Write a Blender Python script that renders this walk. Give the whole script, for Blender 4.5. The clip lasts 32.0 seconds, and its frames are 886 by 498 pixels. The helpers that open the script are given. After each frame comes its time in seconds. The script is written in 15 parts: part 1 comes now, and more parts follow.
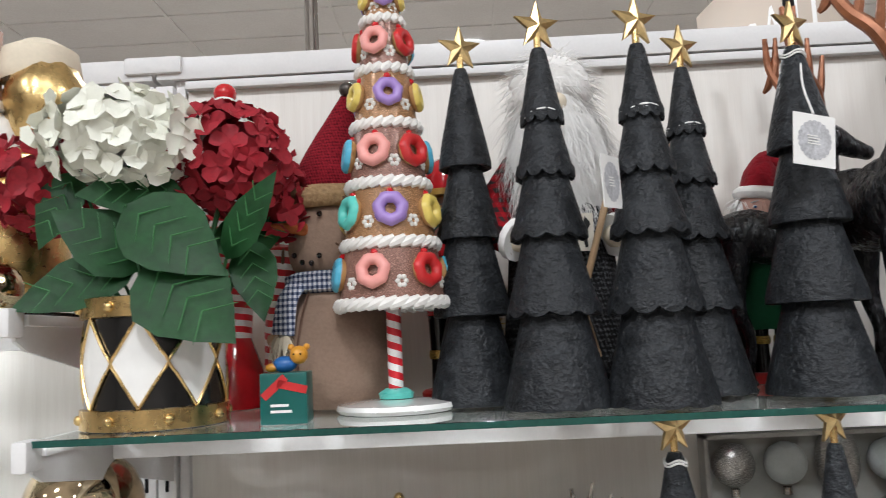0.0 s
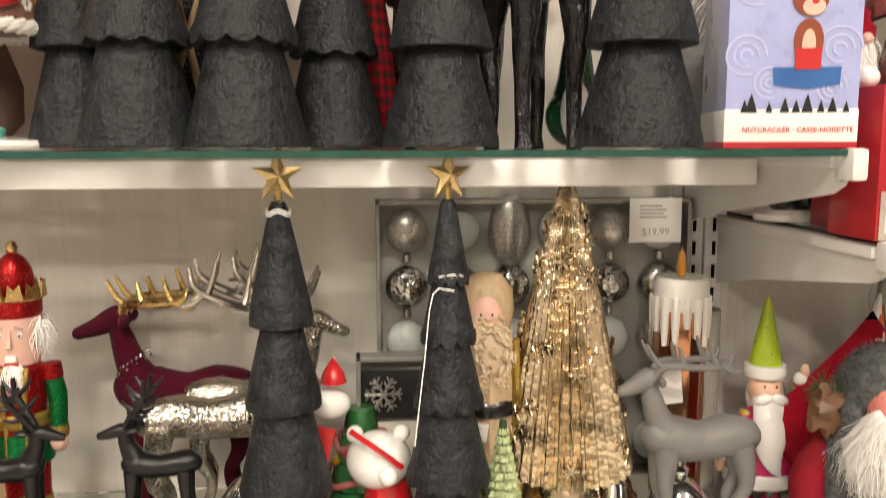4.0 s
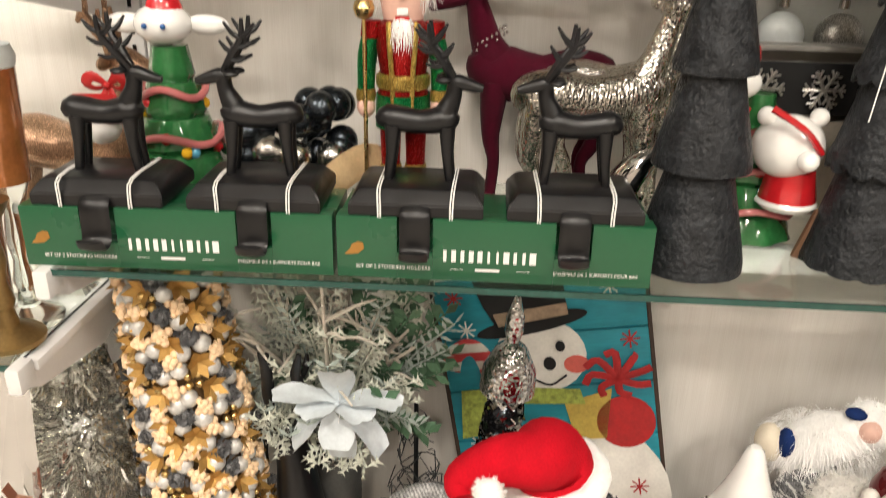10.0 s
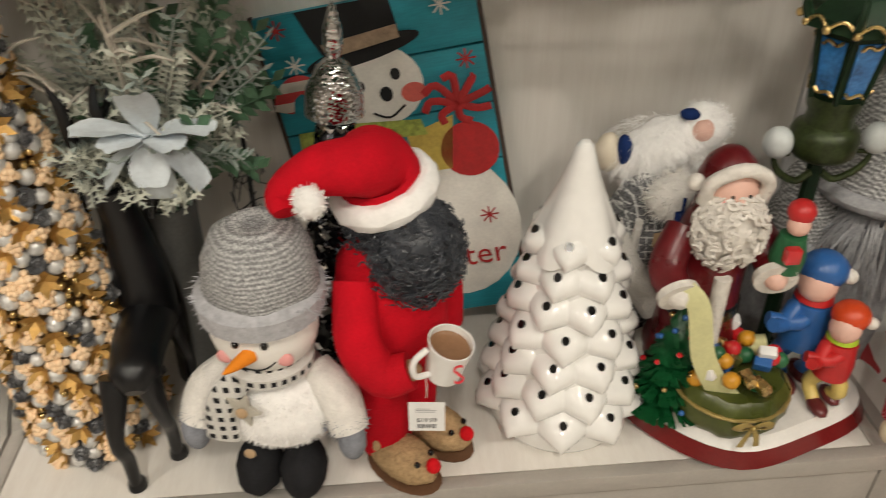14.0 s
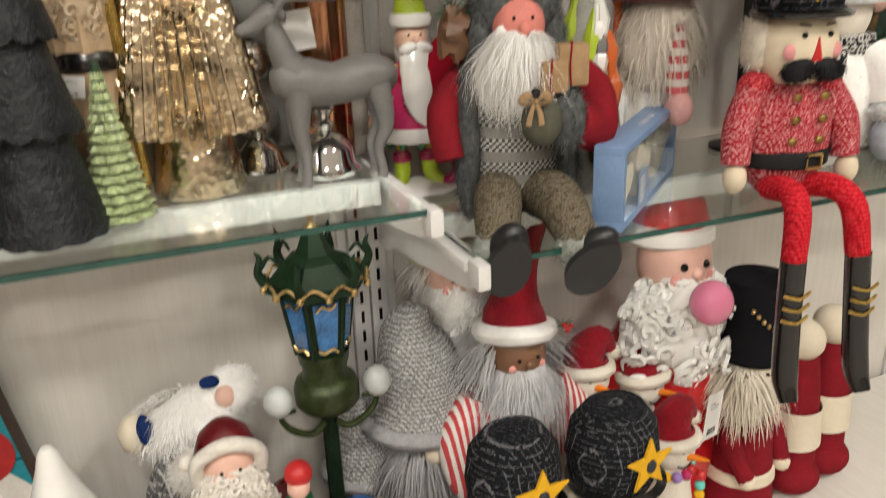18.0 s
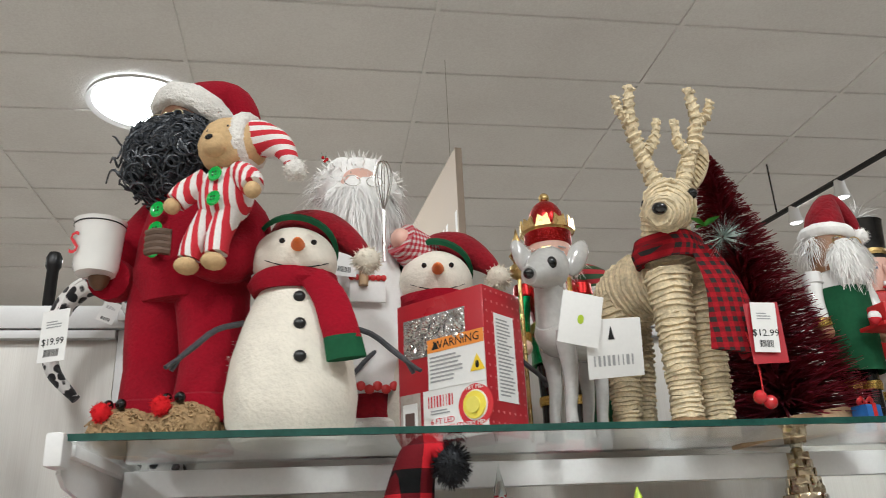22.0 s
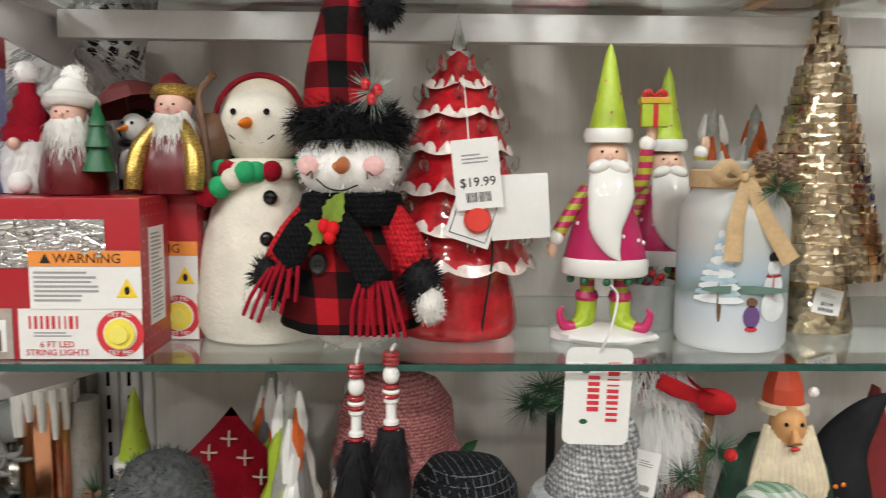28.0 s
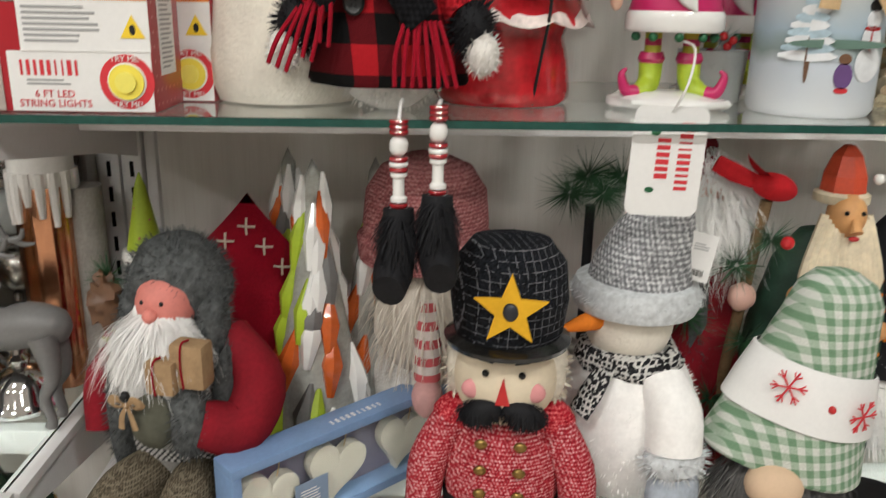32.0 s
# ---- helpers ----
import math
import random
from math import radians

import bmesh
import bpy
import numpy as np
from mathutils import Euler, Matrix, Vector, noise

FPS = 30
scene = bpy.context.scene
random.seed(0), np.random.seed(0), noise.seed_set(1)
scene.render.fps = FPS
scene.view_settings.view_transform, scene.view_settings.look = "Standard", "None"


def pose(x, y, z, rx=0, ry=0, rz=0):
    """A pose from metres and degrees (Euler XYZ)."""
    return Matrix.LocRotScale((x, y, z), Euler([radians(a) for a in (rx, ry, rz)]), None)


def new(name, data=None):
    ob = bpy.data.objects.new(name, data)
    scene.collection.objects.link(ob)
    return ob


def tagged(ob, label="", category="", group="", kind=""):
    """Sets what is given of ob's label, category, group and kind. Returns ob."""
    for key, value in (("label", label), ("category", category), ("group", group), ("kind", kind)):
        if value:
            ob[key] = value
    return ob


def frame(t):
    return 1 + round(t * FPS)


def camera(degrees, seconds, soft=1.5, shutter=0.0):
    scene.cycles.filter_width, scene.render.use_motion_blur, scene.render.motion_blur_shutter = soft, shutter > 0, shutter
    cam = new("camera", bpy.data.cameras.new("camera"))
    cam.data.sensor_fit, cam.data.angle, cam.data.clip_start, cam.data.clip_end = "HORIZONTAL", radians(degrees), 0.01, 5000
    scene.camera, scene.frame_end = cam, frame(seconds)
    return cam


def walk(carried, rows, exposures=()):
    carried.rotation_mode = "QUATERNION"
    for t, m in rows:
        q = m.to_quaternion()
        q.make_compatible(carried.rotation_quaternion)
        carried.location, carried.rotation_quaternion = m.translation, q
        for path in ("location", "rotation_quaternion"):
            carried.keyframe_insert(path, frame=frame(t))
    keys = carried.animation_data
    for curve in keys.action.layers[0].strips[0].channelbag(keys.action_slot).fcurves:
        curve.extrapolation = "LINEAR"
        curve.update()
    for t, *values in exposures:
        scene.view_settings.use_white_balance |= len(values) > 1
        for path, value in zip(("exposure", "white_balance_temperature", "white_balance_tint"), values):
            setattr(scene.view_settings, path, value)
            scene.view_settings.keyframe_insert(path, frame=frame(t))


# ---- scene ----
cam = camera(58.27, 32.0, 0.8, 0.4)
# seconds, eye (x, y, z), turn (rx, ry, rz)
ROWS = [
    (0.0, -0.0000, -0.0000, 1.4500, 96.352, 2.643, 1.698),
    (0.5, 0.0243, 0.0057, 1.4483, 96.214, 1.871, -0.898),
    (1.0, 0.0498, 0.0044, 1.4507, 95.887, 1.968, -4.791),
    (1.5, 0.1074, 0.0742, 1.4490, 95.734, 2.355, -9.338),
    (2.0, 0.1681, 0.1004, 1.4619, 95.568, 1.888, -9.748),
    (2.5, 0.2781, 0.0533, 1.4297, 95.650, 0.785, -7.328),
    (3.0, 0.3122, 0.0398, 1.4097, 93.375, 0.138, -5.973),
    (3.5, 0.3148, 0.0464, 1.3984, 88.004, 0.070, -5.166),
    (4.0, 0.3112, 0.0539, 1.3754, 82.485, 0.114, -4.940),
    (4.5, 0.3096, 0.0541, 1.3628, 77.180, 0.045, -4.917),
    (6.5, 0.2701, 0.0464, 1.3556, 74.344, -0.515, -2.966),
    (7.0, 0.1836, 0.0739, 1.3385, 75.810, -0.357, -1.881),
    (7.5, 0.0872, 0.0829, 1.3212, 76.462, -0.066, -0.371),
    (8.0, 0.0422, 0.0720, 1.3096, 76.392, 0.211, 1.266),
    (8.5, 0.0309, 0.0756, 1.3015, 75.683, 0.187, 2.241),
    (9.0, 0.0202, 0.0823, 1.2906, 74.154, -0.104, 3.023),
    (9.5, 0.0123, 0.0906, 1.2693, 71.304, -0.635, 3.481),
    (10.0, 0.0033, 0.1018, 1.2293, 67.567, -1.145, 3.486),
    (10.5, -0.0076, 0.1057, 1.1821, 63.159, -1.301, 3.402),
    (11.0, -0.0066, 0.1061, 1.1358, 58.794, -1.163, 3.305),
    (11.5, -0.0031, 0.1020, 1.1072, 55.557, -0.668, 3.190),
    (12.0, -0.0029, 0.0977, 1.1046, 53.731, -0.050, 2.800),
    (12.5, 0.0043, 0.0954, 1.1006, 53.313, 0.601, 1.971),
    (13.0, 0.0186, 0.0934, 1.0987, 53.641, 0.851, 0.296),
    (13.5, 0.0429, 0.0877, 1.0963, 54.200, 0.765, -1.943),
    (14.0, 0.0945, 0.0866, 1.0924, 55.098, 0.065, -5.161),
    (14.5, 0.2267, 0.0884, 1.0698, 56.696, -0.134, -7.756),
    (15.0, 0.3547, 0.0740, 1.0367, 58.692, -0.214, -10.416),
    (15.5, 0.4034, 0.0610, 1.0326, 59.825, 0.088, -12.695),
    (17.5, 0.4570, 0.0638, 1.0964, 64.889, 1.152, -20.742),
    (18.0, 0.4749, 0.0509, 1.1634, 69.049, 1.937, -22.033),
    (18.5, 0.4907, 0.0401, 1.2472, 74.857, 2.986, -22.702),
    (19.0, 0.5021, 0.0261, 1.3550, 83.662, 4.395, -22.700),
    (19.5, 0.5182, 0.0024, 1.4497, 91.998, 5.521, -22.130),
    (20.0, 0.5520, -0.0090, 1.4948, 101.465, 6.050, -21.477),
    (20.5, 0.6534, 0.0086, 1.5138, 107.417, 6.004, -21.078),
    (21.0, 0.7568, 0.0169, 1.5270, 110.481, 5.395, -18.553),
    (21.5, 0.8808, 0.0012, 1.5233, 111.204, 3.671, -12.625),
    (22.0, 1.0202, -0.0450, 1.5199, 111.005, 2.533, -8.599),
    (22.5, 1.0775, -0.0184, 1.5162, 110.518, 1.662, -6.182),
    (23.0, 1.1467, -0.0179, 1.5184, 110.254, 0.952, -5.427),
    (23.5, 1.2229, -0.0169, 1.5187, 108.495, 0.744, -5.529),
    (24.0, 1.2127, -0.0009, 1.5122, 105.915, 0.774, -5.531),
    (24.5, 1.1993, 0.0053, 1.5061, 101.136, 0.631, -4.441),
    (25.0, 1.1920, 0.0173, 1.4956, 95.534, 0.614, -2.425),
    (25.5, 1.1799, 0.0361, 1.4866, 89.468, 0.632, 0.410),
    (27.5, 1.1831, 0.0470, 1.4723, 82.830, 0.397, 2.029),
    (28.0, 1.1949, 0.0493, 1.4647, 83.691, -0.366, -1.465),
    (28.5, 1.2125, 0.0499, 1.4589, 84.559, -0.943, -5.062),
    (29.0, 1.2318, 0.0475, 1.4559, 85.058, -1.326, -8.012),
    (29.5, 1.2385, 0.0453, 1.4529, 85.115, -1.459, -10.016),
    (30.0, 1.2370, 0.0581, 1.4424, 84.129, -1.366, -10.464),
    (30.5, 1.2246, 0.0690, 1.4321, 82.340, -1.081, -9.451),
    (31.0, 1.1945, 0.0839, 1.4154, 79.228, -0.815, -7.153),
    (31.5, 1.1657, 0.1050, 1.3954, 76.083, -0.812, -4.870),
    (32.0, 1.1439, 0.1175, 1.3697, 72.966, -1.088, -2.263),
]
EXPOSE = ((0, -0.12, 5300, 10), (2, 0.2, 5450, 10), (3, 0.25, 5700, 11), (4, 0.36, 6600, 12), (5, 0.4, 6700, 13), (9.5, 0.4, 6300, 12), (11, -0.1, 6250, 10), (12.5, -0.46, 6250, 9), (15.5, -0.3, 6200, 9), (18, -0.08, 6100, 9), (18.8, 0.15, 6000, 9), (20.5, -0.2, 5600, 7), (24, -0.26, 5350, 6), (25.5, -0.3, 5400, 7), (27.5, -0.22, 5600, 7), (32, -0.32, 5700, 8))
walk(cam, [(row[0], pose(*row[1:])) for row in ROWS], EXPOSE)

# ---- light ----
CEIL = 3.95
world = bpy.data.worlds.new("shop_air")
scene.world = world
world.use_nodes = True
world.node_tree.nodes["Background"].inputs[0].default_value = (1.0, 0.93, 0.84, 1)
world.node_tree.nodes["Background"].inputs[1].default_value = 0.12
LAMP_W = 70.0

# ---- materials ----
MATS = {}


def rgb(c):
    return (c[0], c[1], c[2], 1.0)


class Tree:
    """Small helper around a node material."""

    def __init__(self, name):
        self.m = bpy.data.materials.new(name)
        self.m.use_nodes = True
        self.n, self.l = self.m.node_tree.nodes, self.m.node_tree.links
        self.b = self.n["Principled BSDF"]
        self.co = self.add("ShaderNodeTexCoord").outputs["Object"]

    def add(self, kind, **kw):
        node = self.n.new(kind)
        for k, v in kw.items():
            node.inputs[k].default_value = v
        return node

    def to(self, a, b):
        self.l.new(a, b)

    def noise(self, scale, detail=3.0, stretch=None):
        node = self.add("ShaderNodeTexNoise", Scale=scale, Detail=detail)
        src = self.co
        if stretch:
            mp = self.add("ShaderNodeMapping", Scale=stretch)
            self.to(src, mp.inputs["Vector"])
            src = mp.outputs[0]
        self.to(src, node.inputs["Vector"])
        return node.outputs["Fac"]

    def ramp(self, fac, stops):
        r = self.add("ShaderNodeValToRGB")
        while len(r.color_ramp.elements) < len(stops):
            r.color_ramp.elements.new(0.5)
        for e, (p, c) in zip(r.color_ramp.elements, stops):
            e.position, e.color = p, rgb(c)
        self.to(fac, r.inputs[0])
        return r.outputs[0]

    def mix(self, fac, a, b, mode="MIX"):
        x = self.add("ShaderNodeMix")
        x.data_type, x.blend_type = "RGBA", mode
        for v, i in ((fac, 0), (a, 6), (b, 7)):
            if isinstance(v, (int, float)):
                x.inputs[i].default_value = v
            elif isinstance(v, tuple):
                x.inputs[i].default_value = rgb(v)
            else:
                self.to(v, x.inputs[i])
        return x.outputs[2]

    def math(self, op, a, b=0.0):
        x = self.add("ShaderNodeMath")
        x.operation = op
        for v, i in ((a, 0), (b, 1)):
            if isinstance(v, (int, float)):
                x.inputs[i].default_value = v
            else:
                self.to(v, x.inputs[i])
        return x.outputs[0]

    def xyz(self):
        s = self.add("ShaderNodeSeparateXYZ")
        self.to(self.co, s.inputs[0])
        return s.outputs

    def color(self, out):
        self.to(out, self.b.inputs["Base Color"])

    def bump(self, height, strength=0.3, dist=0.002):
        bp = self.add("ShaderNodeBump", Strength=strength, Distance=dist)
        self.to(height, bp.inputs["Height"])
        self.to(bp.outputs[0], self.b.inputs["Normal"])

    def set(self, **kw):
        for k, v in kw.items():
            self.b.inputs[k.replace("_", " ")].default_value = v


def mat(name, c, rough=0.5, metal=0.0, var=0.15, scale=25.0, bump=0.2, fine=220.0, coat=0.0, dist=0.001, stretch=None, sheen=0.0):
    """A plain surface with blotches at two scales, fine relief and uneven gloss."""
    if name in MATS:
        return MATS[name]
    t = Tree(name)
    dark = tuple(max(0, v * (1 - var)) for v in c)
    lite = tuple(min(1, v * (1 + var * 0.7)) for v in c)
    big = t.noise(scale, 4, stretch)
    small = t.noise(fine, 2, stretch)
    both = t.mix(0.35, big, small)
    t.color(t.ramp(both, ((0.3, dark), (0.7, lite))))
    t.to(t.ramp(big, ((0.3, (rough * 0.85,) * 3), (0.7, (min(1, rough * 1.15),) * 3))), t.b.inputs["Roughness"])
    t.set(Metallic=metal, Coat_Weight=coat, Coat_Roughness=0.06, Sheen_Weight=sheen, Sheen_Roughness=0.6, Specular_IOR_Level=0.12 if rough > 0.78 else 0.22 if max(c) < 0.03 and rough > 0.4 else 0.5)
    if bump:
        t.bump(both if fine < 400 else small, bump, dist)
    MATS[name] = t.m
    return t.m


def glitter(name, c, metal=0.8, scale=900.0):
    """Glitter: every flake has its own tilt and brightness."""
    if name in MATS:
        return MATS[name]
    t = Tree(name)
    v = t.add("ShaderNodeTexVoronoi", Scale=scale)
    t.to(t.co, v.inputs["Vector"])
    bw = t.add("ShaderNodeRGBToBW")
    t.to(v.outputs["Color"], bw.inputs[0])
    t.color(t.ramp(bw.outputs[0], ((0.2, tuple(x * 0.45 for x in c)), (0.75, c), (0.95, tuple(min(1, x * 1.6 + 0.1) for x in c)))))
    t.set(Metallic=metal, Roughness=0.28)
    t.bump(bw.outputs[0], 1.0, 0.0015)
    MATS[name] = t.m
    return t.m


def plaid(name, c1, c2, step=0.02, over=None, rough=0.85):
    """Woven checks of two colours, with thread relief."""
    if name in MATS:
        return MATS[name]
    t = Tree(name)
    x, y, z = t.xyz()
    u = t.math("ADD", x, t.math("MULTIPLY", y, 0.7))
    sq = []
    for a in (u, z):
        f = t.math("FRACT", t.math("DIVIDE", t.math("ADD", a, 10.0), step * 2))
        sq.append(t.math("GREATER_THAN", f, 0.5))
    half = t.math("MULTIPLY", t.math("ADD", sq[0], sq[1]), 0.5)
    mid = tuple((a + b) * 0.42 for a, b in zip(c1, c2))
    col = t.ramp(half, ((0.1, c1), (0.5, over or mid), (0.9, c2)))
    n = t.noise(900, 1)
    t.color(t.mix(0.35, col, t.ramp(n, ((0.3, (0.25,) * 3), (0.7, (1, 1, 1)))), "MULTIPLY"))
    t.set(Roughness=rough, Specular_IOR_Level=0.12)
    t.bump(n, 0.5, 0.001)
    MATS[name] = t.m
    return t.m


def stripes(name, c1, c2, step, axis=2, rough=0.8, slant=0.0, share=0.5, bump=0.3):
    """Stripes across one axis of the part."""
    if name in MATS:
        return MATS[name]
    t = Tree(name)
    o = t.xyz()
    a = o[axis]
    if slant:
        ang = t.math("ARCTAN2", o[1], o[0])
        a = t.math("ADD", a, t.math("MULTIPLY", ang, slant))
    f = t.math("FRACT", t.math("DIVIDE", t.math("ADD", a, 10.0), step))
    n = t.noise(500, 2)
    col = t.mix(t.math("GREATER_THAN", f, share), c1, c2)
    t.color(t.mix(0.25, col, t.ramp(n, ((0.3, (0.5,) * 3), (0.7, (1, 1, 1)))), "MULTIPLY"))
    t.set(Roughness=rough)
    if bump:
        t.bump(n, bump, 0.0008)
    MATS[name] = t.m
    return t.m


def knit(name, c, c2=None, step=0.006, rough=0.95):
    """Knitted wool: rows of stitches and flecks of a second yarn."""
    if name in MATS:
        return MATS[name]
    t = Tree(name)
    x, y, z = t.xyz()
    u = t.math("ADD", x, t.math("MULTIPLY", y, 0.6))
    w1 = t.math("SINE", t.math("MULTIPLY", z, 6.283 / step))
    w2 = t.math("SINE", t.math("MULTIPLY", t.math("ADD", u, t.math("MULTIPLY", z, 0.35)), 6.283 / step))
    w = t.math("ADD", t.math("MULTIPLY", t.math("ADD", w1, w2), 0.11), 0.5)
    n = t.noise(330, 3)
    h = t.mix(0.45, n, w)
    t.color(t.ramp(h, ((0.38, tuple(v * 0.5 for v in c)), (0.5, c), (0.63, c2 or tuple(min(1, v * 1.35) for v in c)))))
    t.set(Roughness=rough, Specular_IOR_Level=0.12)
    t.bump(h, 0.8, 0.003)
    MATS[name] = t.m
    return t.m


def mercury(name, c, scale=120.0, rough=0.12):
    """Silvered glass with dimples and worn specks."""
    if name in MATS:
        return MATS[name]
    t = Tree(name)
    v = t.add("ShaderNodeTexVoronoi", Scale=scale)
    t.to(t.co, v.inputs["Vector"])
    n = t.noise(35, 5)
    t.color(t.ramp(n, ((0.3, tuple(x * 0.45 for x in c)), (0.5, c), (0.75, tuple(min(1, x * 1.25) for x in c)))))
    t.set(Metallic=1.0, Roughness=rough)
    t.bump(v.outputs["Distance"], 0.35, 0.004)
    MATS[name] = t.m
    return t.m


def glass(name, c=(0.93, 0.97, 0.95), rough=0.0, ior=1.45):
    if name in MATS:
        return MATS[name]
    t = Tree(name)
    t.set(Transmission_Weight=1.0, Roughness=rough, IOR=ior)
    t.color(t.ramp(t.noise(8, 2), ((0.3, tuple(v * 0.97 for v in c)), (0.7, c))))
    MATS[name] = t.m
    return t.m


# Strong grey variation puts highlights from above into the black wood's colour.
BLACKWOOD = mat("charred_black_wood", (0.024, 0.026, 0.029), 0.42, 0, 0.65, 60, 1.0, 190, dist=0.007, stretch=(1.0, 1.0, 1.15))
BLACK = mat("black_satin_metal", (0.007, 0.007, 0.008), 0.34, 0.1, 0.3, 40, 0.15)
BLACKGLOSS = mat("black_lacquer", (0.008, 0.008, 0.008), 0.22, 0, 0.2, 30, 0.25, 120, coat=0.5, dist=0.003)
GOLD = mat("brushed_gold", (0.72, 0.52, 0.22), 0.28, 1.0, 0.25, 60, 0.15)
PALEGOLD = mat("pale_gold_metal", (0.66, 0.58, 0.38), 0.3, 1.0, 0.25, 50, 0.3)
SILVER = mat("silver_metal", (0.62, 0.6, 0.56), 0.24, 1.0, 0.25, 60, 0.3)
CHROME = mat("chrome", (0.78, 0.78, 0.78), 0.07, 1.0, 0.05, 30, 0.0)
COPPER = mat("copper_foil", (0.72, 0.36, 0.2), 0.22, 1.0, 0.25, 40, 0.2)
STEELWHITE = mat("white_powder_coated_steel", (0.74, 0.73, 0.72), 0.4, 0, 0.06, 12, 0.08)
GREYSTEEL = mat("grey_painted_steel", (0.42, 0.39, 0.35), 0.42, 0.2, 0.1, 15, 0.1)
WHITE = mat("white_paper", (0.8, 0.79, 0.77), 0.7, 0, 0.05, 20, 0.05)
GLAZE = mat("white_glazed_ceramic", (0.85, 0.84, 0.81), 0.1, 0, 0.05, 15, 0.03, 60, coat=0.6)
RESINWHITE = mat("white_resin", (0.78, 0.76, 0.72), 0.42, 0, 0.08, 30, 0.3)
FLEECE = mat("white_fleece", (0.8, 0.77, 0.72), 0.95, 0, 0.14, 60, 0.9, 300, dist=0.007, sheen=0.2)
FELT = mat("cream_wool_felt", (0.77, 0.72, 0.62), 0.95, 0, 0.1, 40, 0.6, 260, dist=0.005, sheen=0.1)
FUR = mat("white_plush_fur", (0.92, 0.905, 0.88), 0.9, 0, 0.1, 80, 0.5, 260, sheen=0.3)
GREYFUR = mat("grey_plush_fur", (0.36, 0.36, 0.37), 0.9, 0, 0.3, 60, 0.7, 260, dist=0.003)
DARKFUR = mat("charcoal_curly_hair", (0.05, 0.052, 0.058), 0.55, 0, 0.5, 70, 0.6, 240, dist=0.003)
BLACKFUR = mat("black_faux_fur", (0.012, 0.012, 0.014), 0.7, 0, 0.4, 70, 0.6, 240)
REDFLEECE = mat("red_fleece", (0.29, 0.004, 0.016), 0.95, 0, 0.25, 18, 0.6, 300, dist=0.006, sheen=0.03)
REDVELVET = mat("deep_red_velvet", (0.24, 0.006, 0.014), 0.8, 0, 0.35, 25, 0.6, 200, dist=0.008, sheen=0.08)
REDGLOSS = mat("glossy_red_glaze", (0.55, 0.015, 0.02), 0.14, 0, 0.2, 25, 0.1, 90, coat=0.7)
RED = mat("red_paint", (0.5, 0.02, 0.02), 0.4, 0, 0.15, 30, 0.15)
DARKRED = mat("dark_red_cloth", (0.22, 0.012, 0.02), 0.85, 0, 0.25, 30, 0.5, 240)
BURGUNDY = mat("burgundy_flock", (0.07, 0.003, 0.014), 0.9, 0, 0.2, 40, 0.3, 260, sheen=0.04)
MAGENTA = mat("magenta_enamel", (0.5, 0.02, 0.12), 0.3, 0, 0.12, 30, 0.1, coat=0.2)
LIME = mat("lime_enamel", (0.42, 0.55, 0.03), 0.4, 0, 0.15, 30, 0.15)
GREEN = mat("dark_green_paint", (0.02, 0.12, 0.045), 0.42, 0, 0.25, 30, 0.2)
GREENFELT = mat("green_felt", (0.02, 0.09, 0.04), 0.95, 0, 0.2, 40, 0.4)
EMERALD = glitter("emerald_glitter", (0.01, 0.3, 0.08))
REDGLITTER = glitter("red_glitter", (0.55, 0.015, 0.015))
GOLDGLITTER = glitter("gold_glitter", (0.75, 0.5, 0.12))
SILVERGLITTER = glitter("silver_glitter", (0.72, 0.7, 0.66))
ROSEGLITTER = glitter("rose_gold_glitter", (0.52, 0.32, 0.2))
FLESH = mat("painted_skin_pink", (0.74, 0.46, 0.37), 0.45, 0, 0.08, 30, 0.05)
TAN = mat("painted_skin_brown", (0.22, 0.11, 0.06), 0.45, 0, 0.12, 30, 0.05)
CREAM = mat("cream_cotton", (0.74, 0.66, 0.52), 0.9, 0, 0.08, 30, 0.3)
PINK = mat("pink_paint", (0.78, 0.34, 0.3), 0.4, 0, 0.1, 30, 0.05)
ORANGE = mat("orange_felt", (0.78, 0.22, 0.02), 0.8, 0, 0.15, 50, 0.4)
YELLOW = mat("mustard_felt", (0.75, 0.42, 0.02), 0.85, 0, 0.12, 50, 0.3)
TEAL = mat("teal_icing", (0.15, 0.58, 0.5), 0.3, 0, 0.1, 40, 0.1)
PURPLE = mat("purple_icing", (0.34, 0.22, 0.55), 0.3, 0, 0.1, 40, 0.1)
SKYBLUE = mat("blue_icing", (0.12, 0.42, 0.6), 0.3, 0, 0.1, 40, 0.1)
BLUE = mat("blue_paint", (0.03, 0.12, 0.36), 0.35, 0, 0.15, 40, 0.15)
BROWN = mat("brown_painted_wood", (0.14, 0.07, 0.035), 0.5, 0, 0.3, 30, 0.3)
WOOD = mat("pale_wood", (0.5, 0.34, 0.19), 0.6, 0, 0.25, 20, 0.3, 160, stretch=(1, 1, 0.2))
BURLAP = mat("tan_felted_burlap", (0.3, 0.21, 0.155), 0.95, 0, 0.2, 18, 0.6, 240, dist=0.002)
JUTE = mat("jute_ribbon", (0.56, 0.4, 0.22), 0.9, 0, 0.2, 60, 0.6, 260)
SHERPA = mat("tan_sherpa", (0.4, 0.27, 0.14), 0.95, 0, 0.35, 140, 0.9, 260, dist=0.004)
STRAW = mat("straw_rope", (0.72, 0.61, 0.41), 0.85, 0, 0.35, 60, 0.8, 240, dist=0.002)
PINE = mat("pine_needles", (0.03, 0.09, 0.035), 0.6, 0, 0.4, 60, 0.2)
FROST = mat("frosted_leaf", (0.36, 0.42, 0.38), 0.75, 0, 0.3, 60, 0.4)
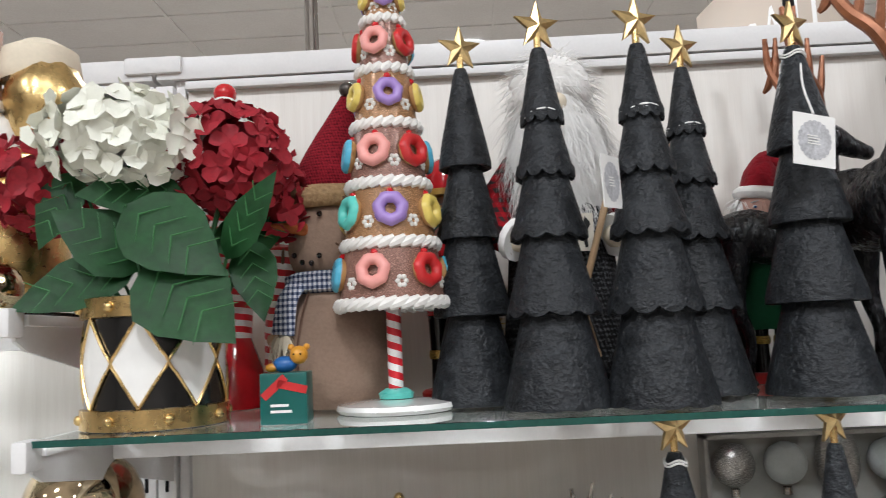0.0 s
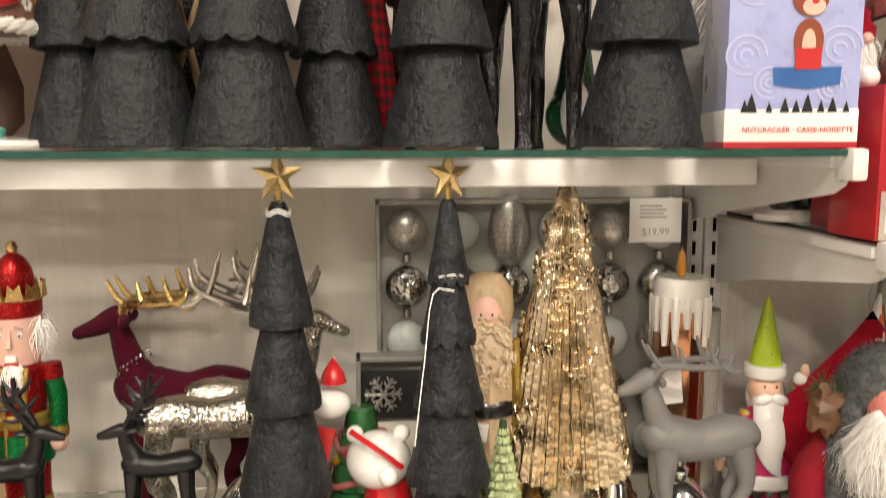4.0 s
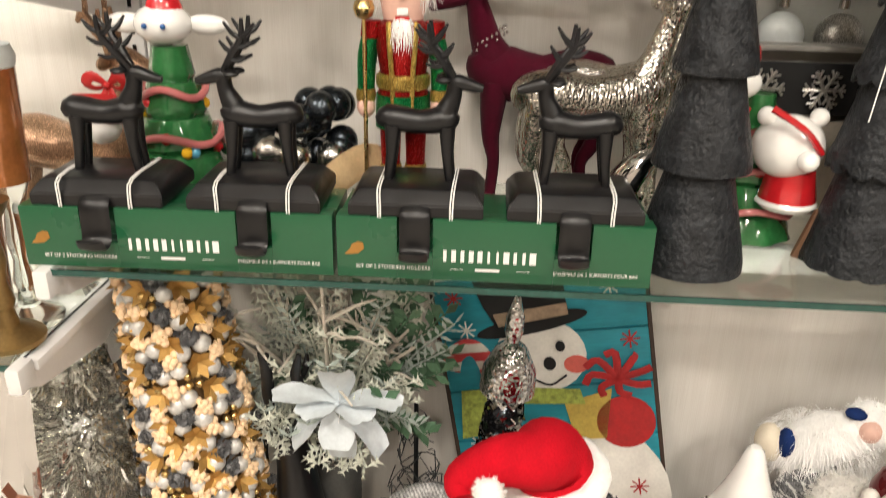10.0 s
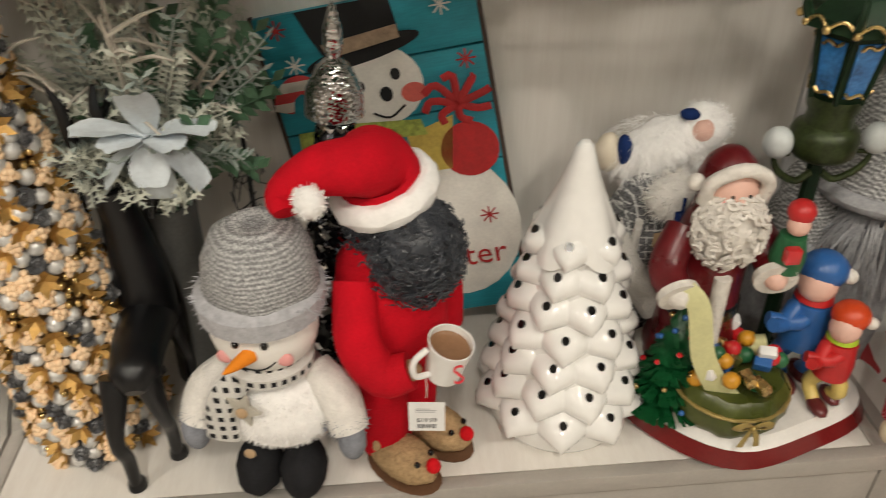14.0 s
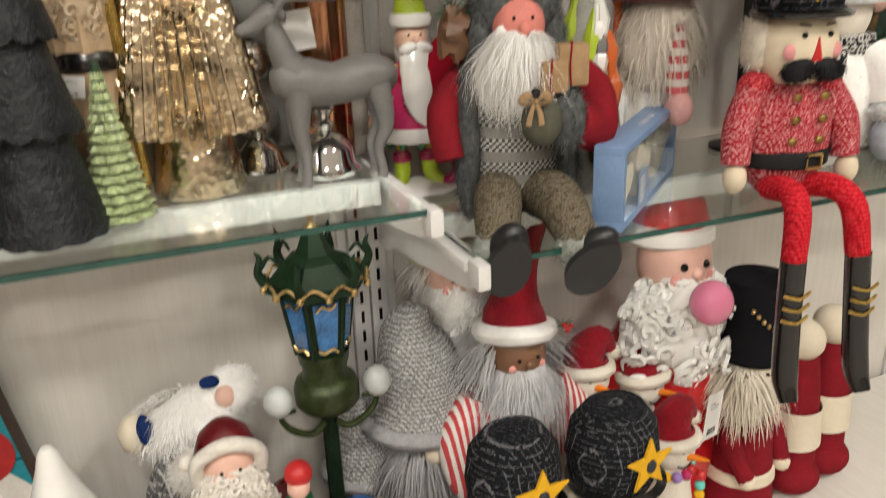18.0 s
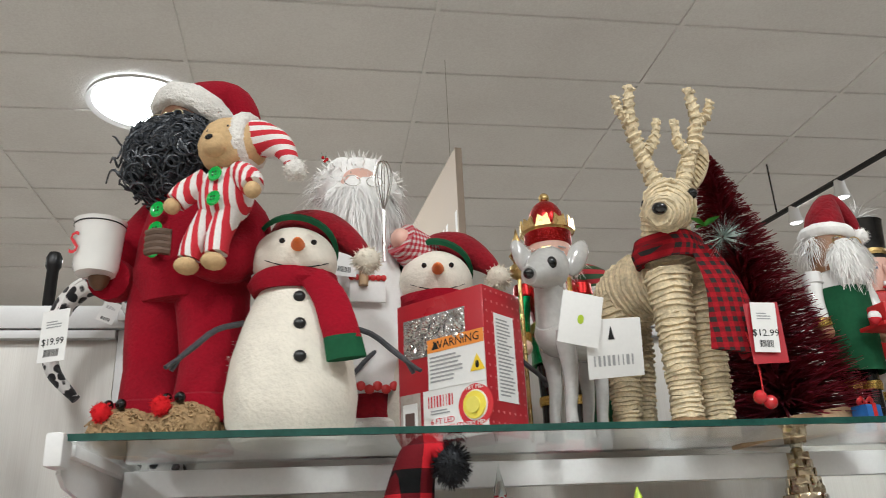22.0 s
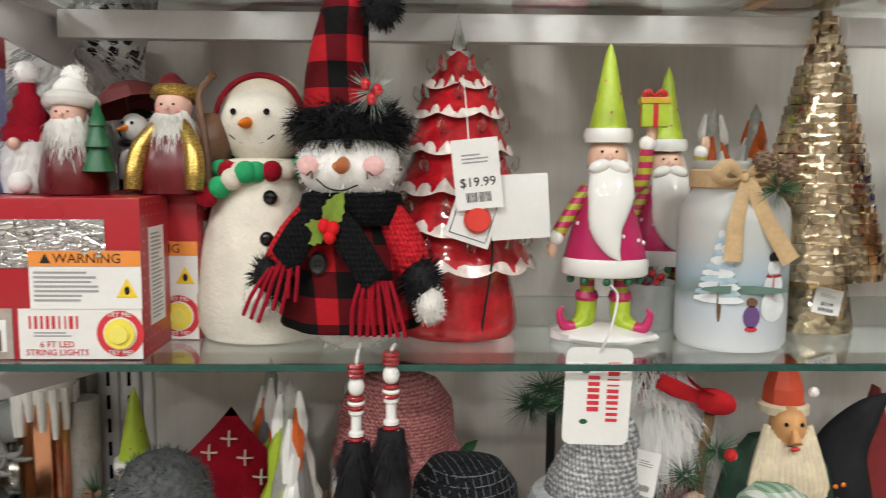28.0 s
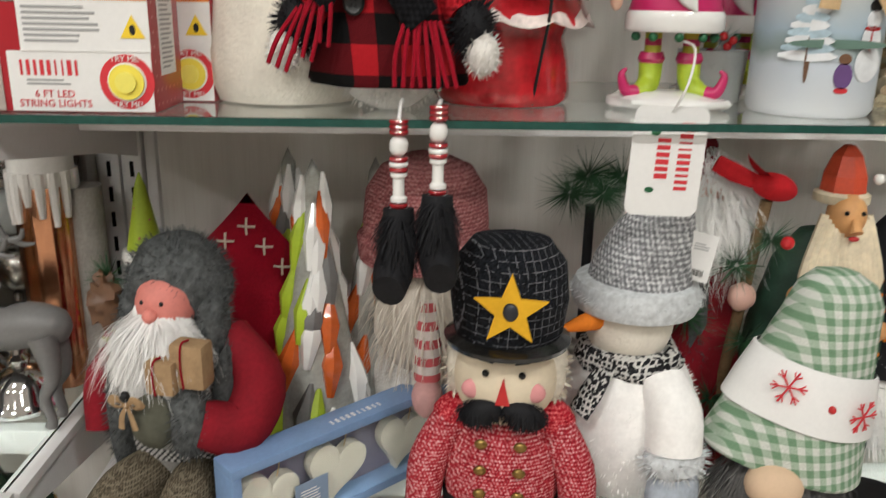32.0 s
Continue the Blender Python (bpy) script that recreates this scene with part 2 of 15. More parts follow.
LEAF = mat("green_fabric_leaf", (0.028, 0.115, 0.03), 0.5, 0, 0.4, 25, 0.4, 120, dist=0.002)
PETALWHITE = mat("white_silk_petal", (0.82, 0.82, 0.72), 0.7, 0, 0.08, 30, 0.2)
PETALRED = mat("crimson_silk_petal", (0.3, 0.008, 0.018), 0.75, 0, 0.35, 40, 0.3)
GREYTREE = mat("grey_resin", (0.17, 0.165, 0.16), 0.5, 0, 0.15, 30, 0.2)
MERCGOLD = mercury("gold_mercury_glass", (0.8, 0.68, 0.49), 110, 0.16)
MERCCHAMP = mercury("champagne_mercury_glass", (0.66, 0.52, 0.33), 60)
MERCSILVER = mercury("silver_mercury_glass", (0.6, 0.6, 0.58), 150)
CLEAR = glass("clear_glass")
FROSTGLASS = mat("frosted_glass", (0.55, 0.58, 0.57), 0.3, 0, 0.1, 20, 0.1)
EYE_M = mat("black_bead", (0.006, 0.006, 0.006), 0.12, 0, 0.1, 20, 0)
INK = mat("black_ink", (0.02, 0.02, 0.02), 0.6, 0, 0.1, 20, 0)
GREYINK = mat("grey_ink", (0.35, 0.35, 0.35), 0.6, 0, 0.1, 20, 0)
REDINK = mat("red_ink", (0.6, 0.03, 0.04), 0.6, 0, 0.1, 20, 0)
CARDRED = mat("red_printed_card", (0.4, 0.014, 0.024), 0.32, 0, 0.07, 10, 0.05, coat=0.2)
CARDGREEN = mat("green_printed_card", (0.014, 0.095, 0.04), 0.3, 0, 0.08, 10, 0.05, coat=0.2)
GINGER = mat("gingerbread", (0.42, 0.2, 0.1), 0.55, 0, 0.2, 40, 0.5, 240)


def tweed(name, c, line, step=0.012, share=0.12):
    """Dark looped cloth with broken thin lines both ways."""
    t = Tree(name)
    x, y, z = t.xyz()
    u = t.math("ADD", x, t.math("MULTIPLY", y, 0.5))
    n = t.noise(420, 2)
    on = None
    for a in (u, z):
        f = t.math("FRACT", t.math("DIVIDE", t.math("ADD", t.math("ADD", a, t.math("MULTIPLY", n, 0.002)), 10.0), step))
        g = t.math("LESS_THAN", f, share)
        on = g if on is None else t.math("MAXIMUM", on, g)
    on = t.math("MULTIPLY", on, t.math("GREATER_THAN", t.noise(160, 2), 0.45))
    t.color(t.mix(on, t.ramp(n, ((0.35, tuple(v * 0.4 for v in c)), (0.7, tuple(v * 1.8 for v in c)))), line))
    t.set(Roughness=0.85, Specular_IOR_Level=0.12)
    t.bump(n, 0.8, 0.002)
    return t.m


GREYPLAID = tweed("black_tweed", (0.01, 0.011, 0.014), (0.17, 0.17, 0.18), 0.0085, 0.08)
BUFFALO = plaid("red_black_buffalo_check", (0.42, 0.012, 0.018), (0.006, 0.006, 0.006), 0.024, (0.1, 0.005, 0.008))
TARTAN = plaid("red_tartan", (0.38, 0.012, 0.02), (0.035, 0.03, 0.028), 0.0065, (0.24, 0.012, 0.018))
GREENPLAID = plaid("green_white_gingham", (0.2, 0.33, 0.2), (0.7, 0.72, 0.66), 0.008, (0.42, 0.52, 0.4))
BLUEGINGHAM = plaid("navy_gingham", (0.02, 0.03, 0.07), (0.68, 0.68, 0.7), 0.0035, (0.2, 0.22, 0.3))
REDTWEED = knit("red_tweed", (0.42, 0.025, 0.04), (0.72, 0.42, 0.42), 0.0035)
GREYKNIT = knit("grey_marled_knit", (0.3, 0.3, 0.3), (0.66, 0.66, 0.65))
REDKNIT = knit("dark_red_knit", (0.2, 0.012, 0.02), None, 0.004)
CANDY = stripes("red_white_stripes", (0.6, 0.02, 0.03), (0.82, 0.8, 0.77), 0.016, 2, 0.35, 0.0026)
SHIRT = stripes("red_ticking_stripe", (0.55, 0.06, 0.07), (0.8, 0.76, 0.72), 0.009, 0, 0.85)

# ---- mesh helpers ----


def lathe(bm, prof, seg=28, at=(0, 0, 0), m=None, ripple=None):
    """Turn a profile of (radius, height) round the z axis."""
    m = m or Matrix.Translation(at)
    rings = []
    for r, z in prof:
        if r < 1e-5:
            rings.append([bm.verts.new(m @ Vector((0, 0, z)))])
            continue
        ring = []
        for i in range(seg):
            a = 2 * math.pi * i / seg
            rr = r * (1 + (ripple(a, z) if ripple else 0))
            ring.append(bm.verts.new(m @ Vector((rr * math.cos(a), rr * math.sin(a), z))))
        rings.append(ring)
    for a, b in zip(rings, rings[1:]):
        for i in range(seg):
            j = (i + 1) % seg
            if len(a) == 1 and len(b) > 1:
                bm.faces.new((a[0], b[j], b[i]))
            elif len(b) == 1 and len(a) > 1:
                bm.faces.new((a[i], a[j], b[0]))
            elif len(a) > 1:
                bm.faces.new((a[i], a[j], b[j], b[i]))
    return bm


def ball(bm, c, r, seg=20, rings=12, m=None, lump=0.0, rot=None):
    """An ellipsoid, lumpy if wanted."""
    r = (r, r, r) if isinstance(r, (int, float)) else r
    base = Matrix.Translation(c) @ (rot.to_4x4() if rot else Matrix())
    base = (m @ base) if m else base
    rows = []
    for k in range(rings + 1):
        th = math.pi * k / rings
        if k in (0, rings):
            rows.append([bm.verts.new(base @ Vector((0, 0, r[2] * math.cos(th))))])
            continue
        row = []
        for i in range(seg):
            a = 2 * math.pi * i / seg
            d = Vector((math.sin(th) * math.cos(a), math.sin(th) * math.sin(a), math.cos(th)))
            s = 1 + (lump * noise.noise(d * 2.6 + Vector(c) * 31) if lump else 0)
            row.append(bm.verts.new(base @ Vector((r[0] * d.x * s, r[1] * d.y * s, r[2] * d.z * s))))
        rows.append(row)
    for a, b in zip(rows, rows[1:]):
        for i in range(seg):
            j = (i + 1) % seg
            if len(a) == 1:
                bm.faces.new((a[0], b[i], b[j]))
            elif len(b) == 1:
                bm.faces.new((a[i], b[0], a[j]))
            else:
                bm.faces.new((a[i], b[i], b[j], a[j]))
    return bm


def smooth_path(pts, n=4):
    """Catmull-Rom points through pts."""
    p = [Vector(q) for q in pts]
    p = [2 * p[0] - p[1]] + p + [2 * p[-1] - p[-2]]
    out = []
    for i in range(1, len(p) - 2):
        for k in range(n):
            t = k / n
            out.append(0.5 * ((2 * p[i]) + (p[i + 1] - p[i - 1]) * t + (2 * p[i - 1] - 5 * p[i] + 4 * p[i + 1] - p[i + 2]) * t * t
                              + (3 * p[i] - p[i - 1] - 3 * p[i + 1] + p[i + 2]) * t ** 3))
    out.append(p[-2])
    return out


def tube(bm, pts, rad, seg=10, n=4, flat=1.0, m=None, cap=True):
    """A tube through pts; rad is one radius or one for each point."""
    path = smooth_path(pts, n) if n > 1 else [Vector(q) for q in pts]
    rads = [rad] * len(path) if isinstance(rad, (int, float)) else [float(np.interp(i / (len(path) - 1) * (len(rad) - 1), range(len(rad)), rad)) for i in range(len(path))]
    side, rows = None, []
    for i, q in enumerate(path):
        d = (path[min(i + 1, len(path) - 1)] - path[max(i - 1, 0)])
        d = d.normalized() if d.length > 1e-9 else Vector((0, 0, 1))
        if side is None:
            side = d.orthogonal().normalized() if abs(d.x) > 0.9 or abs(d.z) < 0.95 else Vector((1, 0, 0))
            if abs(d.dot(Vector((0, 1, 0)))) < 0.9:
                side = d.cross(Vector((0, 1, 0))).normalized()
        side = (side - d * side.dot(d)).normalized()
        up = d.cross(side)
        row = []
        for k in range(seg):
            a = 2 * math.pi * k / seg
            v = q + side * math.cos(a) * rads[i] + up * math.sin(a) * rads[i] * flat
            row.append(bm.verts.new(m @ v if m else v))
        rows.append(row)
    for a, b in zip(rows, rows[1:]):
        for i in range(seg):
            j = (i + 1) % seg
            bm.faces.new((a[i], a[j], b[j], b[i]))
    if cap and seg > 2:
        bm.faces.new(rows[0][::-1])
        bm.faces.new(rows[-1])
    return bm


def box(bm, size, at=(0, 0, 0), m=None, bev=0.0015, rz=0.0):
    """A bevelled box; at is the centre of its base."""
    b = bmesh.new()
    bmesh.ops.create_cube(b, size=1)
    for v in b.verts:
        v.co = Vector((v.co.x * size[0], v.co.y * size[1], (v.co.z + 0.5) * size[2]))
    if bev:
        bmesh.ops.bevel(b, geom=list(b.edges), offset=min(bev, min(size) * 0.4), segments=2, affect="EDGES", profile=0.6)
    t = (m or Matrix()) @ Matrix.Translation(at) @ Matrix.Rotation(rz, 4, "Z")
    join(bm, b, t)
    return bm


def join(bm, b, t=None):
    vs = [bm.verts.new(t @ v.co if t else v.co) for v in b.verts]
    b.verts.index_update()
    for f in b.faces:
        bm.faces.new([vs[v.index] for v in f.verts])
    b.free()


def prism(bm, poly, depth, m=None, dome=0.0):
    """A flat outline in x and z, given depth along y; dome lifts its middle."""
    m = m or Matrix()
    n = len(poly)
    f = [bm.verts.new(m @ Vector((x, -depth / 2, z))) for x, z in poly]
    k = [bm.verts.new(m @ Vector((x, depth / 2, z))) for x, z in poly]
    cx, cz = sum(p[0] for p in poly) / n, sum(p[1] for p in poly) / n
    a = bm.verts.new(m @ Vector((cx, -depth / 2 - dome, cz)))
    b = bm.verts.new(m @ Vector((cx, depth / 2 + dome, cz)))
    for i in range(n):
        j = (i + 1) % n
        bm.faces.new((f[i], f[j], a))
        bm.faces.new((k[j], k[i], b))
        bm.faces.new((f[j], f[i], k[i], k[j]))
    return bm


def star_poly(r, inner=0.42, points=5, turn=0.0):
    return [((r if i % 2 == 0 else r * inner) * math.sin(math.pi * i / points + turn), (r if i % 2 == 0 else r * inner) * math.cos(math.pi * i / points + turn)) for i in range(points * 2)]


def disc_poly(rx, rz, n=24):
    return [(rx * math.cos(2 * math.pi * i / n), rz * math.sin(2 * math.pi * i / n)) for i in range(n)]


def hair(bm, c, r, count, length, width=0.0012, droop=0.6, out=0.5, keep=None, curl=0.0, seed=1, back=False):
    """Tapered locks that grow from an ellipsoid and hang down."""
    rnd = random.Random(seed)
    c = Vector(c)
    r = Vector((r, r, r)) if isinstance(r, (int, float)) else Vector(r)
    made = 0
    while made < count:
        d = Vector((rnd.gauss(0, 1), rnd.gauss(0, 1), rnd.gauss(0, 1))).normalized()
        if keep and not keep(d):
            continue
        made += 1
        p = c + Vector((d.x * r.x, d.y * r.y, d.z * r.z))
        ln = length * rnd.uniform(0.6, 1.1)
        way = (d * out + Vector((rnd.gauss(0, 0.15), rnd.gauss(0, 0.15), -droop))).normalized()
        side = (way.cross(d) + Vector((rnd.gauss(0, 0.12), rnd.gauss(0, 0.12), rnd.gauss(0, 0.12)))).normalized() * width
        prev = None
        for k in range(4):
            t = k / 3
            q = p + (d * (1 - t) * 0.4 + way * (0.6 + 0.4 * t)).normalized() * ln * t
            if curl:
                q = q + Vector((math.sin(t * 7 + made), math.cos(t * 7 + made * 1.7), math.sin(t * 5 + made))) * curl * t
            w = side * (1 - t * 0.85)
            now = (bm.verts.new(q - w), bm.verts.new(q + w))
            if prev:
                bm.faces.new((prev[0], prev[1], now[1], now[0]))
            prev = now
    return bm


def curls(bm, c, r, count, size, wire, keep=None, seed=3):
    """Small ringlets of hair that cover an ellipsoid."""
    rnd = random.Random(seed)
    c, made = Vector(c), 0
    while made < count:
        d = Vector((rnd.gauss(0, 1), rnd.gauss(0, 1), rnd.gauss(0, 1))).normalized()
        if keep and not keep(d):
            continue
        made += 1
        p = c + Vector((d.x * r[0], d.y * r[1], d.z * r[2]))
        u = d.orthogonal().normalized()
        v = d.cross(u)
        s, a0, turns = size * rnd.uniform(0.6, 1.2), rnd.uniform(0, 6.28), rnd.uniform(0.8, 1.6)
        drift = Vector((rnd.gauss(0, 0.6), rnd.gauss(0, 0.4), -1.0)) * s * 0.8
        pts = [p + (u * math.cos(a0 + turns * 6.28 * k / 7) + v * math.sin(a0 + turns * 6.28 * k / 7)) * s * (1 - 0.07 * k) + d * s * 0.12 * k + drift * k / 7 for k in range(8)]
        tube(bm, pts, [wire, wire, wire * 0.7], 4, 2)
    return bm


def fuzz(bm, c, r, count=500, length=0.006, width=0.0007, seed=2, keep=None):
    return hair(bm, c, r, count, length, width, 0.15, 1.0, keep, 0, seed)


def part(name, bm, material, parent, label="", smooth=True, kind=""):
    me = bpy.data.meshes.new(name)
    bmesh.ops.recalc_face_normals(bm, faces=bm.faces)
    if smooth:
        for f in bm.faces:
            f.smooth = True
    bm.to_mesh(me)
    bm.free()
    if smooth:
        me.set_sharp_from_angle(angle=radians(42))
    me.materials.append(material)
    ob = new(name, me)
    if parent:
        ob.parent = parent
    return tagged(ob, label, kind=kind)


def thing(name, label, category, at, rz=0.0, group="", tilt=(0, 0)):
    ob = new(name)
    ob.empty_display_size = 0.05
    ob.matrix_basis = pose(at[0], at[1], at[2], tilt[0], tilt[1], rz)
    return tagged(ob, label, category, group)


def solid(name, label, category, bm, material, kind="", at=(0, 0, 0)):
    ob = part(name, bm, material, None)
    ob.location = at
    return tagged(ob, label, category, kind=kind)


B_ = bmesh.new


def write(name, text, size, material, parent, at, rx=90, ry=0, rz=0, align="CENTER", label=""):
    """Letters in the built-in font, as a thin mesh."""
    cu = bpy.data.curves.new(name, "FONT")
    cu.body, cu.size, cu.align_x, cu.align_y, cu.extrude, cu.resolution_u = text, size, align, "CENTER", 0.0002, 2
    ob = bpy.data.objects.new(name, cu)
    scene.collection.objects.link(ob)
    bpy.context.view_layer.update()
    me = bpy.data.meshes.new_from_object(ob.evaluated_get(bpy.context.evaluated_depsgraph_get()))
    bpy.data.objects.remove(ob)
    me.materials.clear()
    me.materials.append(material)
    o = new(name, me)
    o.parent = parent
    o.matrix_basis = pose(*at, rx, ry, rz)
    return tagged(o, label)


def bars(name, n, w, h, material, parent, at, rx=90, ry=0, rz=0, seed=3, upright=False):
    """Lines of print too small to read, or a bar code."""
    rnd = random.Random(seed)
    bm = B_()
    for i in range(n):
        if upright:
            bw = w / n * rnd.uniform(0.25, 0.75)
            x0 = -w / 2 + w * i / n
            bmesh.ops.create_grid(bm, x_segments=1, y_segments=1, size=0.5, matrix=Matrix.Translation((x0, 0, 0)) @ Matrix.Diagonal((bw, h, 1, 1)))
        else:
            bw = w * rnd.uniform(0.6, 1.0)
            bmesh.ops.create_grid(bm, x_segments=1, y_segments=1, size=0.5, matrix=Matrix.Translation((-(w - bw) / 2, h / 2 - (i + 0.5) * h / n, 0)) @ Matrix.Diagonal((bw, h / n * 0.45, 1, 1)))
    o = part(name, bm, material, parent, smooth=False)
    o.matrix_basis = pose(*at, rx, ry, rz)
    return o


def price_tag(parent, at, w=0.035, h=0.05, rz=0.0, ry=0.0, price="", rx=90, string=None, seed=1):
    """A hanging white price tag with print and a bar code, as part of its thing."""
    bm = B_()
    box(bm, (w, h, 0.0006), (0, -0.0, -0.0003), bev=0.0001)
    o = part("price_tag", bm, WHITE, parent, "white paper price tag", smooth=False)
    o.matrix_basis = pose(*at, rx, ry, rz)
    bars("print", 3, w * 0.6, h * 0.16, GREYINK, o, (0, h * 0.22, 0.0006), 0, seed=seed)
    bars("bar_code", 18, w * 0.55, h * 0.14, INK, o, (0, -h * 0.33, 0.0006), 0, seed=seed, upright=True)
    if price:
        write("price", price, h * 0.19, INK, o, (0, -h * 0.12, 0.0006), 0)
    if string:
        part("string", tube(B_(), string, 0.0006, 5), WHITE, parent)
    return o


def eyes(parent, y, z, gap, r, material=None, name="eye"):
    for s in (-1, 1):
        part(name, ball(B_(), (s * gap, y, z), r, 10, 8), material or EYE_M, parent)

# ---- the fixture: wall, uprights, shelves ----
WALL_Y, SEAMS = 1.15, (-1.665, -0.445, 0.775, 1.995, 3.215)
T, M, BASE, RT, RM, RL = 1.371, 0.908, 0.240, 1.634, 1.283, 0.846


def laminate():
    t = Tree("pale_wood_grain_laminate")
    n = t.noise(6, 5, (14, 1, 0.6))
    f = t.noise(60, 3, (12, 1, 0.25))
    t.color(t.ramp(t.mix(0.5, n, f), ((0.3, (0.66, 0.62, 0.565)), (0.52, (0.72, 0.685, 0.63)), (0.7, (0.76, 0.73, 0.68)))))
    t.set(Roughness=0.42)
    t.bump(f, 0.12, 0.001)
    return t.m


def shelf_glass():
    t = Tree("green_edged_shelf_glass")
    t.set(Transmission_Weight=1.0, Roughness=0.02, IOR=1.5)
    t.color(t.ramp(t.noise(5, 2), ((0.3, (0.84, 0.91, 0.88)), (0.7, (0.88, 0.94, 0.91)))))
    return t.m


LAMINATE, SHELFGLASS = laminate(), shelf_glass()
GREENEDGE = mat("green_glass_edge", (0.02, 0.075, 0.06), 0.15, 0, 0.3, 40, 0.0)
SLOT = mat("dark_slot", (0.006, 0.006, 0.006), 0.8, 0, 0.1, 20, 0)

for i, (a, b) in enumerate(zip(SEAMS, SEAMS[1:])):
    bm = B_()
    box(bm, (b - a - 0.09, 0.012, 1.66), ((a + b) / 2, WALL_Y + 0.006, 0.19), bev=0.001)
    solid("wall_panel", "pale wood grain laminate back panel of the shelving", "panel", bm, LAMINATE, "structure")
    bm = B_()
    box(bm, (b - a - 0.006, 0.06, 0.034), ((a + b) / 2, WALL_Y + 0.012, 1.848), bev=0.002)
    box(bm, (b - a - 0.09, 0.02, 0.012), ((a + b) / 2, WALL_Y - 0.004, 1.834), bev=0.001)
    solid("top_rail", "white steel top rail of the shelving", "rail", bm, STEELWHITE, "structure")

slot_me = None
for s in SEAMS:
    up = tagged(new("upright"), "white slotted steel upright between the panels", "upright", kind="structure")
    up.location = (s, WALL_Y, 0)
    for k in (-1, 1):
        bm = B_()
        box(bm, (0.026, 0.03, 1.82), (k * 0.0145, 0.0, 0.02), bev=0.002)
        box(bm, (0.014, 0.02, 1.66), (k * 0.036, 0.004, 0.19), bev=0.002)
        part("post", bm, STEELWHITE, up)
        bm = B_()
        for j in range(48):
            box(bm, (0.0045, 0.002, 0.0195), (k * 0.0145, -0.0155, 0.22 + j * 0.0333), bev=0)
        part("slots", bm, SLOT, up, smooth=False)
    part("cap", box(B_(), (0.085, 0.07, 0.026), (0, 0.01, 1.857), bev=0.004), STEELWHITE, up)


def bracket(parent, x, z, front):
    """A tapered steel arm with a lip and a rounded white end."""
    y1, y0 = WALL_Y - 0.015, front + 0.012
    poly = [(y1, z - 0.10), (y1, z - 0.004), (y0, z - 0.004), (y0, z - 0.03), (y0 + 0.02, z - 0.04), (y1 - 0.12, z - 0.075)]
    bm = B_()
    m = Matrix(((0, 1, 0, x), (1, 0, 0, 0), (0, 0, 1, 0), (0, 0, 0, 1)))
    prism(bm, poly, 0.004, m)
    part("bracket", bm, STEELWHITE, parent, smooth=False)
    bm = B_()
    box(bm, (0.02, y1 - y0 - 0.02, 0.012), (x, (y1 + y0) / 2, z - 0.014), bev=0.002)
    part("bracket_lip", bm, STEELWHITE, parent)
    bm = B_()
    box(bm, (0.016, 0.03, 0.03), (x, front + 0.004, z - 0.026), bev=0.004)
    part("end_cap", bm, STEELWHITE, parent)


def shelf(a, b, z, front, bar_y):
    root = tagged(new("glass_shelf"), "clear glass shelf with a green edge on white steel brackets", "shelf")
    gl = part("glass_pane", box(B_(), (b - a - 0.05, WALL_Y - 0.03 - front, 0.007), ((a + b) / 2, (WALL_Y - 0.03 + front) / 2, z - 0.0075), bev=0.0008), SHELFGLASS, root, smooth=False)
    gl.visible_shadow = False
    part("glass_edge", box(B_(), (b - a - 0.052, 0.0012, 0.0064), ((a + b) / 2, front - 0.0008, z - 0.0072), bev=0.0), GREENEDGE, root, smooth=False)
    bracket(root, a + 0.022, z - 0.004, front)
    bracket(root, b - 0.022, z - 0.004, front)
    bm = B_()
    box(bm, (b - a - 0.066, 0.02, 0.03), ((a + b) / 2, bar_y, z - 0.042), bev=0.002)
    part("cross_bar", bm, STEELWHITE, root)
    return root


FRONT_T, FRONT_M, FRONT_B, FRONT_RT, FRONT_RM, FRONT_RL = 0.756, 0.788, 0.756, 0.708, 0.752, 0.768
shelf(SEAMS[1], SEAMS[2], T, FRONT_T, 0.93)
shelf(SEAMS[1], SEAMS[2], M, FRONT_M, 0.945)
shelf(SEAMS[2], SEAMS[3], RT, FRONT_RT, 0.93)
shelf(SEAMS[2], SEAMS[3], RM, FRONT_RM, 0.95)
shelf(SEAMS[2], SEAMS[3], RL, FRONT_RL, 0.95)
shelf(SEAMS[0], SEAMS[1], 1.205, 0.80, 0.95)
shelf(SEAMS[0], SEAMS[1], 0.80, 0.78, 0.95)
shelf(SEAMS[0], SEAMS[1], 1.50, 0.80, 0.95)
shelf(SEAMS[3], SEAMS[4], 1.02, 0.77, 0.95)

for a, b in zip(SEAMS, SEAMS[1:]):
    root = tagged(new("base_deck"), "white base deck in a grey steel frame", "base deck", kind="structure")
    bm = B_()
    box(bm, (b - a - 0.004, 0.022, 0.03), ((a + b) / 2, FRONT_B + 0.011, BASE - 0.03), bev=0.004)
    for x in (a + 0.012, b - 0.012):
        box(bm, (0.02, WALL_Y - FRONT_B - 0.04, 0.03), (x, (WALL_Y + FRONT_B) / 2, BASE - 0.03), bev=0.002)
    part("frame", bm, GREYSTEEL, root)
    part("deck", box(B_(), (b - a - 0.046, WALL_Y - FRONT_B - 0.04, 0.02), ((a + b) / 2, (WALL_Y + FRONT_B) / 2 + 0.003, BASE - 0.022), bev=0.001), LAMINATE, root)
    part("kick_plate", box(B_(), (b - a - 0.004, 0.012, BASE - 0.031), ((a + b) / 2, FRONT_B + 0.02, 0), bev=0.001), GREYSTEEL, root)

# ---- the shop around ----


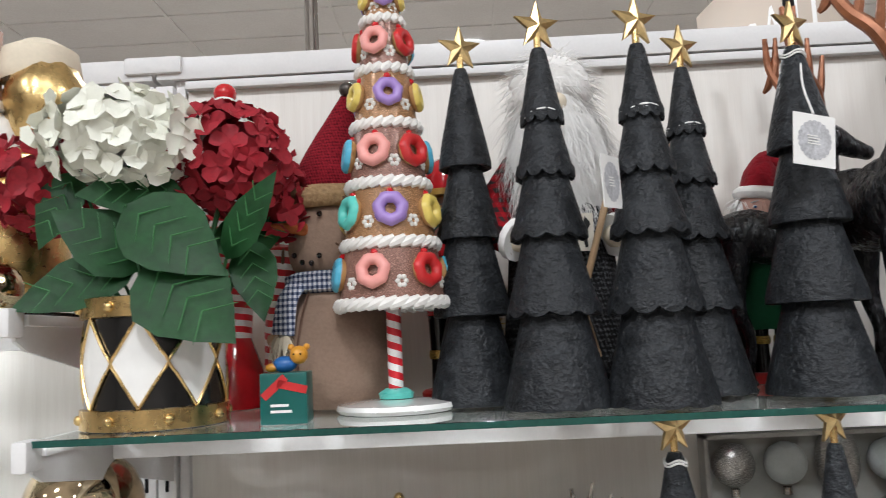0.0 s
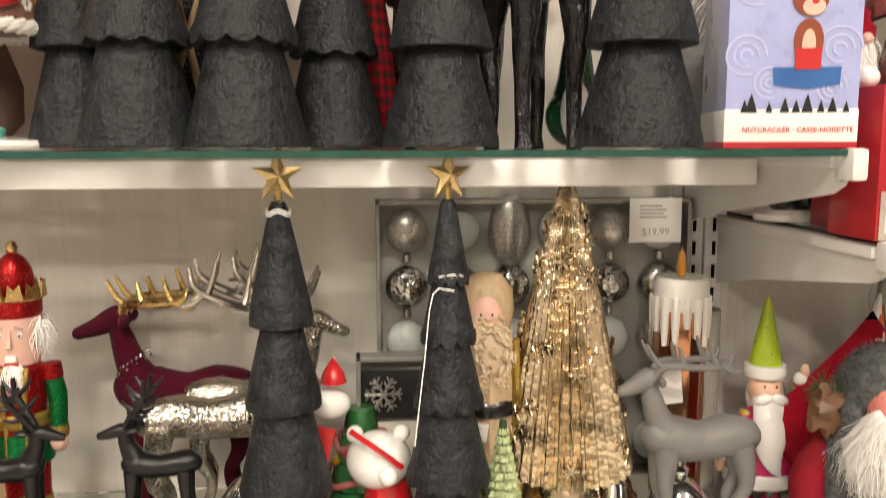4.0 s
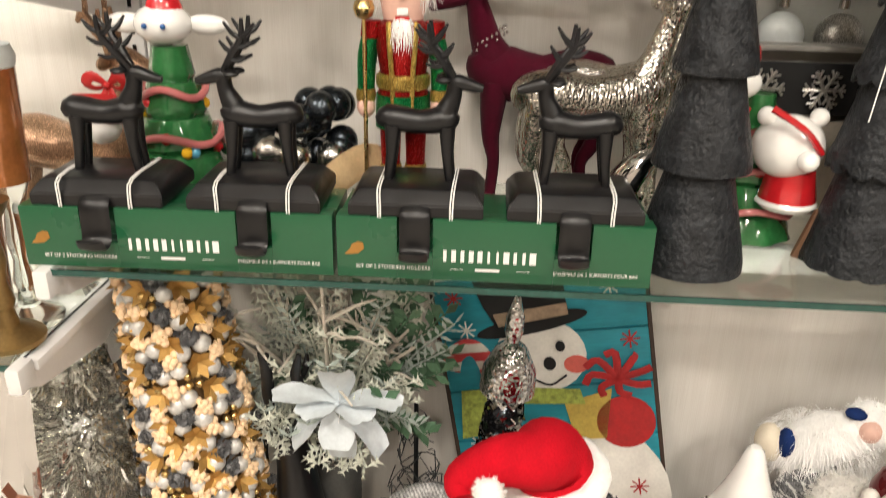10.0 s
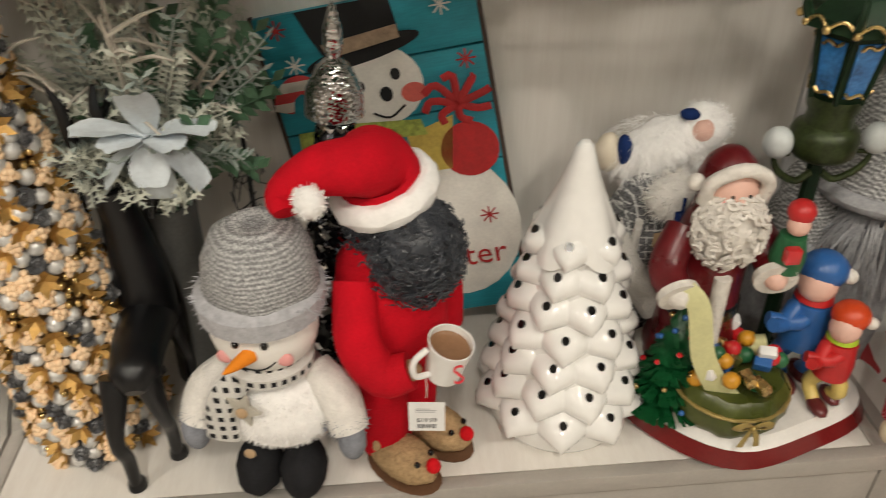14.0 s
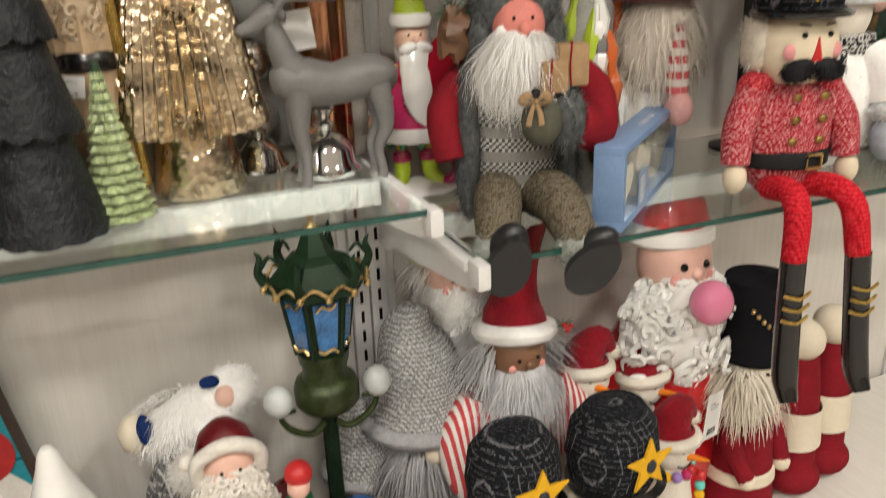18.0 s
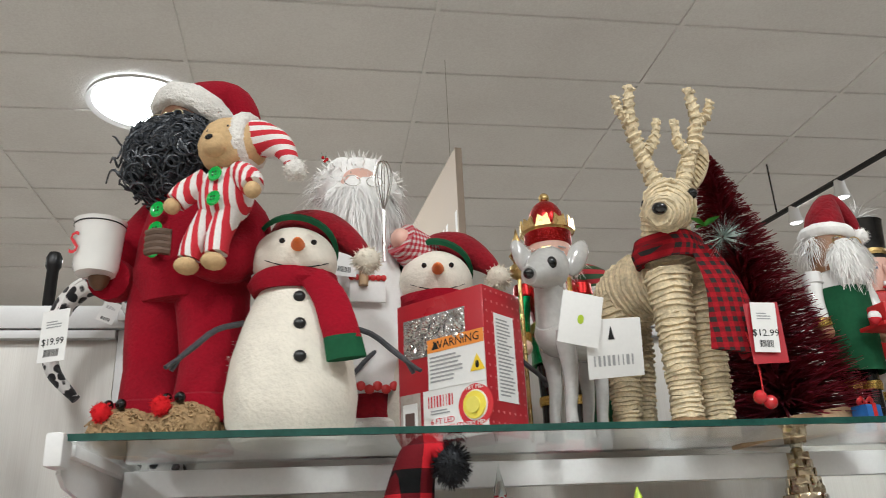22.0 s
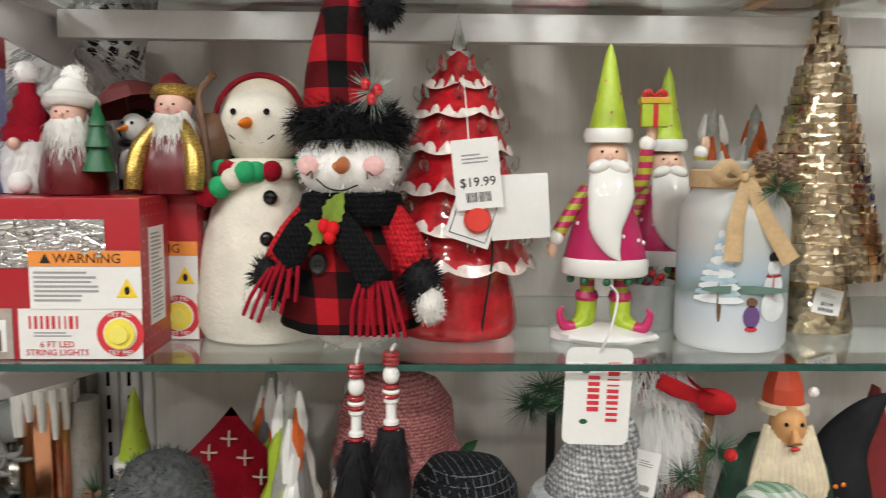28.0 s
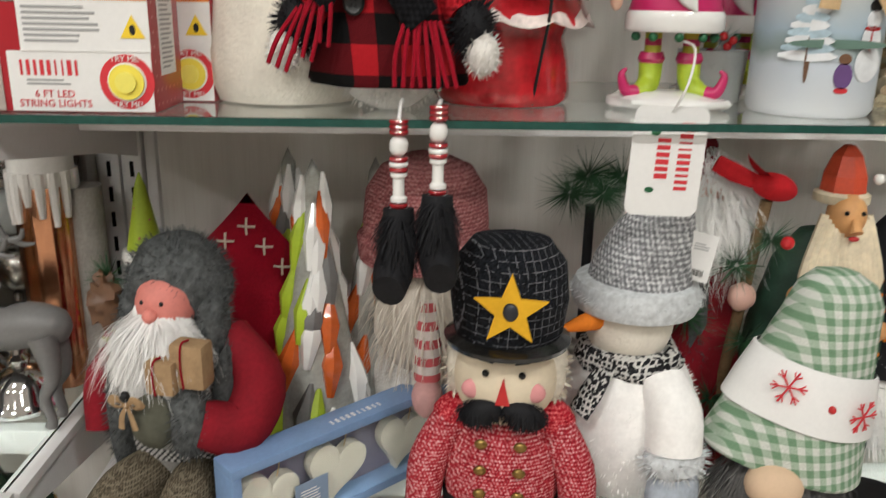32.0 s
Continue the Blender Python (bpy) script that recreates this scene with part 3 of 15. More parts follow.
def floor_mat():
    t = Tree("shop_floor_tile")
    n = t.noise(3, 5)
    s = t.noise(180, 3)
    t.color(t.ramp(t.mix(0.4, n, s), ((0.3, (0.42, 0.385, 0.34)), (0.7, (0.53, 0.49, 0.44)))))
    t.set(Roughness=0.25)
    return t.m


def ceiling_mat():
    t = Tree("mineral_fibre_ceiling_tile")
    n = t.noise(90, 6)
    s = t.noise(1.5, 3)
    t.color(t.ramp(t.mix(0.5, n, s), ((0.32, (0.74, 0.72, 0.7)), (0.6, (0.84, 0.83, 0.81)))))
    t.set(Roughness=0.95)
    t.bump(n, 0.5, 0.006)
    return t.m


solid("floor", "pale polished shop floor", "floor", box(B_(), (16, 14, 0.05), (1, 1, -0.05), bev=0), floor_mat(), "structure")
bm = B_()
box(bm, (16, 14, 0.02), (1, 1, CEIL), bev=0)
TX, TY = 1.236, 0.527
CX0, CY0 = 0.335, 0.42
for i in range(-6, 8):
    box(bm, (0.024, 13.9, 0.012), (CX0 + i * TX, 1, CEIL - 0.012), bev=0)
for j in range(-10, 13):
    box(bm, (15.9, 0.024, 0.012), (1, CY0 + j * TY, CEIL - 0.0125), bev=0)
solid("ceiling", "white mineral fibre ceiling tiles in a steel grid", "ceiling", bm, ceiling_mat(), "structure")
SHOPWALL = mat("warm_shop_wall_paint", (0.3, 0.265, 0.23), 0.7, 0, 0.08, 3, 0.1)
for nm, sz, at in (("wall_back", (16, 0.1, CEIL), (1, 8.05, 0)), ("wall_front", (16, 0.1, CEIL), (1, -6.05, 0)), ("wall_side", (0.1, 14, CEIL), (-7.05, 1, 0)), ("wall_side", (0.1, 14, CEIL), (9.05, 1, 0))):
    solid(nm, "warm painted shop wall", "wall", box(B_(), sz, at, bev=0), SHOPWALL, "structure")

PANEL = Tree("lit_ceiling_panel")
PANEL.set(Emission_Color=(1.0, 0.93, 0.82, 1), Emission_Strength=9.0)
PANEL = PANEL.m


def ceiling_light(x, y, w=LAMP_W):
    root = thing("ceiling_light", "round white ceiling light, switched on; those out of view are added", "ceiling light", (x, y, CEIL - 0.03), group="ceiling lights")
    part("trim", lathe(B_(), [(0.27, 0.018), (0.3, 0.0), (0.3, 0.018), (0.27, 0.018)], 40), STEELWHITE, root)
    part("diffuser", lathe(B_(), [(0, 0.008), (0.2, 0.008), (0.27, 0.014)], 40), PANEL, root)
    if not w:
        return
    la = bpy.data.lights.new("ceiling_lamp", "AREA")
    la.shape, la.size, la.energy, la.color = "DISK", 0.5, w, (1.0, 0.9, 0.76)
    ob = new("lamp", la)
    ob.parent, ob.location = root, (0, 0, -0.01)


# Added unseen: y < 0 lights the shelves, |x| > 5 the ceiling.
LIGHTS = [(-2.5, -4.2), (0.0, -4.2), (2.5, -4.2), (-2.5, -1.7), (0.0, -1.7), (2.5, -1.7), (0.05, 4.0), (0.1, 6.8), (5.6, 3.0), (5.6, 6.0), (-5.2, 2.6), (-5.2, 5.6)]

# ---- charred wooden trees ----


def wood_tree(name, x, y, z, h, r, tiers, scallop, lean=(0, 0), tag=None, star_turn=20, string=True):
    """Stacked, flaring tiers of carved black wood with a gold star."""
    root = thing(name, "carved black wooden tiered tree with a gold star on top" if not scallop else "black wooden tiered tree with scalloped edges and a gold star", "decorative tree", (x, y, z), 17 * x, "black wooden trees", lean)
    rnd = random.Random(int(abs(x) * 1000))
    zs = [0.0] + [t[0] for t in tiers]
    bm = B_()
    for k, (top, r0, r1) in enumerate(tiers):
        z0 = 0 if k == 0 else tiers[k - 1][0]
        n = 11
        ph = rnd.random() * 6

        def rip(a, zz, z0=z0, ph=ph, k=k):
            w = 0.018 * noise.noise(Vector((math.cos(a) * 1.6, math.sin(a) * 1.6, zz * 30 + k)))
            return w
        seg = 56
        lip = 0.008 if scallop else 0.004
        rows = []
        prof = [(r1 * 0.8, z0 + 0.012), (r0 * 0.93, z0 + 0.001), (r0, z0 + 0.002), (r0 * 0.995, z0 + 0.010), (r0 * 0.8 + r1 * 0.2, z0 + (top - z0) * 0.3), (r0 * 0.42 + r1 * 0.58, z0 + (top - z0) * 0.66), (r1, top + 0.006)]
        if k == len(tiers) - 1:
            prof += [(r1 * 0.75, top + 0.012), (0, top + 0.014)]
        else:
            prof += [(r1 * 0.5, top + 0.007)]
        for pi, (rr, zz) in enumerate(prof):
            if rr < 1e-5:
                rows.append([bm.verts.new((0, 0, zz))])
                continue
            row = []
            for i in range(seg):
                a = 2 * math.pi * i / seg
                q = rr * (1 + rip(a, zz))
                dz = 0
                if scallop and pi in (1, 2, 3):
                    dz = lip * (abs(math.sin(a * n / 2 + ph)) ** 0.6 - 1) * -1 * (1 if k else 0.35)
                    q *= 1 + 0.02 * abs(math.sin(a * n / 2 + ph))
                row.append(bm.verts.new((q * math.cos(a), q * math.sin(a), zz + dz)))
            rows.append(row)
        for a_, b_ in zip(rows, rows[1:]):
            for i in range(seg):
                j = (i + 1) % seg
                if len(b_) == 1:
                    bm.faces.new((a_[i], a_[j], b_[0]))
                else:
                    bm.faces.new((a_[i], a_[j], b_[j], b_[i]))
        if k == 0:
            bm.faces.new(rows[0][::-1])
        part("tier", bm, BLACKWOOD, root)
        bm = B_()
    bm.free()
    top = tiers[-1][0] + 0.012
    bm = prism(B_(), star_poly(0.028, 0.4), 0.004, Matrix.Translation((0, 0, top + 0.026)) @ Matrix.Rotation(radians(star_turn), 4, "Z"), 0.005)
    part("star", bm, mat("soft_gold_star", (0.66, 0.5, 0.24), 0.32, 1.0, 0.3, 60, 0.3), root, "gold metal star", smooth=False)
    part("star_stem", lathe(B_(), [(0, -0.01), (0.004, -0.01), (0.004, 0.02), (0, 0.02)], 8, (0, 0, top)), GOLD, root)
    if string:
        rr = tiers[-2][2] if scallop else tiers[-1][2]
        zz = tiers[-2][0] + 0.01 if scallop else tiers[-1][0]
        bm = B_()
        for q in range(2):
            tube(bm, [(rr * 1.25 * math.cos(a), rr * 1.25 * math.sin(a), zz + 0.003 * q + 0.002 * math.sin(3 * a)) for a in [i * math.pi / 8 for i in range(17)]], 0.0012, 6, 2)
        part("string", bm, WHITE, root)
    return root


def tiers_plain(h, r):
    return [(h * 0.26, r, r * 0.56), (h * 0.49, r * 0.87, r * 0.5), (h * 0.71, r * 0.72, r * 0.36), (h, r * 0.6, r * 0.17)]


def tiers_scallop(h, r):
    return [(h * 0.25, r, r * 0.6), (h * 0.465, r * 0.86, r * 0.5), (h * 0.64, r * 0.72, r * 0.42), (h * 0.8, r * 0.56, r * 0.32), (h, r * 0.42, r * 0.16)]


def round_tag(parent, at, rz=0, ry=0, s=0.05, dark=False):
    bm = box(B_(), (s, s * 1.05, 0.0008), (0, 0, 0), bev=0.0001)
    o = part("hang_tag", bm, WHITE, parent, "white hang tag with a silver snowflake print", smooth=False)
    o.matrix_basis = pose(*at, 90, ry, rz)
    bm = B_()
    for i in range(20):
        a = 2 * math.pi * i / 20
        bmesh.ops.create_circle(bm, cap_ends=True, segments=10, radius=s * 0.07, matrix=Matrix.Translation((s * 0.34 * math.cos(a), s * 0.34 * math.sin(a), 0.0012)))
    bmesh.ops.create_circle(bm, cap_ends=True, segments=28, radius=s * 0.33, matrix=Matrix.Translation((0, 0, 0.0011)))
    part("rosette", bm, mat("grey_lace_print", (0.5, 0.5, 0.52), 0.6, 0, 0.4, 300, 0), o, smooth=False)
    bars("print", 4, s * 0.36, s * 0.22, WHITE, o, (0, 0, 0.0018), 0)
    return o


wood_tree("wooden_tree", 0.008, 0.925, T, 0.385, 0.052, tiers_plain(0.385, 0.052), False, string=False)
wood_tree("wooden_tree", 0.092, 0.835, T, 0.372, 0.056, tiers_scallop(0.372, 0.056), True)
W3 = wood_tree("wooden_tree", 0.194, 0.818, T, 0.365, 0.056, tiers_scallop(0.365, 0.056), True)
wood_tree("wooden_tree", 0.270, 0.925, T, 0.372, 0.054, tiers_scallop(0.372, 0.054), True)
W5 = wood_tree("wooden_tree", 0.380, 0.872, T, 0.372, 0.060, tiers_plain(0.372, 0.060), False)
W6 = wood_tree("wooden_tree", 0.572, 0.828, T, 0.374, 0.062, tiers_plain(0.374, 0.062), False)
wood_tree("wooden_tree", 0.214, 0.868, M, 0.398, 0.055, tiers_plain(0.398, 0.055), False)
W8 = wood_tree("wooden_tree", 0.388, 0.882, M, 0.398, 0.053, tiers_scallop(0.398, 0.053), True)
part("tag_string", tube(B_(), [(0.0, -0.03, 0.318), (-0.022, -0.03, 0.316), (-0.032, -0.036, 0.25), (-0.044, -0.042, 0.16)], 0.0008, 6, 3), WHITE, W8, "loose white string")

# ---- kinds of things used more than once ----


def leaf_mesh(length, width, bend=0.25, fold=0.2, teeth=0.0):
    """A pointed leaf along +x, folded at the rib and drooping."""
    bm = B_()
    rows = []
    n = 9
    for i in range(n + 1):
        t = i / n
        w = width * math.sin(math.pi * min(1, t ** 0.75 * 0.98 + 0.02)) * (1 + teeth * (i % 2))
        x, z = length * t, -bend * length * t * t
        rows.append([bm.verts.new((x, s * w * 0.5, z + abs(s) * fold * w * 0.5)) for s in (-1, -0.5, 0, 0.5, 1)])
    for a, b in zip(rows, rows[1:]):
        for i in range(4):
            bm.faces.new((a[i], a[i + 1], b[i + 1], b[i]))
    bmesh.ops.solidify(bm, geom=list(bm.faces), thickness=0.0006)
    return bm


def antler(bm, base, pts, r, tines, m=None):
    """One curved beam and its tines: (place along the beam, tip)."""
    tube(bm, pts, [r, r * 0.9, r * 0.75, r * 0.4], 8, 4, m=m)
    path = smooth_path(pts, 8)
    for t, tip in tines:
        p = path[int(t * (len(path) - 1))]
        q = Vector(tip)
        mid = (p + q) / 2 + Vector((0, 0, -0.14)) * (q - p).length
        tube(bm, [p, mid, q], [r * 0.7, r * 0.6, r * 0.3], 7, 3, m=m)
    return bm


def deer(name, label, at, rz, H, L, m, ma, legs=None, fat=1.0, rack=1.0, sweep=-1, group="", nose=1.0, thin=0.055, up=0.45, category="reindeer figurine", lean=(0, 0), spread=0.3, turn=0):
    """A standing reindeer that looks along +x; H is the height of its poll."""
    root = thing(name, label, category, at, rz, group, lean)
    hb = H * 0.56
    r = H * 0.105 * fat
    bm = tube(B_(), [(-L * 0.52, 0, hb - r * 0.6), (-L * 0.46, 0, hb), (-L * 0.25, 0, hb + r * 0.12), (0.0, 0, hb - r * 0.1), (L * 0.28, 0, hb + r * 0.05), (L * 0.44, 0, hb + r * 0.35), (L * 0.5, 0, hb + r * 0.9)], [r * 0.25, r * 0.85, r, r * 0.92, r * 1.08, r * 0.95, r * 0.55], 18, 5)
    part("body", bm, m, root)
    nx, nz = L * 0.56, H * 0.9
    bm = tube(B_(), [(L * 0.34, 0, hb + r * 0.1), (L * 0.46, 0, hb + (nz - hb) * 0.42), (nx - 0.01 * H, 0, nz - H * 0.04), (nx + 0.01 * H, 0, nz + 0.01 * H)], [r * 0.95, r * 0.62, r * 0.42, r * 0.4], 16, 5)
    part("neck", bm, m, root)
    hl = H * 0.19 * nose
    bm = tube(B_(), [(nx - H * 0.05, 0, nz), (nx, 0, nz + H * 0.03), (nx + hl * 0.55, 0, nz - H * 0.012), (nx + hl, 0, nz - H * 0.04)], [r * 0.3, r * 0.55, r * 0.38, r * 0.26], 14, 5)
    ball(bm, (nx + hl, 0, nz - H * 0.04), r * 0.27, 10, 8)
    hm = Matrix.Translation((nx, 0, 0)) @ Matrix.Rotation(radians(turn), 4, "Z") @ Matrix.Translation((-nx, 0, 0))
    bm.transform(hm)
    part("head", bm, m, root)
    for s in (-1, 1):
        part("ear", ball(B_(), (nx - H * 0.05, s * H * 0.075, nz + H * 0.03), (H * 0.022, H * 0.055, H * 0.03), 12, 8, m=hm), m, root)
    for fx in (-1, 1):
        for s in (-1, 1):
            x0 = fx * L * 0.38
            k = -0.02 * L if fx > 0 else 0.06 * L
            yy = s * r * 0.55
            bm = tube(B_(), [(x0, yy * 0.8, hb - r * 0.2), (x0 - k, yy, hb * 0.55), (x0 + k * 0.6, yy, hb * 0.32), (x0, yy, hb * 0.08), (x0 + 0.01 * H, yy, 0.0)], [H * thin * 1.25, H * thin * 0.75, H * thin * 0.5, H * thin * 0.45, H * thin * 0.55], 10, 4)
            part("leg", bm, m, root)
    if rack:
        for s in (-1, 1):
            a = H * 0.42 * rack
            x0, z0 = nx - H * 0.03, nz + H * 0.05
            pts = [(x0, s * H * 0.03, z0), (x0 + sweep * a * 0.12, s * a * spread * 0.7, z0 + a * (0.18 + up * 0.25)), (x0 + sweep * a * 0.5, s * a * spread * 1.1, z0 + a * (0.22 + up * 0.7)), (x0 + sweep * a * 0.85, s * a * spread * 1.3, z0 + a * (0.3 + up * 1.2)), (x0 + sweep * a * 0.92, s * a * spread * 1.2, z0 + a * (0.46 + up * 1.5))]
            tines = [(0.22, (x0 - sweep * a * 0.14, s * a * spread * 0.6, z0 + a * (0.5 + up * 0.3))), (0.42, (x0 + sweep * a * 0.26, s * a * spread * 0.8, z0 + a * (0.5 + up * 0.7))), (0.66, (x0 + sweep * a * 0.62, s * a * spread * 1.2, z0 + a * (0.6 + up * 1.1))), (0.7, (x0 + sweep * a * 1.02, s * a * spread * 1.5, z0 + a * (0.2 + up * 0.9)))]
            part("antler", antler(B_(), None, pts, H * 0.026, tines), ma, root)
    return root


def cone_hat(parent, path, radii, m, trim=None, trim_r=0.0, pom=None, pom_r=0.0, name="hat", seg=20):
    hat = part(name, tube(B_(), path, radii, seg, 5), m, parent)
    p0 = Vector(path[0])
    d = (Vector(path[1]) - p0).normalized()
    if trim:
        q = d.to_track_quat("Z", "Y").to_matrix().to_4x4()
        bm = B_()
        mm = Matrix.Translation(p0) @ q
        lathe(bm, [(radii[0] + trim_r * math.cos(a), trim_r * 1.25 * math.sin(a)) for a in [i * math.pi / 5 for i in range(11)]], 26, m=mm, ripple=lambda a, z: 0.03 * math.sin(a * 9 + z * 300))
        part("hat_trim", bm, trim, hat)
    if pom:
        bm = ball(B_(), path[-1], pom_r, 14, 10, lump=0.15)
        fuzz(bm, path[-1], pom_r, 260, pom_r * 0.35, pom_r * 0.05)
        part("pompom", bm, pom, hat)
    return hat


def beard_of(parent, c, r, m, count=700, length=0.07, width=0.0013, curl=0.0, seed=4, spread=0.55, name="beard"):
    """A full beard below and before the face, which looks along -y."""
    rr = (r[0] * 0.92, r[1] * 0.85, r[2] * 0.8 + length * 0.38)
    mid = (c[0], c[1] - r[1] * 0.05, c[2] - length * 0.36)
    bm = ball(B_(), mid, rr, 24, 18, lump=0.25)
    if curl > 0.0035:
        curls(bm, mid, rr, count // 3, curl * 2.2, width, lambda d: d.y < 0.4 and d.z < 0.75, seed)
    else:
        hair(bm, mid, (rr[0] * 0.97, rr[1] * 0.97, rr[2] * 0.95), int(count * 1.6), length * 0.55, width * 0.8, 0.95, spread * 0.55, lambda d: d.y < 0.35 and d.z < 0.7, curl, seed)
    return part(name, bm, m, parent)


def face(parent, c, r, skin=None, blush=True, eye_r=None, nose_r=None, nose_m=None):
    """A painted head with eyes, nose and cheeks; it looks along -y."""
    head = part("head", ball(B_(), c, r, 22, 16), skin or FLESH, parent)
    rr = r if isinstance(r, (int, float)) else r[0]
    ry = r if isinstance(r, (int, float)) else r[1]
    er = eye_r or rr * 0.075
    for s in (-1, 1):
        part("eye", ball(B_(), (c[0] + s * rr * 0.33, c[1] - ry * 0.93, c[2] + rr * 0.12), er, 10, 8), EYE_M, head)
        if blush:
            part("cheek", ball(B_(), (c[0] + s * rr * 0.5, c[1] - ry * 0.83, c[2] - rr * 0.2), (rr * 0.17, rr * 0.07, rr * 0.15), 12, 8), PINK, head)
    part("nose", ball(B_(), (c[0], c[1] - ry * 1.02, c[2] - rr * 0.06), nose_r or rr * 0.15, 12, 8), nose_m or skin or FLESH, head)
    return head


def carrot(parent, at, way, length, r, m=None):
    d = Vector(way).normalized()
    p = Vector(at)
    return part("carrot_nose", tube(B_(), [p - d * 0.004, p + d * length * 0.4, p + d * length * 0.8, p + d * length], [r, r * 0.75, r * 0.4, r * 0.12], 12, 3), m or ORANGE, parent)


def smile(parent, c, r, ry, m=None, width=0.5, drop=0.35, th=0.0012):
    pts = []
    for i in range(9):
        a = (i / 8 - 0.5) * 2
        x = width * r * a
        z = -drop * r - 0.22 * r * (1 - a * a)
        y = -ry * math.sqrt(max(0.02, 1 - (x / r) ** 2 - (z / r) ** 2)) * 1.01
        pts.append((c[0] + x, c[1] + y, c[2] + z))
    return part("smile", tube(B_(), pts, th, 5, 2), m or INK, parent)


def arm(parent, pts, radii, m, hand=None, hand_m=None, name="arm", cuff=None):
    a = part(name, tube(B_(), pts, radii, 14, 4), m, parent)
    if hand:
        part("mitten", ball(B_(), pts[-1], hand, 12, 8, lump=0.1), hand_m or m, a)
    if cuff:
        p, q = Vector(pts[-1]), Vector(pts[-2])
        d = (p - q).normalized()
        part("cuff", tube(B_(), [p - d * 0.008, p + d * 0.002], radii[-1] * 1.35, 14, 1), cuff, a)
    return a


def art_glass_tree(x, y, z, h, r, c=0):
    """A blown glass cone with streaks of coloured glass and a clear looped tip."""
    root = thing("art_glass_tree", "blown glass cone tree with white, green and orange streaks", "glass tree", (x, y, z), 0, "art glass trees")
    part("cone", lathe(B_(), [(0, 0), (r, 0.004), (r * 0.96, h * 0.12), (r * 0.7, h * 0.4), (r * 0.38, h * 0.68), (r * 0.2, h * 0.85), (r * 0.14, h * 0.95), (0, h)], 30), MATS.get("milky") or mat("milky", (0.42, 0.42, 0.38), 0.1, 0, 0.3, 30, 0.1, coat=0.6), root)
    rnd = random.Random(int(x * 777))
    for k, m in enumerate((GLAZE, LIME, mat("orange_glass", (0.6, 0.12, 0.02), 0.12, 0, 0.2, 20, 0, coat=0.5), GREYTREE)):
        bm = B_()
        for i in range((24, 8, 8, 4)[k]):
            a, t = rnd.uniform(0, 6.28), rnd.uniform(0.04, 0.72 if k else 0.8)
            rr = np.interp(t, (0, 0.12, 0.4, 0.68, 0.85), (r, r * 0.96, r * 0.7, r * 0.38, r * 0.2))
            r2 = np.interp(min(0.9, t + 0.2), (0, 0.12, 0.4, 0.68, 0.85), (r, r * 0.96, r * 0.7, r * 0.38, r * 0.2))
            tw = 0.25
            tube(bm, [(rr * math.cos(a), rr * math.sin(a), h * t), ((rr + r2) / 2 * math.cos(a + tw / 2), (rr + r2) / 2 * math.sin(a + tw / 2), h * min(0.9, t + 0.1)), (r2 * math.cos(a + tw), r2 * math.sin(a + tw), h * min(0.96, t + 0.2))], [r * 0.08, r * (0.28 - 0.15 * t), r * 0.04], 7, 3)
        part("streak", bm, m, root, kind="stuff")
    return root


def bottle_brush(name, label, x, y, z, h, r, m, n=2600, base=0.03, snow=None, lean=(0, 0), wide=0.0011):
    """A bristle tree on a wire stem and a sawn wood base."""
    root = thing(name, label, "bottle brush tree", (x, y, z), 0, "", lean)
    part("base", lathe(B_(), [(0, 0), (r * 0.75, 0), (r * 0.78, base * 0.5), (r * 0.74, base), (0, base)], 18, ripple=lambda a, q: 0.05 * math.sin(a * 5)), WOOD, root)
    part("stem", lathe(B_(), [(0, base), (0.003, base), (0.002, h), (0, h)], 8), BROWN, root)
    bm = B_()
    rnd = random.Random(5)
    for i in range(n):
        t = rnd.random() ** 1.35
        zz = base + 0.01 + (h - base - 0.01) * t
        ln = r * (1 - t) ** 0.8 * rnd.uniform(0.85, 1.1) + 0.004
        a = rnd.uniform(0, 6.283)
        d = Vector((math.cos(a), math.sin(a), rnd.uniform(-0.25, 0.2)))
        sd = Vector((-math.sin(a), math.cos(a), rnd.uniform(-0.6, 0.6))) * wide
        p = Vector((0, 0, zz))
        q = p + d * ln
        vs = [bm.verts.new(p - sd), bm.verts.new(p + sd), bm.verts.new(q + sd * 0.7), bm.verts.new(q - sd * 0.7)]
        bm.faces.new(vs)
    part("bristles", bm, m, root, smooth=False)
    return root


def sprig(parent, at, n=70, r=0.03, berries=4, seed=1, m=None, name="pine_sprig"):
    """A tuft of needles with red berries."""
    rnd = random.Random(seed)
    bm = B_()
    c = Vector(at)
    for i in range(n):
        d = Vector((rnd.gauss(0, 1), rnd.gauss(0, 0.6) - 0.5, rnd.gauss(0, 1))).normalized()
        q = c + d * r * rnd.uniform(0.6, 1.1)
        sd = d.orthogonal().normalized() * 0.0007
        bm.faces.new([bm.verts.new(c + d * 0.003 - sd), bm.verts.new(c + d * 0.003 + sd), bm.verts.new(q)])
    o = part(name, bm, m or PINE, parent, "green needle sprig", smooth=False)
    for i in range(berries):
        a = i * 2.4
        part("berry", ball(B_(), c + Vector((math.cos(a) * r * 0.25, -r * 0.4, math.sin(a) * r * 0.25)), r * 0.19, 10, 8), REDGLOSS, o)
    return o


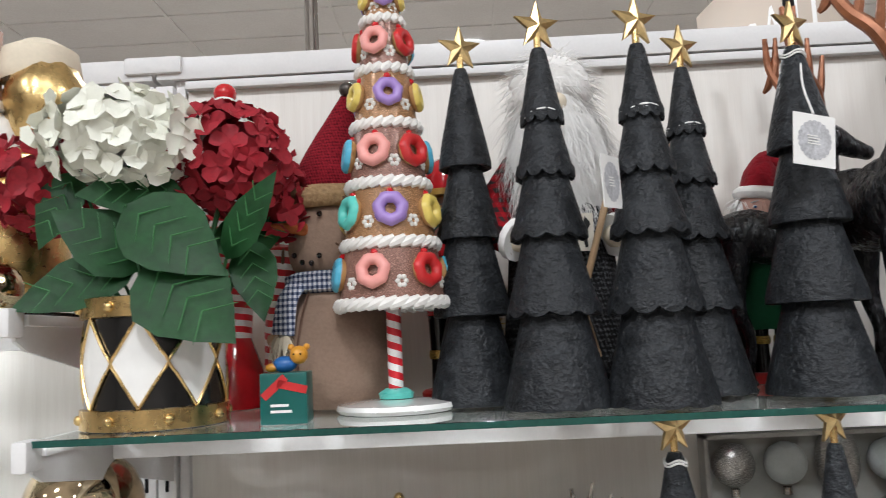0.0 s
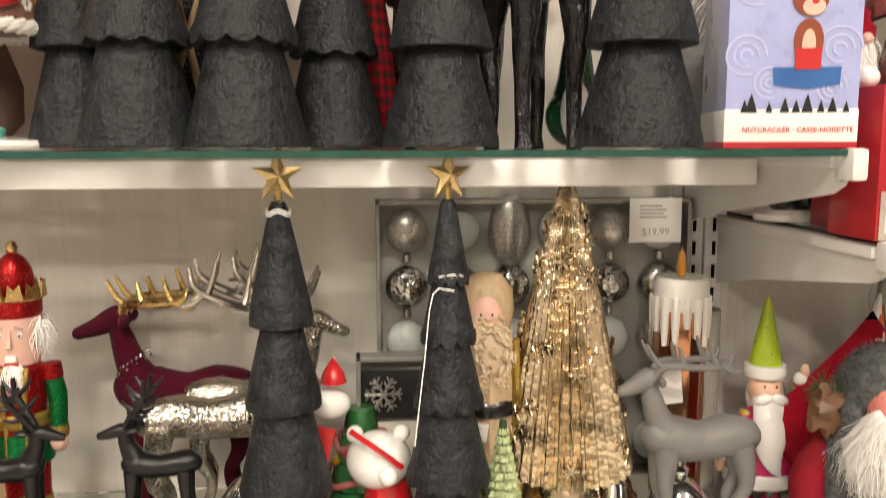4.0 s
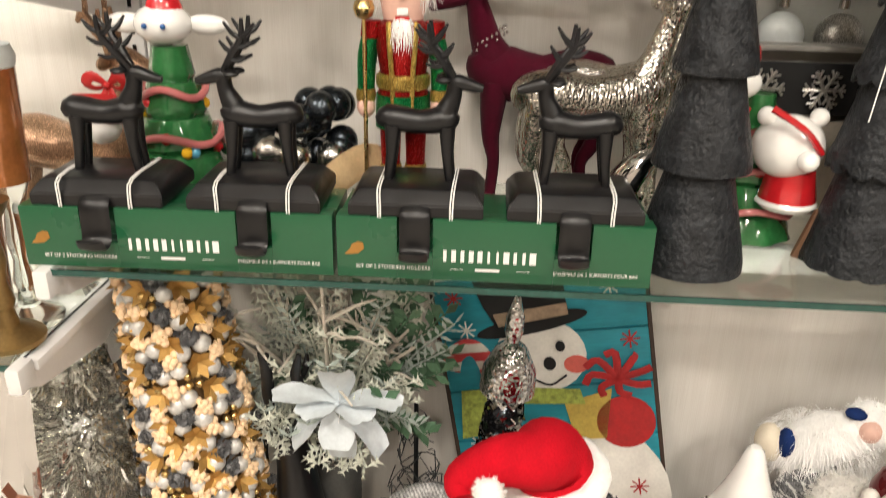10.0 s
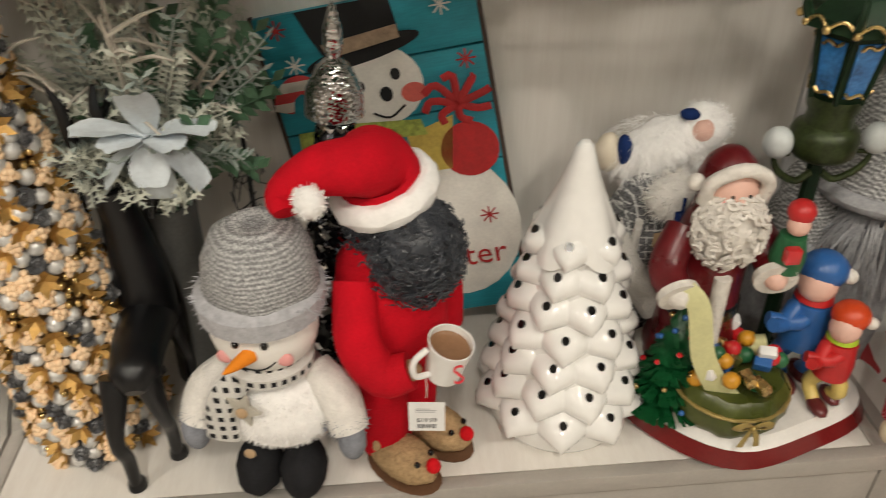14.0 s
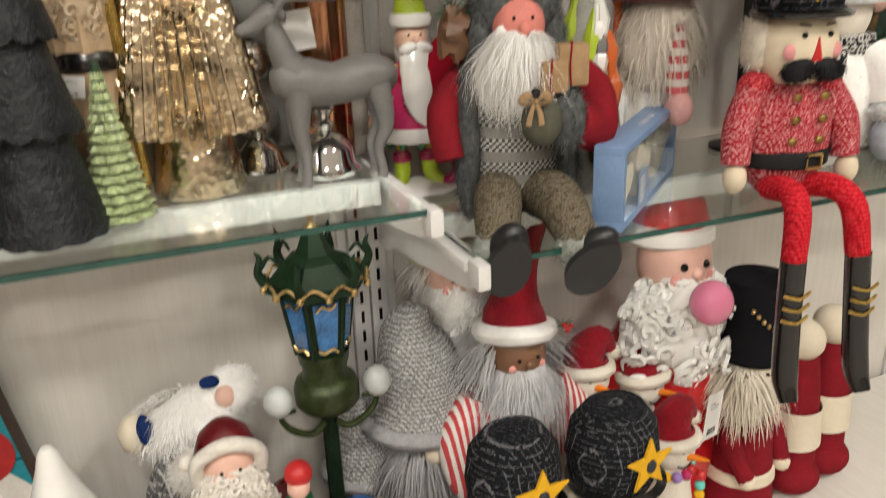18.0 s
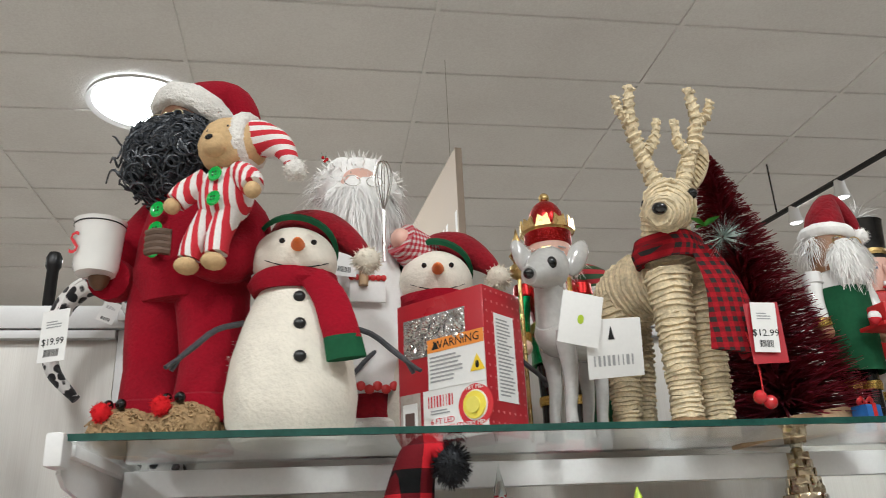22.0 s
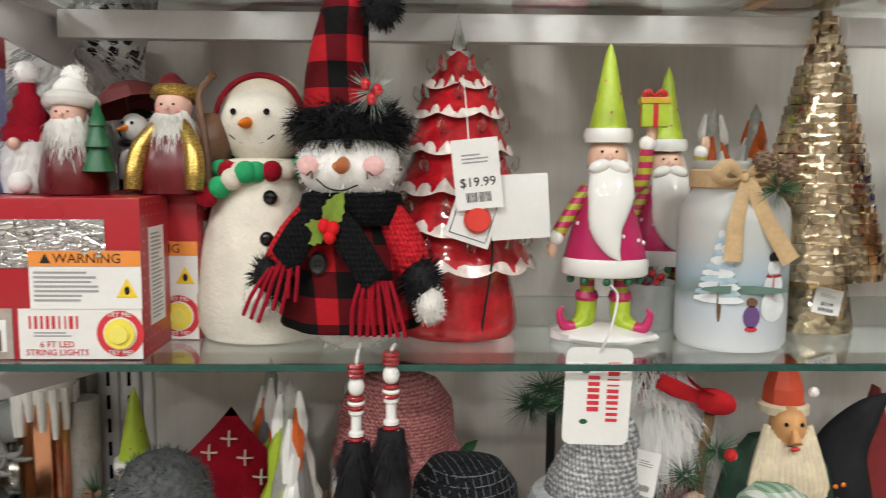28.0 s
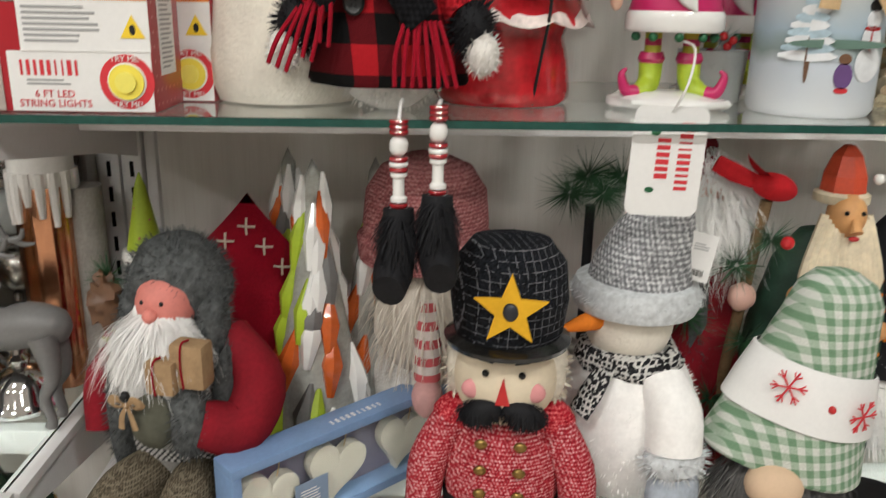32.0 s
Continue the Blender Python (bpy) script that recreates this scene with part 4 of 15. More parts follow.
def bow(parent, at, w, m, tails=True, name="bow"):
    bm = B_()
    x, y, z = at
    for s in (-1, 1):
        tube(bm, [(x, y, z), (x + s * w * 0.3, y - w * 0.1, z + w * 0.22), (x + s * w * 0.5, y - w * 0.05, z + w * 0.05), (x + s * w * 0.3, y, z - w * 0.08), (x, y, z)], [w * 0.05, w * 0.13, w * 0.14, w * 0.1, w * 0.05], 8, 4, flat=0.35)
        if tails:
            tube(bm, [(x, y, z), (x + s * w * 0.16, y - w * 0.06, z - w * 0.35), (x + s * w * 0.24, y - w * 0.02, z - w * 0.75)], [w * 0.05, w * 0.09, w * 0.1], 8, 3, flat=0.2)
    ball(bm, (x, y - w * 0.05, z), w * 0.09, 10, 8)
    return part(name, bm, m, parent)


def nutcracker(name, label, x, y, z, H, coat, trousers, hat="crown", rz=0, beard=True, hatm=None, skin=None, staff=True, armm=None, group="", apron=None, boots=None):
    """A turned wooden soldier on a plinth."""
    root = thing(name, label, "nutcracker", (x, y, z), rz, group)
    k = H / 0.37
    boots = boots or BLACKGLOSS
    part("plinth", lathe(B_(), [(0, 0), (0.042 * k, 0), (0.044 * k, 0.012 * k), (0.04 * k, 0.016 * k), (0, 0.016 * k)], 28), RED, root)
    for s in (-1, 1):
        part("boot", lathe(B_(), [(0, 0.016 * k), (0.013 * k, 0.016 * k), (0.012 * k, 0.06 * k), (0.014 * k, 0.062 * k), (0, 0.063 * k)], 16, (s * 0.017 * k, 0, 0)), boots, root)
        part("boot_band", lathe(B_(), [(0.0145 * k, 0.058 * k), (0.0155 * k, 0.064 * k), (0.0145 * k, 0.07 * k)], 16, (s * 0.017 * k, 0, 0)), GOLDGLITTER, root)
        part("leg", lathe(B_(), [(0, 0.063 * k), (0.0125 * k, 0.063 * k), (0.015 * k, 0.12 * k), (0, 0.122 * k)], 16, (s * 0.017 * k, 0, 0)), trousers, root)
    part("torso", lathe(B_(), [(0, 0.118 * k), (0.033 * k, 0.118 * k), (0.034 * k, 0.15 * k), (0.029 * k, 0.165 * k), (0.036 * k, 0.2 * k), (0.034 * k, 0.222 * k), (0.02 * k, 0.23 * k), (0, 0.231 * k)], 28), coat, root)
    part("belt", lathe(B_(), [(0.0345 * k, 0.156 * k), (0.0365 * k, 0.16 * k), (0.0365 * k, 0.168 * k), (0.0325 * k, 0.172 * k)], 28), GOLDGLITTER, root)
    if coat is REDGLITTER:
        for s in (-1, 1):
            part("braid", tube(B_(), [(s * 0.012 * k, -0.032 * k, 0.118 * k), (s * 0.013 * k, -0.031 * k, 0.165 * k), (s * 0.016 * k, -0.035 * k, 0.2 * k), (s * 0.018 * k, -0.027 * k, 0.226 * k)], 0.0035 * k, 8, 3), GOLDGLITTER, root)
        part("skirt", lathe(B_(), [(0.034 * k, 0.112 * k), (0.0375 * k, 0.113 * k), (0.036 * k, 0.15 * k)], 28), EMERALD, root)
    if apron:
        bm = B_()
        lathe(bm, [(0.037 * k, 0.08 * k), (0.038 * k, 0.16 * k), (0.0375 * k, 0.2 * k)], 28)
        part("apron", bm, apron, root)
    for s in (-1, 1):
        a = part("arm", tube(B_(), [(s * 0.037 * k, 0, 0.222 * k), (s * 0.047 * k, -0.002, 0.19 * k), (s * 0.049 * k, -0.01 * k, 0.15 * k)], [0.012 * k, 0.013 * k, 0.011 * k], 14, 3), armm or EMERALD, root)
        part("epaulette", lathe(B_(), [(0, 0.228 * k), (0.013 * k, 0.226 * k), (0.015 * k, 0.21 * k), (0.0135 * k, 0.208 * k)], 14, (s * 0.041 * k, 0, 0)), coat, a)
        part("cuff", lathe(B_(), [(0.0125 * k, 0.142 * k), (0.0135 * k, 0.147 * k), (0.0125 * k, 0.155 * k)], 14, (s * 0.049 * k, -0.009 * k, 0)), GOLDGLITTER, a)
        part("hand", ball(B_(), (s * 0.049 * k, -0.012 * k, 0.136 * k), 0.0125 * k, 12, 8), skin or FLESH, a)
    hd = part("head", lathe(B_(), [(0, 0.226 * k), (0.026 * k, 0.228 * k), (0.031 * k, 0.25 * k), (0.0305 * k, 0.282 * k), (0, 0.286 * k)], 28), skin or FLESH, root)
    for s in (-1, 1):
        part("eye", ball(B_(), (s * 0.0125 * k, -0.0285 * k, 0.264 * k), (0.0036 * k, 0.002 * k, 0.0026 * k), 10, 8), WHITE, hd)
        part("iris", ball(B_(), (s * 0.0125 * k, -0.0305 * k, 0.2635 * k), 0.0018 * k, 8, 6), BLUE, hd)
        part("eyebrow", box(B_(), (0.011 * k, 0.002 * k, 0.0016 * k), m=Matrix.Translation((s * 0.0125 * k, -0.03 * k, 0.271 * k)) @ Matrix.Rotation(s * 0.25, 4, "Y"), bev=0), GREYINK, hd)
    part("nose", tube(B_(), [(0, -0.03 * k, 0.27 * k), (0, -0.034 * k, 0.258 * k), (0, -0.037 * k, 0.25 * k)], [0.002 * k, 0.0035 * k, 0.004 * k], 8, 2), skin or FLESH, hd)
    part("teeth", box(B_(), (0.014 * k, 0.004 * k, 0.007 * k), (0, -0.0305 * k, 0.234 * k), bev=0.001), WHITE, hd)
    part("mouth", box(B_(), (0.018 * k, 0.003 * k, 0.004 * k), (0, -0.03 * k, 0.229 * k), bev=0.001), RED, hd)
    if beard:
        bm = B_()
        hair(bm, (0, -0.026 * k, 0.228 * k), (0.011 * k, 0.006 * k, 0.006 * k), 160, 0.032 * k, 0.001 * k, 1.0, 0.25, lambda d: d.y < 0.2)
        part("beard", bm, FUR, hd)
        bm = B_()
        for s in (-1, 1):
            hair(bm, (s * 0.03 * k, 0.004, 0.272 * k), (0.006 * k, 0.014 * k, 0.014 * k), 240, 0.03 * k, 0.001 * k, 0.8, 0.6, None, 0.003, 7)
        part("hair", bm, FUR, hd)
    if hat == "crown":
        part("crown_band", lathe(B_(), [(0.031 * k, 0.282 * k), (0.033 * k, 0.285 * k), (0.034 * k, 0.303 * k), (0.031 * k, 0.304 * k)], 28), REDGLITTER, hd)
        bm = B_()
        for i in range(10):
            a = i * math.tau / 10
            prism(bm, [(-0.011 * k, 0), (0.011 * k, 0), (0.007 * k, 0.018 * k), (0, 0.012 * k), (-0.007 * k, 0.018 * k)], 0.003 * k, Matrix.Translation((0.037 * k * math.cos(a), 0.037 * k * math.sin(a), 0.303 * k)) @ Matrix.Rotation(a + math.pi / 2, 4, "Z"))
        lathe(bm, [(0.033 * k, 0.3 * k), (0.038 * k, 0.304 * k), (0.033 * k, 0.308 * k)], 28)
        part("crown", bm, GOLD, hd)
        part("cap", ball(B_(), (0, 0, 0.318 * k), (0.026 * k, 0.026 * k, 0.036 * k), 20, 12), REDGLITTER, hd)
        part("finial", ball(B_(), (0, 0, 0.359 * k), 0.008 * k, 12, 8), GOLD, hd)
    elif hat == "bowler":
        part("brim", lathe(B_(), [(0.02 * k, 0.283 * k), (0.05 * k, 0.283 * k), (0.05 * k, 0.292 * k), (0.02 * k, 0.292 * k)], 28), mat("mustard_paint", (0.55, 0.32, 0.05), 0.4), hd)
        part("cap", lathe(B_(), [(0.032 * k, 0.292 * k), (0.033 * k, 0.31 * k), (0.026 * k, 0.33 * k), (0.012 * k, 0.341 * k), (0, 0.343 * k)], 28), hatm or REDGLOSS, hd)
    elif hat == "shako":
        part("cap", lathe(B_(), [(0.031 * k, 0.282 * k), (0.031 * k, 0.3 * k), (0.035 * k, 0.345 * k), (0.036 * k, 0.35 * k), (0, 0.352 * k)], 28), hatm or BLACKGLOSS, hd)
        part("band", lathe(B_(), [(0.032 * k, 0.288 * k), (0.034 * k, 0.292 * k), (0.032 * k, 0.298 * k)], 28), GOLD, hd)
        bm = B_()
        hair(bm, (0, 0, 0.36 * k), 0.01 * k, 160, 0.03 * k, 0.001, 0.2, 0.8)
        part("plume", bm, FUR, hd)
    elif hat == "santa":
        cone_hat(hd, [(0, 0, 0.285 * k), (0.004, 0, 0.315 * k), (0.02 * k, 0, 0.34 * k), (0.045 * k, -0.004, 0.315 * k), (0.05 * k, -0.01, 0.285 * k)], [0.031 * k, 0.026 * k, 0.015 * k, 0.009 * k, 0.004 * k], REDVELVET, FUR, 0.008 * k, FUR, 0.011 * k)
    if staff:
        st = part("staff", lathe(B_(), [(0, 0.016 * k), (0.0028 * k, 0.016 * k), (0.0028 * k, 0.23 * k), (0, 0.23 * k)], 10, (-0.049 * k, -0.022 * k, 0)), GOLD, root)
        part("staff_head", lathe(B_(), [(0, 0.228 * k)] + [(0.011 * k * math.sin(a) + 0.003 * k, 0.24 * k - 0.011 * k * math.cos(a)) for a in (0.3, 0.8, 1.57, 2.3, 2.8)] + [(0.009 * k * math.sin(a) + 0.003 * k, 0.263 * k - 0.009 * k * math.cos(a)) for a in (0.4, 1.57, 2.7)] + [(0.006 * k, 0.275 * k), (0.007 * k, 0.282 * k), (0.003 * k, 0.292 * k), (0, 0.305 * k)], 16, (-0.049 * k, -0.022 * k, 0)), GOLD, st)
    return root


def carton(name, label, category, at, rz, w, d, h, m, group=""):
    """A printed box; parts on its front face lie at y = -d / 2."""
    root = thing(name, label, category, at, rz, group)
    part("carton", box(B_(), (w, d, h), bev=0.0012), m, root)
    return root


def flat(name, parent, w, h, m, x, y, z, rz=0, label="", th=0.0006, bev=0.0):
    """A thin printed panel on a front face; x, z give its centre."""
    o = part(name, box(B_(), (w, th, h), (0, 0, -h / 2), bev=bev), m, parent, label, smooth=False)
    o.matrix_basis = pose(x, y, z, 0, 0, rz)
    return o

# ---- upper left shelf ----
def drum_planter():
    root = thing("drum_planter", "drum shaped planter with black and white harlequin diamonds and gold bands", "planter", (-0.338, 0.862, T), 8)
    R, h = 0.072, 0.136
    part("drum", lathe(B_(), [(0, 0.001), (R, 0.001), (R, h), (R - 0.006, h), (R - 0.006, 0.02), (0, 0.02)], 48), BLACKGLOSS, root)
    n = 8
    for i in range(n):
        a0 = 2 * math.pi * i / n
        bm, rows = B_(), []
        for j in range(13):
            v = j / 12
            w = (1 - abs(2 * v - 1)) * math.pi / n * 0.98
            rows.append([bm.verts.new(((R + 0.0012) * math.cos(a0 + w * s), (R + 0.0012) * math.sin(a0 + w * s), 0.022 + (h - 0.044) * v)) for s in (-1, -0.5, 0, 0.5, 1)])
        for p, q in zip(rows, rows[1:]):
            for s in range(4):
                bm.faces.new((p[s], p[s + 1], q[s + 1], q[s]))
        part("diamond", bm, GLAZE, root, "white diamond")
        bm = B_()
        for s in (-1, 1):
            pts = []
            for j in range(9):
                v = j / 8
                a = a0 + s * (1 - abs(2 * v - 1)) * math.pi / n
                pts.append(((R + 0.002) * math.cos(a), (R + 0.002) * math.sin(a), 0.022 + (h - 0.044) * v))
            tube(bm, pts, 0.0016, 6, 2)
        part("gold_line", bm, GOLD, root)
    for z0 in (0.0, h - 0.022):
        band = part("band", lathe(B_(), [(R, z0), (R + 0.0045, z0 + 0.001), (R + 0.0045, z0 + 0.021), (R, z0 + 0.022)], 48), GOLD, root, "satin gold band")
        for i in range(8):
            a = 2 * math.pi * (i + 0.5) / 8
            part("stud", ball(B_(), ((R + 0.0045) * math.cos(a), (R + 0.0045) * math.sin(a), z0 + 0.011), (0.0055, 0.0055, 0.0055), 10, 8), GOLD, band)


drum_planter()


def bouquet():
    root = thing("hydrangea_bouquet", "artificial bouquet of white and crimson hydrangeas with large green leaves", "artificial flowers", (-0.314, 0.862, T + 0.021))
    o = Vector((-0.314, 0.862, T + 0.021))
    rnd = random.Random(9)
    heads = (((-0.362, 0.832, 1.68), (0.082, 0.062, 0.05), PETALWHITE, 46, 0.024, "white hydrangea head"), ((-0.256, 0.872, 1.66), (0.066, 0.055, 0.064), PETALRED, 56, 0.018, "crimson hydrangea head"), ((-0.475, 0.875, 1.645), (0.06, 0.055, 0.055), PETALRED, 40, 0.017, "crimson hydrangea head"), ((-0.325, 0.94, 1.69), (0.06, 0.05, 0.05), PETALRED, 34, 0.017, ""), ((-0.222, 0.93, 1.625), (0.035, 0.035, 0.05), PETALRED, 26, 0.016, ""))
    for c, r, m, n, s, lb in heads:
        c = Vector(c) - o
        bm = ball(B_(), c, [v * 0.6 for v in r], 14, 10)
        for i in range(n):
            th = math.acos(1 - 2 * (i + 0.5) / n)
            ph = i * 2.39996
            d = Vector((math.sin(th) * math.cos(ph), math.sin(th) * math.sin(ph), math.cos(th)))
            p = c + Vector((d.x * r[0], d.y * r[1], d.z * r[2])) * rnd.uniform(0.85, 1.02)
            q = d.to_track_quat("Z", "Y").to_matrix().to_4x4()
            tw = rnd.uniform(0, 1.5)
            for k in range(4):
                mm = Matrix.Translation(p) @ q @ Matrix.Rotation(tw + k * math.pi / 2, 4, "Z") @ Matrix.Rotation(rnd.uniform(-0.5, 0.1), 4, "Y")
                vs = []
                ring = [(0.0, 0.0), (s * 0.35, -s * 0.42), (s * 0.8, -s * 0.52), (s * 1.12, -s * 0.28), (s * 1.15, s * 0.28), (s * 0.8, s * 0.52), (s * 0.35, s * 0.42)]
                ctr = bm.verts.new(mm @ Vector((s * 0.6, 0, -s * 0.12)))
                for x, y in ring:
                    vs.append(bm.verts.new(mm @ Vector((x, y, 0.12 * s * math.sin(x * 300 + i) + 0.003 * rnd.random()))))
                for a in range(7):
                    bm.faces.new((vs[a], vs[(a + 1) % 7], ctr))
        part("flower_head", bm, m, root, lb)
        part("stem", tube(B_(), [Vector((0, 0, 0.0)), Vector((c.x * 0.5, c.y * 0.5, c.z * 0.55)), c], 0.003, 8, 4), LEAF, root)
    # base, tip and width of each leaf
    leaves = (((-0.345, 0.83, 1.542), (-0.466, 0.79, 1.501), 0.062), ((-0.345, 0.80, 1.6), (-0.238, 0.775, 1.526), 0.085), ((-0.321, 0.795, 1.54), (-0.225, 0.765, 1.458), 0.098), ((-0.335, 0.83, 1.539), (-0.418, 0.79, 1.6), 0.07), ((-0.25, 0.83, 1.543), (-0.192, 0.8, 1.63), 0.042), ((-0.235, 0.86, 1.567), (-0.212, 0.83, 1.478), 0.05), ((-0.414, 0.84, 1.648), (-0.451, 0.82, 1.564), 0.05), ((-0.3, 0.84, 1.62), (-0.4, 0.8, 1.62), 0.06), ((-0.33, 0.9, 1.56), (-0.44, 0.92, 1.6), 0.07), ((-0.28, 0.88, 1.56), (-0.2, 0.93, 1.6), 0.06))
    vein = mat("pale_leaf_vein", (0.06, 0.2, 0.06), 0.5)
    for a, b, w in leaves:
        a, b = Vector(a) - o, Vector(b) - o
        d = (b - a).normalized()
        n = (Vector((0.1, -1, 0.35)) - d * d.dot(Vector((0.1, -1, 0.35)))).normalized()
        mm = Matrix.Translation(a) @ Matrix((d, n.cross(d), n)).transposed().to_4x4()
        bm = leaf_mesh((b - a).length, w, 0.1, 0.12, 0.06)
        bm.transform(mm)
        lf = part("leaf", bm, LEAF, root, "green veined fabric leaf")
        bm, ln = B_(), (b - a).length
        for k in range(4):
            for q in (-1, 1):
                x = ln * (0.15 + 0.17 * k)
                tube(bm, [mm @ Vector((x, 0, 0.002)), mm @ Vector((x + ln * 0.16, q * w * 0.3, 0.0035))], [0.0009, 0.0004], 4, 1)
        part("vein", bm, vein, lf)
        part("stalk", tube(B_(), [a, (a * 0.6) + Vector((0, 0, -0.01)), Vector((0, 0, 0.03))], 0.002, 6, 3), LEAF, lf)


bouquet()


def ornament_box():
    root = carton("ornament_box", "small dark green ornament box with a red ribbon print", "box", (-0.187, 0.822, T), 3, 0.047, 0.042, 0.051, mat("teal_card", (0.008, 0.1, 0.085), 0.35))
    for s in (-1, 1):
        o = flat("ribbon_print", root, 0.03, 0.008, RED, s * 0.008, -0.0216, 0.036)
        o.matrix_basis = pose(s * 0.009, -0.0216, 0.037, 0, s * 28 - 14, 0)
    bars("print", 2, 0.026, 0.012, WHITE, root, (0, -0.0216, 0.016))
    bear = thing("bear_ornament", "tiny yellow teddy bear ornament sitting on a box", "ornament", (-0.182, 0.82, T + 0.0512))
    om = mat("amber_resin", (0.6, 0.28, 0.02), 0.35)
    part("body", ball(B_(), (-0.006, 0, 0.008), (0.013, 0.01, 0.0085), 12, 8), BLUE, bear)
    hd = part("head", ball(B_(), (0.009, -0.002, 0.017), 0.0095, 14, 10), om, bear)
    for s in (-1, 1):
        part("ear", ball(B_(), (0.009 + s * 0.008, -0.001, 0.025), 0.0035, 8, 6), om, hd)
        part("eye", ball(B_(), (0.009 + s * 0.0035, -0.011, 0.018), 0.001, 6, 5), EYE_M, hd)
    part("paw", ball(B_(), (-0.019, -0.003, 0.005), (0.007, 0.005, 0.0045), 10, 8), om, bear)


ornament_box()


def burlap_snowman():
    root = thing("burlap_snowman", "tan felt snowman with red knit hat, gingham scarf, twig arms", "snowman", (-0.160, 0.985, T), -28)
    part("body", lathe(B_(), [(0, 0), (0.055, 0.002), (0.078, 0.03), (0.08, 0.07), (0.066, 0.115), (0.045, 0.15), (0, 0.16)], 32, ripple=lambda a, z: 0.03 * noise.noise(Vector((math.cos(a) * 2, math.sin(a) * 2, z * 20)))), BURLAP, root)
    part("seam", tube(B_(), [(0.004, -0.0785, 0.03), (0.004, -0.081, 0.07), (0.003, -0.068, 0.115), (0.002, -0.052, 0.145)], 0.0014, 6, 3), mat("brown_thread", (0.12, 0.07, 0.05), 0.9), root)
    hd = part("head", ball(B_(), (0, 0, 0.205), (0.058, 0.056, 0.066), 26, 18, lump=0.06), BURLAP, root)
    carrot(hd, (-0.004, -0.054, 0.215), (-0.15, -1, 0.02), 0.05, 0.0085, mat("rust_felt", (0.33, 0.1, 0.03), 0.9))
    for i, (x, z) in enumerate(((-0.02, 0.185), (-0.008, 0.176), (0.006, 0.174), (0.018, 0.182), (-0.02, 0.232), (0.02, 0.232))):
        part("coal", ball(B_(), (x, -0.0535, z), 0.0035, 8, 6), EYE_M, hd)
    cone_hat(hd, [(0, 0, 0.255), (0.0, 0, 0.29), (0.012, 0.0, 0.335), (0.03, -0.006, 0.385)], [0.052, 0.045, 0.028, 0.006], REDKNIT, SHERPA, 0.011)
    part("bell", ball(B_(), (0.033, -0.008, 0.392), 0.010, 12, 8), mat("dark_bell", (0.1, 0.09, 0.08), 0.4, 0.8), hd)
    sc = part("scarf", lathe(B_(), [(0.052, 0.138), (0.062, 0.142), (0.062, 0.16), (0.052, 0.165)], 28), BLUEGINGHAM, root)
    part("scarf_end", tube(B_(), [(-0.01, -0.06, 0.15), (-0.014, -0.075, 0.13), (-0.018, -0.08, 0.09)], [0.014, 0.015, 0.017], 10, 4, flat=0.35), BLUEGINGHAM, sc)
    bm = B_()
    hair(bm, (-0.018, -0.08, 0.088), (0.012, 0.004, 0.003), 70, 0.035, 0.0012, 1.0, 0.15)
    part("fringe", bm, CREAM, sc)
    for s in (-1, 1):
        bm = B_()
        tube(bm, [(s * 0.06, -0.01, 0.13), (s * 0.066, -0.03, 0.19), (s * 0.05, -0.045, 0.25)], [0.0045, 0.0035, 0.002], 7, 3)
        tube(bm, [(s * 0.064, -0.025, 0.17), (s * 0.04, -0.05, 0.195)], [0.003, 0.0015], 6, 1)
        part("twig_arm", bm, BROWN, root)
    for z in (0.085, 0.05):
        part("button", ball(B_(), (-0.05, -0.062, z), (0.008, 0.004, 0.008), 12, 8), WOOD, root)


burlap_snowman()


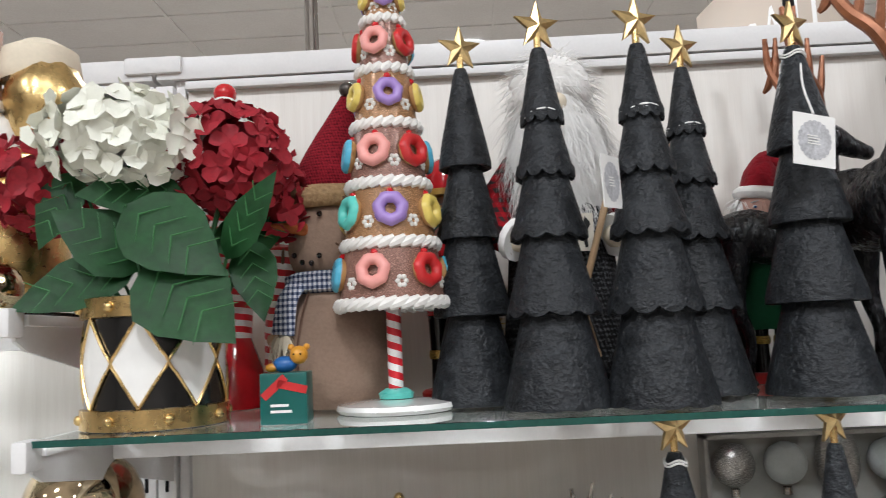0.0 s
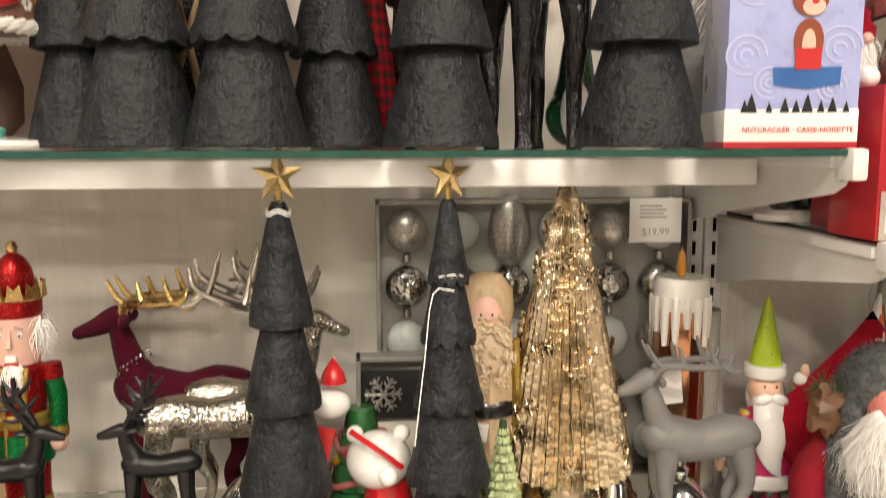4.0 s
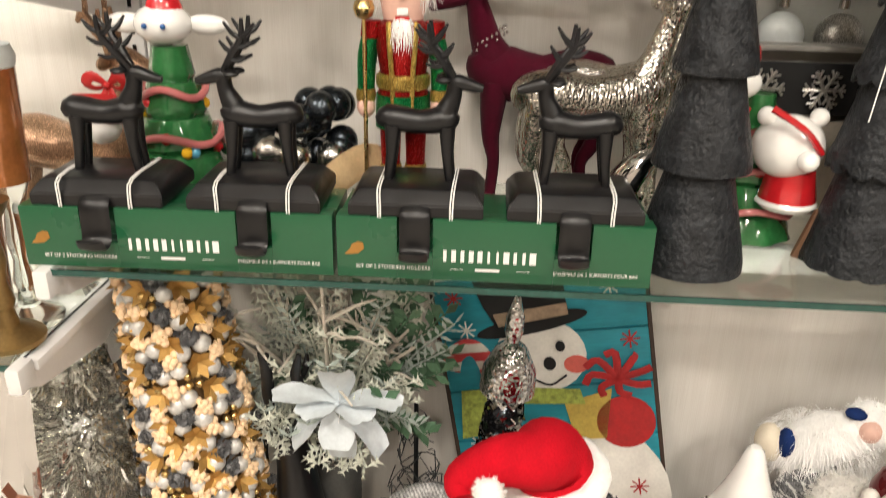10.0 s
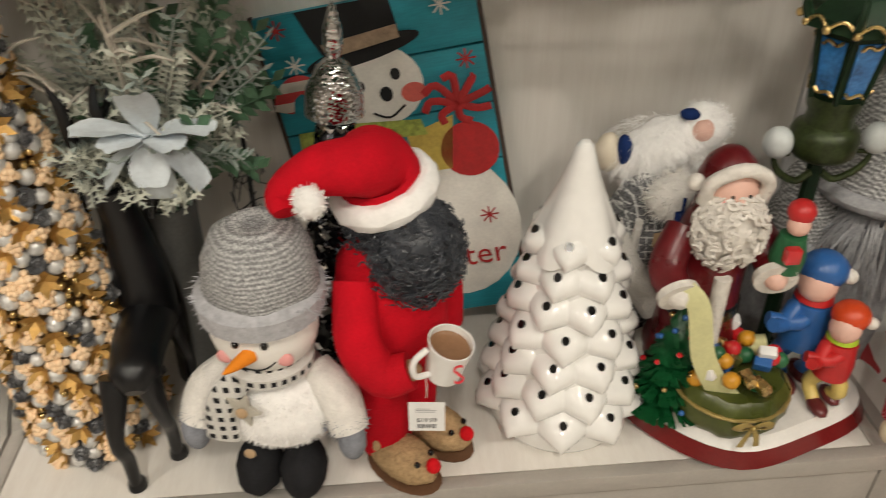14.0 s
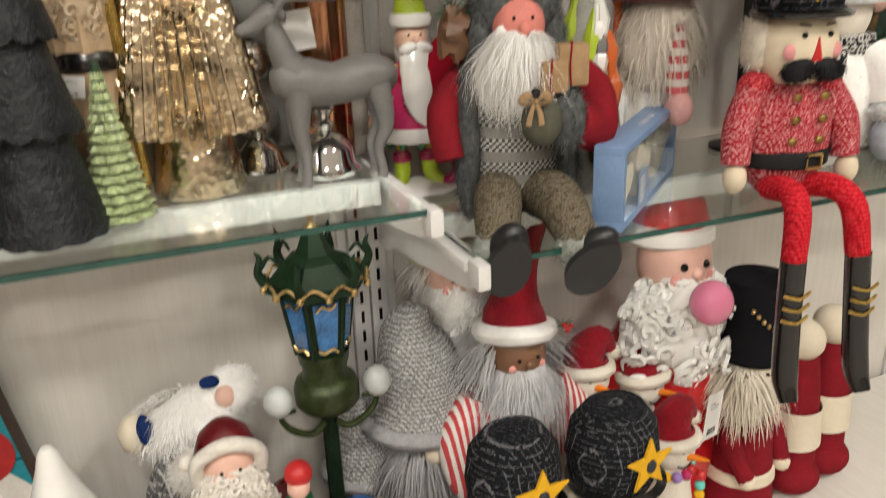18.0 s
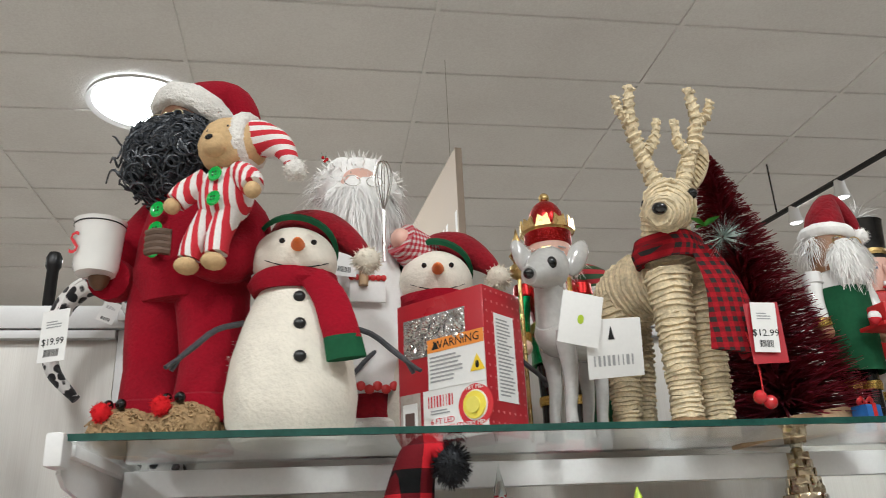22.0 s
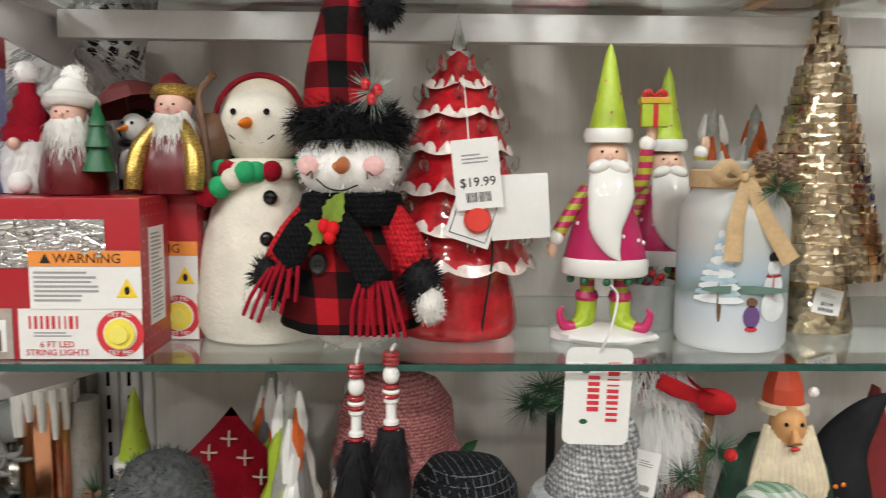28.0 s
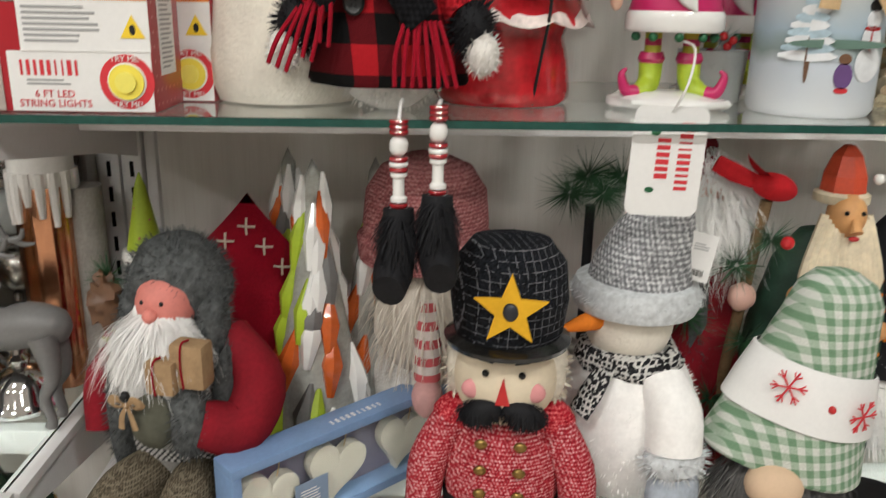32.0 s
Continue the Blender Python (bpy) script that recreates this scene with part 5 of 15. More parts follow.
def donut_tree():
    root = thing("donut_tree", "gingerbread tree with donuts and white icing on a candy striped pole", "decorative tree", (-0.082, 0.905, T))
    part("base", lathe(B_(), [(0, 0), (0.064, 0), (0.068, 0.004), (0.066, 0.009), (0.03, 0.013), (0, 0.013)], 40), GLAZE, root, "white round base")
    bs = part("donut_foot", lathe(B_(), [(0.008, 0.012), (0.019, 0.014), (0.02, 0.02), (0.012, 0.025), (0.008, 0.025)], 24), TEAL, root)
    part("pole", lathe(B_(), [(0, 0.012), (0.0085, 0.012), (0.0085, 0.118), (0, 0.118)], 18), CANDY, root, "red and white candy pole")
    G2 = glitter("sugared_gingerbread", (0.38, 0.2, 0.15), 0.1, 1400)
    G1 = glitter("sugared_caramel", (0.5, 0.27, 0.12), 0.1, 1400)
    zs = (0.118, 0.185, 0.253, 0.322, 0.388, 0.45, 0.5)
    rs = (0.0605, 0.052, 0.0445, 0.037, 0.0295, 0.022, 0.013)
    cols = (PINK, TEAL, RED, PURPLE, SKYBLUE, mat("yellow_icing", (0.7, 0.55, 0.12), 0.3))
    dough = mat("donut_dough", (0.42, 0.23, 0.08), 0.5)
    for k in range(6):
        tier = part("tier", lathe(B_(), [(0, zs[k]), (rs[k], zs[k]), (rs[k + 1] + 0.001, zs[k + 1]), (0, zs[k + 1])], 36), (G2, G1)[k % 2], root)
        bm = B_()
        n = int(26 * rs[k] / 0.06) + 6
        for i in range(n):
            a = 2 * math.pi * i / n
            tube(bm, [(rs[k] * 1.03 * math.cos(a + q), rs[k] * 1.03 * math.sin(a + q), zs[k] + dz) for q, dz in ((-0.17, -0.004), (0, 0.0), (0.17, 0.005))], [0.004, 0.0062, 0.004], 8, 2)
        part("icing_rope", bm, RESINWHITE, tier, "white icing rope")
        nd = 6 if k < 3 else 5
        zm = (zs[k] + zs[k + 1]) / 2 + 0.002
        rm = (rs[k] + rs[k + 1]) / 2
        s = 0.0195 if k < 3 else 0.017 if k < 5 else 0.013
        for i in range(nd):
            a = -math.pi / 2 + 2 * math.pi * (i + 0.35 * (k % 2)) / nd - 0.25
            mm = Matrix.Translation((rm * math.cos(a), rm * math.sin(a), zm)) @ Matrix.Rotation(a + math.pi / 2, 4, "Z") @ Matrix.Rotation(radians(90 - 8), 4, "X") 
            bm = lathe(B_(), [(s * 0.66 + s * 0.32 * math.cos(t), 0.003 + s * 0.32 * math.sin(t)) for t in [j * math.pi / 4 for j in range(9)]], 20, m=mm)
            dn = part("donut", bm, dough, tier)
            cm = cols[(i * 2 + k * 3) % 6]
            bm = lathe(B_(), [(s * 0.66 + s * 0.35 * math.cos(t), 0.0045 + s * 0.34 * math.sin(t)) for t in [-0.1 + j * (math.pi + 0.2) / 6 for j in range(7)]], 24, m=mm, ripple=lambda q, z: 0.05 * math.sin(q * 7))
            part("icing", bm, cm, dn)
        bm = B_()
        for i in range(nd):
            a = -math.pi / 2 + 2 * math.pi * (i + 0.5 + 0.35 * (k % 2)) / nd - 0.25
            for j in range(6):
                b = j * math.pi / 3
                ball(bm, (rm * 1.02 * math.cos(a + 0.0045 / rm * math.cos(b)), rm * 1.02 * math.sin(a + 0.0045 / rm * math.cos(b)), zm - 0.012 + 0.005 * math.sin(b)), 0.003, 8, 6)
        part("icing_flower", bm, RESINWHITE, tier, kind="stuff")
        bm = B_()
        for i in range(nd):
            a = -math.pi / 2 + 2 * math.pi * (i + 0.35 * (k % 2)) / nd - 0.25
            tube(bm, [((rm - 0.004) * 1.02 * math.cos(a + t * 2 * math.pi / nd), (rm - 0.004) * 1.02 * math.sin(a + t * 2 * math.pi / nd), zm + 0.019 - 0.012 * math.sin(math.pi * t)) for t in (0, 0.25, 0.5, 0.75, 1)], 0.0018, 6, 2)
            ball(bm, ((rm - 0.004) * 1.05 * math.cos(a), (rm - 0.004) * 1.05 * math.sin(a), zm + 0.02), 0.0045, 8, 6)
        part("red_garland", bm, REDGLOSS, tier)


donut_tree()
nutcracker("nutcracker", "wooden nutcracker with a red bowler hat and mustard brim", -0.020, 1.02, T, 0.335, REDGLOSS, BLACKGLOSS, "bowler", 15, False, staff=False, armm=REDGLOSS)
bottle_brush("glitter_tree", "small gold glitter cone tree with a red gift label", 0.012, 1.075, T, 0.43, 0.04, GOLDGLITTER, 1800)


def santa_figure(name, label, at, rz, H, coat, hatm, trim, beardm, skin, robe=True, beard=0.08, curl=0.0, hatpath=None, pants=None, belt=False, trimbelow=True, count=800, sleeves=None, bw=0.0013, category="santa figure", pom=True, hat_r=0.42, mitts=True):
    """A standing Santa in a robe or a suit; faces -y. H is the height of the crown of the head."""
    root = thing(name, label, category, at, rz)
    k = H
    if robe:
        part("robe", lathe(B_(), [(0, 0.0), (0.2 * k, 0.0), (0.205 * k, 0.03 * k), (0.17 * k, 0.35 * k), (0.155 * k, 0.55 * k), (0.14 * k, 0.7 * k), (0.06 * k, 0.78 * k), (0, 0.79 * k)], 30, ripple=lambda a, z: 0.05 * math.sin(a * 7 + 1) * max(0, 1 - z / (0.6 * k))), coat, root)
        if trimbelow:
            part("hem", lathe(B_(), [(0.2 * k, 0.0), (0.222 * k, 0.015 * k), (0.222 * k, 0.05 * k), (0.195 * k, 0.06 * k)], 30, ripple=lambda a, z: 0.04 * math.sin(a * 7 + 1)), trim, root)
    else:
        for s in (-1, 1):
            part("trouser_leg", tube(B_(), [(s * 0.075 * k, 0, 0.02 * k), (s * 0.078 * k, 0, 0.15 * k), (s * 0.07 * k, 0, 0.3 * k), (s * 0.055 * k, 0, 0.42 * k)], [0.07 * k, 0.072 * k, 0.08 * k, 0.09 * k], 18, 4), pants or coat, root)
        part("torso", lathe(B_(), [(0, 0.34 * k), (0.12 * k, 0.36 * k), (0.145 * k, 0.45 * k), (0.14 * k, 0.6 * k), (0.125 * k, 0.7 * k), (0.06 * k, 0.78 * k), (0, 0.79 * k)], 28), coat, root)
    if belt:
        b = part("belt", lathe(B_(), [(0.158 * k, 0.44 * k), (0.168 * k, 0.45 * k), (0.168 * k, 0.49 * k), (0.155 * k, 0.5 * k)], 28), BLACKGLOSS, root)
        part("buckle", box(B_(), (0.07 * k, 0.008, 0.06 * k), (0, -0.166 * k, 0.44 * k), bev=0.002), GOLD, b)
    for s in (-1, 1) if mitts else ():
        arm(root, [(s * 0.12 * k, 0, 0.72 * k), (s * 0.19 * k, -0.03 * k, 0.6 * k), (s * 0.19 * k, -0.1 * k, 0.5 * k), (s * 0.14 * k, -0.15 * k, 0.47 * k)], [0.05 * k, 0.055 * k, 0.05 * k, 0.048 * k], sleeves or coat, 0.035 * k, skin, cuff=trim)
    hd = face(root, (0, -0.01 * k, 0.86 * k), (0.085 * k, 0.085 * k, 0.1 * k), skin, True)
    beard_of(hd, (0, -0.03 * k, 0.83 * k), (0.095 * k, 0.09 * k, 0.07 * k), beardm, count, beard, bw, curl)
    bm = B_()
    hair(bm, (0, 0.015 * k, 0.88 * k), (0.095 * k, 0.085 * k, 0.08 * k), count // 2, beard * 0.6, bw, 0.7, 0.5, lambda d: d.y > -0.1 or abs(d.x) > 0.75, curl, 8)
    part("hair", bm, beardm, hd)
    cone_hat(hd, hatpath or [(0, 0.0, 0.925 * k), (0, 0.01, 1.0 * k), (0.04 * k, 0.02, 1.08 * k), (0.12 * k, 0.02, 1.06 * k), (0.16 * k, 0.015, 0.97 * k)], [0.095 * k, 0.085 * k, 0.055 * k, 0.035 * k, 0.015 * k], hatm, trim, 0.024 * k, trim if pom else None, 0.035 * k)
    return root


SK = santa_figure("ski_santa", "Santa with a long white beard, nordic sweater and wooden skis", (0.122, 0.985, T), 0, 0.40, knit("grey_nordic", (0.02, 0.02, 0.022), (0.11, 0.11, 0.11)), FUR, FUR, FUR, CREAM, True, 0.115, 0.002, [(0, 0, 0.37), (0, 0.01, 0.4), (0.01, 0.02, 0.42), (0.02, 0.03, 0.425)], count=1100, sleeves=TARTAN)
for k, (a, b) in enumerate((((-0.02, -0.1, 0.03), (0.055, -0.085, 0.26)), ((0.02, -0.11, 0.05), (-0.02, -0.09, 0.22)))):
    part("ski_pole", tube(B_(), [a, ((a[0] + b[0]) / 2, -0.1, (a[2] + b[2]) / 2), b], 0.004, 8, 2), WOOD, SK, "pale wooden ski pole")
bm = hair(ball(B_(), (0, 0.0, 0.385), (0.05, 0.045, 0.04), 20, 14, lump=0.2), (0, 0, 0.385), (0.052, 0.047, 0.042), 1100, 0.03, 0.0007, 0.6, 0.7, None, 0.002)
part("fur_hood", bm, FUR, SK, "fluffy white fur hood")
bm = hair(ball(B_(), (0, -0.035, 0.275), (0.056, 0.032, 0.085), 20, 16, lump=0.25), (0, -0.035, 0.29), (0.058, 0.034, 0.08), 2200, 0.05, 0.0007, 0.9, 0.3, lambda d: d.y < 0.4, 0.003)
part("long_beard", bm, FUR, SK, "long fluffy white beard")
part("nose", ball(B_(), (0, -0.058, 0.352), 0.011, 12, 8), CREAM, SK)
SP_ = part("sweater_patch", box(B_(), (0.032, 0.003, 0.044), (0.014, -0.074, 0.17), bev=0.001), FELT, SK, "white patch with a black deer")
part("patch_deer", prism(B_(), [(-0.011, 0), (-0.008, 0), (-0.007, 0.012), (0.004, 0.012), (0.005, 0), (0.008, 0), (0.008, 0.02), (0.012, 0.026), (0.011, 0.03), (0.006, 0.036), (0.004, 0.028), (0.003, 0.02), (-0.01, 0.02)], 0.001, Matrix.Translation((0.014, -0.0765, 0.174))), INK, SP_)
nutcracker("santa_nutcracker", "Santa nutcracker with a green apron and a red and white tunic", 0.405, 1.075, T, 0.325, RED, BLACKGLOSS, "santa", -10, True, staff=False, armm=RED, apron=GREENFELT)


def doll():
    bm = lathe(B_(), [(0, 0), (0.05, 0), (0.045, 0.06), (0.03, 0.15), (0.022, 0.17), (0.027, 0.2), (0.012, 0.225), (0, 0.227)], 24)
    ob = solid("angel_doll", "small doll in a red dress with dark hair and holly", "doll", bm, TARTAN, at=(0.292, 1.05, T))
    ob.scale = (1.16, 1.16, 1.2)
    ob.data.materials.append(mat("painted_doll_skin", (0.5, 0.27, 0.17), 0.45, 0, 0.05))
    ob.data.materials.append(BLACK)
    b2 = B_()
    b2.from_mesh(ob.data)
    n0 = len(b2.faces)
    ball(b2, (0, -0.006, 0.248), (0.0175, 0.018, 0.023), 16, 12)
    b2.faces.ensure_lookup_table()
    for f in b2.faces[n0:]:
        f.material_index = 1
    n1 = len(b2.faces)
    ball(b2, (0, 0.006, 0.247), (0.024, 0.018, 0.03), 16, 12)
    b2.faces.ensure_lookup_table()
    for f in b2.faces[n1:]:
        f.material_index = 2
    for f in b2.faces:
        f.smooth = True
    b2.to_mesh(ob.data)
    b2.free()


doll()
COPPERWOOD = mat("copper_painted_antler", (0.3, 0.12, 0.055), 0.38, 0.4, 0.35, 50, 0.5, 160, dist=0.003)
BLACKHIDE = mat("black_carved_hide", (0.008, 0.008, 0.009), 0.26, 0, 0.3, 110, 0.9, 260, dist=0.008, stretch=(1, 1, 0.4))
deer("black_reindeer", "tall glossy black reindeer with copper antlers", (0.482, 0.925, T), -84, 0.365, 0.17, BLACKHIDE, COPPERWOOD, rack=1.0, sweep=-0.3, fat=1.3, nose=0.62, up=0.35, group="black reindeer", thin=0.046, turn=66)
deer("black_reindeer", "tall glossy black reindeer with copper antlers", (0.405, 1.03, T), -10, 0.335, 0.13, BLACKHIDE, COPPERWOOD, rack=1.1, sweep=-0.3, fat=1.0, nose=0.7, up=0.35, group="black reindeer", thin=0.04)


def green_gnome():
    root = thing("glass_gnome", "green glass gnome with a pointed hat and a white beard", "gnome", (0.548, 0.985, T))
    part("body", ball(B_(), (0, 0, 0.036), (0.036, 0.034, 0.036), 22, 14), mat("green_glass", (0.005, 0.06, 0.025), 0.08, 0, 0.2, 30, 0, coat=0.8), root)
    part("hat", lathe(B_(), [(0.027, 0.062), (0.022, 0.08), (0.016, 0.12), (0.006, 0.165), (0, 0.17)], 22), MATS["green_glass"], root)
    part("beard", ball(B_(), (-0.006, -0.025, 0.04), (0.018, 0.014, 0.036), 16, 12), GLAZE, root)
    part("nose", ball(B_(), (-0.006, -0.034, 0.07), 0.006, 10, 8), FLESH, root)


green_gnome()


def leopard_gnome():
    root = thing("leopard_gnome", "plush gnome with a bent leopard print hat and fur beard", "gnome", (0.745, 1.06, T))
    t = Tree("leopard_plush")
    v = t.add("ShaderNodeTexVoronoi", Scale=80.0)
    t.to(t.co, v.inputs["Vector"])
    n = t.noise(160, 2)
    d = t.math("ADD", v.outputs["Distance"], t.math("MULTIPLY", n, 0.28))
    t.color(t.ramp(d, ((0.62, (0.012, 0.011, 0.013)), (0.67, (0.3, 0.28, 0.27)), (0.72, (0.78, 0.76, 0.73)))))
    t.set(Roughness=0.95, Sheen_Weight=0.3)
    t.bump(n, 0.6, 0.003)
    part("body", lathe(B_(), [(0, 0), (0.06, 0.0), (0.065, 0.06), (0.06, 0.16), (0.05, 0.22), (0, 0.25)], 26), GREYFUR, root)
    part("hat", tube(B_(), [(0.045, 0, 0.22), (0.085, 0, 0.31), (0.092, 0, 0.372), (0.067, 0, 0.434), (0.044, 0, 0.475), (0.016, 0, 0.504), (-0.03, 0, 0.519), (-0.065, 0.005, 0.494), (-0.081, 0.01, 0.449), (-0.075, 0.015, 0.402), (-0.042, 0.02, 0.363)], [0.055, 0.042, 0.036, 0.03, 0.026, 0.021, 0.016, 0.014, 0.012, 0.01, 0.006], 22, 5), t.m, root, "black and white leopard print hat")
    bm = ball(B_(), (0.03, -0.035, 0.17), (0.055, 0.035, 0.06), 16, 12)
    hair(bm, (0.03, -0.03, 0.19), (0.06, 0.04, 0.05), 900, 0.05, 0.0013, 0.7, 0.7, lambda q: q.y < 0.4)
    part("beard", bm, FUR, root)
    part("nose", ball(B_(), (0.03, -0.075, 0.235), (0.014, 0.012, 0.012), 14, 10), CREAM, root)
    price_tag(root, (0.0, -0.03, 0.47), 0.022, 0.03, 10, 20)


leopard_gnome()


def reindeer_box():
    root = carton("toy_box", "pale blue nutcracker toy box with red bands and a reindeer picture", "box", (0.709, 0.826, T), -12, 0.118, 0.112, 0.2125, mat("lilac_blue_card", (0.36, 0.4, 0.68), 0.3, 0, 0.12, 30, 0.03, coat=0.2))
    f = -0.0565
    for nm, m, z0, z1 in (("top_band", CARDRED, 0.182, 0.2128), ("snow_band", WHITE, 0.006, 0.036), ("bottom_band", CARDRED, 0.0, 0.006)):
        part(nm, box(B_(), (0.1192, 0.1132, z1 - z0), (0, 0, z0), bev=0.0006), m, root)
    f = -0.0572
    sw = mat("pale_swirl_print", (0.43, 0.47, 0.74), 0.4, 0, 0.05)
    bm = B_()
    for i, (x, z, r) in enumerate(((-0.035, 0.15, 0.02), (0.03, 0.16, 0.022), (0.04, 0.09, 0.02), (-0.042, 0.085, 0.018), (-0.02, 0.06, 0.014), (0.035, 0.055, 0.013))):
        for rr in (r, r * 0.62, r * 0.28):
            tube(bm, [(x + rr * math.cos(a * 0.5), f + 0.0006, z + rr * math.sin(a * 0.5)) for a in range(11)], 0.0011, 4, 2, flat=0.2)
    part("swirl_print", bm, sw, root, kind="stuff")
    lg = flat("logo_shape", root, 0.05, 0.02, CARDRED, 0, f, 0.194)
    part("logo_rim", tube(B_(), [(0.026 * math.cos(a), 0, 0.0115 * math.sin(a)) for a in [i * math.pi / 8 for i in range(17)]], 0.001, 5, 2), WHITE, lg)
    bars("logo_bars", 2, 0.036, 0.012, WHITE, lg, (0, -0.0008, 0))
    rb = mat("russet_print", (0.24, 0.05, 0.02), 0.4)
    pic = thing("picture", "", "", (0, 0, 0))
    pic.parent = root
    bm = prism(B_(), disc_poly(0.013, 0.021, 20), 0.0006, Matrix.Translation((0.0, f, 0.085)))
    prism(bm, disc_poly(0.016, 0.0165, 20), 0.0006, Matrix.Translation((0.0, f - 0.0001, 0.124)))
    for s in (-1, 1):
        prism(bm, [(s * 0.01, 0.136), (s * 0.028, 0.158), (s * 0.016, 0.132)], 0.0006, Matrix.Translation((0, f, 0)))
    scene.collection.objects.unlink(pic)
    bpy.data.objects.remove(pic)
    p = part("reindeer_picture", bm, rb, root, "printed brown reindeer toy")
    part("muzzle", prism(B_(), disc_poly(0.01, 0.008, 16), 0.0006, Matrix.Translation((0.003, f - 0.0007, 0.116))), FLESH, p)
    part("chest", prism(B_(), disc_poly(0.006, 0.013, 16), 0.0006, Matrix.Translation((0.0, f - 0.0007, 0.083))), FLESH, p)
    part("nose", prism(B_(), disc_poly(0.003, 0.003, 12), 0.0008, Matrix.Translation((0.004, f - 0.0012, 0.121))), RED, p)
    for s in (-1, 1):
        part("eye", prism(B_(), disc_poly(0.0035, 0.004, 12), 0.0006, Matrix.Translation((s * 0.006, f - 0.0008, 0.129))), WHITE, p)
        part("pupil", prism(B_(), disc_poly(0.0017, 0.002, 10), 0.0006, Matrix.Translation((s * 0.006 + 0.001, f - 0.0012, 0.129))), INK, p)
    p.location = (0.012, 0, 0.012)
    pl = part("plinth_picture", prism(B_(), [(-0.03, 0.062), (0.03, 0.062), (0.029, 0.046), (0.0, 0.042), (-0.029, 0.046)], 0.0006, Matrix.Translation((0, f, 0))), BLUE, root)
    gf = part("gift_picture", prism(B_(), [(-0.012, 0.079), (0.012, 0.079), (0.011, 0.06), (-0.011, 0.06)], 0.0006, Matrix.Translation((0, f - 0.0009, 0))), RED, root)
    pl.location = gf.location = (0.012, 0, 0.012)
    bm = B_()
    for i, (x, h) in enumerate(((-0.042, 0.012), (-0.036, 0.018), (-0.02, 0.01), (-0.006, 0.014), (0.004, 0.012), (0.014, 0.017), (0.026, 0.011), (0.036, 0.014), (0.048, 0.01))):
        prism(bm, [(x - h * 0.3, 0.033), (x + h * 0.3, 0.033), (x, 0.033 + h)], 0.0005, Matrix.Translation((0, f, 0)))
    part("tree_print", bm, INK, root)
    write("lettering", "NUTCRACKER · CASSE-NOISETTE", 0.0066, REDINK, root, (0.006, f - 0.0004, 0.017))


reindeer_box()


def candy_figure():
    root = thing("candy_santa", "red and white candy striped Santa figurine on a stand", "figurine", (-0.315, 1.05, T))
    part("base", lathe(B_(), [(0, 0), (0.05, 0), (0.045, 0.05), (0.03, 0.09), (0, 0.1)], 24), REDGLOSS, root)
    part("body", lathe(B_(), [(0.03, 0.09), (0.036, 0.18), (0.025, 0.3), (0.014, 0.38), (0, 0.385)], 24), CANDY, root)
    part("head", ball(B_(), (0, 0, 0.405), 0.017, 14, 10), GLAZE, root)
    part("hat", ball(B_(), (0, 0.002, 0.424), (0.016, 0.016, 0.015), 14, 10), REDGLOSS, root)
    for s in (-1, 1):
        part("arm", ball(B_(), (s * 0.025, -0.01, 0.385), (0.008, 0.008, 0.014), 10, 8), CANDY, root)


candy_figure()
for px in (-0.225, -0.205):
    root = thing("candy_ornament", "twisted red and white candy decoration", "ornament", (px, 1.0 + (px + 0.225) * 2, T), 0, "candy decorations")
    part("swirl", lathe(B_(), [(0, 0), (0.03, 0), (0.028, 0.1), (0.02, 0.15), (0.024, 0.2), (0, 0.215)], 20, ripple=lambda a, z: 0.08 * math.sin(a * 6 + z * 90)), CANDY, root)
    part("foot", lathe(B_(), [(0, 0), (0.034, 0), (0.034, 0.02), (0, 0.02)], 20), REDGLOSS, root)
round_tag(W5, (-0.022, -0.062, 0.262), 12, 6, 0.052)
part("tag_string", tube(B_(), [(0.0, -0.014, 0.36), (-0.015, -0.04, 0.325), (-0.02, -0.062, 0.29)], 0.0012, 5, 3), WHITE, W5)
round_tag(W3, (-0.045, -0.032, 0.225), 55, -4, 0.05)
round_tag(W6, (-0.05, 0.012, 0.265), 55, 0, 0.05)
part("tag_string", tube(B_(), [(-0.012, 0, 0.36), (-0.045, 0.01, 0.29)], 0.001, 5, 1), WHITE, W6)


def gold_figure():
    """Large shiny gold figurine with a gingerbread house, on the next bay's shelf."""
    root = thing("gold_figurine", "large shiny gold nutcracker figurine holding a gingerbread house", "figurine", (-0.552, 0.96, 1.50))
    part("body", lathe(B_(), [(0, 0), (0.05, 0), (0.065, 0.05), (0.06, 0.14), (0.04, 0.18), (0, 0.185)], 28), GOLD, root)
    part("head", ball(B_(), (0.045, -0.01, 0.26), (0.05, 0.048, 0.062), 24, 16, lump=0.1), GOLD, root)
    part("pine_crown", lathe(B_(), [(0.045, 0.29), (0.05, 0.3), (0.045, 0.33), (0.02, 0.345), (0, 0.345)], 24, (0.03, 0, 0)), CREAM, root)
    part("beard", ball(B_(), (-0.02, -0.03, 0.2), (0.045, 0.03, 0.05), 16, 12, lump=0.2), RESINWHITE, root)
    part("house", box(B_(), (0.07, 0.05, 0.1), (-0.05, -0.03, 0.26), bev=0.003), GINGER, root)
    part("snow_shelf", box(B_(), (0.1, 0.06, 0.012), (-0.045, -0.03, 0.248), bev=0.005), RESINWHITE, root)
    part("scarf", lathe(B_(), [(0.05, 0.16), (0.062, 0.17), (0.06, 0.19), (0.045, 0.2)], 24), GOLD, root)


gold_figure()


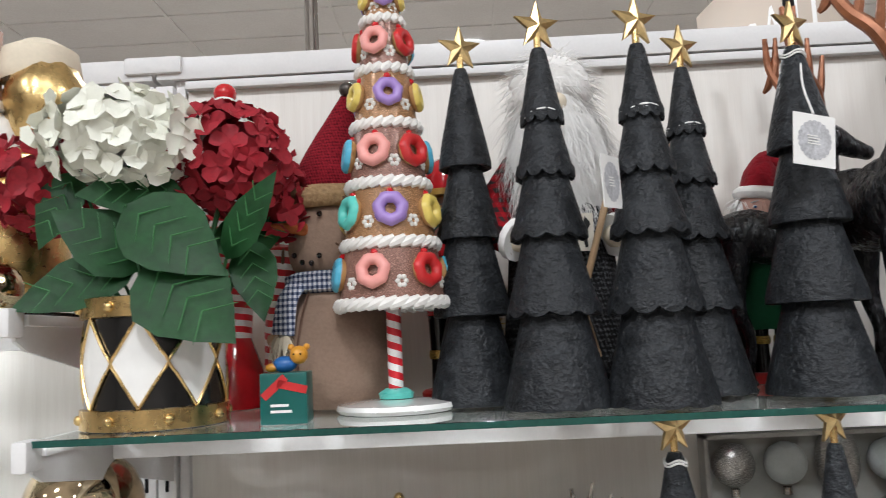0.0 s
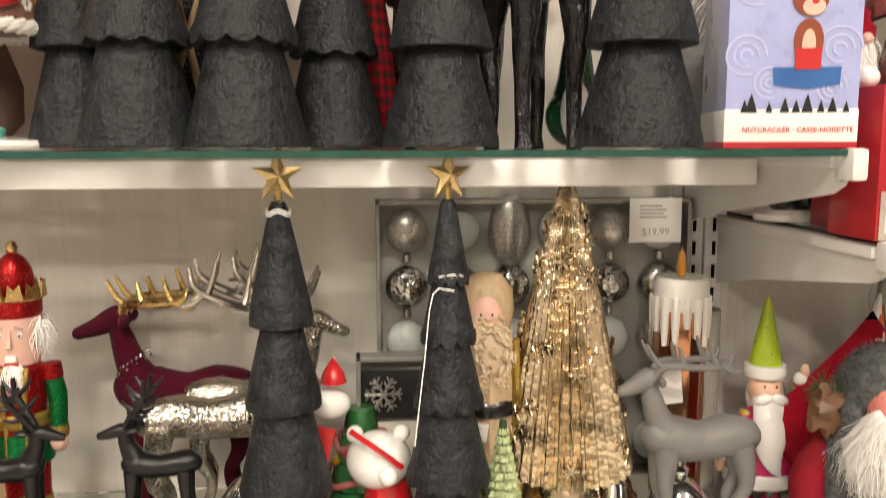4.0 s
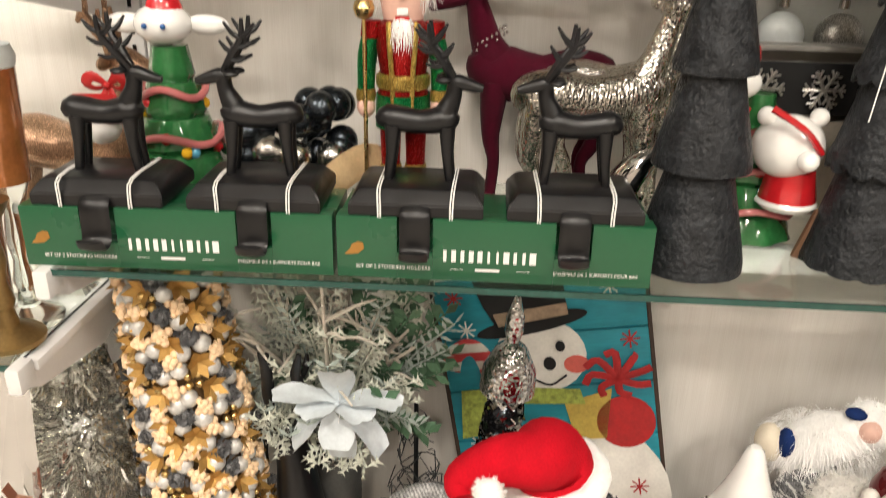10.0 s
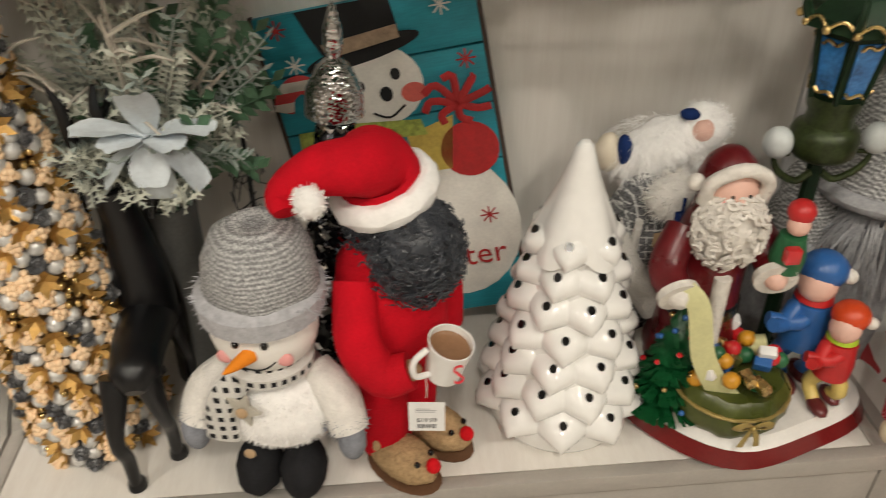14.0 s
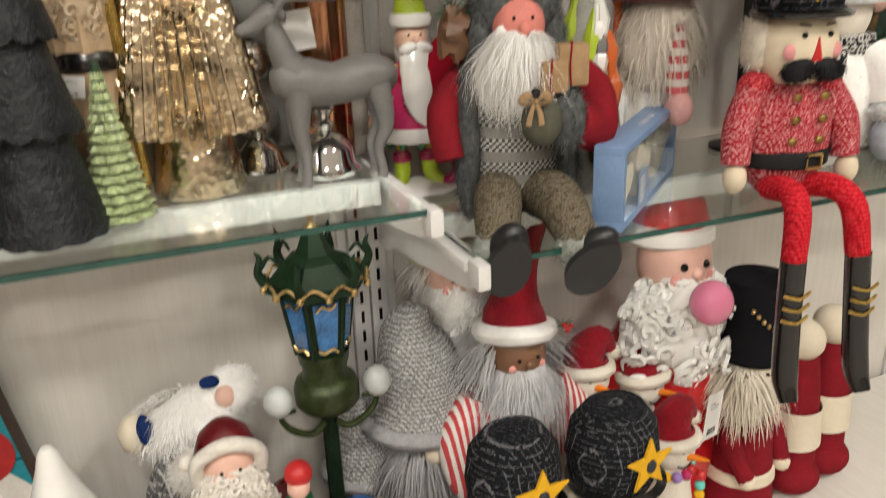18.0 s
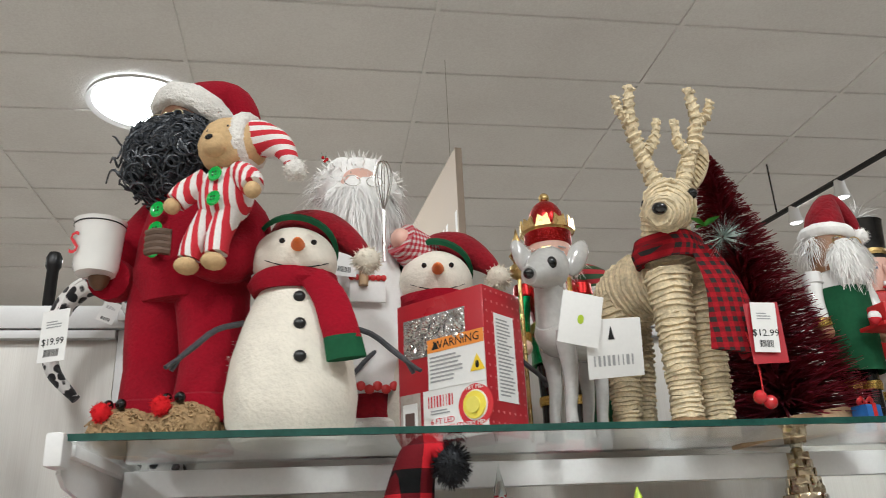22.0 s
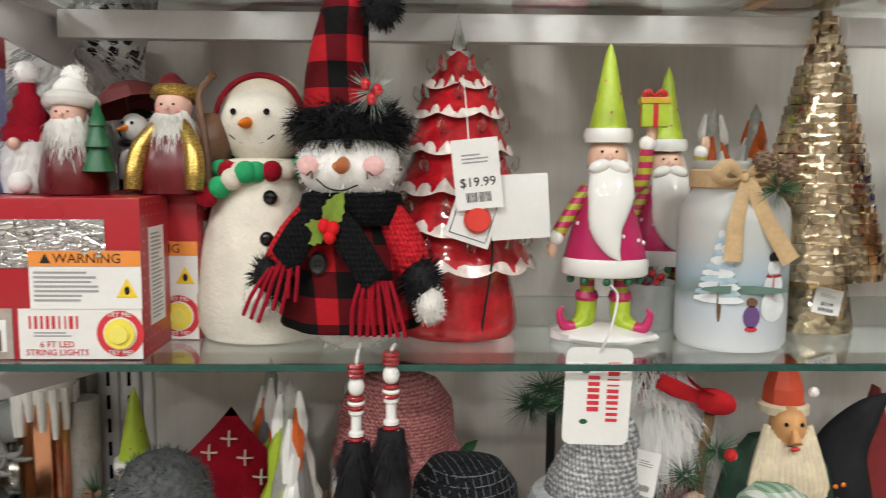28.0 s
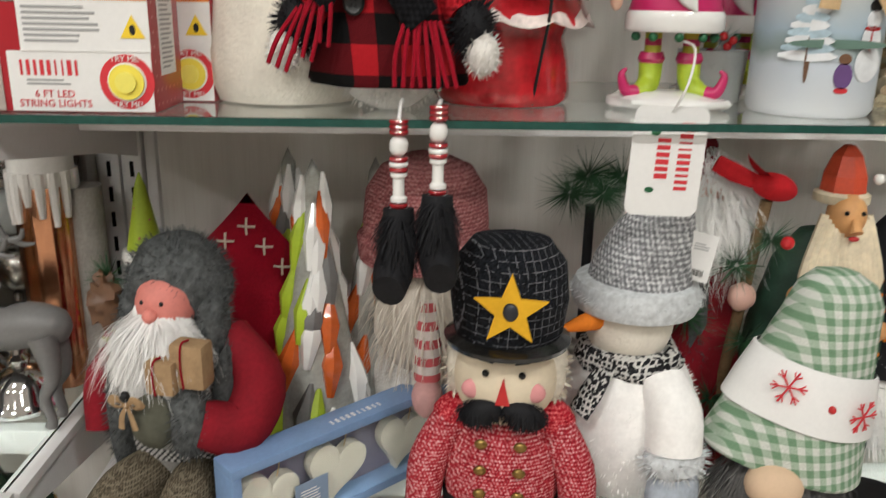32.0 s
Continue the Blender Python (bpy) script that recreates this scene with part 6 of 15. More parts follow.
def gold_cup(x, y, z, r, h, m=None, label="small polished gold bauble in a bowl"):
    root = thing("gold_bauble", label, "ornament", (x, y, z), 0, "gold baubles")
    part("ball", ball(B_(), (0, 0, r), r, 20, 14), m or MERCCHAMP, root)
    part("cap", lathe(B_(), [(0, 2 * r + 0.008), (r * 0.18, 2 * r + 0.006), (r * 0.2, 2 * r - 0.004)], 12), GOLD, root)


for i, (x, y) in enumerate(((-0.52, 0.87), (-0.57, 0.84), (-0.63, 0.88), (-0.53, 0.95))):
    gold_cup(x, y, 1.50, 0.028, 0)

# ---- middle left shelf ----
def stocking_holders(x0, x1, y0, y1):
    w = math.hypot(x1 - x0, y1 - y0) - 0.003
    rz = math.degrees(math.atan2(y1 - y0, x1 - x0))
    c = Vector(((x0 + x1) / 2, (y0 + y1) / 2, M))
    d, h = 0.095, 0.062
    root = thing("stocking_holder_box", "dark green printed box with two notches for stocking holders", "box", c, rz, "stocking holder boxes")
    bm = B_()
    n = 0.034
    cut = (-w * 0.25, w * 0.25)
    xs = [-w / 2, cut[0] - n / 2, cut[0] + n / 2, cut[1] - n / 2, cut[1] + n / 2, w / 2]
    for i, (a, b) in enumerate(zip(xs, xs[1:])):
        hh = h if i % 2 == 0 else 0.027
        box(bm, (b - a, 0.022, hh), ((a + b) / 2, 0.011, 0), bev=0.0006)
    box(bm, (w, d - 0.022, h - 0.004), (0, 0.022 + (d - 0.022) / 2, 0), bev=0.0006)
    part("carton", bm, CARDGREEN, root)
    bars("brand_bar", 11, 0.092, 0.012, WHITE, root, (0, -0.0008, 0.026), upright=True)
    bars("brand_line", 1, 0.034, 0.006, WHITE, root, (0, -0.0008, 0.0125))
    for s in (-1, 1):
        bars("rule", 1, 0.018, 0.0012, WHITE, root, (s * 0.032, -0.0008, 0.0125))
    write("lettering", "SET OF 2 STOCKING HOLDERS", 0.0052, WHITE, root, (-w * 0.32, -0.0006, 0.012))
    write("lettering", "ENSEMBLE DE 2 SUPPORTS POUR BAS", 0.0048, WHITE, root, (w * 0.325, -0.0006, 0.012))
    o = part("bird_print", prism(B_(), [(-0.009, -0.006), (-0.004, -0.001), (-0.002, 0.004), (0.004, 0.007), (0.009, 0.006), (0.01, 0.0), (0.004, -0.005), (-0.003, -0.006)], 0.0006, Matrix.Translation((-w * 0.445, -0.0006, 0.03))), mat("copper_ink", (0.45, 0.22, 0.05), 0.4, 0.5), root)
    for s in (-1, 1):
        hold = thing("stocking_holder", "black metal reindeer stocking holder tied to its box", "stocking holder", (root.matrix_basis @ Vector((s * w * 0.25, 0.05, h))), rz, "stocking holders")
        bm = B_()
        vs = []
        for z, a, b in ((0.0, 0.064, 0.047), (0.012, 0.064, 0.047), (0.024, 0.055, 0.036), (0.026, 0.05, 0.033)):
            vs.append([bm.verts.new((i * a, j * b, z)) for i, j in ((-1, -1), (1, -1), (1, 1), (-1, 1))])
        for p, q in zip(vs, vs[1:]):
            for i in range(4):
                bm.faces.new((p[i], p[(i + 1) % 4], q[(i + 1) % 4], q[i]))
        bm.faces.new(vs[0][::-1])
        bm.faces.new(vs[-1])
        bmesh.ops.bevel(bm, geom=list(bm.edges), offset=0.0012, segments=2, affect="EDGES")
        part("base", bm, BLACK, hold)
        bm = B_()
        tube(bm, [(0, -0.046, 0.01), (0, -0.053, 0.002), (0, -0.054, -0.018), (0, -0.056, -0.03), (0, -0.065, -0.036), (0, -0.072, -0.026)], [0.014, 0.0145, 0.0145, 0.0145, 0.014, 0.013], 10, 4, flat=0.2)
        part("hook", bm, BLACK, hold)
        g = -s
        bm = B_()
        H = 0.098
        k = g
        bz = 0.026
        body = part("reindeer", tube(B_(), [(-k * 0.036, 0, bz + 0.05), (-k * 0.03, 0, bz + 0.058), (0, 0, bz + 0.055), (k * 0.024, 0, bz + 0.059), (k * 0.032, 0, bz + 0.066)], [0.006, 0.0135, 0.0115, 0.014, 0.008], 14, 4), BLACK, hold)
        part("neck", tube(B_(), [(k * 0.022, 0, bz + 0.06), (k * 0.031, 0, bz + 0.08), (k * 0.032, 0, bz + 0.094)], [0.012, 0.008, 0.007], 12, 3), BLACK, body)
        part("head", tube(B_(), [(k * 0.026, 0, bz + 0.093), (k * 0.036, 0, bz + 0.094), (k * 0.05, 0, bz + 0.09), (k * 0.059, 0, bz + 0.088)], [0.006, 0.0075, 0.0055, 0.0035], 12, 3), BLACK, body)
        for j in (-1, 1):
            part("ear", ball(B_(), (k * 0.022, j * 0.01, bz + 0.097), (0.008, 0.006, 0.0035), 10, 6), BLACK, body)
            for fx in (-1, 1):
                part("leg", tube(B_(), [(k * fx * 0.026, j * 0.006, bz + 0.052), (k * fx * 0.027, j * 0.008, bz + 0.025), (k * fx * 0.03, j * 0.009, bz - 0.001)], [0.008, 0.0055, 0.0045], 9, 3), BLACK, body)
            a = [(k * 0.03, j * 0.003, bz + 0.098), (k * 0.02, j * 0.008, bz + 0.115), (k * 0.01, j * 0.011, bz + 0.13), (k * 0.008, j * 0.012, bz + 0.148)]
            tn = [(0.25, (k * 0.006, j * 0.012, bz + 0.112)), (0.5, (-k * 0.002, j * 0.013, bz + 0.128)), (0.4, (k * 0.03, j * 0.012, bz + 0.128)), (0.72, (-k * 0.004, j * 0.014, bz + 0.144)), (0.7, (k * 0.024, j * 0.014, bz + 0.145))]
            part("antler", antler(B_(), None, a, 0.0044, tn), BLACK, body)
        for e in (-1, 1):
            x = e * 0.034
            bm = B_()
            for q in (-0.0012, 0.0012):
                tube(bm, [(x + q, -0.0482, -0.008), (x + q, -0.049, 0.011), (x + q + e * 0.001, -0.04, 0.027), (x + q + e * 0.002, 0.03, 0.0275)], 0.0009, 5, 3)
            part("twist_tie", bm, WHITE, hold)


stocking_holders(-0.443, -0.138, 0.794, 0.800)
stocking_holders(-0.137, 0.166, 0.800, 0.800)
nutcracker("nutcracker_king", "glittered nutcracker king with a gold crown and staff", -0.089, 0.962, M, 0.366, REDGLITTER, REDGLITTER, "crown", 4).scale = (0.82, 0.82, 1)
deer_b = deer("burgundy_reindeer", "burgundy flocked reindeer with gold antlers and a jewelled collar", (0.068, 1.075, M), 180, 0.268, 0.15, BURGUNDY, GOLD, rack=0.85, sweep=-1, up=-0.05, fat=1.1, nose=0.95)
bm = B_()
for i in range(22):
    a = i * math.tau / 22
    ball(bm, (0.066 + 0.019 * math.cos(a), 0.019 * math.sin(a), 0.196 - 0.012 * math.cos(a)), 0.0022, 6, 5)
    if i % 2:
        ball(bm, (0.066 + 0.021 * math.cos(a), 0.021 * math.sin(a), 0.189 - 0.012 * math.cos(a)), 0.0018, 6, 5)
part("collar", bm, CHROME, deer_b, "sparkling stone collar")
SILVERSCALE = mercury("hammered_silver", (0.66, 0.63, 0.57), 260, 0.2)
for dx, dy in ((0.0, 0.0), (0.035, 0.075)):
    deer("silver_reindeer", "silver hammered metal reindeer with tall swept antlers", (0.115 + dx, 0.985 + dy, M), 8, 0.262, 0.15, SILVERSCALE, SILVER, rack=1.0, sweep=-0.9, up=0.2, fat=0.95, nose=0.75, group="silver reindeer")


def leaning_chrome():
    root = thing("chrome_reindeer", "polished silver reindeer lying on its side between other figurines", "reindeer figurine", (0.155, 0.925, M))
    part("body", tube(B_(), [(0.03, 0, 0.1), (0.01, 0, 0.085), (-0.005, 0, 0.06), (0.01, 0, 0.045)], [0.008, 0.016, 0.02, 0.008], 14, 4), CHROME, root)
    for i, (a, b) in enumerate((((0.0, 0.01, 0.06), (-0.06, 0.0, 0.006)), ((0.0, -0.01, 0.055), (-0.03, -0.02, 0.004)), ((0.02, 0, 0.09), (0.04, 0, 0.16)), ((0.015, 0.01, 0.05), (0.0, 0.02, 0.004)))):
        part("leg", tube(B_(), [a, ((a[0] + b[0]) / 2 + 0.004, a[1], (a[2] + b[2]) / 2), b], [0.007, 0.0045, 0.004], 9, 3), CHROME, root)


leaning_chrome()


def ceramic_tree_jar(x, y, name, label, top, s=1.0):
    root = thing(name, label, "ceramic jar", (x, y, M), 0)
    prof = []
    for k in range(5):
        z0, r0 = 0.035 * k * s, (0.06 - 0.0095 * k) * s
        prof += [(r0 * 0.86, z0), (r0, z0 + 0.006 * s), (r0 * 0.97, z0 + 0.013 * s), (r0 * 0.78, z0 + 0.034 * s)]
    part("tree", lathe(B_(), [(0, 0)] + prof + [(0, 0.176 * s)], 36, ripple=lambda a, z: 0.05 * math.sin(a * 9 + z * 120)), mat("green_glaze", (0.025, 0.14, 0.04), 0.1, 0, 0.35, 30, 0.1, coat=0.7), root)
    rnd = random.Random(3)
    for k in range(3):
        r = (0.056 - 0.012 * k) * s
        part("garland", tube(B_(), [(r * math.cos(a), r * math.sin(a), (0.04 + 0.045 * k) * s + 0.006 * math.sin(a * 3)) for a in [i * math.pi / 8 for i in range(17)]], 0.004 * s, 8, 2), mat("rose_glaze", (0.5, 0.15, 0.15), 0.15, 0, 0.1, coat=0.5), root)
    for i in range(14):
        a, t = rnd.uniform(0, 6.28), rnd.uniform(0.1, 0.8)
        r = (0.06 - 0.045 * t) * s
        part("bauble", ball(B_(), (r * math.cos(a), r * math.sin(a), t * 0.17 * s), 0.006 * s, 10, 8), (YELLOW, SKYBLUE, REDGLOSS)[i % 3], root)
    if top == "puppy":
        hd = part("puppy", ball(B_(), (0, -0.01, 0.195 * s), (0.028 * s, 0.024 * s, 0.02 * s), 18, 12), GLAZE, root, "white puppy topper")
        for q in (-1, 1):
            part("ear", ball(B_(), (q * 0.04 * s, 0, 0.194 * s), (0.022 * s, 0.008 * s, 0.01 * s), 12, 8), GLAZE, hd)
            part("eye", ball(B_(), (q * 0.009 * s, -0.033 * s, 0.195 * s), 0.0028 * s, 8, 6), BLUE, hd)
        part("hat", lathe(B_(), [(0.021, 0.205 * s), (0.019, 0.212 * s), (0.012, 0.228 * s), (0, 0.234 * s)], 20, (0.002, -0.008, 0)), REDGLOSS, hd)
        for (px, py, pz, r, m) in ((-0.058, -0.045, 0.1, 0.02, GLAZE), (0.055, -0.058, 0.03, 0.018, GLAZE), (-0.055, -0.05, 0.03, 0.017, GLAZE), (0.02, -0.07, 0.035, 0.016, REDGLOSS), (0.0, -0.066, 0.06, 0.012, BLACKGLOSS), (-0.055, -0.055, 0.05, 0.011, REDGLOSS)):
            part("figure", ball(B_(), (px * s, py * s, pz * s), (r * s, r * 0.8 * s, r * 0.85 * s), 14, 10), m, root)
    else:
        hd = part("bear", ball(B_(), (0.02, -0.05, 0.125 * s), (0.04 * s, 0.034 * s, 0.036 * s), 22, 16), GLAZE, root, "white bear figure in a red coat")
        part("snout", ball(B_(), (0.03, -0.083, 0.118 * s), 0.011, 12, 8), GLAZE, hd)
        for q in (-1, 1):
            part("ear", ball(B_(), (0.02 + q * 0.026, -0.05, 0.158 * s), 0.01, 12, 8), GLAZE, hd)
        part("ribbon", tube(B_(), [(-0.01, -0.075, 0.158), (0.02, -0.088, 0.14), (0.045, -0.075, 0.115)], 0.0035, 6, 3), REDGLOSS, hd)
        part("coat", lathe(B_(), [(0, 0.05), (0.027, 0.05), (0.03, 0.06), (0.024, 0.09), (0, 0.095)], 20, (0.03, -0.045, 0)), REDGLOSS, root)
        part("coat_trim", lathe(B_(), [(0.026, 0.048), (0.032, 0.054), (0.027, 0.062)], 20, (0.03, -0.045, 0)), GLAZE, root)
        part("ladder", box(B_(), (0.02, 0.006, 0.055), m=Matrix.Translation((0.045, -0.072, 0.0)) @ Matrix.Rotation(0.3, 4, "Y"), bev=0.001), BROWN, root)
        tp = part("puppy", ball(B_(), (-0.035, -0.03, 0.19 * s), (0.025, 0.018, 0.018), 16, 10), GLAZE, root, "white puppy with a red hat")
        part("hat", lathe(B_(), [(0.015, 0.2), (0.012, 0.212), (0, 0.23)], 16, (-0.03, -0.03, 0)), REDGLOSS, tp)
        part("gift_card", box(B_(), (0.028, 0.004, 0.04), m=Matrix.Translation((-0.05, -0.06, 0.12)) @ Matrix.Rotation(0.25, 4, "Y"), bev=0.001), RED, root)
    return root


J1 = ceramic_tree_jar(-0.345, 0.965, "ceramic_tree_jar", "green ceramic tree jar with white puppies and baubles", "puppy", 1.1)
bow(J1, (-0.05, -0.05, 0.155), 0.045, RED)
flat("label", J1, 0.04, 0.022, RED, -0.055, -0.075, 0.14, 10)
ceramic_tree_jar(0.292, 0.965, "bear_tree_jar", "green ceramic tree with a white bear in a red coat", "bear", 0.92)


def bell_cluster():
    root = thing("jingle_bell_wreath", "cluster of dark and silver jingle bells with a burlap ribbon", "bells", (-0.225, 1.0, M))
    rnd = random.Random(12)
    dark = mat("gunmetal_bell", (0.05, 0.06, 0.07), 0.25, 0.9, 0.4, 60, 0.1)
    for i in range(34):
        a = rnd.uniform(0, 6.28)
        x, y, z = 0.07 * math.cos(a) * rnd.uniform(0.3, 1), -0.02 + 0.035 * math.sin(a), 0.035 + 0.095 * rnd.random()
        b = part("bell", ball(B_(), (x, y, z), 0.019, 16, 12), (dark, SILVER, dark)[i % 3], root)
        part("slit", tube(B_(), [(x - 0.012, y - 0.0165, z - 0.004), (x, y - 0.02, z - 0.006), (x + 0.012, y - 0.0165, z - 0.004)], 0.0012, 5, 3), EYE_M, b)
    part("ribbon", tube(B_(), [(0.03, -0.05, 0.02), (0.06, -0.05, 0.05), (0.095, -0.03, 0.07), (0.115, -0.02, 0.05), (0.09, -0.04, 0.01)], [0.014, 0.018, 0.018, 0.016, 0.012], 10, 4, flat=0.25), JUTE, root, "natural burlap ribbon")


bell_cluster()


def ornament_set(x0, x1, y, z0, z1, label, kind):
    root = thing("ornament_set", label, "ornament box", ((x0 + x1) / 2, y, z0))
    w, h, d = x1 - x0, z1 - z0, 0.03
    card = mat("grey_card_tray", (0.36, 0.36, 0.33), 0.6, 0, 0.08, 20, 0.1)
    part("tray", box(B_(), (w, 0.004, h), (0, d, 0), bev=0.001), card, root)
    bm = B_()
    for a in (-1, 1):
        box(bm, (0.006, d, h), (a * (w / 2 - 0.003), d / 2, 0), bev=0.001)
    for z in (0.0, h - 0.006):
        box(bm, (w, d, 0.006), (0, d / 2, z), bev=0.001)
    part("frame", bm, mat("silver_card", (0.3, 0.29, 0.27), 0.35, 0.4, 0.2, 60, 0.1), root)
    if kind == "balls":
        rows, cols = 5, 6
        for j in range(rows):
            for i in range(cols):
                x, z = (i - (cols - 1) / 2) * w / cols * 0.97, h - 0.042 - j * 0.076
                if z < 0.03:
                    continue
                m = (SILVERGLITTER, MERCSILVER, FROSTGLASS, SILVER)[(i * 2 + j) % 4]
                o = part("ornament", ball(B_(), (x, 0.012, z), (0.029, 0.02, 0.05 if (i == 2 and j == 0) else 0.029), 18, 12), m, root)
                part("cap", lathe(B_(), [(0.006, -0.032), (0.0065, -0.042), (0, -0.043)], 10, (x, 0.012, z)), SILVER, o)
    else:
        for i in range(4):
            x = (i - 1.5) * w / 4
            bm = B_()
            for k in range(6):
                a = k * math.pi / 3
                tube(bm, [(x, 0.005, h - 0.05), (x + 0.024 * math.cos(a), 0.005, h - 0.05 + 0.024 * math.sin(a))], 0.0022, 5, 1)
                for q in (0.4, 0.7):
                    for s in (-1, 1):
                        tube(bm, [(x + 0.024 * q * math.cos(a), 0.005, h - 0.05 + 0.024 * q * math.sin(a)), (x + 0.024 * q * math.cos(a) + 0.009 * math.cos(a + s * 0.9), 0.005, h - 0.05 + 0.024 * q * math.sin(a) + 0.009 * math.sin(a + s * 0.9))], 0.0016, 5, 1)
            part("snowflake", bm, SILVERGLITTER, root)
        part("window_back", box(B_(), (w - 0.012, 0.002, 0.06), (0, 0.011, h - 0.08), bev=0), INK, root)
        flat("front_panel", root, w - 0.002, h - 0.085, mat("cream_card", (0.6, 0.56, 0.48), 0.5), 0, 0.002, (h - 0.085) / 2)
        bars("words", 1, 0.05, 0.007, GREYINK, root, (0.02, 0.0, h - 0.11))
        flat("warning_label", root, 0.03, 0.02, mat("orange_label", (0.8, 0.35, 0.02), 0.5), 0.04, 0.0, 0.05)
    return root


OB = ornament_set(0.312, 0.745, 1.105, M, 1.302, "clear lidded box of silver and white glass ornaments", "balls")
o = flat("price_card", OB, 0.072, 0.06, WHITE, 0.16, -0.012, 0.365)
bars("print", 4, 0.045, 0.02, GREYINK, o, (0, -0.0007, 0.012))
write("price", "$19.99", 0.014, GREYINK, o, (0, -0.0007, -0.016))
ornament_set(0.285, 0.56, 1.035, M, 1.108, "cream box with a window of glitter snowflake ornaments", "flakes")


def carved_santa():
    root = thing("carved_santa", "pale carved Santa figurine with a long beard and gold glitter trim", "santa figure", (0.444, 0.985, M), -8)
    pale = mat("carved_pale_wood", (0.5, 0.36, 0.22), 0.6, 0, 0.3, 30, 0.7, 120, dist=0.004, stretch=(1, 1, 0.3))
    part("coat", lathe(B_(), [(0, 0), (0.038, 0), (0.042, 0.03), (0.036, 0.13), (0.038, 0.19), (0.03, 0.24), (0, 0.25)], 26, ripple=lambda a, z: 0.06 * math.sin(a * 8)), pale, root)
    part("belt", lathe(B_(), [(0.037, 0.145), (0.0405, 0.148), (0.0405, 0.162), (0.037, 0.166)], 26), BLACKGLOSS, root)
    hd = face(root, (0, -0.014, 0.268), (0.02, 0.021, 0.026), FLESH)
    part("hood", lathe(B_(), [(0.028, 0.245), (0.033, 0.27), (0.031, 0.295), (0.018, 0.312), (0, 0.316)], 24, (0, 0.006, 0)), pale, root)
    bm = ball(B_(), (0, -0.022, 0.222), (0.028, 0.018, 0.05), 16, 12, lump=0.2)
    curls(bm, (0, -0.022, 0.222), (0.028, 0.018, 0.05), 130, 0.006, 0.0024, lambda d: d.y < 0.3)
    part("beard", bm, mat("carved_beard", (0.6, 0.47, 0.32), 0.7, 0, 0.2, 60, 0.4), root)
    part("trim", tube(B_(), [(0.033, -0.022, 0.24), (0.037, -0.02, 0.12), (0.04, -0.016, 0.02)], 0.006, 8, 3), GOLDGLITTER, root)
    price_tag(root, (-0.012, -0.05, 0.135), 0.028, 0.022, 0, 8)


carved_santa()


def mercury_tree(name, label, x, y, z, h, r, foot, ribs, m, seedling=1, relief="flakes"):
    root = thing(name, label, "mercury glass tree", (x, y, z), 10)
    part("foot", lathe(B_(), [(0, 0), (r * 0.62, 0), (r * 0.64, foot * 0.05), (r * 0.58, foot * 0.5), (r * 0.52, foot * 0.95), (r * 0.5, foot)], 36), m, root, "gold glass foot")
    cone = part("cone", lathe(B_(), [(r * 0.4, foot), (r, foot + 0.004), (r * 1.0, foot + 0.012), (r * 0.72, foot + (h - foot) * 0.36), (r * 0.4, foot + (h - foot) * 0.7), (r * 0.16, foot + (h - foot) * 0.94), (r * 0.1, h - 0.004), (0, h)], 8 * ribs or 60, ripple=(lambda a, q: 0.045 * math.cos(a * ribs)) if ribs else None), m, root)
    rnd = random.Random(seedling)
    bm = B_()
    if relief == "flakes":
        for i in range(58):
            t = rnd.random() ** 1.2 * 0.85
            a = rnd.uniform(0, 6.28)
            rr = np.interp(t, (0, 0.36, 0.7, 0.94), (r, r * 0.72, r * 0.4, r * 0.16)) * 1.02
            zz = foot + 0.02 + (h - foot) * t
            mm = Matrix.Translation((rr * math.cos(a), rr * math.sin(a), zz)) @ Matrix.Rotation(a + math.pi / 2, 4, "Z")
            for k in range(3):
                q = k * math.pi / 3
                tube(bm, [(-0.01 * math.cos(q), 0, -0.01 * math.sin(q)), (0.01 * math.cos(q), 0, 0.01 * math.sin(q))], 0.0021, 6, 1, m=mm)
    else:
        for j in range(26):
            t = j / 26
            n = max(5, int(20 * (1 - t * 0.85)))
            rr = np.interp(t, (0, 0.36, 0.7, 0.94), (r, r * 0.72, r * 0.4, r * 0.16)) * 1.0
            for i in range(n):
                a = 6.283 * (i + 0.5 * (j % 2)) / n + rnd.uniform(-0.1, 0.1)
                mm = Matrix.Translation((rr * math.cos(a), rr * math.sin(a), foot + 0.012 + (h - foot - 0.02) * t)) @ Matrix.Rotation(a + math.pi / 2, 4, "Z")
                box(bm, (rr * 6.2 / n, 0.0024, (h - foot) / 26 * rnd.uniform(0.8, 1.04)), m=mm, bev=0.0016)
    part("relief", bm, m, cone, kind="stuff")
    return root


mercury_tree("mercury_glass_tree", "tall gold mercury glass tree with ribs and snowflakes", 0.54, 0.985, M, 0.425, 0.082, 0.07, 34, MERCGOLD)
GD = deer("grey_reindeer", "matte grey resin reindeer with swept back antlers", (0.70, 0.945, M), 180, 0.205, 0.12, GREYTREE, GREYTREE, rack=1.0, sweep=-1.1, up=-0.1, fat=1.2, thin=0.062, spread=0.18, nose=0.8)
price_tag(GD, (0.035, -0.03, 0.17), 0.042, 0.044, 0, 6, "", seed=4)


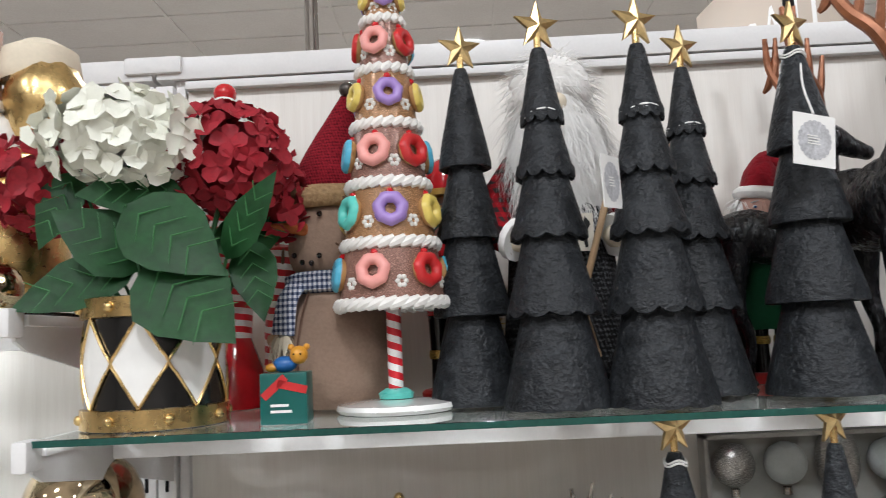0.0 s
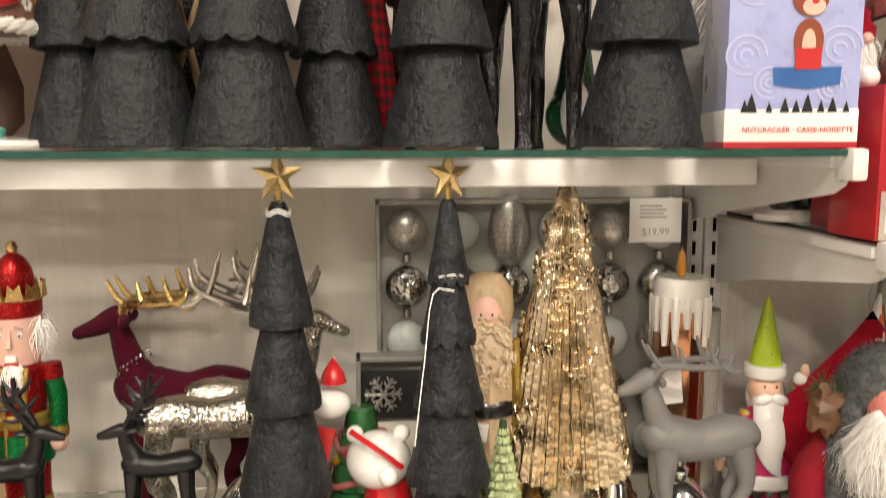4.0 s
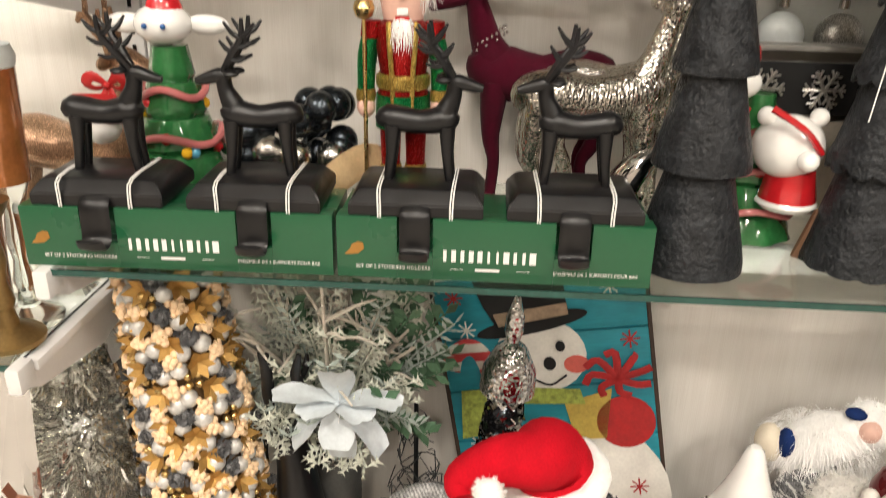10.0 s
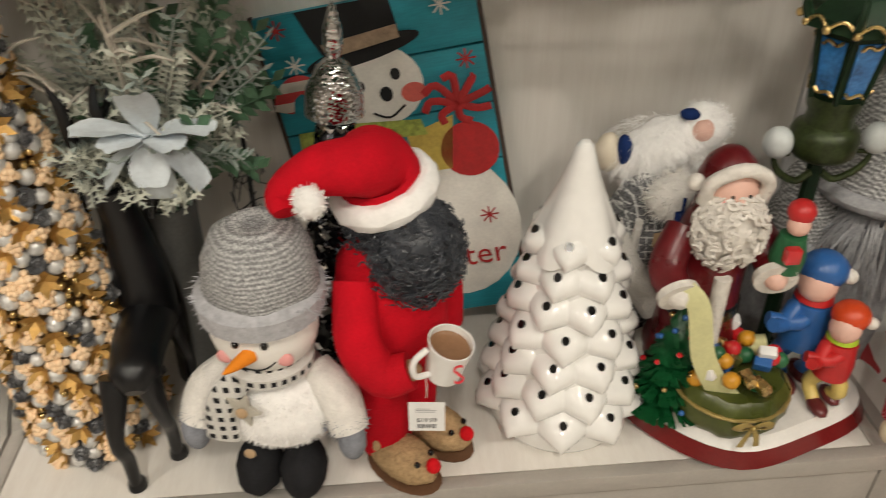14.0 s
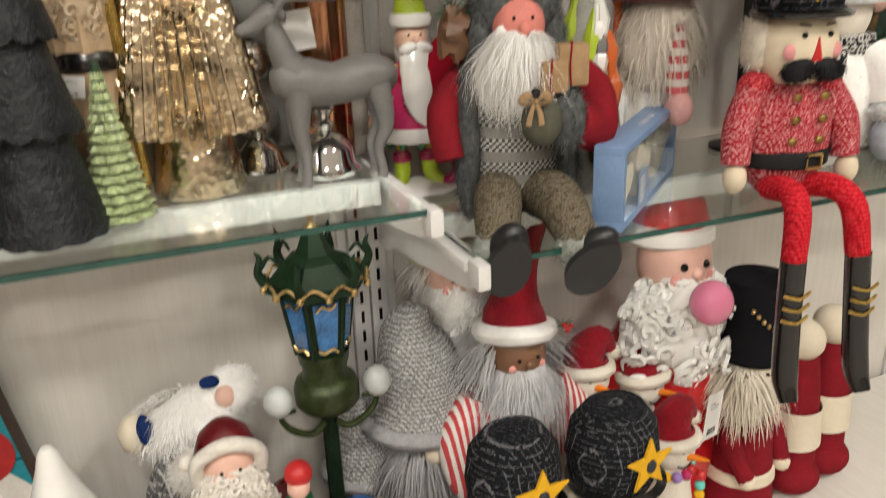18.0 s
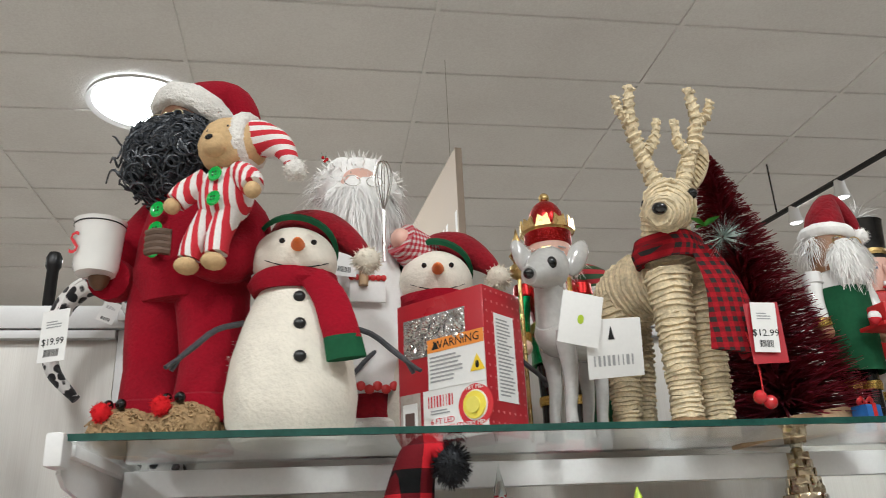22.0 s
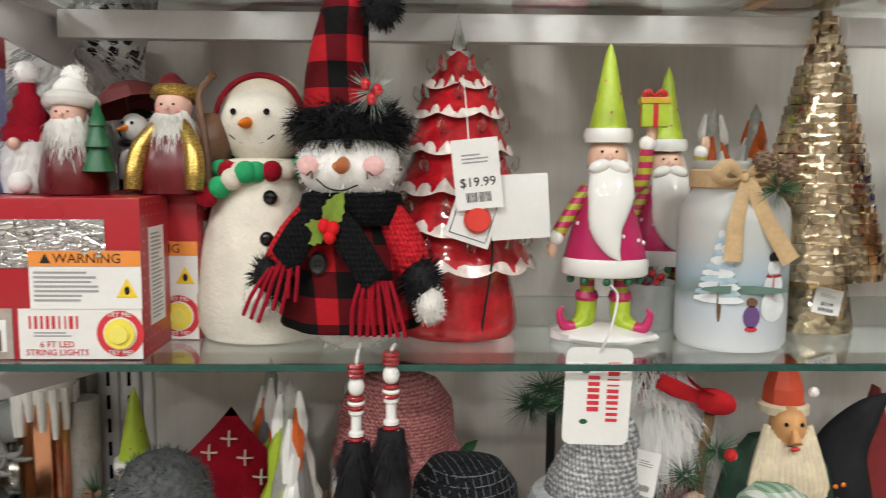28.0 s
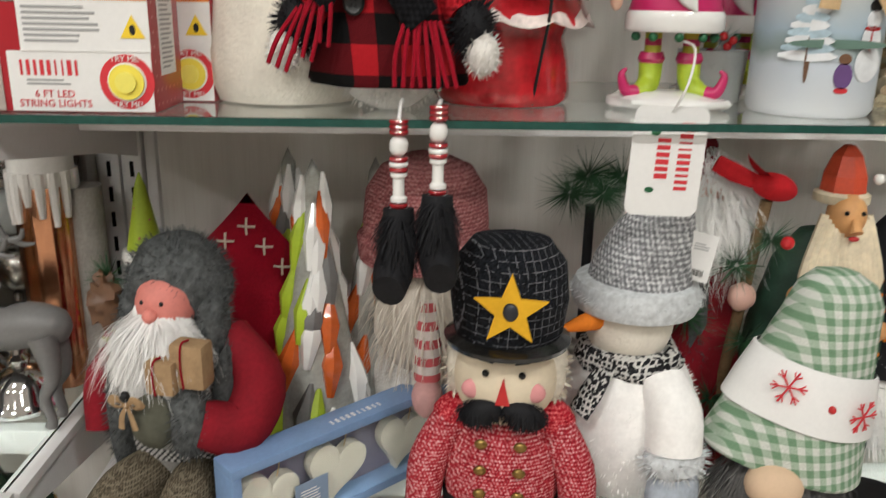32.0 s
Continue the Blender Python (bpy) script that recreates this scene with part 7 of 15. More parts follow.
def candle():
    root = thing("led_candle", "copper foil candle with white melted wax and a flame tip", "candle", (0.712, 1.055, M))
    root.scale = (0.72, 0.72, 1.03)
    part("body", lathe(B_(), [(0, 0), (0.046, 0), (0.046, 0.265), (0, 0.265)], 40, ripple=lambda a, z: 0.03 * math.sin(a * 11)), COPPER, root)
    bm = lathe(B_(), [(0.047, 0.245), (0.05, 0.25), (0.05, 0.28), (0.045, 0.286), (0.012, 0.284), (0, 0.284)], 40)
    for i in range(15):
        a = i * math.tau / 15
        ln = 0.02 + 0.03 * abs(math.sin(i * 2.3))
        tube(bm, [(0.047 * math.cos(a), 0.047 * math.sin(a), 0.262), (0.0485 * math.cos(a), 0.0485 * math.sin(a), 0.25 - ln * 0.5), (0.048 * math.cos(a), 0.048 * math.sin(a), 0.25 - ln)], [0.009, 0.0075, 0.005], 8, 3)
    part("wax", bm, RESINWHITE, root, "white wax with melted drips", kind="stuff")
    part("flame", lathe(B_(), [(0, 0.283), (0.008, 0.288), (0.0095, 0.3), (0.006, 0.314), (0, 0.325)], 16), mat("amber_flame_plastic", (0.75, 0.35, 0.06), 0.3), root)
    part("side_wood", lathe(B_(), [(0, 0), (0.03, 0), (0.03, 0.24), (0, 0.24)], 20, (0.055, 0.02, 0)), mat("grey_driftwood", (0.35, 0.33, 0.3), 0.8, 0, 0.3, 30, 0.5), root)


candle()


def bell_stand(x, y, z, s=1.0):
    root = thing("silver_bell", "polished silver bell candle holder", "bell", (x, y, z), 0, "silver bells")
    part("bell", lathe(B_(), [(0, 0), (0.042 * s, 0), (0.044 * s, 0.006 * s), (0.036 * s, 0.014 * s), (0.033 * s, 0.03 * s), (0.02 * s, 0.045 * s), (0.01 * s, 0.05 * s), (0.013 * s, 0.06 * s), (0.007 * s, 0.066 * s), (0.015 * s, 0.078 * s), (0.008 * s, 0.09 * s), (0.012 * s, 0.1 * s), (0, 0.102 * s)], 32), CHROME, root)


bell_stand(0.69, 0.985, M)
bell_stand(0.62, 1.04, M, 0.8)


def green_bristle():
    root = thing("glazed_tree", "small pale green snowy tree figurine", "decorative tree", (0.452, 0.905, M))
    part("trunk", lathe(B_(), [(0, 0), (0.02, 0), (0.021, 0.01), (0.004, 0.16), (0, 0.162)], 16), mat("dark_green_core", (0.03, 0.07, 0.03), 0.4, 0, 0.3, 60, 0.2), root)
    pale = mat("pale_green_snowy", (0.42, 0.5, 0.26), 0.35, 0, 0.6, 110, 0.4)
    for j in range(15):
        t = j / 15
        r, z = 0.028 * (1 - t) + 0.004, 0.004 + 0.15 * t
        part("tier", lathe(B_(), [(r * 0.5, z + 0.009), (r * 0.85, z + 0.0075), (r * 1.08, z + 0.002), (r, z), (r * 0.5, z + 0.003)], 40, ripple=lambda a, q: 0.09 * math.sin(a * 9 + j * 1.7) + 0.05 * math.sin(a * 17 + j)), pale, root)


green_bristle()


# neighbours on the next bay to the side
def mercury_ball(x, y, z, r):
    root = thing("mercury_ball", "large gold mercury glass ball ornament", "ornament", (x, y, z))
    part("ball", ball(B_(), (0, 0, r), r, 40, 28, lump=0.02), mercury("crackled_gold_glass", (0.62, 0.5, 0.33), 30, 0.06), root)
    part("cap", lathe(B_(), [(r * 0.16, 2 * r - 0.004), (r * 0.16, 2 * r + 0.014), (0, 2 * r + 0.014)], 16), GOLD, root)


mercury_ball(-0.462, 0.955, 1.203, 0.068)
deer("glitter_reindeer", "rose gold glitter reindeer with upright antlers", (-0.525, 1.05, 0.80), 0, 0.285, 0.155, ROSEGLITTER, ROSEGLITTER, rack=0.55, up=0.5, sweep=-0.4, fat=1.15)


def candlestick(x, y, z, h, m, label):
    root = thing("candlestick", label, "candlestick", (x, y, z), 0, "candlesticks")
    part("foot", lathe(B_(), [(0, 0), (0.035, 0), (0.036, 0.006), (0.012, 0.02), (0.008, 0.04)], 28), m, root)
    part("stem", lathe(B_(), [(0.008, 0.038), (0.012, h * 0.3), (0.007, h * 0.45), (0.011, h * 0.6), (0.007, h * 0.8), (0.02, h * 0.94), (0.024, h), (0, h)], 24), m, root)


candlestick(-0.50, 0.83, 0.80, 0.16, mat("antique_brass", (0.3, 0.2, 0.08), 0.35, 0.9, 0.3), "antique brass twig candlestick")
candlestick(-0.505, 0.88, 0.80, 0.165, CLEAR, "clear glass turned candlestick")
for i in range(2):
    v = thing("amber_votive", "amber mercury glass votive cup with frosted rim", "votive", (-0.505 - 0.08 * i, 0.88 + 0.05 * i, 0.965 - 0.165 * i))
    part("cup", lathe(B_(), [(0, 0), (0.026, 0), (0.03, 0.13), (0.028, 0.13), (0.024, 0.006), (0, 0.006)], 24), mat("amber_glass", (0.36, 0.13, 0.04), 0.1, 0.3, 0.3, 40, 0.1, coat=0.5), v)
    part("rim", lathe(B_(), [(0.03, 0.12), (0.032, 0.13), (0.028, 0.142), (0.027, 0.13)], 24), FROSTGLASS, v)

# ---- base deck ----
def gingerbread_tree():
    root = thing("gingerbread_tree", "stacked brown gingerbread ceramic tree with white piped icing", "decorative tree", (-0.575, 0.868, BASE), 0)
    gl = mat("glazed_gingerbread", (0.2, 0.075, 0.045), 0.2, 0, 0.15, 30, 0.2, coat=0.5)
    hm = Matrix.Rotation(math.pi / 2, 4, "X")
    for k, (z0, ra, rb) in enumerate(((0.0, 0.094, 0.07), (0.056, 0.082, 0.058), (0.112, 0.068, 0.046), (0.166, 0.054, 0.033), (0.216, 0.04, 0.01))):
        t = part("tier", lathe(B_(), [(0, z0), (ra * 0.84, z0), (ra * 0.97, z0 + 0.006), (ra, z0 + 0.018), (ra * 0.96, z0 + 0.032), (rb, z0 + 0.066), (0, z0 + 0.07)], 40), gl, root)
        n = 12 - k
        part("icing", tube(B_(), [(ra * 1.0 * math.cos(a), ra * 1.0 * math.sin(a), z0 + 0.014 + 0.005 * math.sin(a * n)) for a in [i * math.pi / 60 for i in range(121)]], 0.0028, 6, 1), RESINWHITE, t, "white piped icing line")
        for i in range(8):
            a = i * math.tau / 8 + k * 0.5
            rr, zz = (ra * 0.96 + rb) / 2 + 0.001, z0 + 0.047
            mm = Matrix.Translation((rr * math.cos(a), rr * math.sin(a), zz)) @ Matrix.Rotation(a + math.pi / 2, 4, "Z") @ Matrix.Rotation(-0.5, 4, "X")
            if i % 2:
                part("candy", ball(B_(), (rr * math.cos(a), rr * math.sin(a), zz), 0.005, 10, 8), REDGLOSS, t)
            elif (i + k) % 4:
                bm = B_()
                for p in ([(-0.008, 0, 0.003), (0.008, 0, 0.003)], [(-0.006, 0, -0.008), (0, 0, 0.001), (0.006, 0, -0.008)], [(0, 0, 0), (0, 0, 0.006)]):
                    tube(bm, p, 0.0011, 5, 1, m=mm)
                tube(bm, [(0.004 * math.cos(b), 0, 0.009 + 0.004 * math.sin(b)) for b in [j * math.pi / 6 for j in range(13)]], 0.001, 5, 1, m=mm)
                part("piped_figure", bm, RESINWHITE, t, "piped icing gingerbread figure")
            else:
                mint = part("peppermint", prism(B_(), disc_poly(0.01, 0.01, 20), 0.005, mm, 0.002), RESINWHITE, t)
                bm = B_()
                for j in range(5):
                    b = j * math.tau / 5
                    tube(bm, [(0, -0.004, 0), (0.005 * math.cos(b), -0.0042, 0.005 * math.sin(b)), (0.009 * math.cos(b + 0.5), -0.003, 0.009 * math.sin(b + 0.5))], [0.0006, 0.0015, 0.002], 5, 2, m=mm)
                part("swirl", bm, REDGLOSS, mint)
    st = part("star", prism(B_(), star_poly(0.03, 0.5), 0.014, Matrix.Translation((0, 0, 0.3)), 0.004), gl, root)
    part("icing", tube(B_(), [(x, -0.009, z + 0.3) for x, z in (lambda p: p + p[:1])(list(star_poly(0.026, 0.5)))], 0.0016, 5, 1), RESINWHITE, st)
    price_tag(root, (0.035, -0.1, 0.12), 0.03, 0.05, 15, 5)


gingerbread_tree()


def tinsel_tree():
    root = thing("tinsel_tree", "crackled silver glass balls stacked as a tree in clear wrap", "decorative tree", (-0.535, 1.0, BASE))
    foil = mat("tinsel_foil", (0.62, 0.6, 0.55), 0.16, 1.0, 0.35, 200, 0)
    rnd = random.Random(6)
    for z, R in ((0.1, 0.115), (0.285, 0.1), (0.44, 0.085)):
        bm = B_()
        for i in range(1500):
            d = Vector((rnd.gauss(0, 1), rnd.gauss(0, 1), rnd.gauss(0, 1))).normalized()
            p, q = d * R * 0.72, (d + Vector((rnd.gauss(0, 0.12), rnd.gauss(0, 0.12), rnd.gauss(0, 0.12)))).normalized() * R
            s = Vector((rnd.gauss(0, 1), rnd.gauss(0, 1), rnd.gauss(0, 1))).normalized() * 0.0022
            c = Vector((0, 0, z))
            bm.faces.new([bm.verts.new(c + v) for v in (p - s, p + s, q + s, q - s)])
        bl = part("ball", ball(B_(), (0, 0, z), R * 0.8, 28, 18, lump=0.05), MERCSILVER, root)
        part("foil_shred", bm, foil, bl, kind="stuff", smooth=False)
    wr = part("wrapper", lathe(B_(), [(0.13, 0.0), (0.135, 0.1), (0.12, 0.3), (0.1, 0.47), (0.03, 0.55), (0.045, 0.58)], 20, ripple=lambda a, z: 0.05 * math.sin(a * 7 + z * 40)), CLEAR, root, "clear crinkled plastic wrap", smooth=False)
    wr.visible_shadow = False


tinsel_tree()


def bead_tree():
    root = thing("beaded_tree", "tall cone tree covered in gold and silver beads and pine cones", "decorative tree", (-0.318, 0.925, BASE), 0, "", (0, -4))
    H, R = 0.615, 0.078
    part("core", lathe(B_(), [(0, 0), (R * 0.94, 0), (R * 0.92, 0.06), (R * 0.5, H), (0, H)], 28), mat("dark_gold_core", (0.2, 0.12, 0.05), 0.5, 0.3), root)
    rnd = random.Random(4)
    peach = mat("peach_paper_flower", (0.9, 0.66, 0.42), 0.8, 0, 0.15, 80, 0.3)
    dark = mat("silvered_pine_cone", (0.2, 0.2, 0.205), 0.4, 0.3, 0.5, 100, 0.3)
    beads = {"silver_bead": (B_(), mat("pearl_silver_bead", (0.68, 0.67, 0.64), 0.38, 0.3, 0.3, 120, 0.5)), "gold_bead": (B_(), GOLD), "paper_flower": (B_(), peach), "pine_cone": (B_(), dark), "gold_foil": (B_(), mat("gold_foil_petal", (0.5, 0.3, 0.09), 0.5, 0.7, 0.3, 90, 0.3))}
    silver, gold, flower, cone, foil = (v[0] for v in beads.values())
    n = 760
    for i in range(n):
        t = 2 * (1 - math.sqrt(1 - 0.75 * (i + 0.5) / n))
        a = i * 2.39996 + rnd.uniform(-0.08, 0.08)
        r = R * (1 - 0.47 * t)
        c = Vector((r * math.cos(a), r * math.sin(a), H * t + 0.006 + rnd.uniform(-0.003, 0.003)))
        out = Vector((math.cos(a), math.sin(a), 0.13)).normalized()
        s = out.orthogonal().normalized()
        u = out.cross(s)
        q = (i * 7 + rnd.randrange(3)) % 20
        if q < 7:
            ball(silver, c + out * 0.007, rnd.uniform(0.0095, 0.0125), 10, 8)
        elif q < 9:
            for j in range(4):
                b = j * 1.57 + i
                ball(gold, c + out * 0.01 + (s * math.cos(b) + u * math.sin(b)) * 0.0085, 0.0052, 8, 6)
        elif q < 14:
            for j in range(8):
                b = j * math.tau / 8 + i
                w = 0.0095 if j % 2 else 0.0045
                ball(flower, c + out * (rnd.uniform(0.01, 0.014) if j % 2 else 0.016) + (s * math.cos(b) + u * math.sin(b)) * w, rnd.uniform(0.0042, 0.0056), 7, 5)
        elif q < 16:
            mm = Matrix.Translation(c + out * 0.002) @ out.to_track_quat("Z", "Y").to_matrix().to_4x4()
            for j in range(5):
                for k in range(7):
                    b = k * math.tau / 7 + j * 0.45
                    w = 0.0145 - j * 0.0026
                    p0, z0 = w * 0.4, 0.003 + 0.0042 * j
                    ca, sa = math.cos(b), math.sin(b)
                    cone.faces.new([cone.verts.new(mm @ Vector(v)) for v in ((p0 * ca, p0 * sa, z0 - 0.002), (w * ca - 0.0045 * sa, w * sa + 0.0045 * ca, z0 + 0.001), (w * 1.12 * ca, w * 1.12 * sa, z0 + 0.004), (w * ca + 0.0045 * sa, w * sa - 0.0045 * ca, z0 + 0.001))])
            ball(cone, c + out * 0.01, 0.0085, 7, 5)
        else:
            for j in range(6):
                b = j * math.tau / 6 + i
                d = s * math.cos(b) + u * math.sin(b)
                p, tip = c + out * 0.008, c + out * (0.02 + 0.004 * (j % 2)) + d * 0.018
                sd = (s * math.sin(b) - u * math.cos(b)) * 0.0065
                md = (p + tip) / 2 - out * 0.003
                foil.faces.new([foil.verts.new(v) for v in (p, md + sd, tip, md - sd)])
    for nm, (bm, m) in beads.items():
        part(nm, bm, m, root, "", kind="stuff")
    round_tag(root, (-0.066, -0.066, 0.31), -20, 10, 0.034)


bead_tree()


def winter_bouquet():
    root = thing("winter_bouquet", "frosted artificial greenery with bare branches and a pale blue lily", "artificial flowers", (-0.19, 1.02, BASE))
    part("vase", lathe(B_(), [(0, 0), (0.04, 0), (0.034, 0.15), (0.036, 0.3), (0.03, 0.3), (0.03, 0.01), (0, 0.01)], 24), mat("dark_vase", (0.09, 0.09, 0.085), 0.6, 0, 0.3, 30, 0.2), root)
    rnd = random.Random(10)
    bm = B_()
    for i in range(15):
        a = rnd.uniform(0, 6.28)
        tip = Vector((0.13 * math.cos(a) * rnd.uniform(0.4, 1) - 0.01, -0.03 + 0.1 * math.sin(a) * rnd.uniform(0.3, 1) - 0.03, rnd.uniform(0.5, 0.64)))
        mid = Vector((tip.x * 0.35, tip.y * 0.4, 0.42))
        tube(bm, [(0, 0, 0.28), mid, tip], [0.004, 0.0035, 0.0018], 6, 4)
        for k in range(4):
            b = mid.lerp(tip, rnd.uniform(0.2, 0.9))
            e = b + Vector((rnd.gauss(0, 0.035), rnd.gauss(0, 0.035), rnd.uniform(0.0, 0.05)))
            tube(bm, [b, (b + e) / 2 + Vector((rnd.gauss(0, 0.006), 0, 0.006)), e], [0.0026, 0.0022, 0.0012], 5, 2)
    part("bare_branch", bm, mat("pale_coral_branch", (0.6, 0.55, 0.47), 0.8, 0, 0.2, 60, 0.3), root)
    for kind, m, cnt, w in (("frosted_fern", FROST, 38, 0.0055), ("cedar_frond", mat("snowy_cedar", (0.58, 0.6, 0.51), 0.8, 0, 0.3, 100, 0.3), 64, 0.006), ("eucalyptus", mat("dusty_green_leaf", (0.07, 0.15, 0.08), 0.6, 0, 0.4, 40, 0.2), 24, 0.014)):
        bm = B_()
        for i in range(cnt):
            a = rnd.uniform(0, 6.28)
            tip = Vector((0.15 * math.cos(a) * rnd.uniform(0.4, 1) + 0.02, -0.05 + 0.11 * math.sin(a) * rnd.uniform(0.2, 1), rnd.uniform(0.36, 0.6)))
            base = Vector((tip.x * 0.2, tip.y * 0.2, 0.3))
            mid = base.lerp(tip, 0.5) + Vector((0, 0, 0.04))
            path = smooth_path([base, mid, tip], 7)
            tube(bm, [base, mid, tip], 0.0015, 4, 3)
            for k, p in enumerate(path[3:]):
                for s in (-1, 1):
                    d = (path[min(k + 4, len(path) - 1)] - p)
                    d = d.normalized() if d.length > 1e-6 else Vector((0, 0, 1))
                    sd = d.cross(Vector((rnd.gauss(0, 0.3), -1, rnd.gauss(0, 0.3)))).normalized() * s
                    ln = 0.02 if kind != "eucalyptus" else 0.024
                    e = p + (d * 0.7 + sd).normalized() * ln
                    n = d.cross(sd).normalized()
                    u = (d * 0.7 + sd).normalized().cross(n) * w * 0.5
                    bm.faces.new([bm.verts.new(p), bm.verts.new((p + e) / 2 + u), bm.verts.new(e), bm.verts.new((p + e) / 2 - u)])
                    if kind == "cedar_frond":
                        for q in (0.35, 0.7):
                            b = p.lerp(e, q)
                            for r2 in (-1, 1):
                                g = b + (u.normalized() * r2 * 0.009 + (e - p) * 0.3)
                                bm.faces.new([bm.verts.new(b - n * 0.001), bm.verts.new(b + (e - p) * 0.18), bm.verts.new(g)])
        part(kind, bm, m, root, "", smooth=False)
    bm = B_()
    c = Vector((0.03, -0.11, 0.45))
    for i in range(9):
        a = i * math.tau / (6 if i < 6 else 3) + 0.5
        d = Vector((math.cos(a), -0.3 if i < 6 else -1.0, math.sin(a))).normalized()
        ln = 0.078 if i < 6 else 0.055
        rows = []
        for k in range(9):
            v = k / 8
            w = 0.024 * math.sqrt(max(0.0, 1 - (2 * v - 1.1) ** 2 / 1.21)) * (0.55 + 0.45 * v) + 0.002
            rows.append([(ln * v, w * q, 0.2 * w * q * q - 0.3 * ln * v * v + 0.002 * math.sin(9 * v + 5 * q)) for q in (-1, -0.6, -0.2, 0.2, 0.6, 1)])
        lf = B_()
        vs = [[lf.verts.new(p) for p in row] for row in rows]
        for p, q in zip(vs, vs[1:]):
            for k in range(5):
                lf.faces.new((p[k], p[k + 1], q[k + 1], q[k]))
        lf.transform(Matrix.Translation(c) @ d.to_track_quat("X", "Z").to_matrix().to_4x4())
        join(bm, lf)
    fl = part("lily", bm, mat("pale_blue_velvet_petal", (0.64, 0.69, 0.72), 0.85, 0, 0.15, 30, 0.3), root, "pale blue grey lily")
    part("stamen", hair(B_(), c, 0.004, 14, 0.03, 0.001, 0, 1.0, lambda d: d.y < 0), WHITE, fl)


winter_bouquet()


def black_reindeer():
    root = thing("black_metal_reindeer", "slender satin black metal reindeer standing beside the bouquet", "reindeer figurine", (-0.222, 0.945, BASE), 180)
    part("body", tube(B_(), [(0, -0.03, 0.16), (0, -0.02, 0.165), (0, 0.03, 0.175), (-0.004, 0.09, 0.182), (-0.008, 0.13, 0.178), (-0.01, 0.148, 0.168)], [0.014, 0.034, 0.036, 0.032, 0.03, 0.012], 20, 5), BLACK, root)
    part("neck", tube(B_(), [(0, 0.0, 0.165), (0.002, -0.006, 0.22), (0.006, -0.01, 0.27), (0.008, -0.008, 0.32), (0.01, 0.0, 0.37)], [0.037, 0.037, 0.031, 0.025, 0.022], 18, 5), BLACK, root)
    hd = part("head", tube(B_(), [(0.01, 0.026, 0.39), (0.011, 0.008, 0.392), (0.014, -0.03, 0.375), (0.018, -0.062, 0.352), (0.019, -0.07, 0.347)], [0.012, 0.025, 0.021, 0.014, 0.006], 16, 4), BLACKGLOSS, root)
    for s in (-1, 1):
        x = 0.01 + s * 0.018
        part("ear", tube(B_(), [(x, 0.004, 0.4), (x + s * 0.018, 0.0, 0.39), (x + s * 0.026, -0.006, 0.355), (x + s * 0.02, -0.01, 0.315)], [0.006, 0.012, 0.013, 0.004], 10, 5, flat=0.4), BLACKGLOSS, hd)
        bm = tube(B_(), [(x, 0.006, 0.4), (x + s * 0.004, 0.012, 0.44), (x + 0.002, 0.02, 0.475), (x + s * 0.006, 0.03, 0.51)], [0.008, 0.0085, 0.0075, 0.003], 10, 4, flat=0.6)
        for z, q in ((0.435, 0.022), (0.47, 0.016)):
            tube(bm, [(x + s * 0.002, 0.012, z), (x + s * 0.006, 0.012 - q * 0.7, z + 0.006), (x + s * 0.007, 0.012 - q, z + 0.022)], [0.006, 0.005, 0.002], 8, 3)
        part("antler", bm, BLACK, hd)
        for y, ky in ((-0.012, -0.012 + s * 0.006), (0.125, 0.14 + s * 0.02)):
            foot = y + s * 0.025
            lg = part("leg", tube(B_(), [(s * 0.018, y, 0.175), (s * 0.024, ky, 0.1), (s * 0.022, foot, 0.055), (s * 0.022, foot, 0.004)], [0.019, 0.0095, 0.009, 0.008], 12, 4), BLACK, root)
            part("hoof", lathe(B_(), [(0, 0), (0.0125, 0), (0.0115, 0.01), (0.007, 0.018), (0, 0.018)], 14, (s * 0.022, foot - 0.003, 0)), BLACK, lg)
    price_tag(root, (0.05, 0.0, 0.345), 0.02, 0.05, -50, 12)


black_reindeer()


def wire_tree():
    root = thing("wire_tree", "dark wire cone tree with beads", "wire tree", (-0.075, 1.0, BASE))
    bm = B_()
    rnd = random.Random(5)
    for i in range(70):
        t = rnd.random()
        r = 0.075 * (1 - t * 0.8)
        a = rnd.uniform(0, 6.28)
        tube(bm, [(r * math.cos(a + k * 0.5) * rnd.uniform(0.9, 1.2), r * math.sin(a + k * 0.5), 0.02 + 0.36 * t + rnd.uniform(-0.02, 0.02)) for k in range(5)], 0.0009, 4, 2)
    part("wire", bm, mat("dark_wire", (0.1, 0.1, 0.1), 0.4, 0.8), root)
    part("stem", lathe(B_(), [(0, 0), (0.03, 0), (0.03, 0.01), (0.004, 0.02), (0.003, 0.4), (0, 0.4)], 12), BLACK, root)


wire_tree()


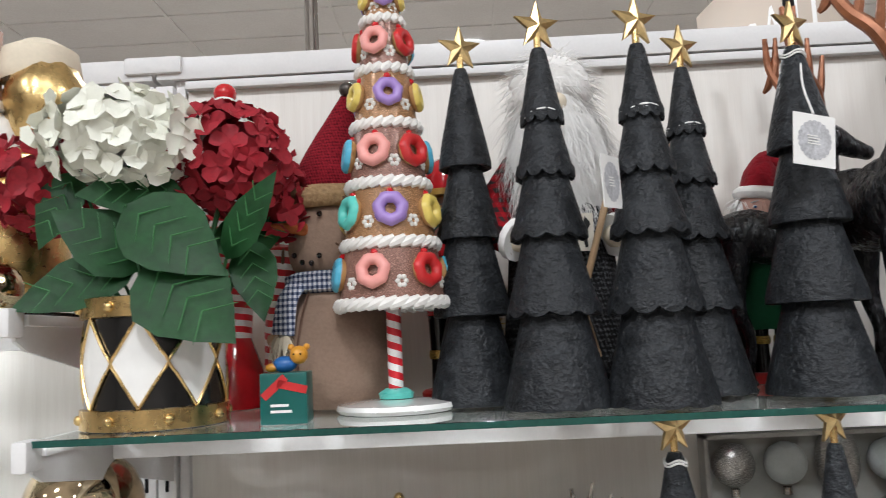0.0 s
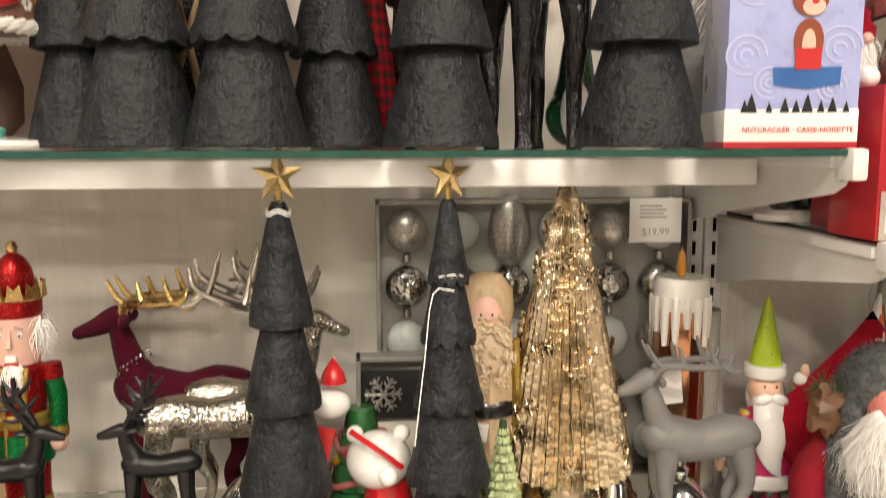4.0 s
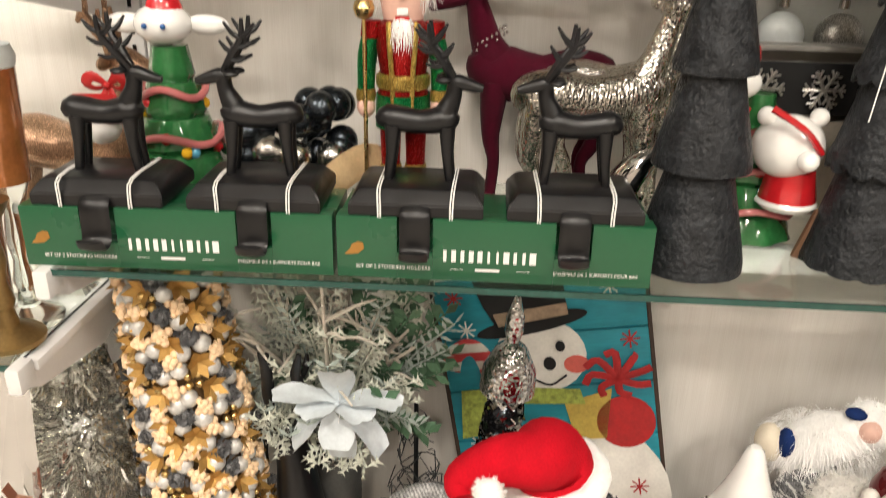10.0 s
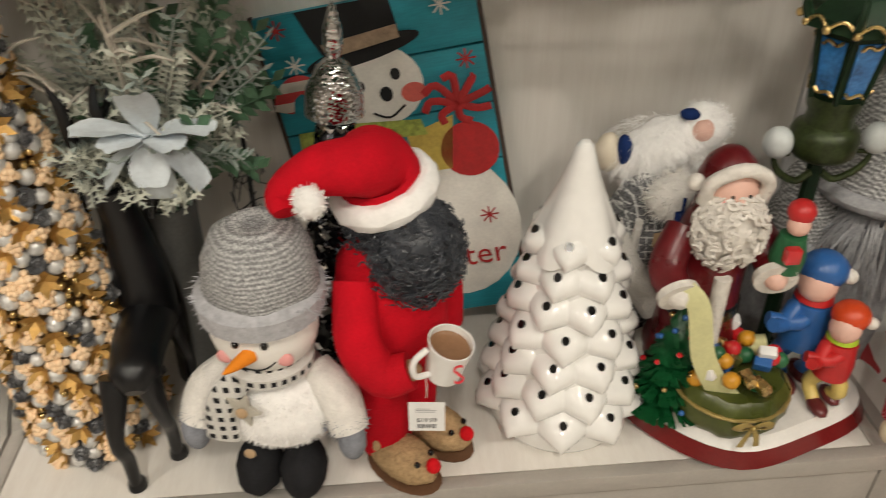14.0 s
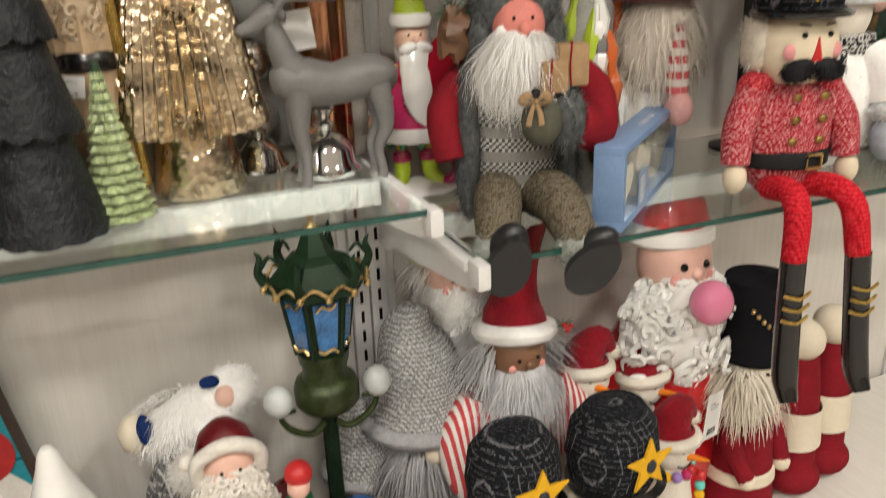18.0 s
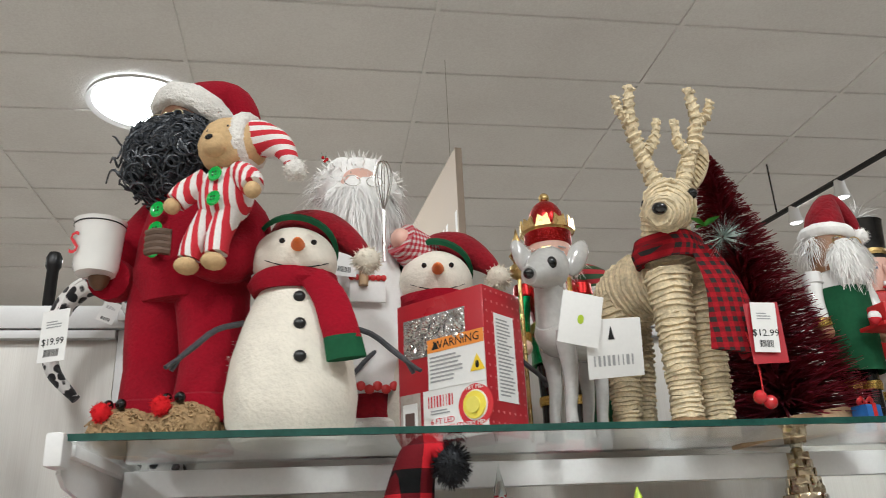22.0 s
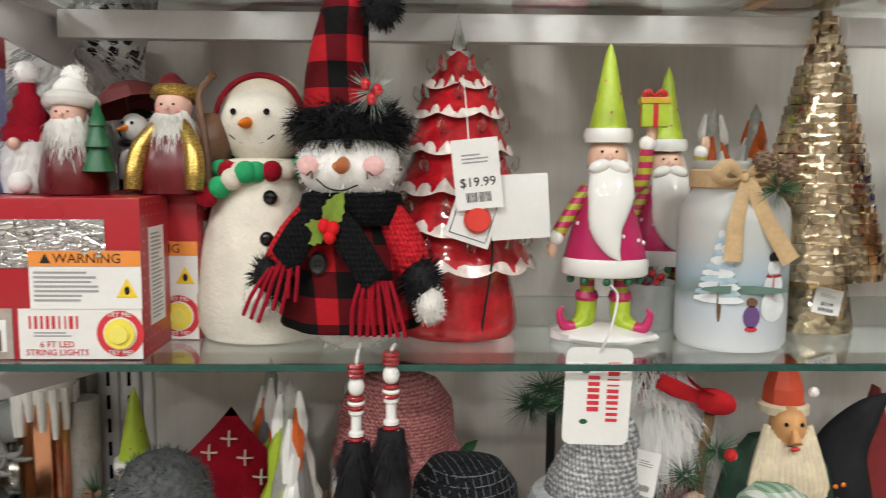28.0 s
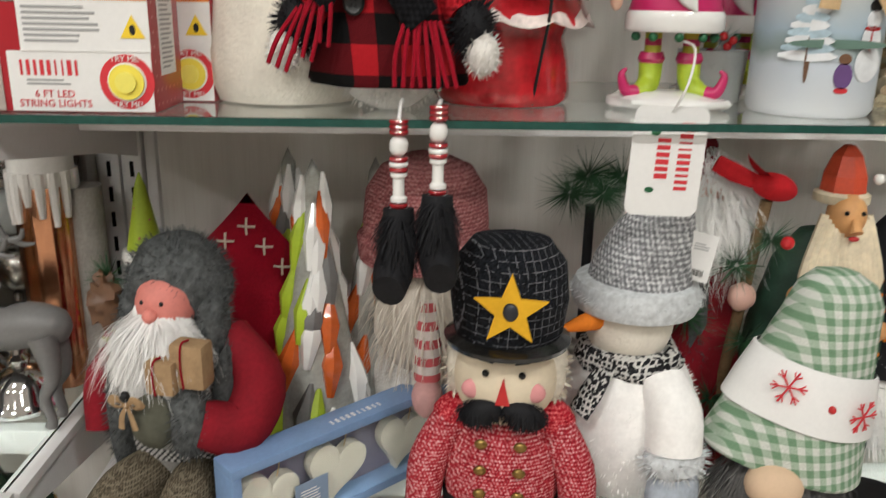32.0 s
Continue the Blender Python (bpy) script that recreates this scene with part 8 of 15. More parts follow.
def plush_snowman():
    root = thing("plush_snowman", "plush snowman with a grey knit hat, patterned scarf and black boots", "snowman", (-0.047, 0.806, BASE), -10)
    root.scale = (0.8, 0.8, 0.86)
    part("body", ball(B_(), (0, 0.02, 0.165), (0.082, 0.066, 0.082), 28, 18, lump=0.05), FLEECE, root)
    bm = ball(B_(), (0.0, -0.004, 0.16), (0.094, 0.062, 0.072), 24, 16, lump=0.08)
    fuzz(bm, (0, -0.004, 0.16), (0.094, 0.062, 0.072), 2600, 0.008, 0.0009, 3, lambda d: d.y < 0.3)
    part("vest", bm, FUR, root, "white fur vest")
    for s in (-1, 1):
        part("boot", ball(B_(), (s * 0.036, -0.03, 0.045), (0.037, 0.05, 0.046), 18, 12, lump=0.08), mat("black_felt", (0.018, 0.018, 0.02), 0.95, 0, 0.3, 40, 0.5), root)
        ar = arm(root, [(s * 0.06, 0.01, 0.21), (s * 0.1, -0.015, 0.185), (s * 0.118, -0.035, 0.14)], [0.03, 0.033, 0.03], FLEECE, None)
        bm = ball(B_(), (s * 0.122, -0.043, 0.125), (0.022, 0.022, 0.034), 14, 10)
        fuzz(bm, (s * 0.112, -0.03, 0.15), (0.032, 0.03, 0.026), 420, 0.008, 0.001, 5)
        part("mitten", bm, mat("grey_fleece", (0.24, 0.25, 0.28), 0.95, 0, 0.3, 60, 0.7), ar)
    hd = part("head", ball(B_(), (0, -0.005, 0.305), (0.078, 0.07, 0.066), 28, 20), mat("smooth_white_plush", (0.8, 0.77, 0.72), 0.9, 0, 0.05, 40, 0.2), root)
    eyes(hd, -0.071, 0.318, 0.02, 0.0058)
    for s in (-1, 1):
        part("blush", ball(B_(), (s * 0.042, -0.06, 0.288), (0.013, 0.006, 0.011), 12, 8), mat("pink_blush", (0.75, 0.35, 0.33), 0.9, 0, 0.1), hd)
    carrot(hd, (-0.003, -0.072, 0.302), (-0.55, -0.8, -0.05), 0.045, 0.012, mat("orange_velour", (0.8, 0.25, 0.02), 0.8))
    smile(hd, (0, -0.005, 0.31), 0.078, 0.07, None, 0.4, 0.28)
    hat = part("hat", lathe(B_(), [(0.077, 0.345), (0.081, 0.375), (0.076, 0.412), (0.06, 0.445), (0.036, 0.46), (0.018, 0.456), (0, 0.453)], 30, (0.004, 0.004, 0), ripple=lambda a, z: 0.03 * math.sin(a * 5 + z * 40)), GREYKNIT, hd, "grey marled knit hat")
    bm = lathe(B_(), [(0.076, 0.327), (0.09, 0.335), (0.092, 0.362), (0.078, 0.374)], 30, (0, 0.002, 0))
    for j in range(3):
        hair(bm, (0, 0.002, 0.34 + j * 0.012), (0.092, 0.086, 0.004), 420, 0.011, 0.0011, 0.2, 1.0, None, 0, j)
    part("hat_cuff", bm, mat("light_grey_fur", (0.45, 0.45, 0.47), 0.95, 0, 0.25, 80, 0.6), hat)
    nord = plaid("black_white_nordic", (0.02, 0.02, 0.022), (0.72, 0.7, 0.66), 0.009, (0.72, 0.7, 0.66))
    sc = part("scarf", lathe(B_(), [(0.05, 0.232), (0.066, 0.238), (0.068, 0.255), (0.052, 0.262)], 28, (0, -0.004, 0)), nord, root)
    part("scarf_end", tube(B_(), [(-0.03, -0.055, 0.245), (-0.06, -0.062, 0.2), (-0.072, -0.06, 0.13)], [0.02, 0.024, 0.026], 10, 4, flat=0.25), nord, sc)
    part("felt_star", prism(B_(), star_poly(0.03, 0.5, 5, 0.3), 0.005, Matrix.Translation((-0.028, -0.07, 0.2)) @ Matrix.Rotation(-0.2, 4, "Z")), mat("oatmeal_felt", (0.5, 0.47, 0.4), 0.95), root)
    for z in (0.2, 0.12):
        part("button", ball(B_(), (-0.028, -0.078, z), (0.009, 0.004, 0.009), 12, 8), WOOD, root)


plush_snowman()


def sequin_tree():
    root = thing("sequin_tree", "silver and black sequin cone tree with a mirrored finial", "decorative tree", (0.02, 0.975, BASE), 0, "", (0, 3))
    bm, b2 = B_(), B_()
    rnd = random.Random(7)
    for i in range(1500):
        t = rnd.random()
        a = rnd.uniform(0, 6.28)
        r = 0.065 * (1 - t * 0.78)
        p = Vector((r * math.cos(a), r * math.sin(a), 0.02 + 0.44 * t))
        n = Vector((math.cos(a), math.sin(a), rnd.uniform(-0.5, 0.8))).normalized()
        s = n.orthogonal().normalized() * 0.0055
        u = n.cross(s)
        tgt = bm if rnd.random() < 0.35 else b2
        tgt.faces.new([tgt.verts.new(p + n * 0.004 + s + u), tgt.verts.new(p + n * 0.004 - s + u), tgt.verts.new(p + n * 0.004 - s - u), tgt.verts.new(p + n * 0.004 + s - u)])
    part("silver_sequin", bm, CHROME, root, kind="stuff", smooth=False)
    part("dark_sequin", b2, mat("black_sequin", (0.03, 0.03, 0.035), 0.15, 0.8), root, kind="stuff", smooth=False)
    part("core", lathe(B_(), [(0, 0), (0.06, 0), (0.012, 0.47), (0, 0.47)], 20), BLACK, root)
    part("mirror_bell", lathe(B_(), [(0.036, 0.44), (0.034, 0.47), (0.02, 0.5), (0.008, 0.51), (0.012, 0.525), (0.011, 0.545), (0.004, 0.57), (0, 0.575)], 24), mercury("mirror_tiles", (0.7, 0.7, 0.7), 180, 0.08), root)


sequin_tree()


def mug_santa():
    root = thing("mug_santa", "Santa in red fleece with black curly beard and coffee mug", "santa figure", (0.098, 0.85, BASE), 46)
    root.scale = (0.83, 0.88, 0.89)
    suit = mat("bright_red_fleece", (0.52, 0.006, 0.016), 0.95, 0, 0.22, 18, 0.6, 300, dist=0.006)
    for s in (-1, 1):
        part("trouser_leg", tube(B_(), [(s * 0.034, -0.005, 0.022), (s * 0.036, -0.004, 0.1), (s * 0.03, 0, 0.2)], [0.036, 0.04, 0.044], 18, 4), suit, root)
        sl = part("slipper", ball(B_(), (s * 0.042, -0.05, 0.028), (0.038, 0.062, 0.029), 22, 14, lump=0.08), SHERPA, root, "tan sherpa reindeer slipper")
        part("slipper_nose", ball(B_(), (s * 0.042, -0.108, 0.05), 0.0115, 14, 10), mat("red_pom", (0.6, 0.01, 0.015), 0.9, 0, 0.2, 100, 0.5), sl)
        for q in (-1, 1):
            part("slipper_ear", ball(B_(), (s * 0.042 + q * 0.026, -0.02, 0.054), (0.009, 0.006, 0.012), 10, 8), SHERPA, sl)
            part("eye", ball(B_(), (s * 0.042 + q * 0.016, -0.09, 0.052), 0.0048, 10, 8), EYE_M, sl)
        part("sole", lathe(B_(), [(0, 0), (0.04, 0), (0.042, 0.004), (0, 0.005)], 20, m=Matrix.Translation((s * 0.042, -0.05, 0)) @ Matrix.Diagonal((1, 1.6, 1, 1))), BROWN, sl)
    part("torso", lathe(B_(), [(0, 0.165), (0.066, 0.175), (0.082, 0.22), (0.082, 0.29), (0.068, 0.35), (0.04, 0.385), (0, 0.39)], 48, ripple=lambda a, z: 0.03 * math.sin(a * 4 + z * 50)), suit, root)
    arm(root, [(-0.066, 0.0, 0.345), (-0.1, -0.03, 0.28), (-0.095, -0.065, 0.24), (-0.072, -0.095, 0.25)], [0.031, 0.032, 0.03, 0.025], suit, (0.016, 0.016, 0.014), mat("brown_glove", (0.3, 0.18, 0.09), 0.7))
    arm(root, [(0.066, 0.0, 0.345), (0.09, -0.02, 0.28), (0.09, -0.03, 0.2)], [0.031, 0.032, 0.027], suit, 0.016, MATS["brown_glove"])
    hd = face(root, (0, -0.025, 0.425), (0.045, 0.045, 0.05), TAN)
    bm = ball(B_(), (0, -0.05, 0.385), (0.062, 0.055, 0.068), 20, 14, lump=0.25)
    curls(bm, (0, -0.05, 0.385), (0.063, 0.056, 0.069), 620, 0.0095, 0.0013, lambda d: d.y < 0.6, 6)
    ball(bm, (0, 0.006, 0.415), (0.05, 0.045, 0.05), 18, 12, lump=0.2)
    curls(bm, (0, 0.006, 0.415), (0.053, 0.048, 0.052), 260, 0.009, 0.0013, lambda d: d.z < 0.5, 7)
    part("beard", bm, mat("charcoal_glossy_curls", (0.045, 0.05, 0.06), 0.36, 0, 0.4, 60, 0.3, 200), hd, "curly charcoal beard")
    inv = Matrix.Rotation(radians(-52), 3, "Z")
    pts = [(-0.002, -0.0, 0.455), (-0.012, 0.005, 0.49)] + [tuple(inv @ Vector(v)) for v in ((-0.03, -0.045, 0.508), (-0.075, -0.055, 0.505), (-0.118, -0.06, 0.475), (-0.115, -0.075, 0.46))]
    cone_hat(hd, pts, [0.06, 0.05, 0.037, 0.031, 0.025, 0.017], suit, FUR, 0.015)
    pm = inv @ Vector((-0.082, -0.1, 0.49))
    bm = ball(B_(), pm, 0.019, 16, 12)
    fuzz(bm, pm, 0.019, 300, 0.005, 0.0009)
    part("pompom", bm, FUR, hd)
    mg = part("mug", lathe(B_(), [(0, 0), (0.024, 0), (0.031, 0.062), (0.029, 0.062), (0.023, 0.004), (0, 0.004)], 28, m=Matrix.Translation((-0.036, -0.12, 0.237)) @ Matrix.Rotation(0.25, 4, "X")), GLAZE, root, "white coffee mug with a red letter")
    part("coffee", lathe(B_(), [(0, 0.052), (0.0285, 0.052)], 24, m=Matrix.Translation((-0.036, -0.12, 0.237)) @ Matrix.Rotation(0.25, 4, "X")), mat("milky_coffee", (0.28, 0.15, 0.08), 0.2), mg)
    part("mug_handle", tube(B_(), [(-0.062, -0.115, 0.29), (-0.083, -0.11, 0.28), (-0.081, -0.11, 0.255), (-0.058, -0.117, 0.248)], 0.0045, 8, 4), GLAZE, mg)
    write("letter", "S", 0.038, REDINK, mg, (-0.0537, -0.1602, 0.267), 75, 0, -30)
    price_tag(root, (-0.062, -0.113, 0.17), 0.05, 0.054, -50, 0, "$19.99", string=[(-0.06, -0.11, 0.24), (-0.061, -0.113, 0.225), (-0.062, -0.113, 0.205)])


mug_santa()


def snowman_sign():
    """A plank sign painted with a snowman; it leans on the panel."""
    root = thing("snowman_sign", "turquoise painted plank sign of a snowman with a top hat", "wall sign", (0.172, 1.085, BASE + 0.032), -6, "", (-4, -11))
    W, Hh = 0.297, 0.508
    tq = mat("weathered_turquoise_paint", (0.02, 0.27, 0.34), 0.55, 0, 0.3, 14, 0.3, 130, stretch=(0.4, 1, 3))
    for i in range(6):
        part("plank", box(B_(), (W, 0.014, Hh / 6 - 0.0025), (0, 0, i * Hh / 6), bev=0.0015), tq, root, "turquoise plank")
    for s in (-1, 1):
        part("edge_strip", box(B_(), (0.006, 0.024, Hh), (s * (W / 2 + 0.003), 0.005, 0), bev=0.001), mat("dark_brown_edge", (0.05, 0.03, 0.02), 0.6), root)
    f = -0.0082
    white = mat("chalky_white_paint", (0.8, 0.77, 0.7), 0.7, 0, 0.15, 30, 0.3)

    def patch(name, poly, m, layer=0, x=0.0, z=0.0, parent=None):
        return part(name, prism(B_(), poly, 0.0008, Matrix.Translation((x, f - 0.0009 * layer, z - (0.04 if layer else 0.0)))), m, parent or root, smooth=False)
    patch("painted_body", disc_poly(0.1, 0.12), white, 0, 0.06, 0.15)
    hd = patch("painted_head", disc_poly(0.066, 0.058), white, 1, -0.006, 0.428)
    patch("painted_hat_brim", [(x * 0.96 - z * 0.3, z + x * 0.15) for x, z in disc_poly(0.084, 0.014)], INK, 2, -0.013, 0.479)
    patch("painted_hat", [(-0.062, 0.474), (0.042, 0.488), (0.036, 0.546), (-0.09, 0.546), (-0.078, 0.51)], INK, 2)
    patch("hat_band", [(-0.06, 0.478), (0.041, 0.49), (0.04, 0.508), (-0.066, 0.498)], mat("tan_print", (0.42, 0.3, 0.2), 0.7, 0, 0.4, 60), 3)
    for x, z, r in ((-0.028, 0.432, 0.007), (0.024, 0.442, 0.007), (0.006, 0.416, 0.009)):
        patch("painted_dot", disc_poly(r, r * 1.2, 14), INK, 3, x, z)
    patch("painted_cheek", disc_poly(0.018, 0.014, 18), mat("rosy_paint", (0.65, 0.13, 0.1), 0.7, 0, 0.2), 2, 0.044, 0.412)
    part("painted_smile", tube(B_(), [(-0.018, f - 0.003, 0.352), (0.004, f - 0.003, 0.342), (0.028, f - 0.003, 0.356)], 0.0016, 5, 3), INK, root)
    scarf = mat("lime_dot_scarf_paint", (0.36, 0.42, 0.08), 0.7, 0, 0.6, 90)
    patch("painted_scarf", [(-0.05, 0.382), (0.045, 0.372), (0.05, 0.348), (-0.045, 0.354)], scarf, 3)
    patch("painted_scarf_end", [(-0.13, 0.38), (-0.04, 0.38), (-0.05, 0.31), (-0.14, 0.30)], scarf, 2)
    bm = tube(B_(), [(-0.075, f - 0.003, 0.28), (-0.085, f - 0.003, 0.38), (-0.105, f - 0.003, 0.41), (-0.13, f - 0.003, 0.4), (-0.14, f - 0.003, 0.375)], 0.0135, 8, 5, flat=0.12)
    part("painted_cane", bm, stripes("painted_candy_cane", (0.58, 0.05, 0.05), (0.72, 0.68, 0.6), 0.028, 2, 0.7), root)
    redp = mat("red_gift_paint", (0.42, 0.02, 0.02), 0.7, 0, 0.3, 40)
    patch("painted_bauble", disc_poly(0.042, 0.042), redp, 2, 0.105, 0.315)
    patch("painted_gift", [(0.02, 0.35), (0.09, 0.37), (0.075, 0.29), (0.03, 0.29)], mat("gold_gift_paint", (0.55, 0.4, 0.08), 0.7, 0, 0.3), 2)
    for k in range(8):
        a = k * 0.79
        part("painted_ribbon", tube(B_(), [(0.1, f - 0.003, 0.345), (0.1 + 0.035 * math.cos(a), f - 0.003, 0.355 + 0.03 * math.sin(a)), (0.1 + 0.05 * math.cos(a + 0.3), f - 0.003, 0.35 + 0.035 * math.sin(a + 0.3))], 0.0055, 6, 3, flat=0.2), redp, root)
    for x, z, m in ((-0.108, 0.436, white), (0.101, 0.482, white), (0.122, 0.405, redp), (-0.12, 0.487, redp), (0.115, 0.165, redp), (-0.115, 0.25, white)):
        bm = B_()
        for k in range(4):
            a = k * math.pi / 4
            tube(bm, [(x - 0.014 * math.cos(a), f - 0.001, z - 0.014 * math.sin(a)), (x + 0.014 * math.cos(a), f - 0.001, z + 0.014 * math.sin(a))], 0.0012, 4, 1, flat=0.3)
        part("painted_flake", bm, m, root)
    write("lettering", "Winter", 0.055, redp, root, (0.05, f - 0.003, 0.1))


snowman_sign()


def ceramic_tree():
    root = thing("ceramic_tree", "glossy white ceramic tree with pointed lobes and light holes", "ceramic tree", (0.333, 0.893, BASE), 8)
    H, R = 0.43, 0.124
    part("core", lathe(B_(), [(0, 0), (R * 0.74, 0), (R * 0.8, 0.012), (R * 0.8, 0.05), (R * 0.36, H * 0.68), (R * 0.2, H * 0.8), (0, H * 0.82)], 36), GLAZE, root)
    for j in range(7):
        t = j / 7
        n = 10 - (2 * j) // 3
        r = R * (0.76 - 0.5 * t)
        z = 0.058 + H * 0.67 * t
        s = 0.078 * (1 - 0.26 * t)
        for i in range(n):
            a = 2 * math.pi * (i + 0.5 * (j % 2)) / n
            bm = B_()
            mm = Matrix.Translation((r * math.cos(a), r * math.sin(a), z)) @ Matrix.Rotation(a + math.pi / 2, 4, "Z") @ Matrix.Rotation(-0.46, 4, "X")
            rows = []
            for k in range(11):
                v = k / 10
                w = s * 0.5 * (0.35 + 0.65 * math.sin(min(v / 0.5, 1) * math.pi / 2) if v < 0.5 else max(0.0, 1 - ((v - 0.5) / 0.5) ** 1.8)) + 0.002
                lift = (0.008 + 0.021 * math.sin(min(1, v * 1.3) * math.pi / 2)) * (1 - 0.4 * max(0.0, (v - 0.7) / 0.3) ** 2)
                rows.append([bm.verts.new(mm @ Vector((q * w, 0.012 - lift * max(0.0, 1 - abs(q) ** 2.6) - 0.006 * v, s * (0.5 - 0.98 * v)))) for q in (-1, -0.85, -0.6, -0.3, 0, 0.3, 0.6, 0.85, 1)])
            rows.append([bm.verts.new(mm @ Vector((q * 0.012, 0.02, s * -0.36))) for q in (-1, -0.85, -0.6, -0.3, 0, 0.3, 0.6, 0.85, 1)])
            for p, q in zip(rows, rows[1:]):
                for m_ in range(8):
                    bm.faces.new((p[m_], p[m_ + 1], q[m_ + 1], q[m_]))
            lf = part("lobe", bm, GLAZE, root)
            hm = mm @ Matrix.Translation((0, -0.0162, s * 0.06)) @ Matrix.Rotation(-0.12, 4, "X")
            part("light_hole", prism(B_(), disc_poly(0.005, 0.0058, 14), 0.004, hm), EYE_M, lf)
    bm = lathe(B_(), [(0.03, H * 0.725), (0.057, H * 0.715), (0.055, H * 0.735), (0.043, H * 0.775), (0.034, H * 0.82), (0.026, H * 0.87), (0.016, H * 0.94), (0.0105, H * 0.985), (0.006, H * 0.998), (0, H)], 60, ripple=lambda a, z: (0.26 * abs(math.cos(2.5 * a)) ** 1.5 - 0.12) * max(0, 1 - (z - H * 0.71) / (H * 0.16)))
    for v in bm.verts:
        rr = math.hypot(v.co.x, v.co.y)
        v.co.z -= max(0.0, rr - 0.042) * 1.2
    part("top", bm, GLAZE, root)


ceramic_tree()


def plush_pile():
    """A shaggy white plush Santa slumped over a bear in a snowflake coat."""
    flake = tweed("grey_snowflake_knit", (0.16, 0.16, 0.165), (0.66, 0.66, 0.64), 0.011, 0.2)
    navy = mat("navy_felt", (0.012, 0.03, 0.12), 0.9, 0, 0.2, 60, 0.4)
    root = thing("plush_toy", "plush bear in a grey snowflake coat sitting on the deck", "plush toy", (0.465, 1.02, BASE), -6, "plush toys")
    part("coat", ball(B_(), (0, 0, 0.155), (0.062, 0.052, 0.155), 24, 20, lump=0.06), flake, root)
    part("placket", tube(B_(), [(-0.02, -0.05, 0.2), (-0.015, -0.045, 0.26)], 0.006, 8, 2), FLEECE, root)
    for pts in (((-0.05, -0.02, 0.24), (-0.025, -0.055, 0.19), (0.02, -0.075, 0.13)), ((0.03, -0.03, 0.05), (0.05, -0.07, 0.03), (0.07, -0.09, 0.03))):
        part("limb", tube(B_(), pts, [0.02, 0.021, 0.024], 14, 4), FLEECE, root, "white plush limb")
    c = (0.03, -0.05, 0.3)
    mf = part("cuff", fuzz(ball(B_(), c, (0.042, 0.032, 0.034), 20, 14, lump=0.1), c, (0.042, 0.032, 0.034), 900, 0.009, 0.0008), FLEECE, root)
    part("reindeer_patch", box(B_(), (0.034, 0.004, 0.022), (0.036, -0.084, 0.276), bev=0.003), navy, mf)
    for x in (0.028, 0.044):
        part("patch_antler", box(B_(), (0.004, 0.004, 0.024), (x, -0.085, 0.295), bev=0.001), navy, mf)
    part("paper_label", box(B_(), (0.03, 0.002, 0.022), (0.012, -0.078, 0.24), bev=0.0005, rz=0.2), mat("brown_paper_label", (0.42, 0.29, 0.17), 0.8), root, "brown paper label")
    root = thing("plush_toy", "white and navy plush Santa slumped against the panel", "plush toy", (0.482, 1.06, BASE + 0.284), 0, "plush toys")
    root.scale = (0.78, 0.78, 0.78)
    rot = Matrix.Rotation(radians(-24), 3, "Y")
    bm = ball(B_(), (0, -0.01, 0.06), (0.098, 0.05, 0.046), 24, 16, lump=0.15, rot=rot)
    hair(bm, (0, -0.01, 0.06), (0.095, 0.05, 0.06), 1500, 0.035, 0.0008, 0.5, 0.4, lambda d: d.y < 0.5, 0.003, 9)
    part("beard", bm, FUR, root, "long white plush beard")
    hd = part("head", fuzz(ball(B_(), (0.082, -0.01, 0.1), (0.046, 0.045, 0.042), 20, 14), (0.082, -0.01, 0.1), (0.046, 0.045, 0.042), 700, 0.009, 0.0008), FUR, root)
    part("face", ball(B_(), (0.068, -0.04, 0.106), (0.02, 0.018, 0.021), 16, 12, lump=0.05), FLESH, hd)
    for c, r in (((0.045, -0.024, 0.13), (0.018, 0.016, 0.009)), ((-0.07, -0.04, 0.075), (0.014, 0.02, 0.028))):
        part("navy_trim", ball(B_(), c, r, 14, 10, lump=0.1), navy, root)
    part("foot", ball(B_(), (-0.09, -0.02, 0.06), (0.026, 0.03, 0.036), 14, 10, lump=0.1), CREAM, root)


plush_pile()
for x, y, z, s, lb in ((0.50, 1.06, BASE, 0.7, "grey knit hat plush gnome with a white beard"), (0.80, 1.015, BASE, 1.06, "grey knit hat gnome with a white beard"), (0.715, 1.04, BASE, 0.72, "grey plush bear with a scarf")):
    root = thing("knit_gnome", lb, "gnome", (x, y, z), 0, "knit gnomes")
    part("body", lathe(B_(), [(0, 0), (0.07 * s, 0), (0.078 * s, 0.08 * s), (0.06 * s, 0.2 * s), (0.03 * s, 0.26 * s), (0, 0.27 * s)], 24), GREYFUR, root)
    cone_hat(root, [(0, 0, 0.26 * s), (0.005, 0, 0.33 * s), (-0.005, 0, 0.39 * s), (0.01, 0, 0.425 * s)], [0.075 * s, 0.062 * s, 0.04 * s, 0.015 * s], GREYKNIT, GREYFUR, 0.01 * s)
    bm = B_()
    hair(bm, (0, -0.03, 0.22 * s), (0.05 * s, 0.04 * s, 0.03 * s), 500, 0.09 * s, 0.0016, 1.0, 0.4, lambda d: d.y < 0.2)
    part("beard", bm, GREYFUR, root)
    part("nose", ball(B_(), (0, -0.07, 0.235 * s), 0.014 * s, 12, 8), CREAM, root)


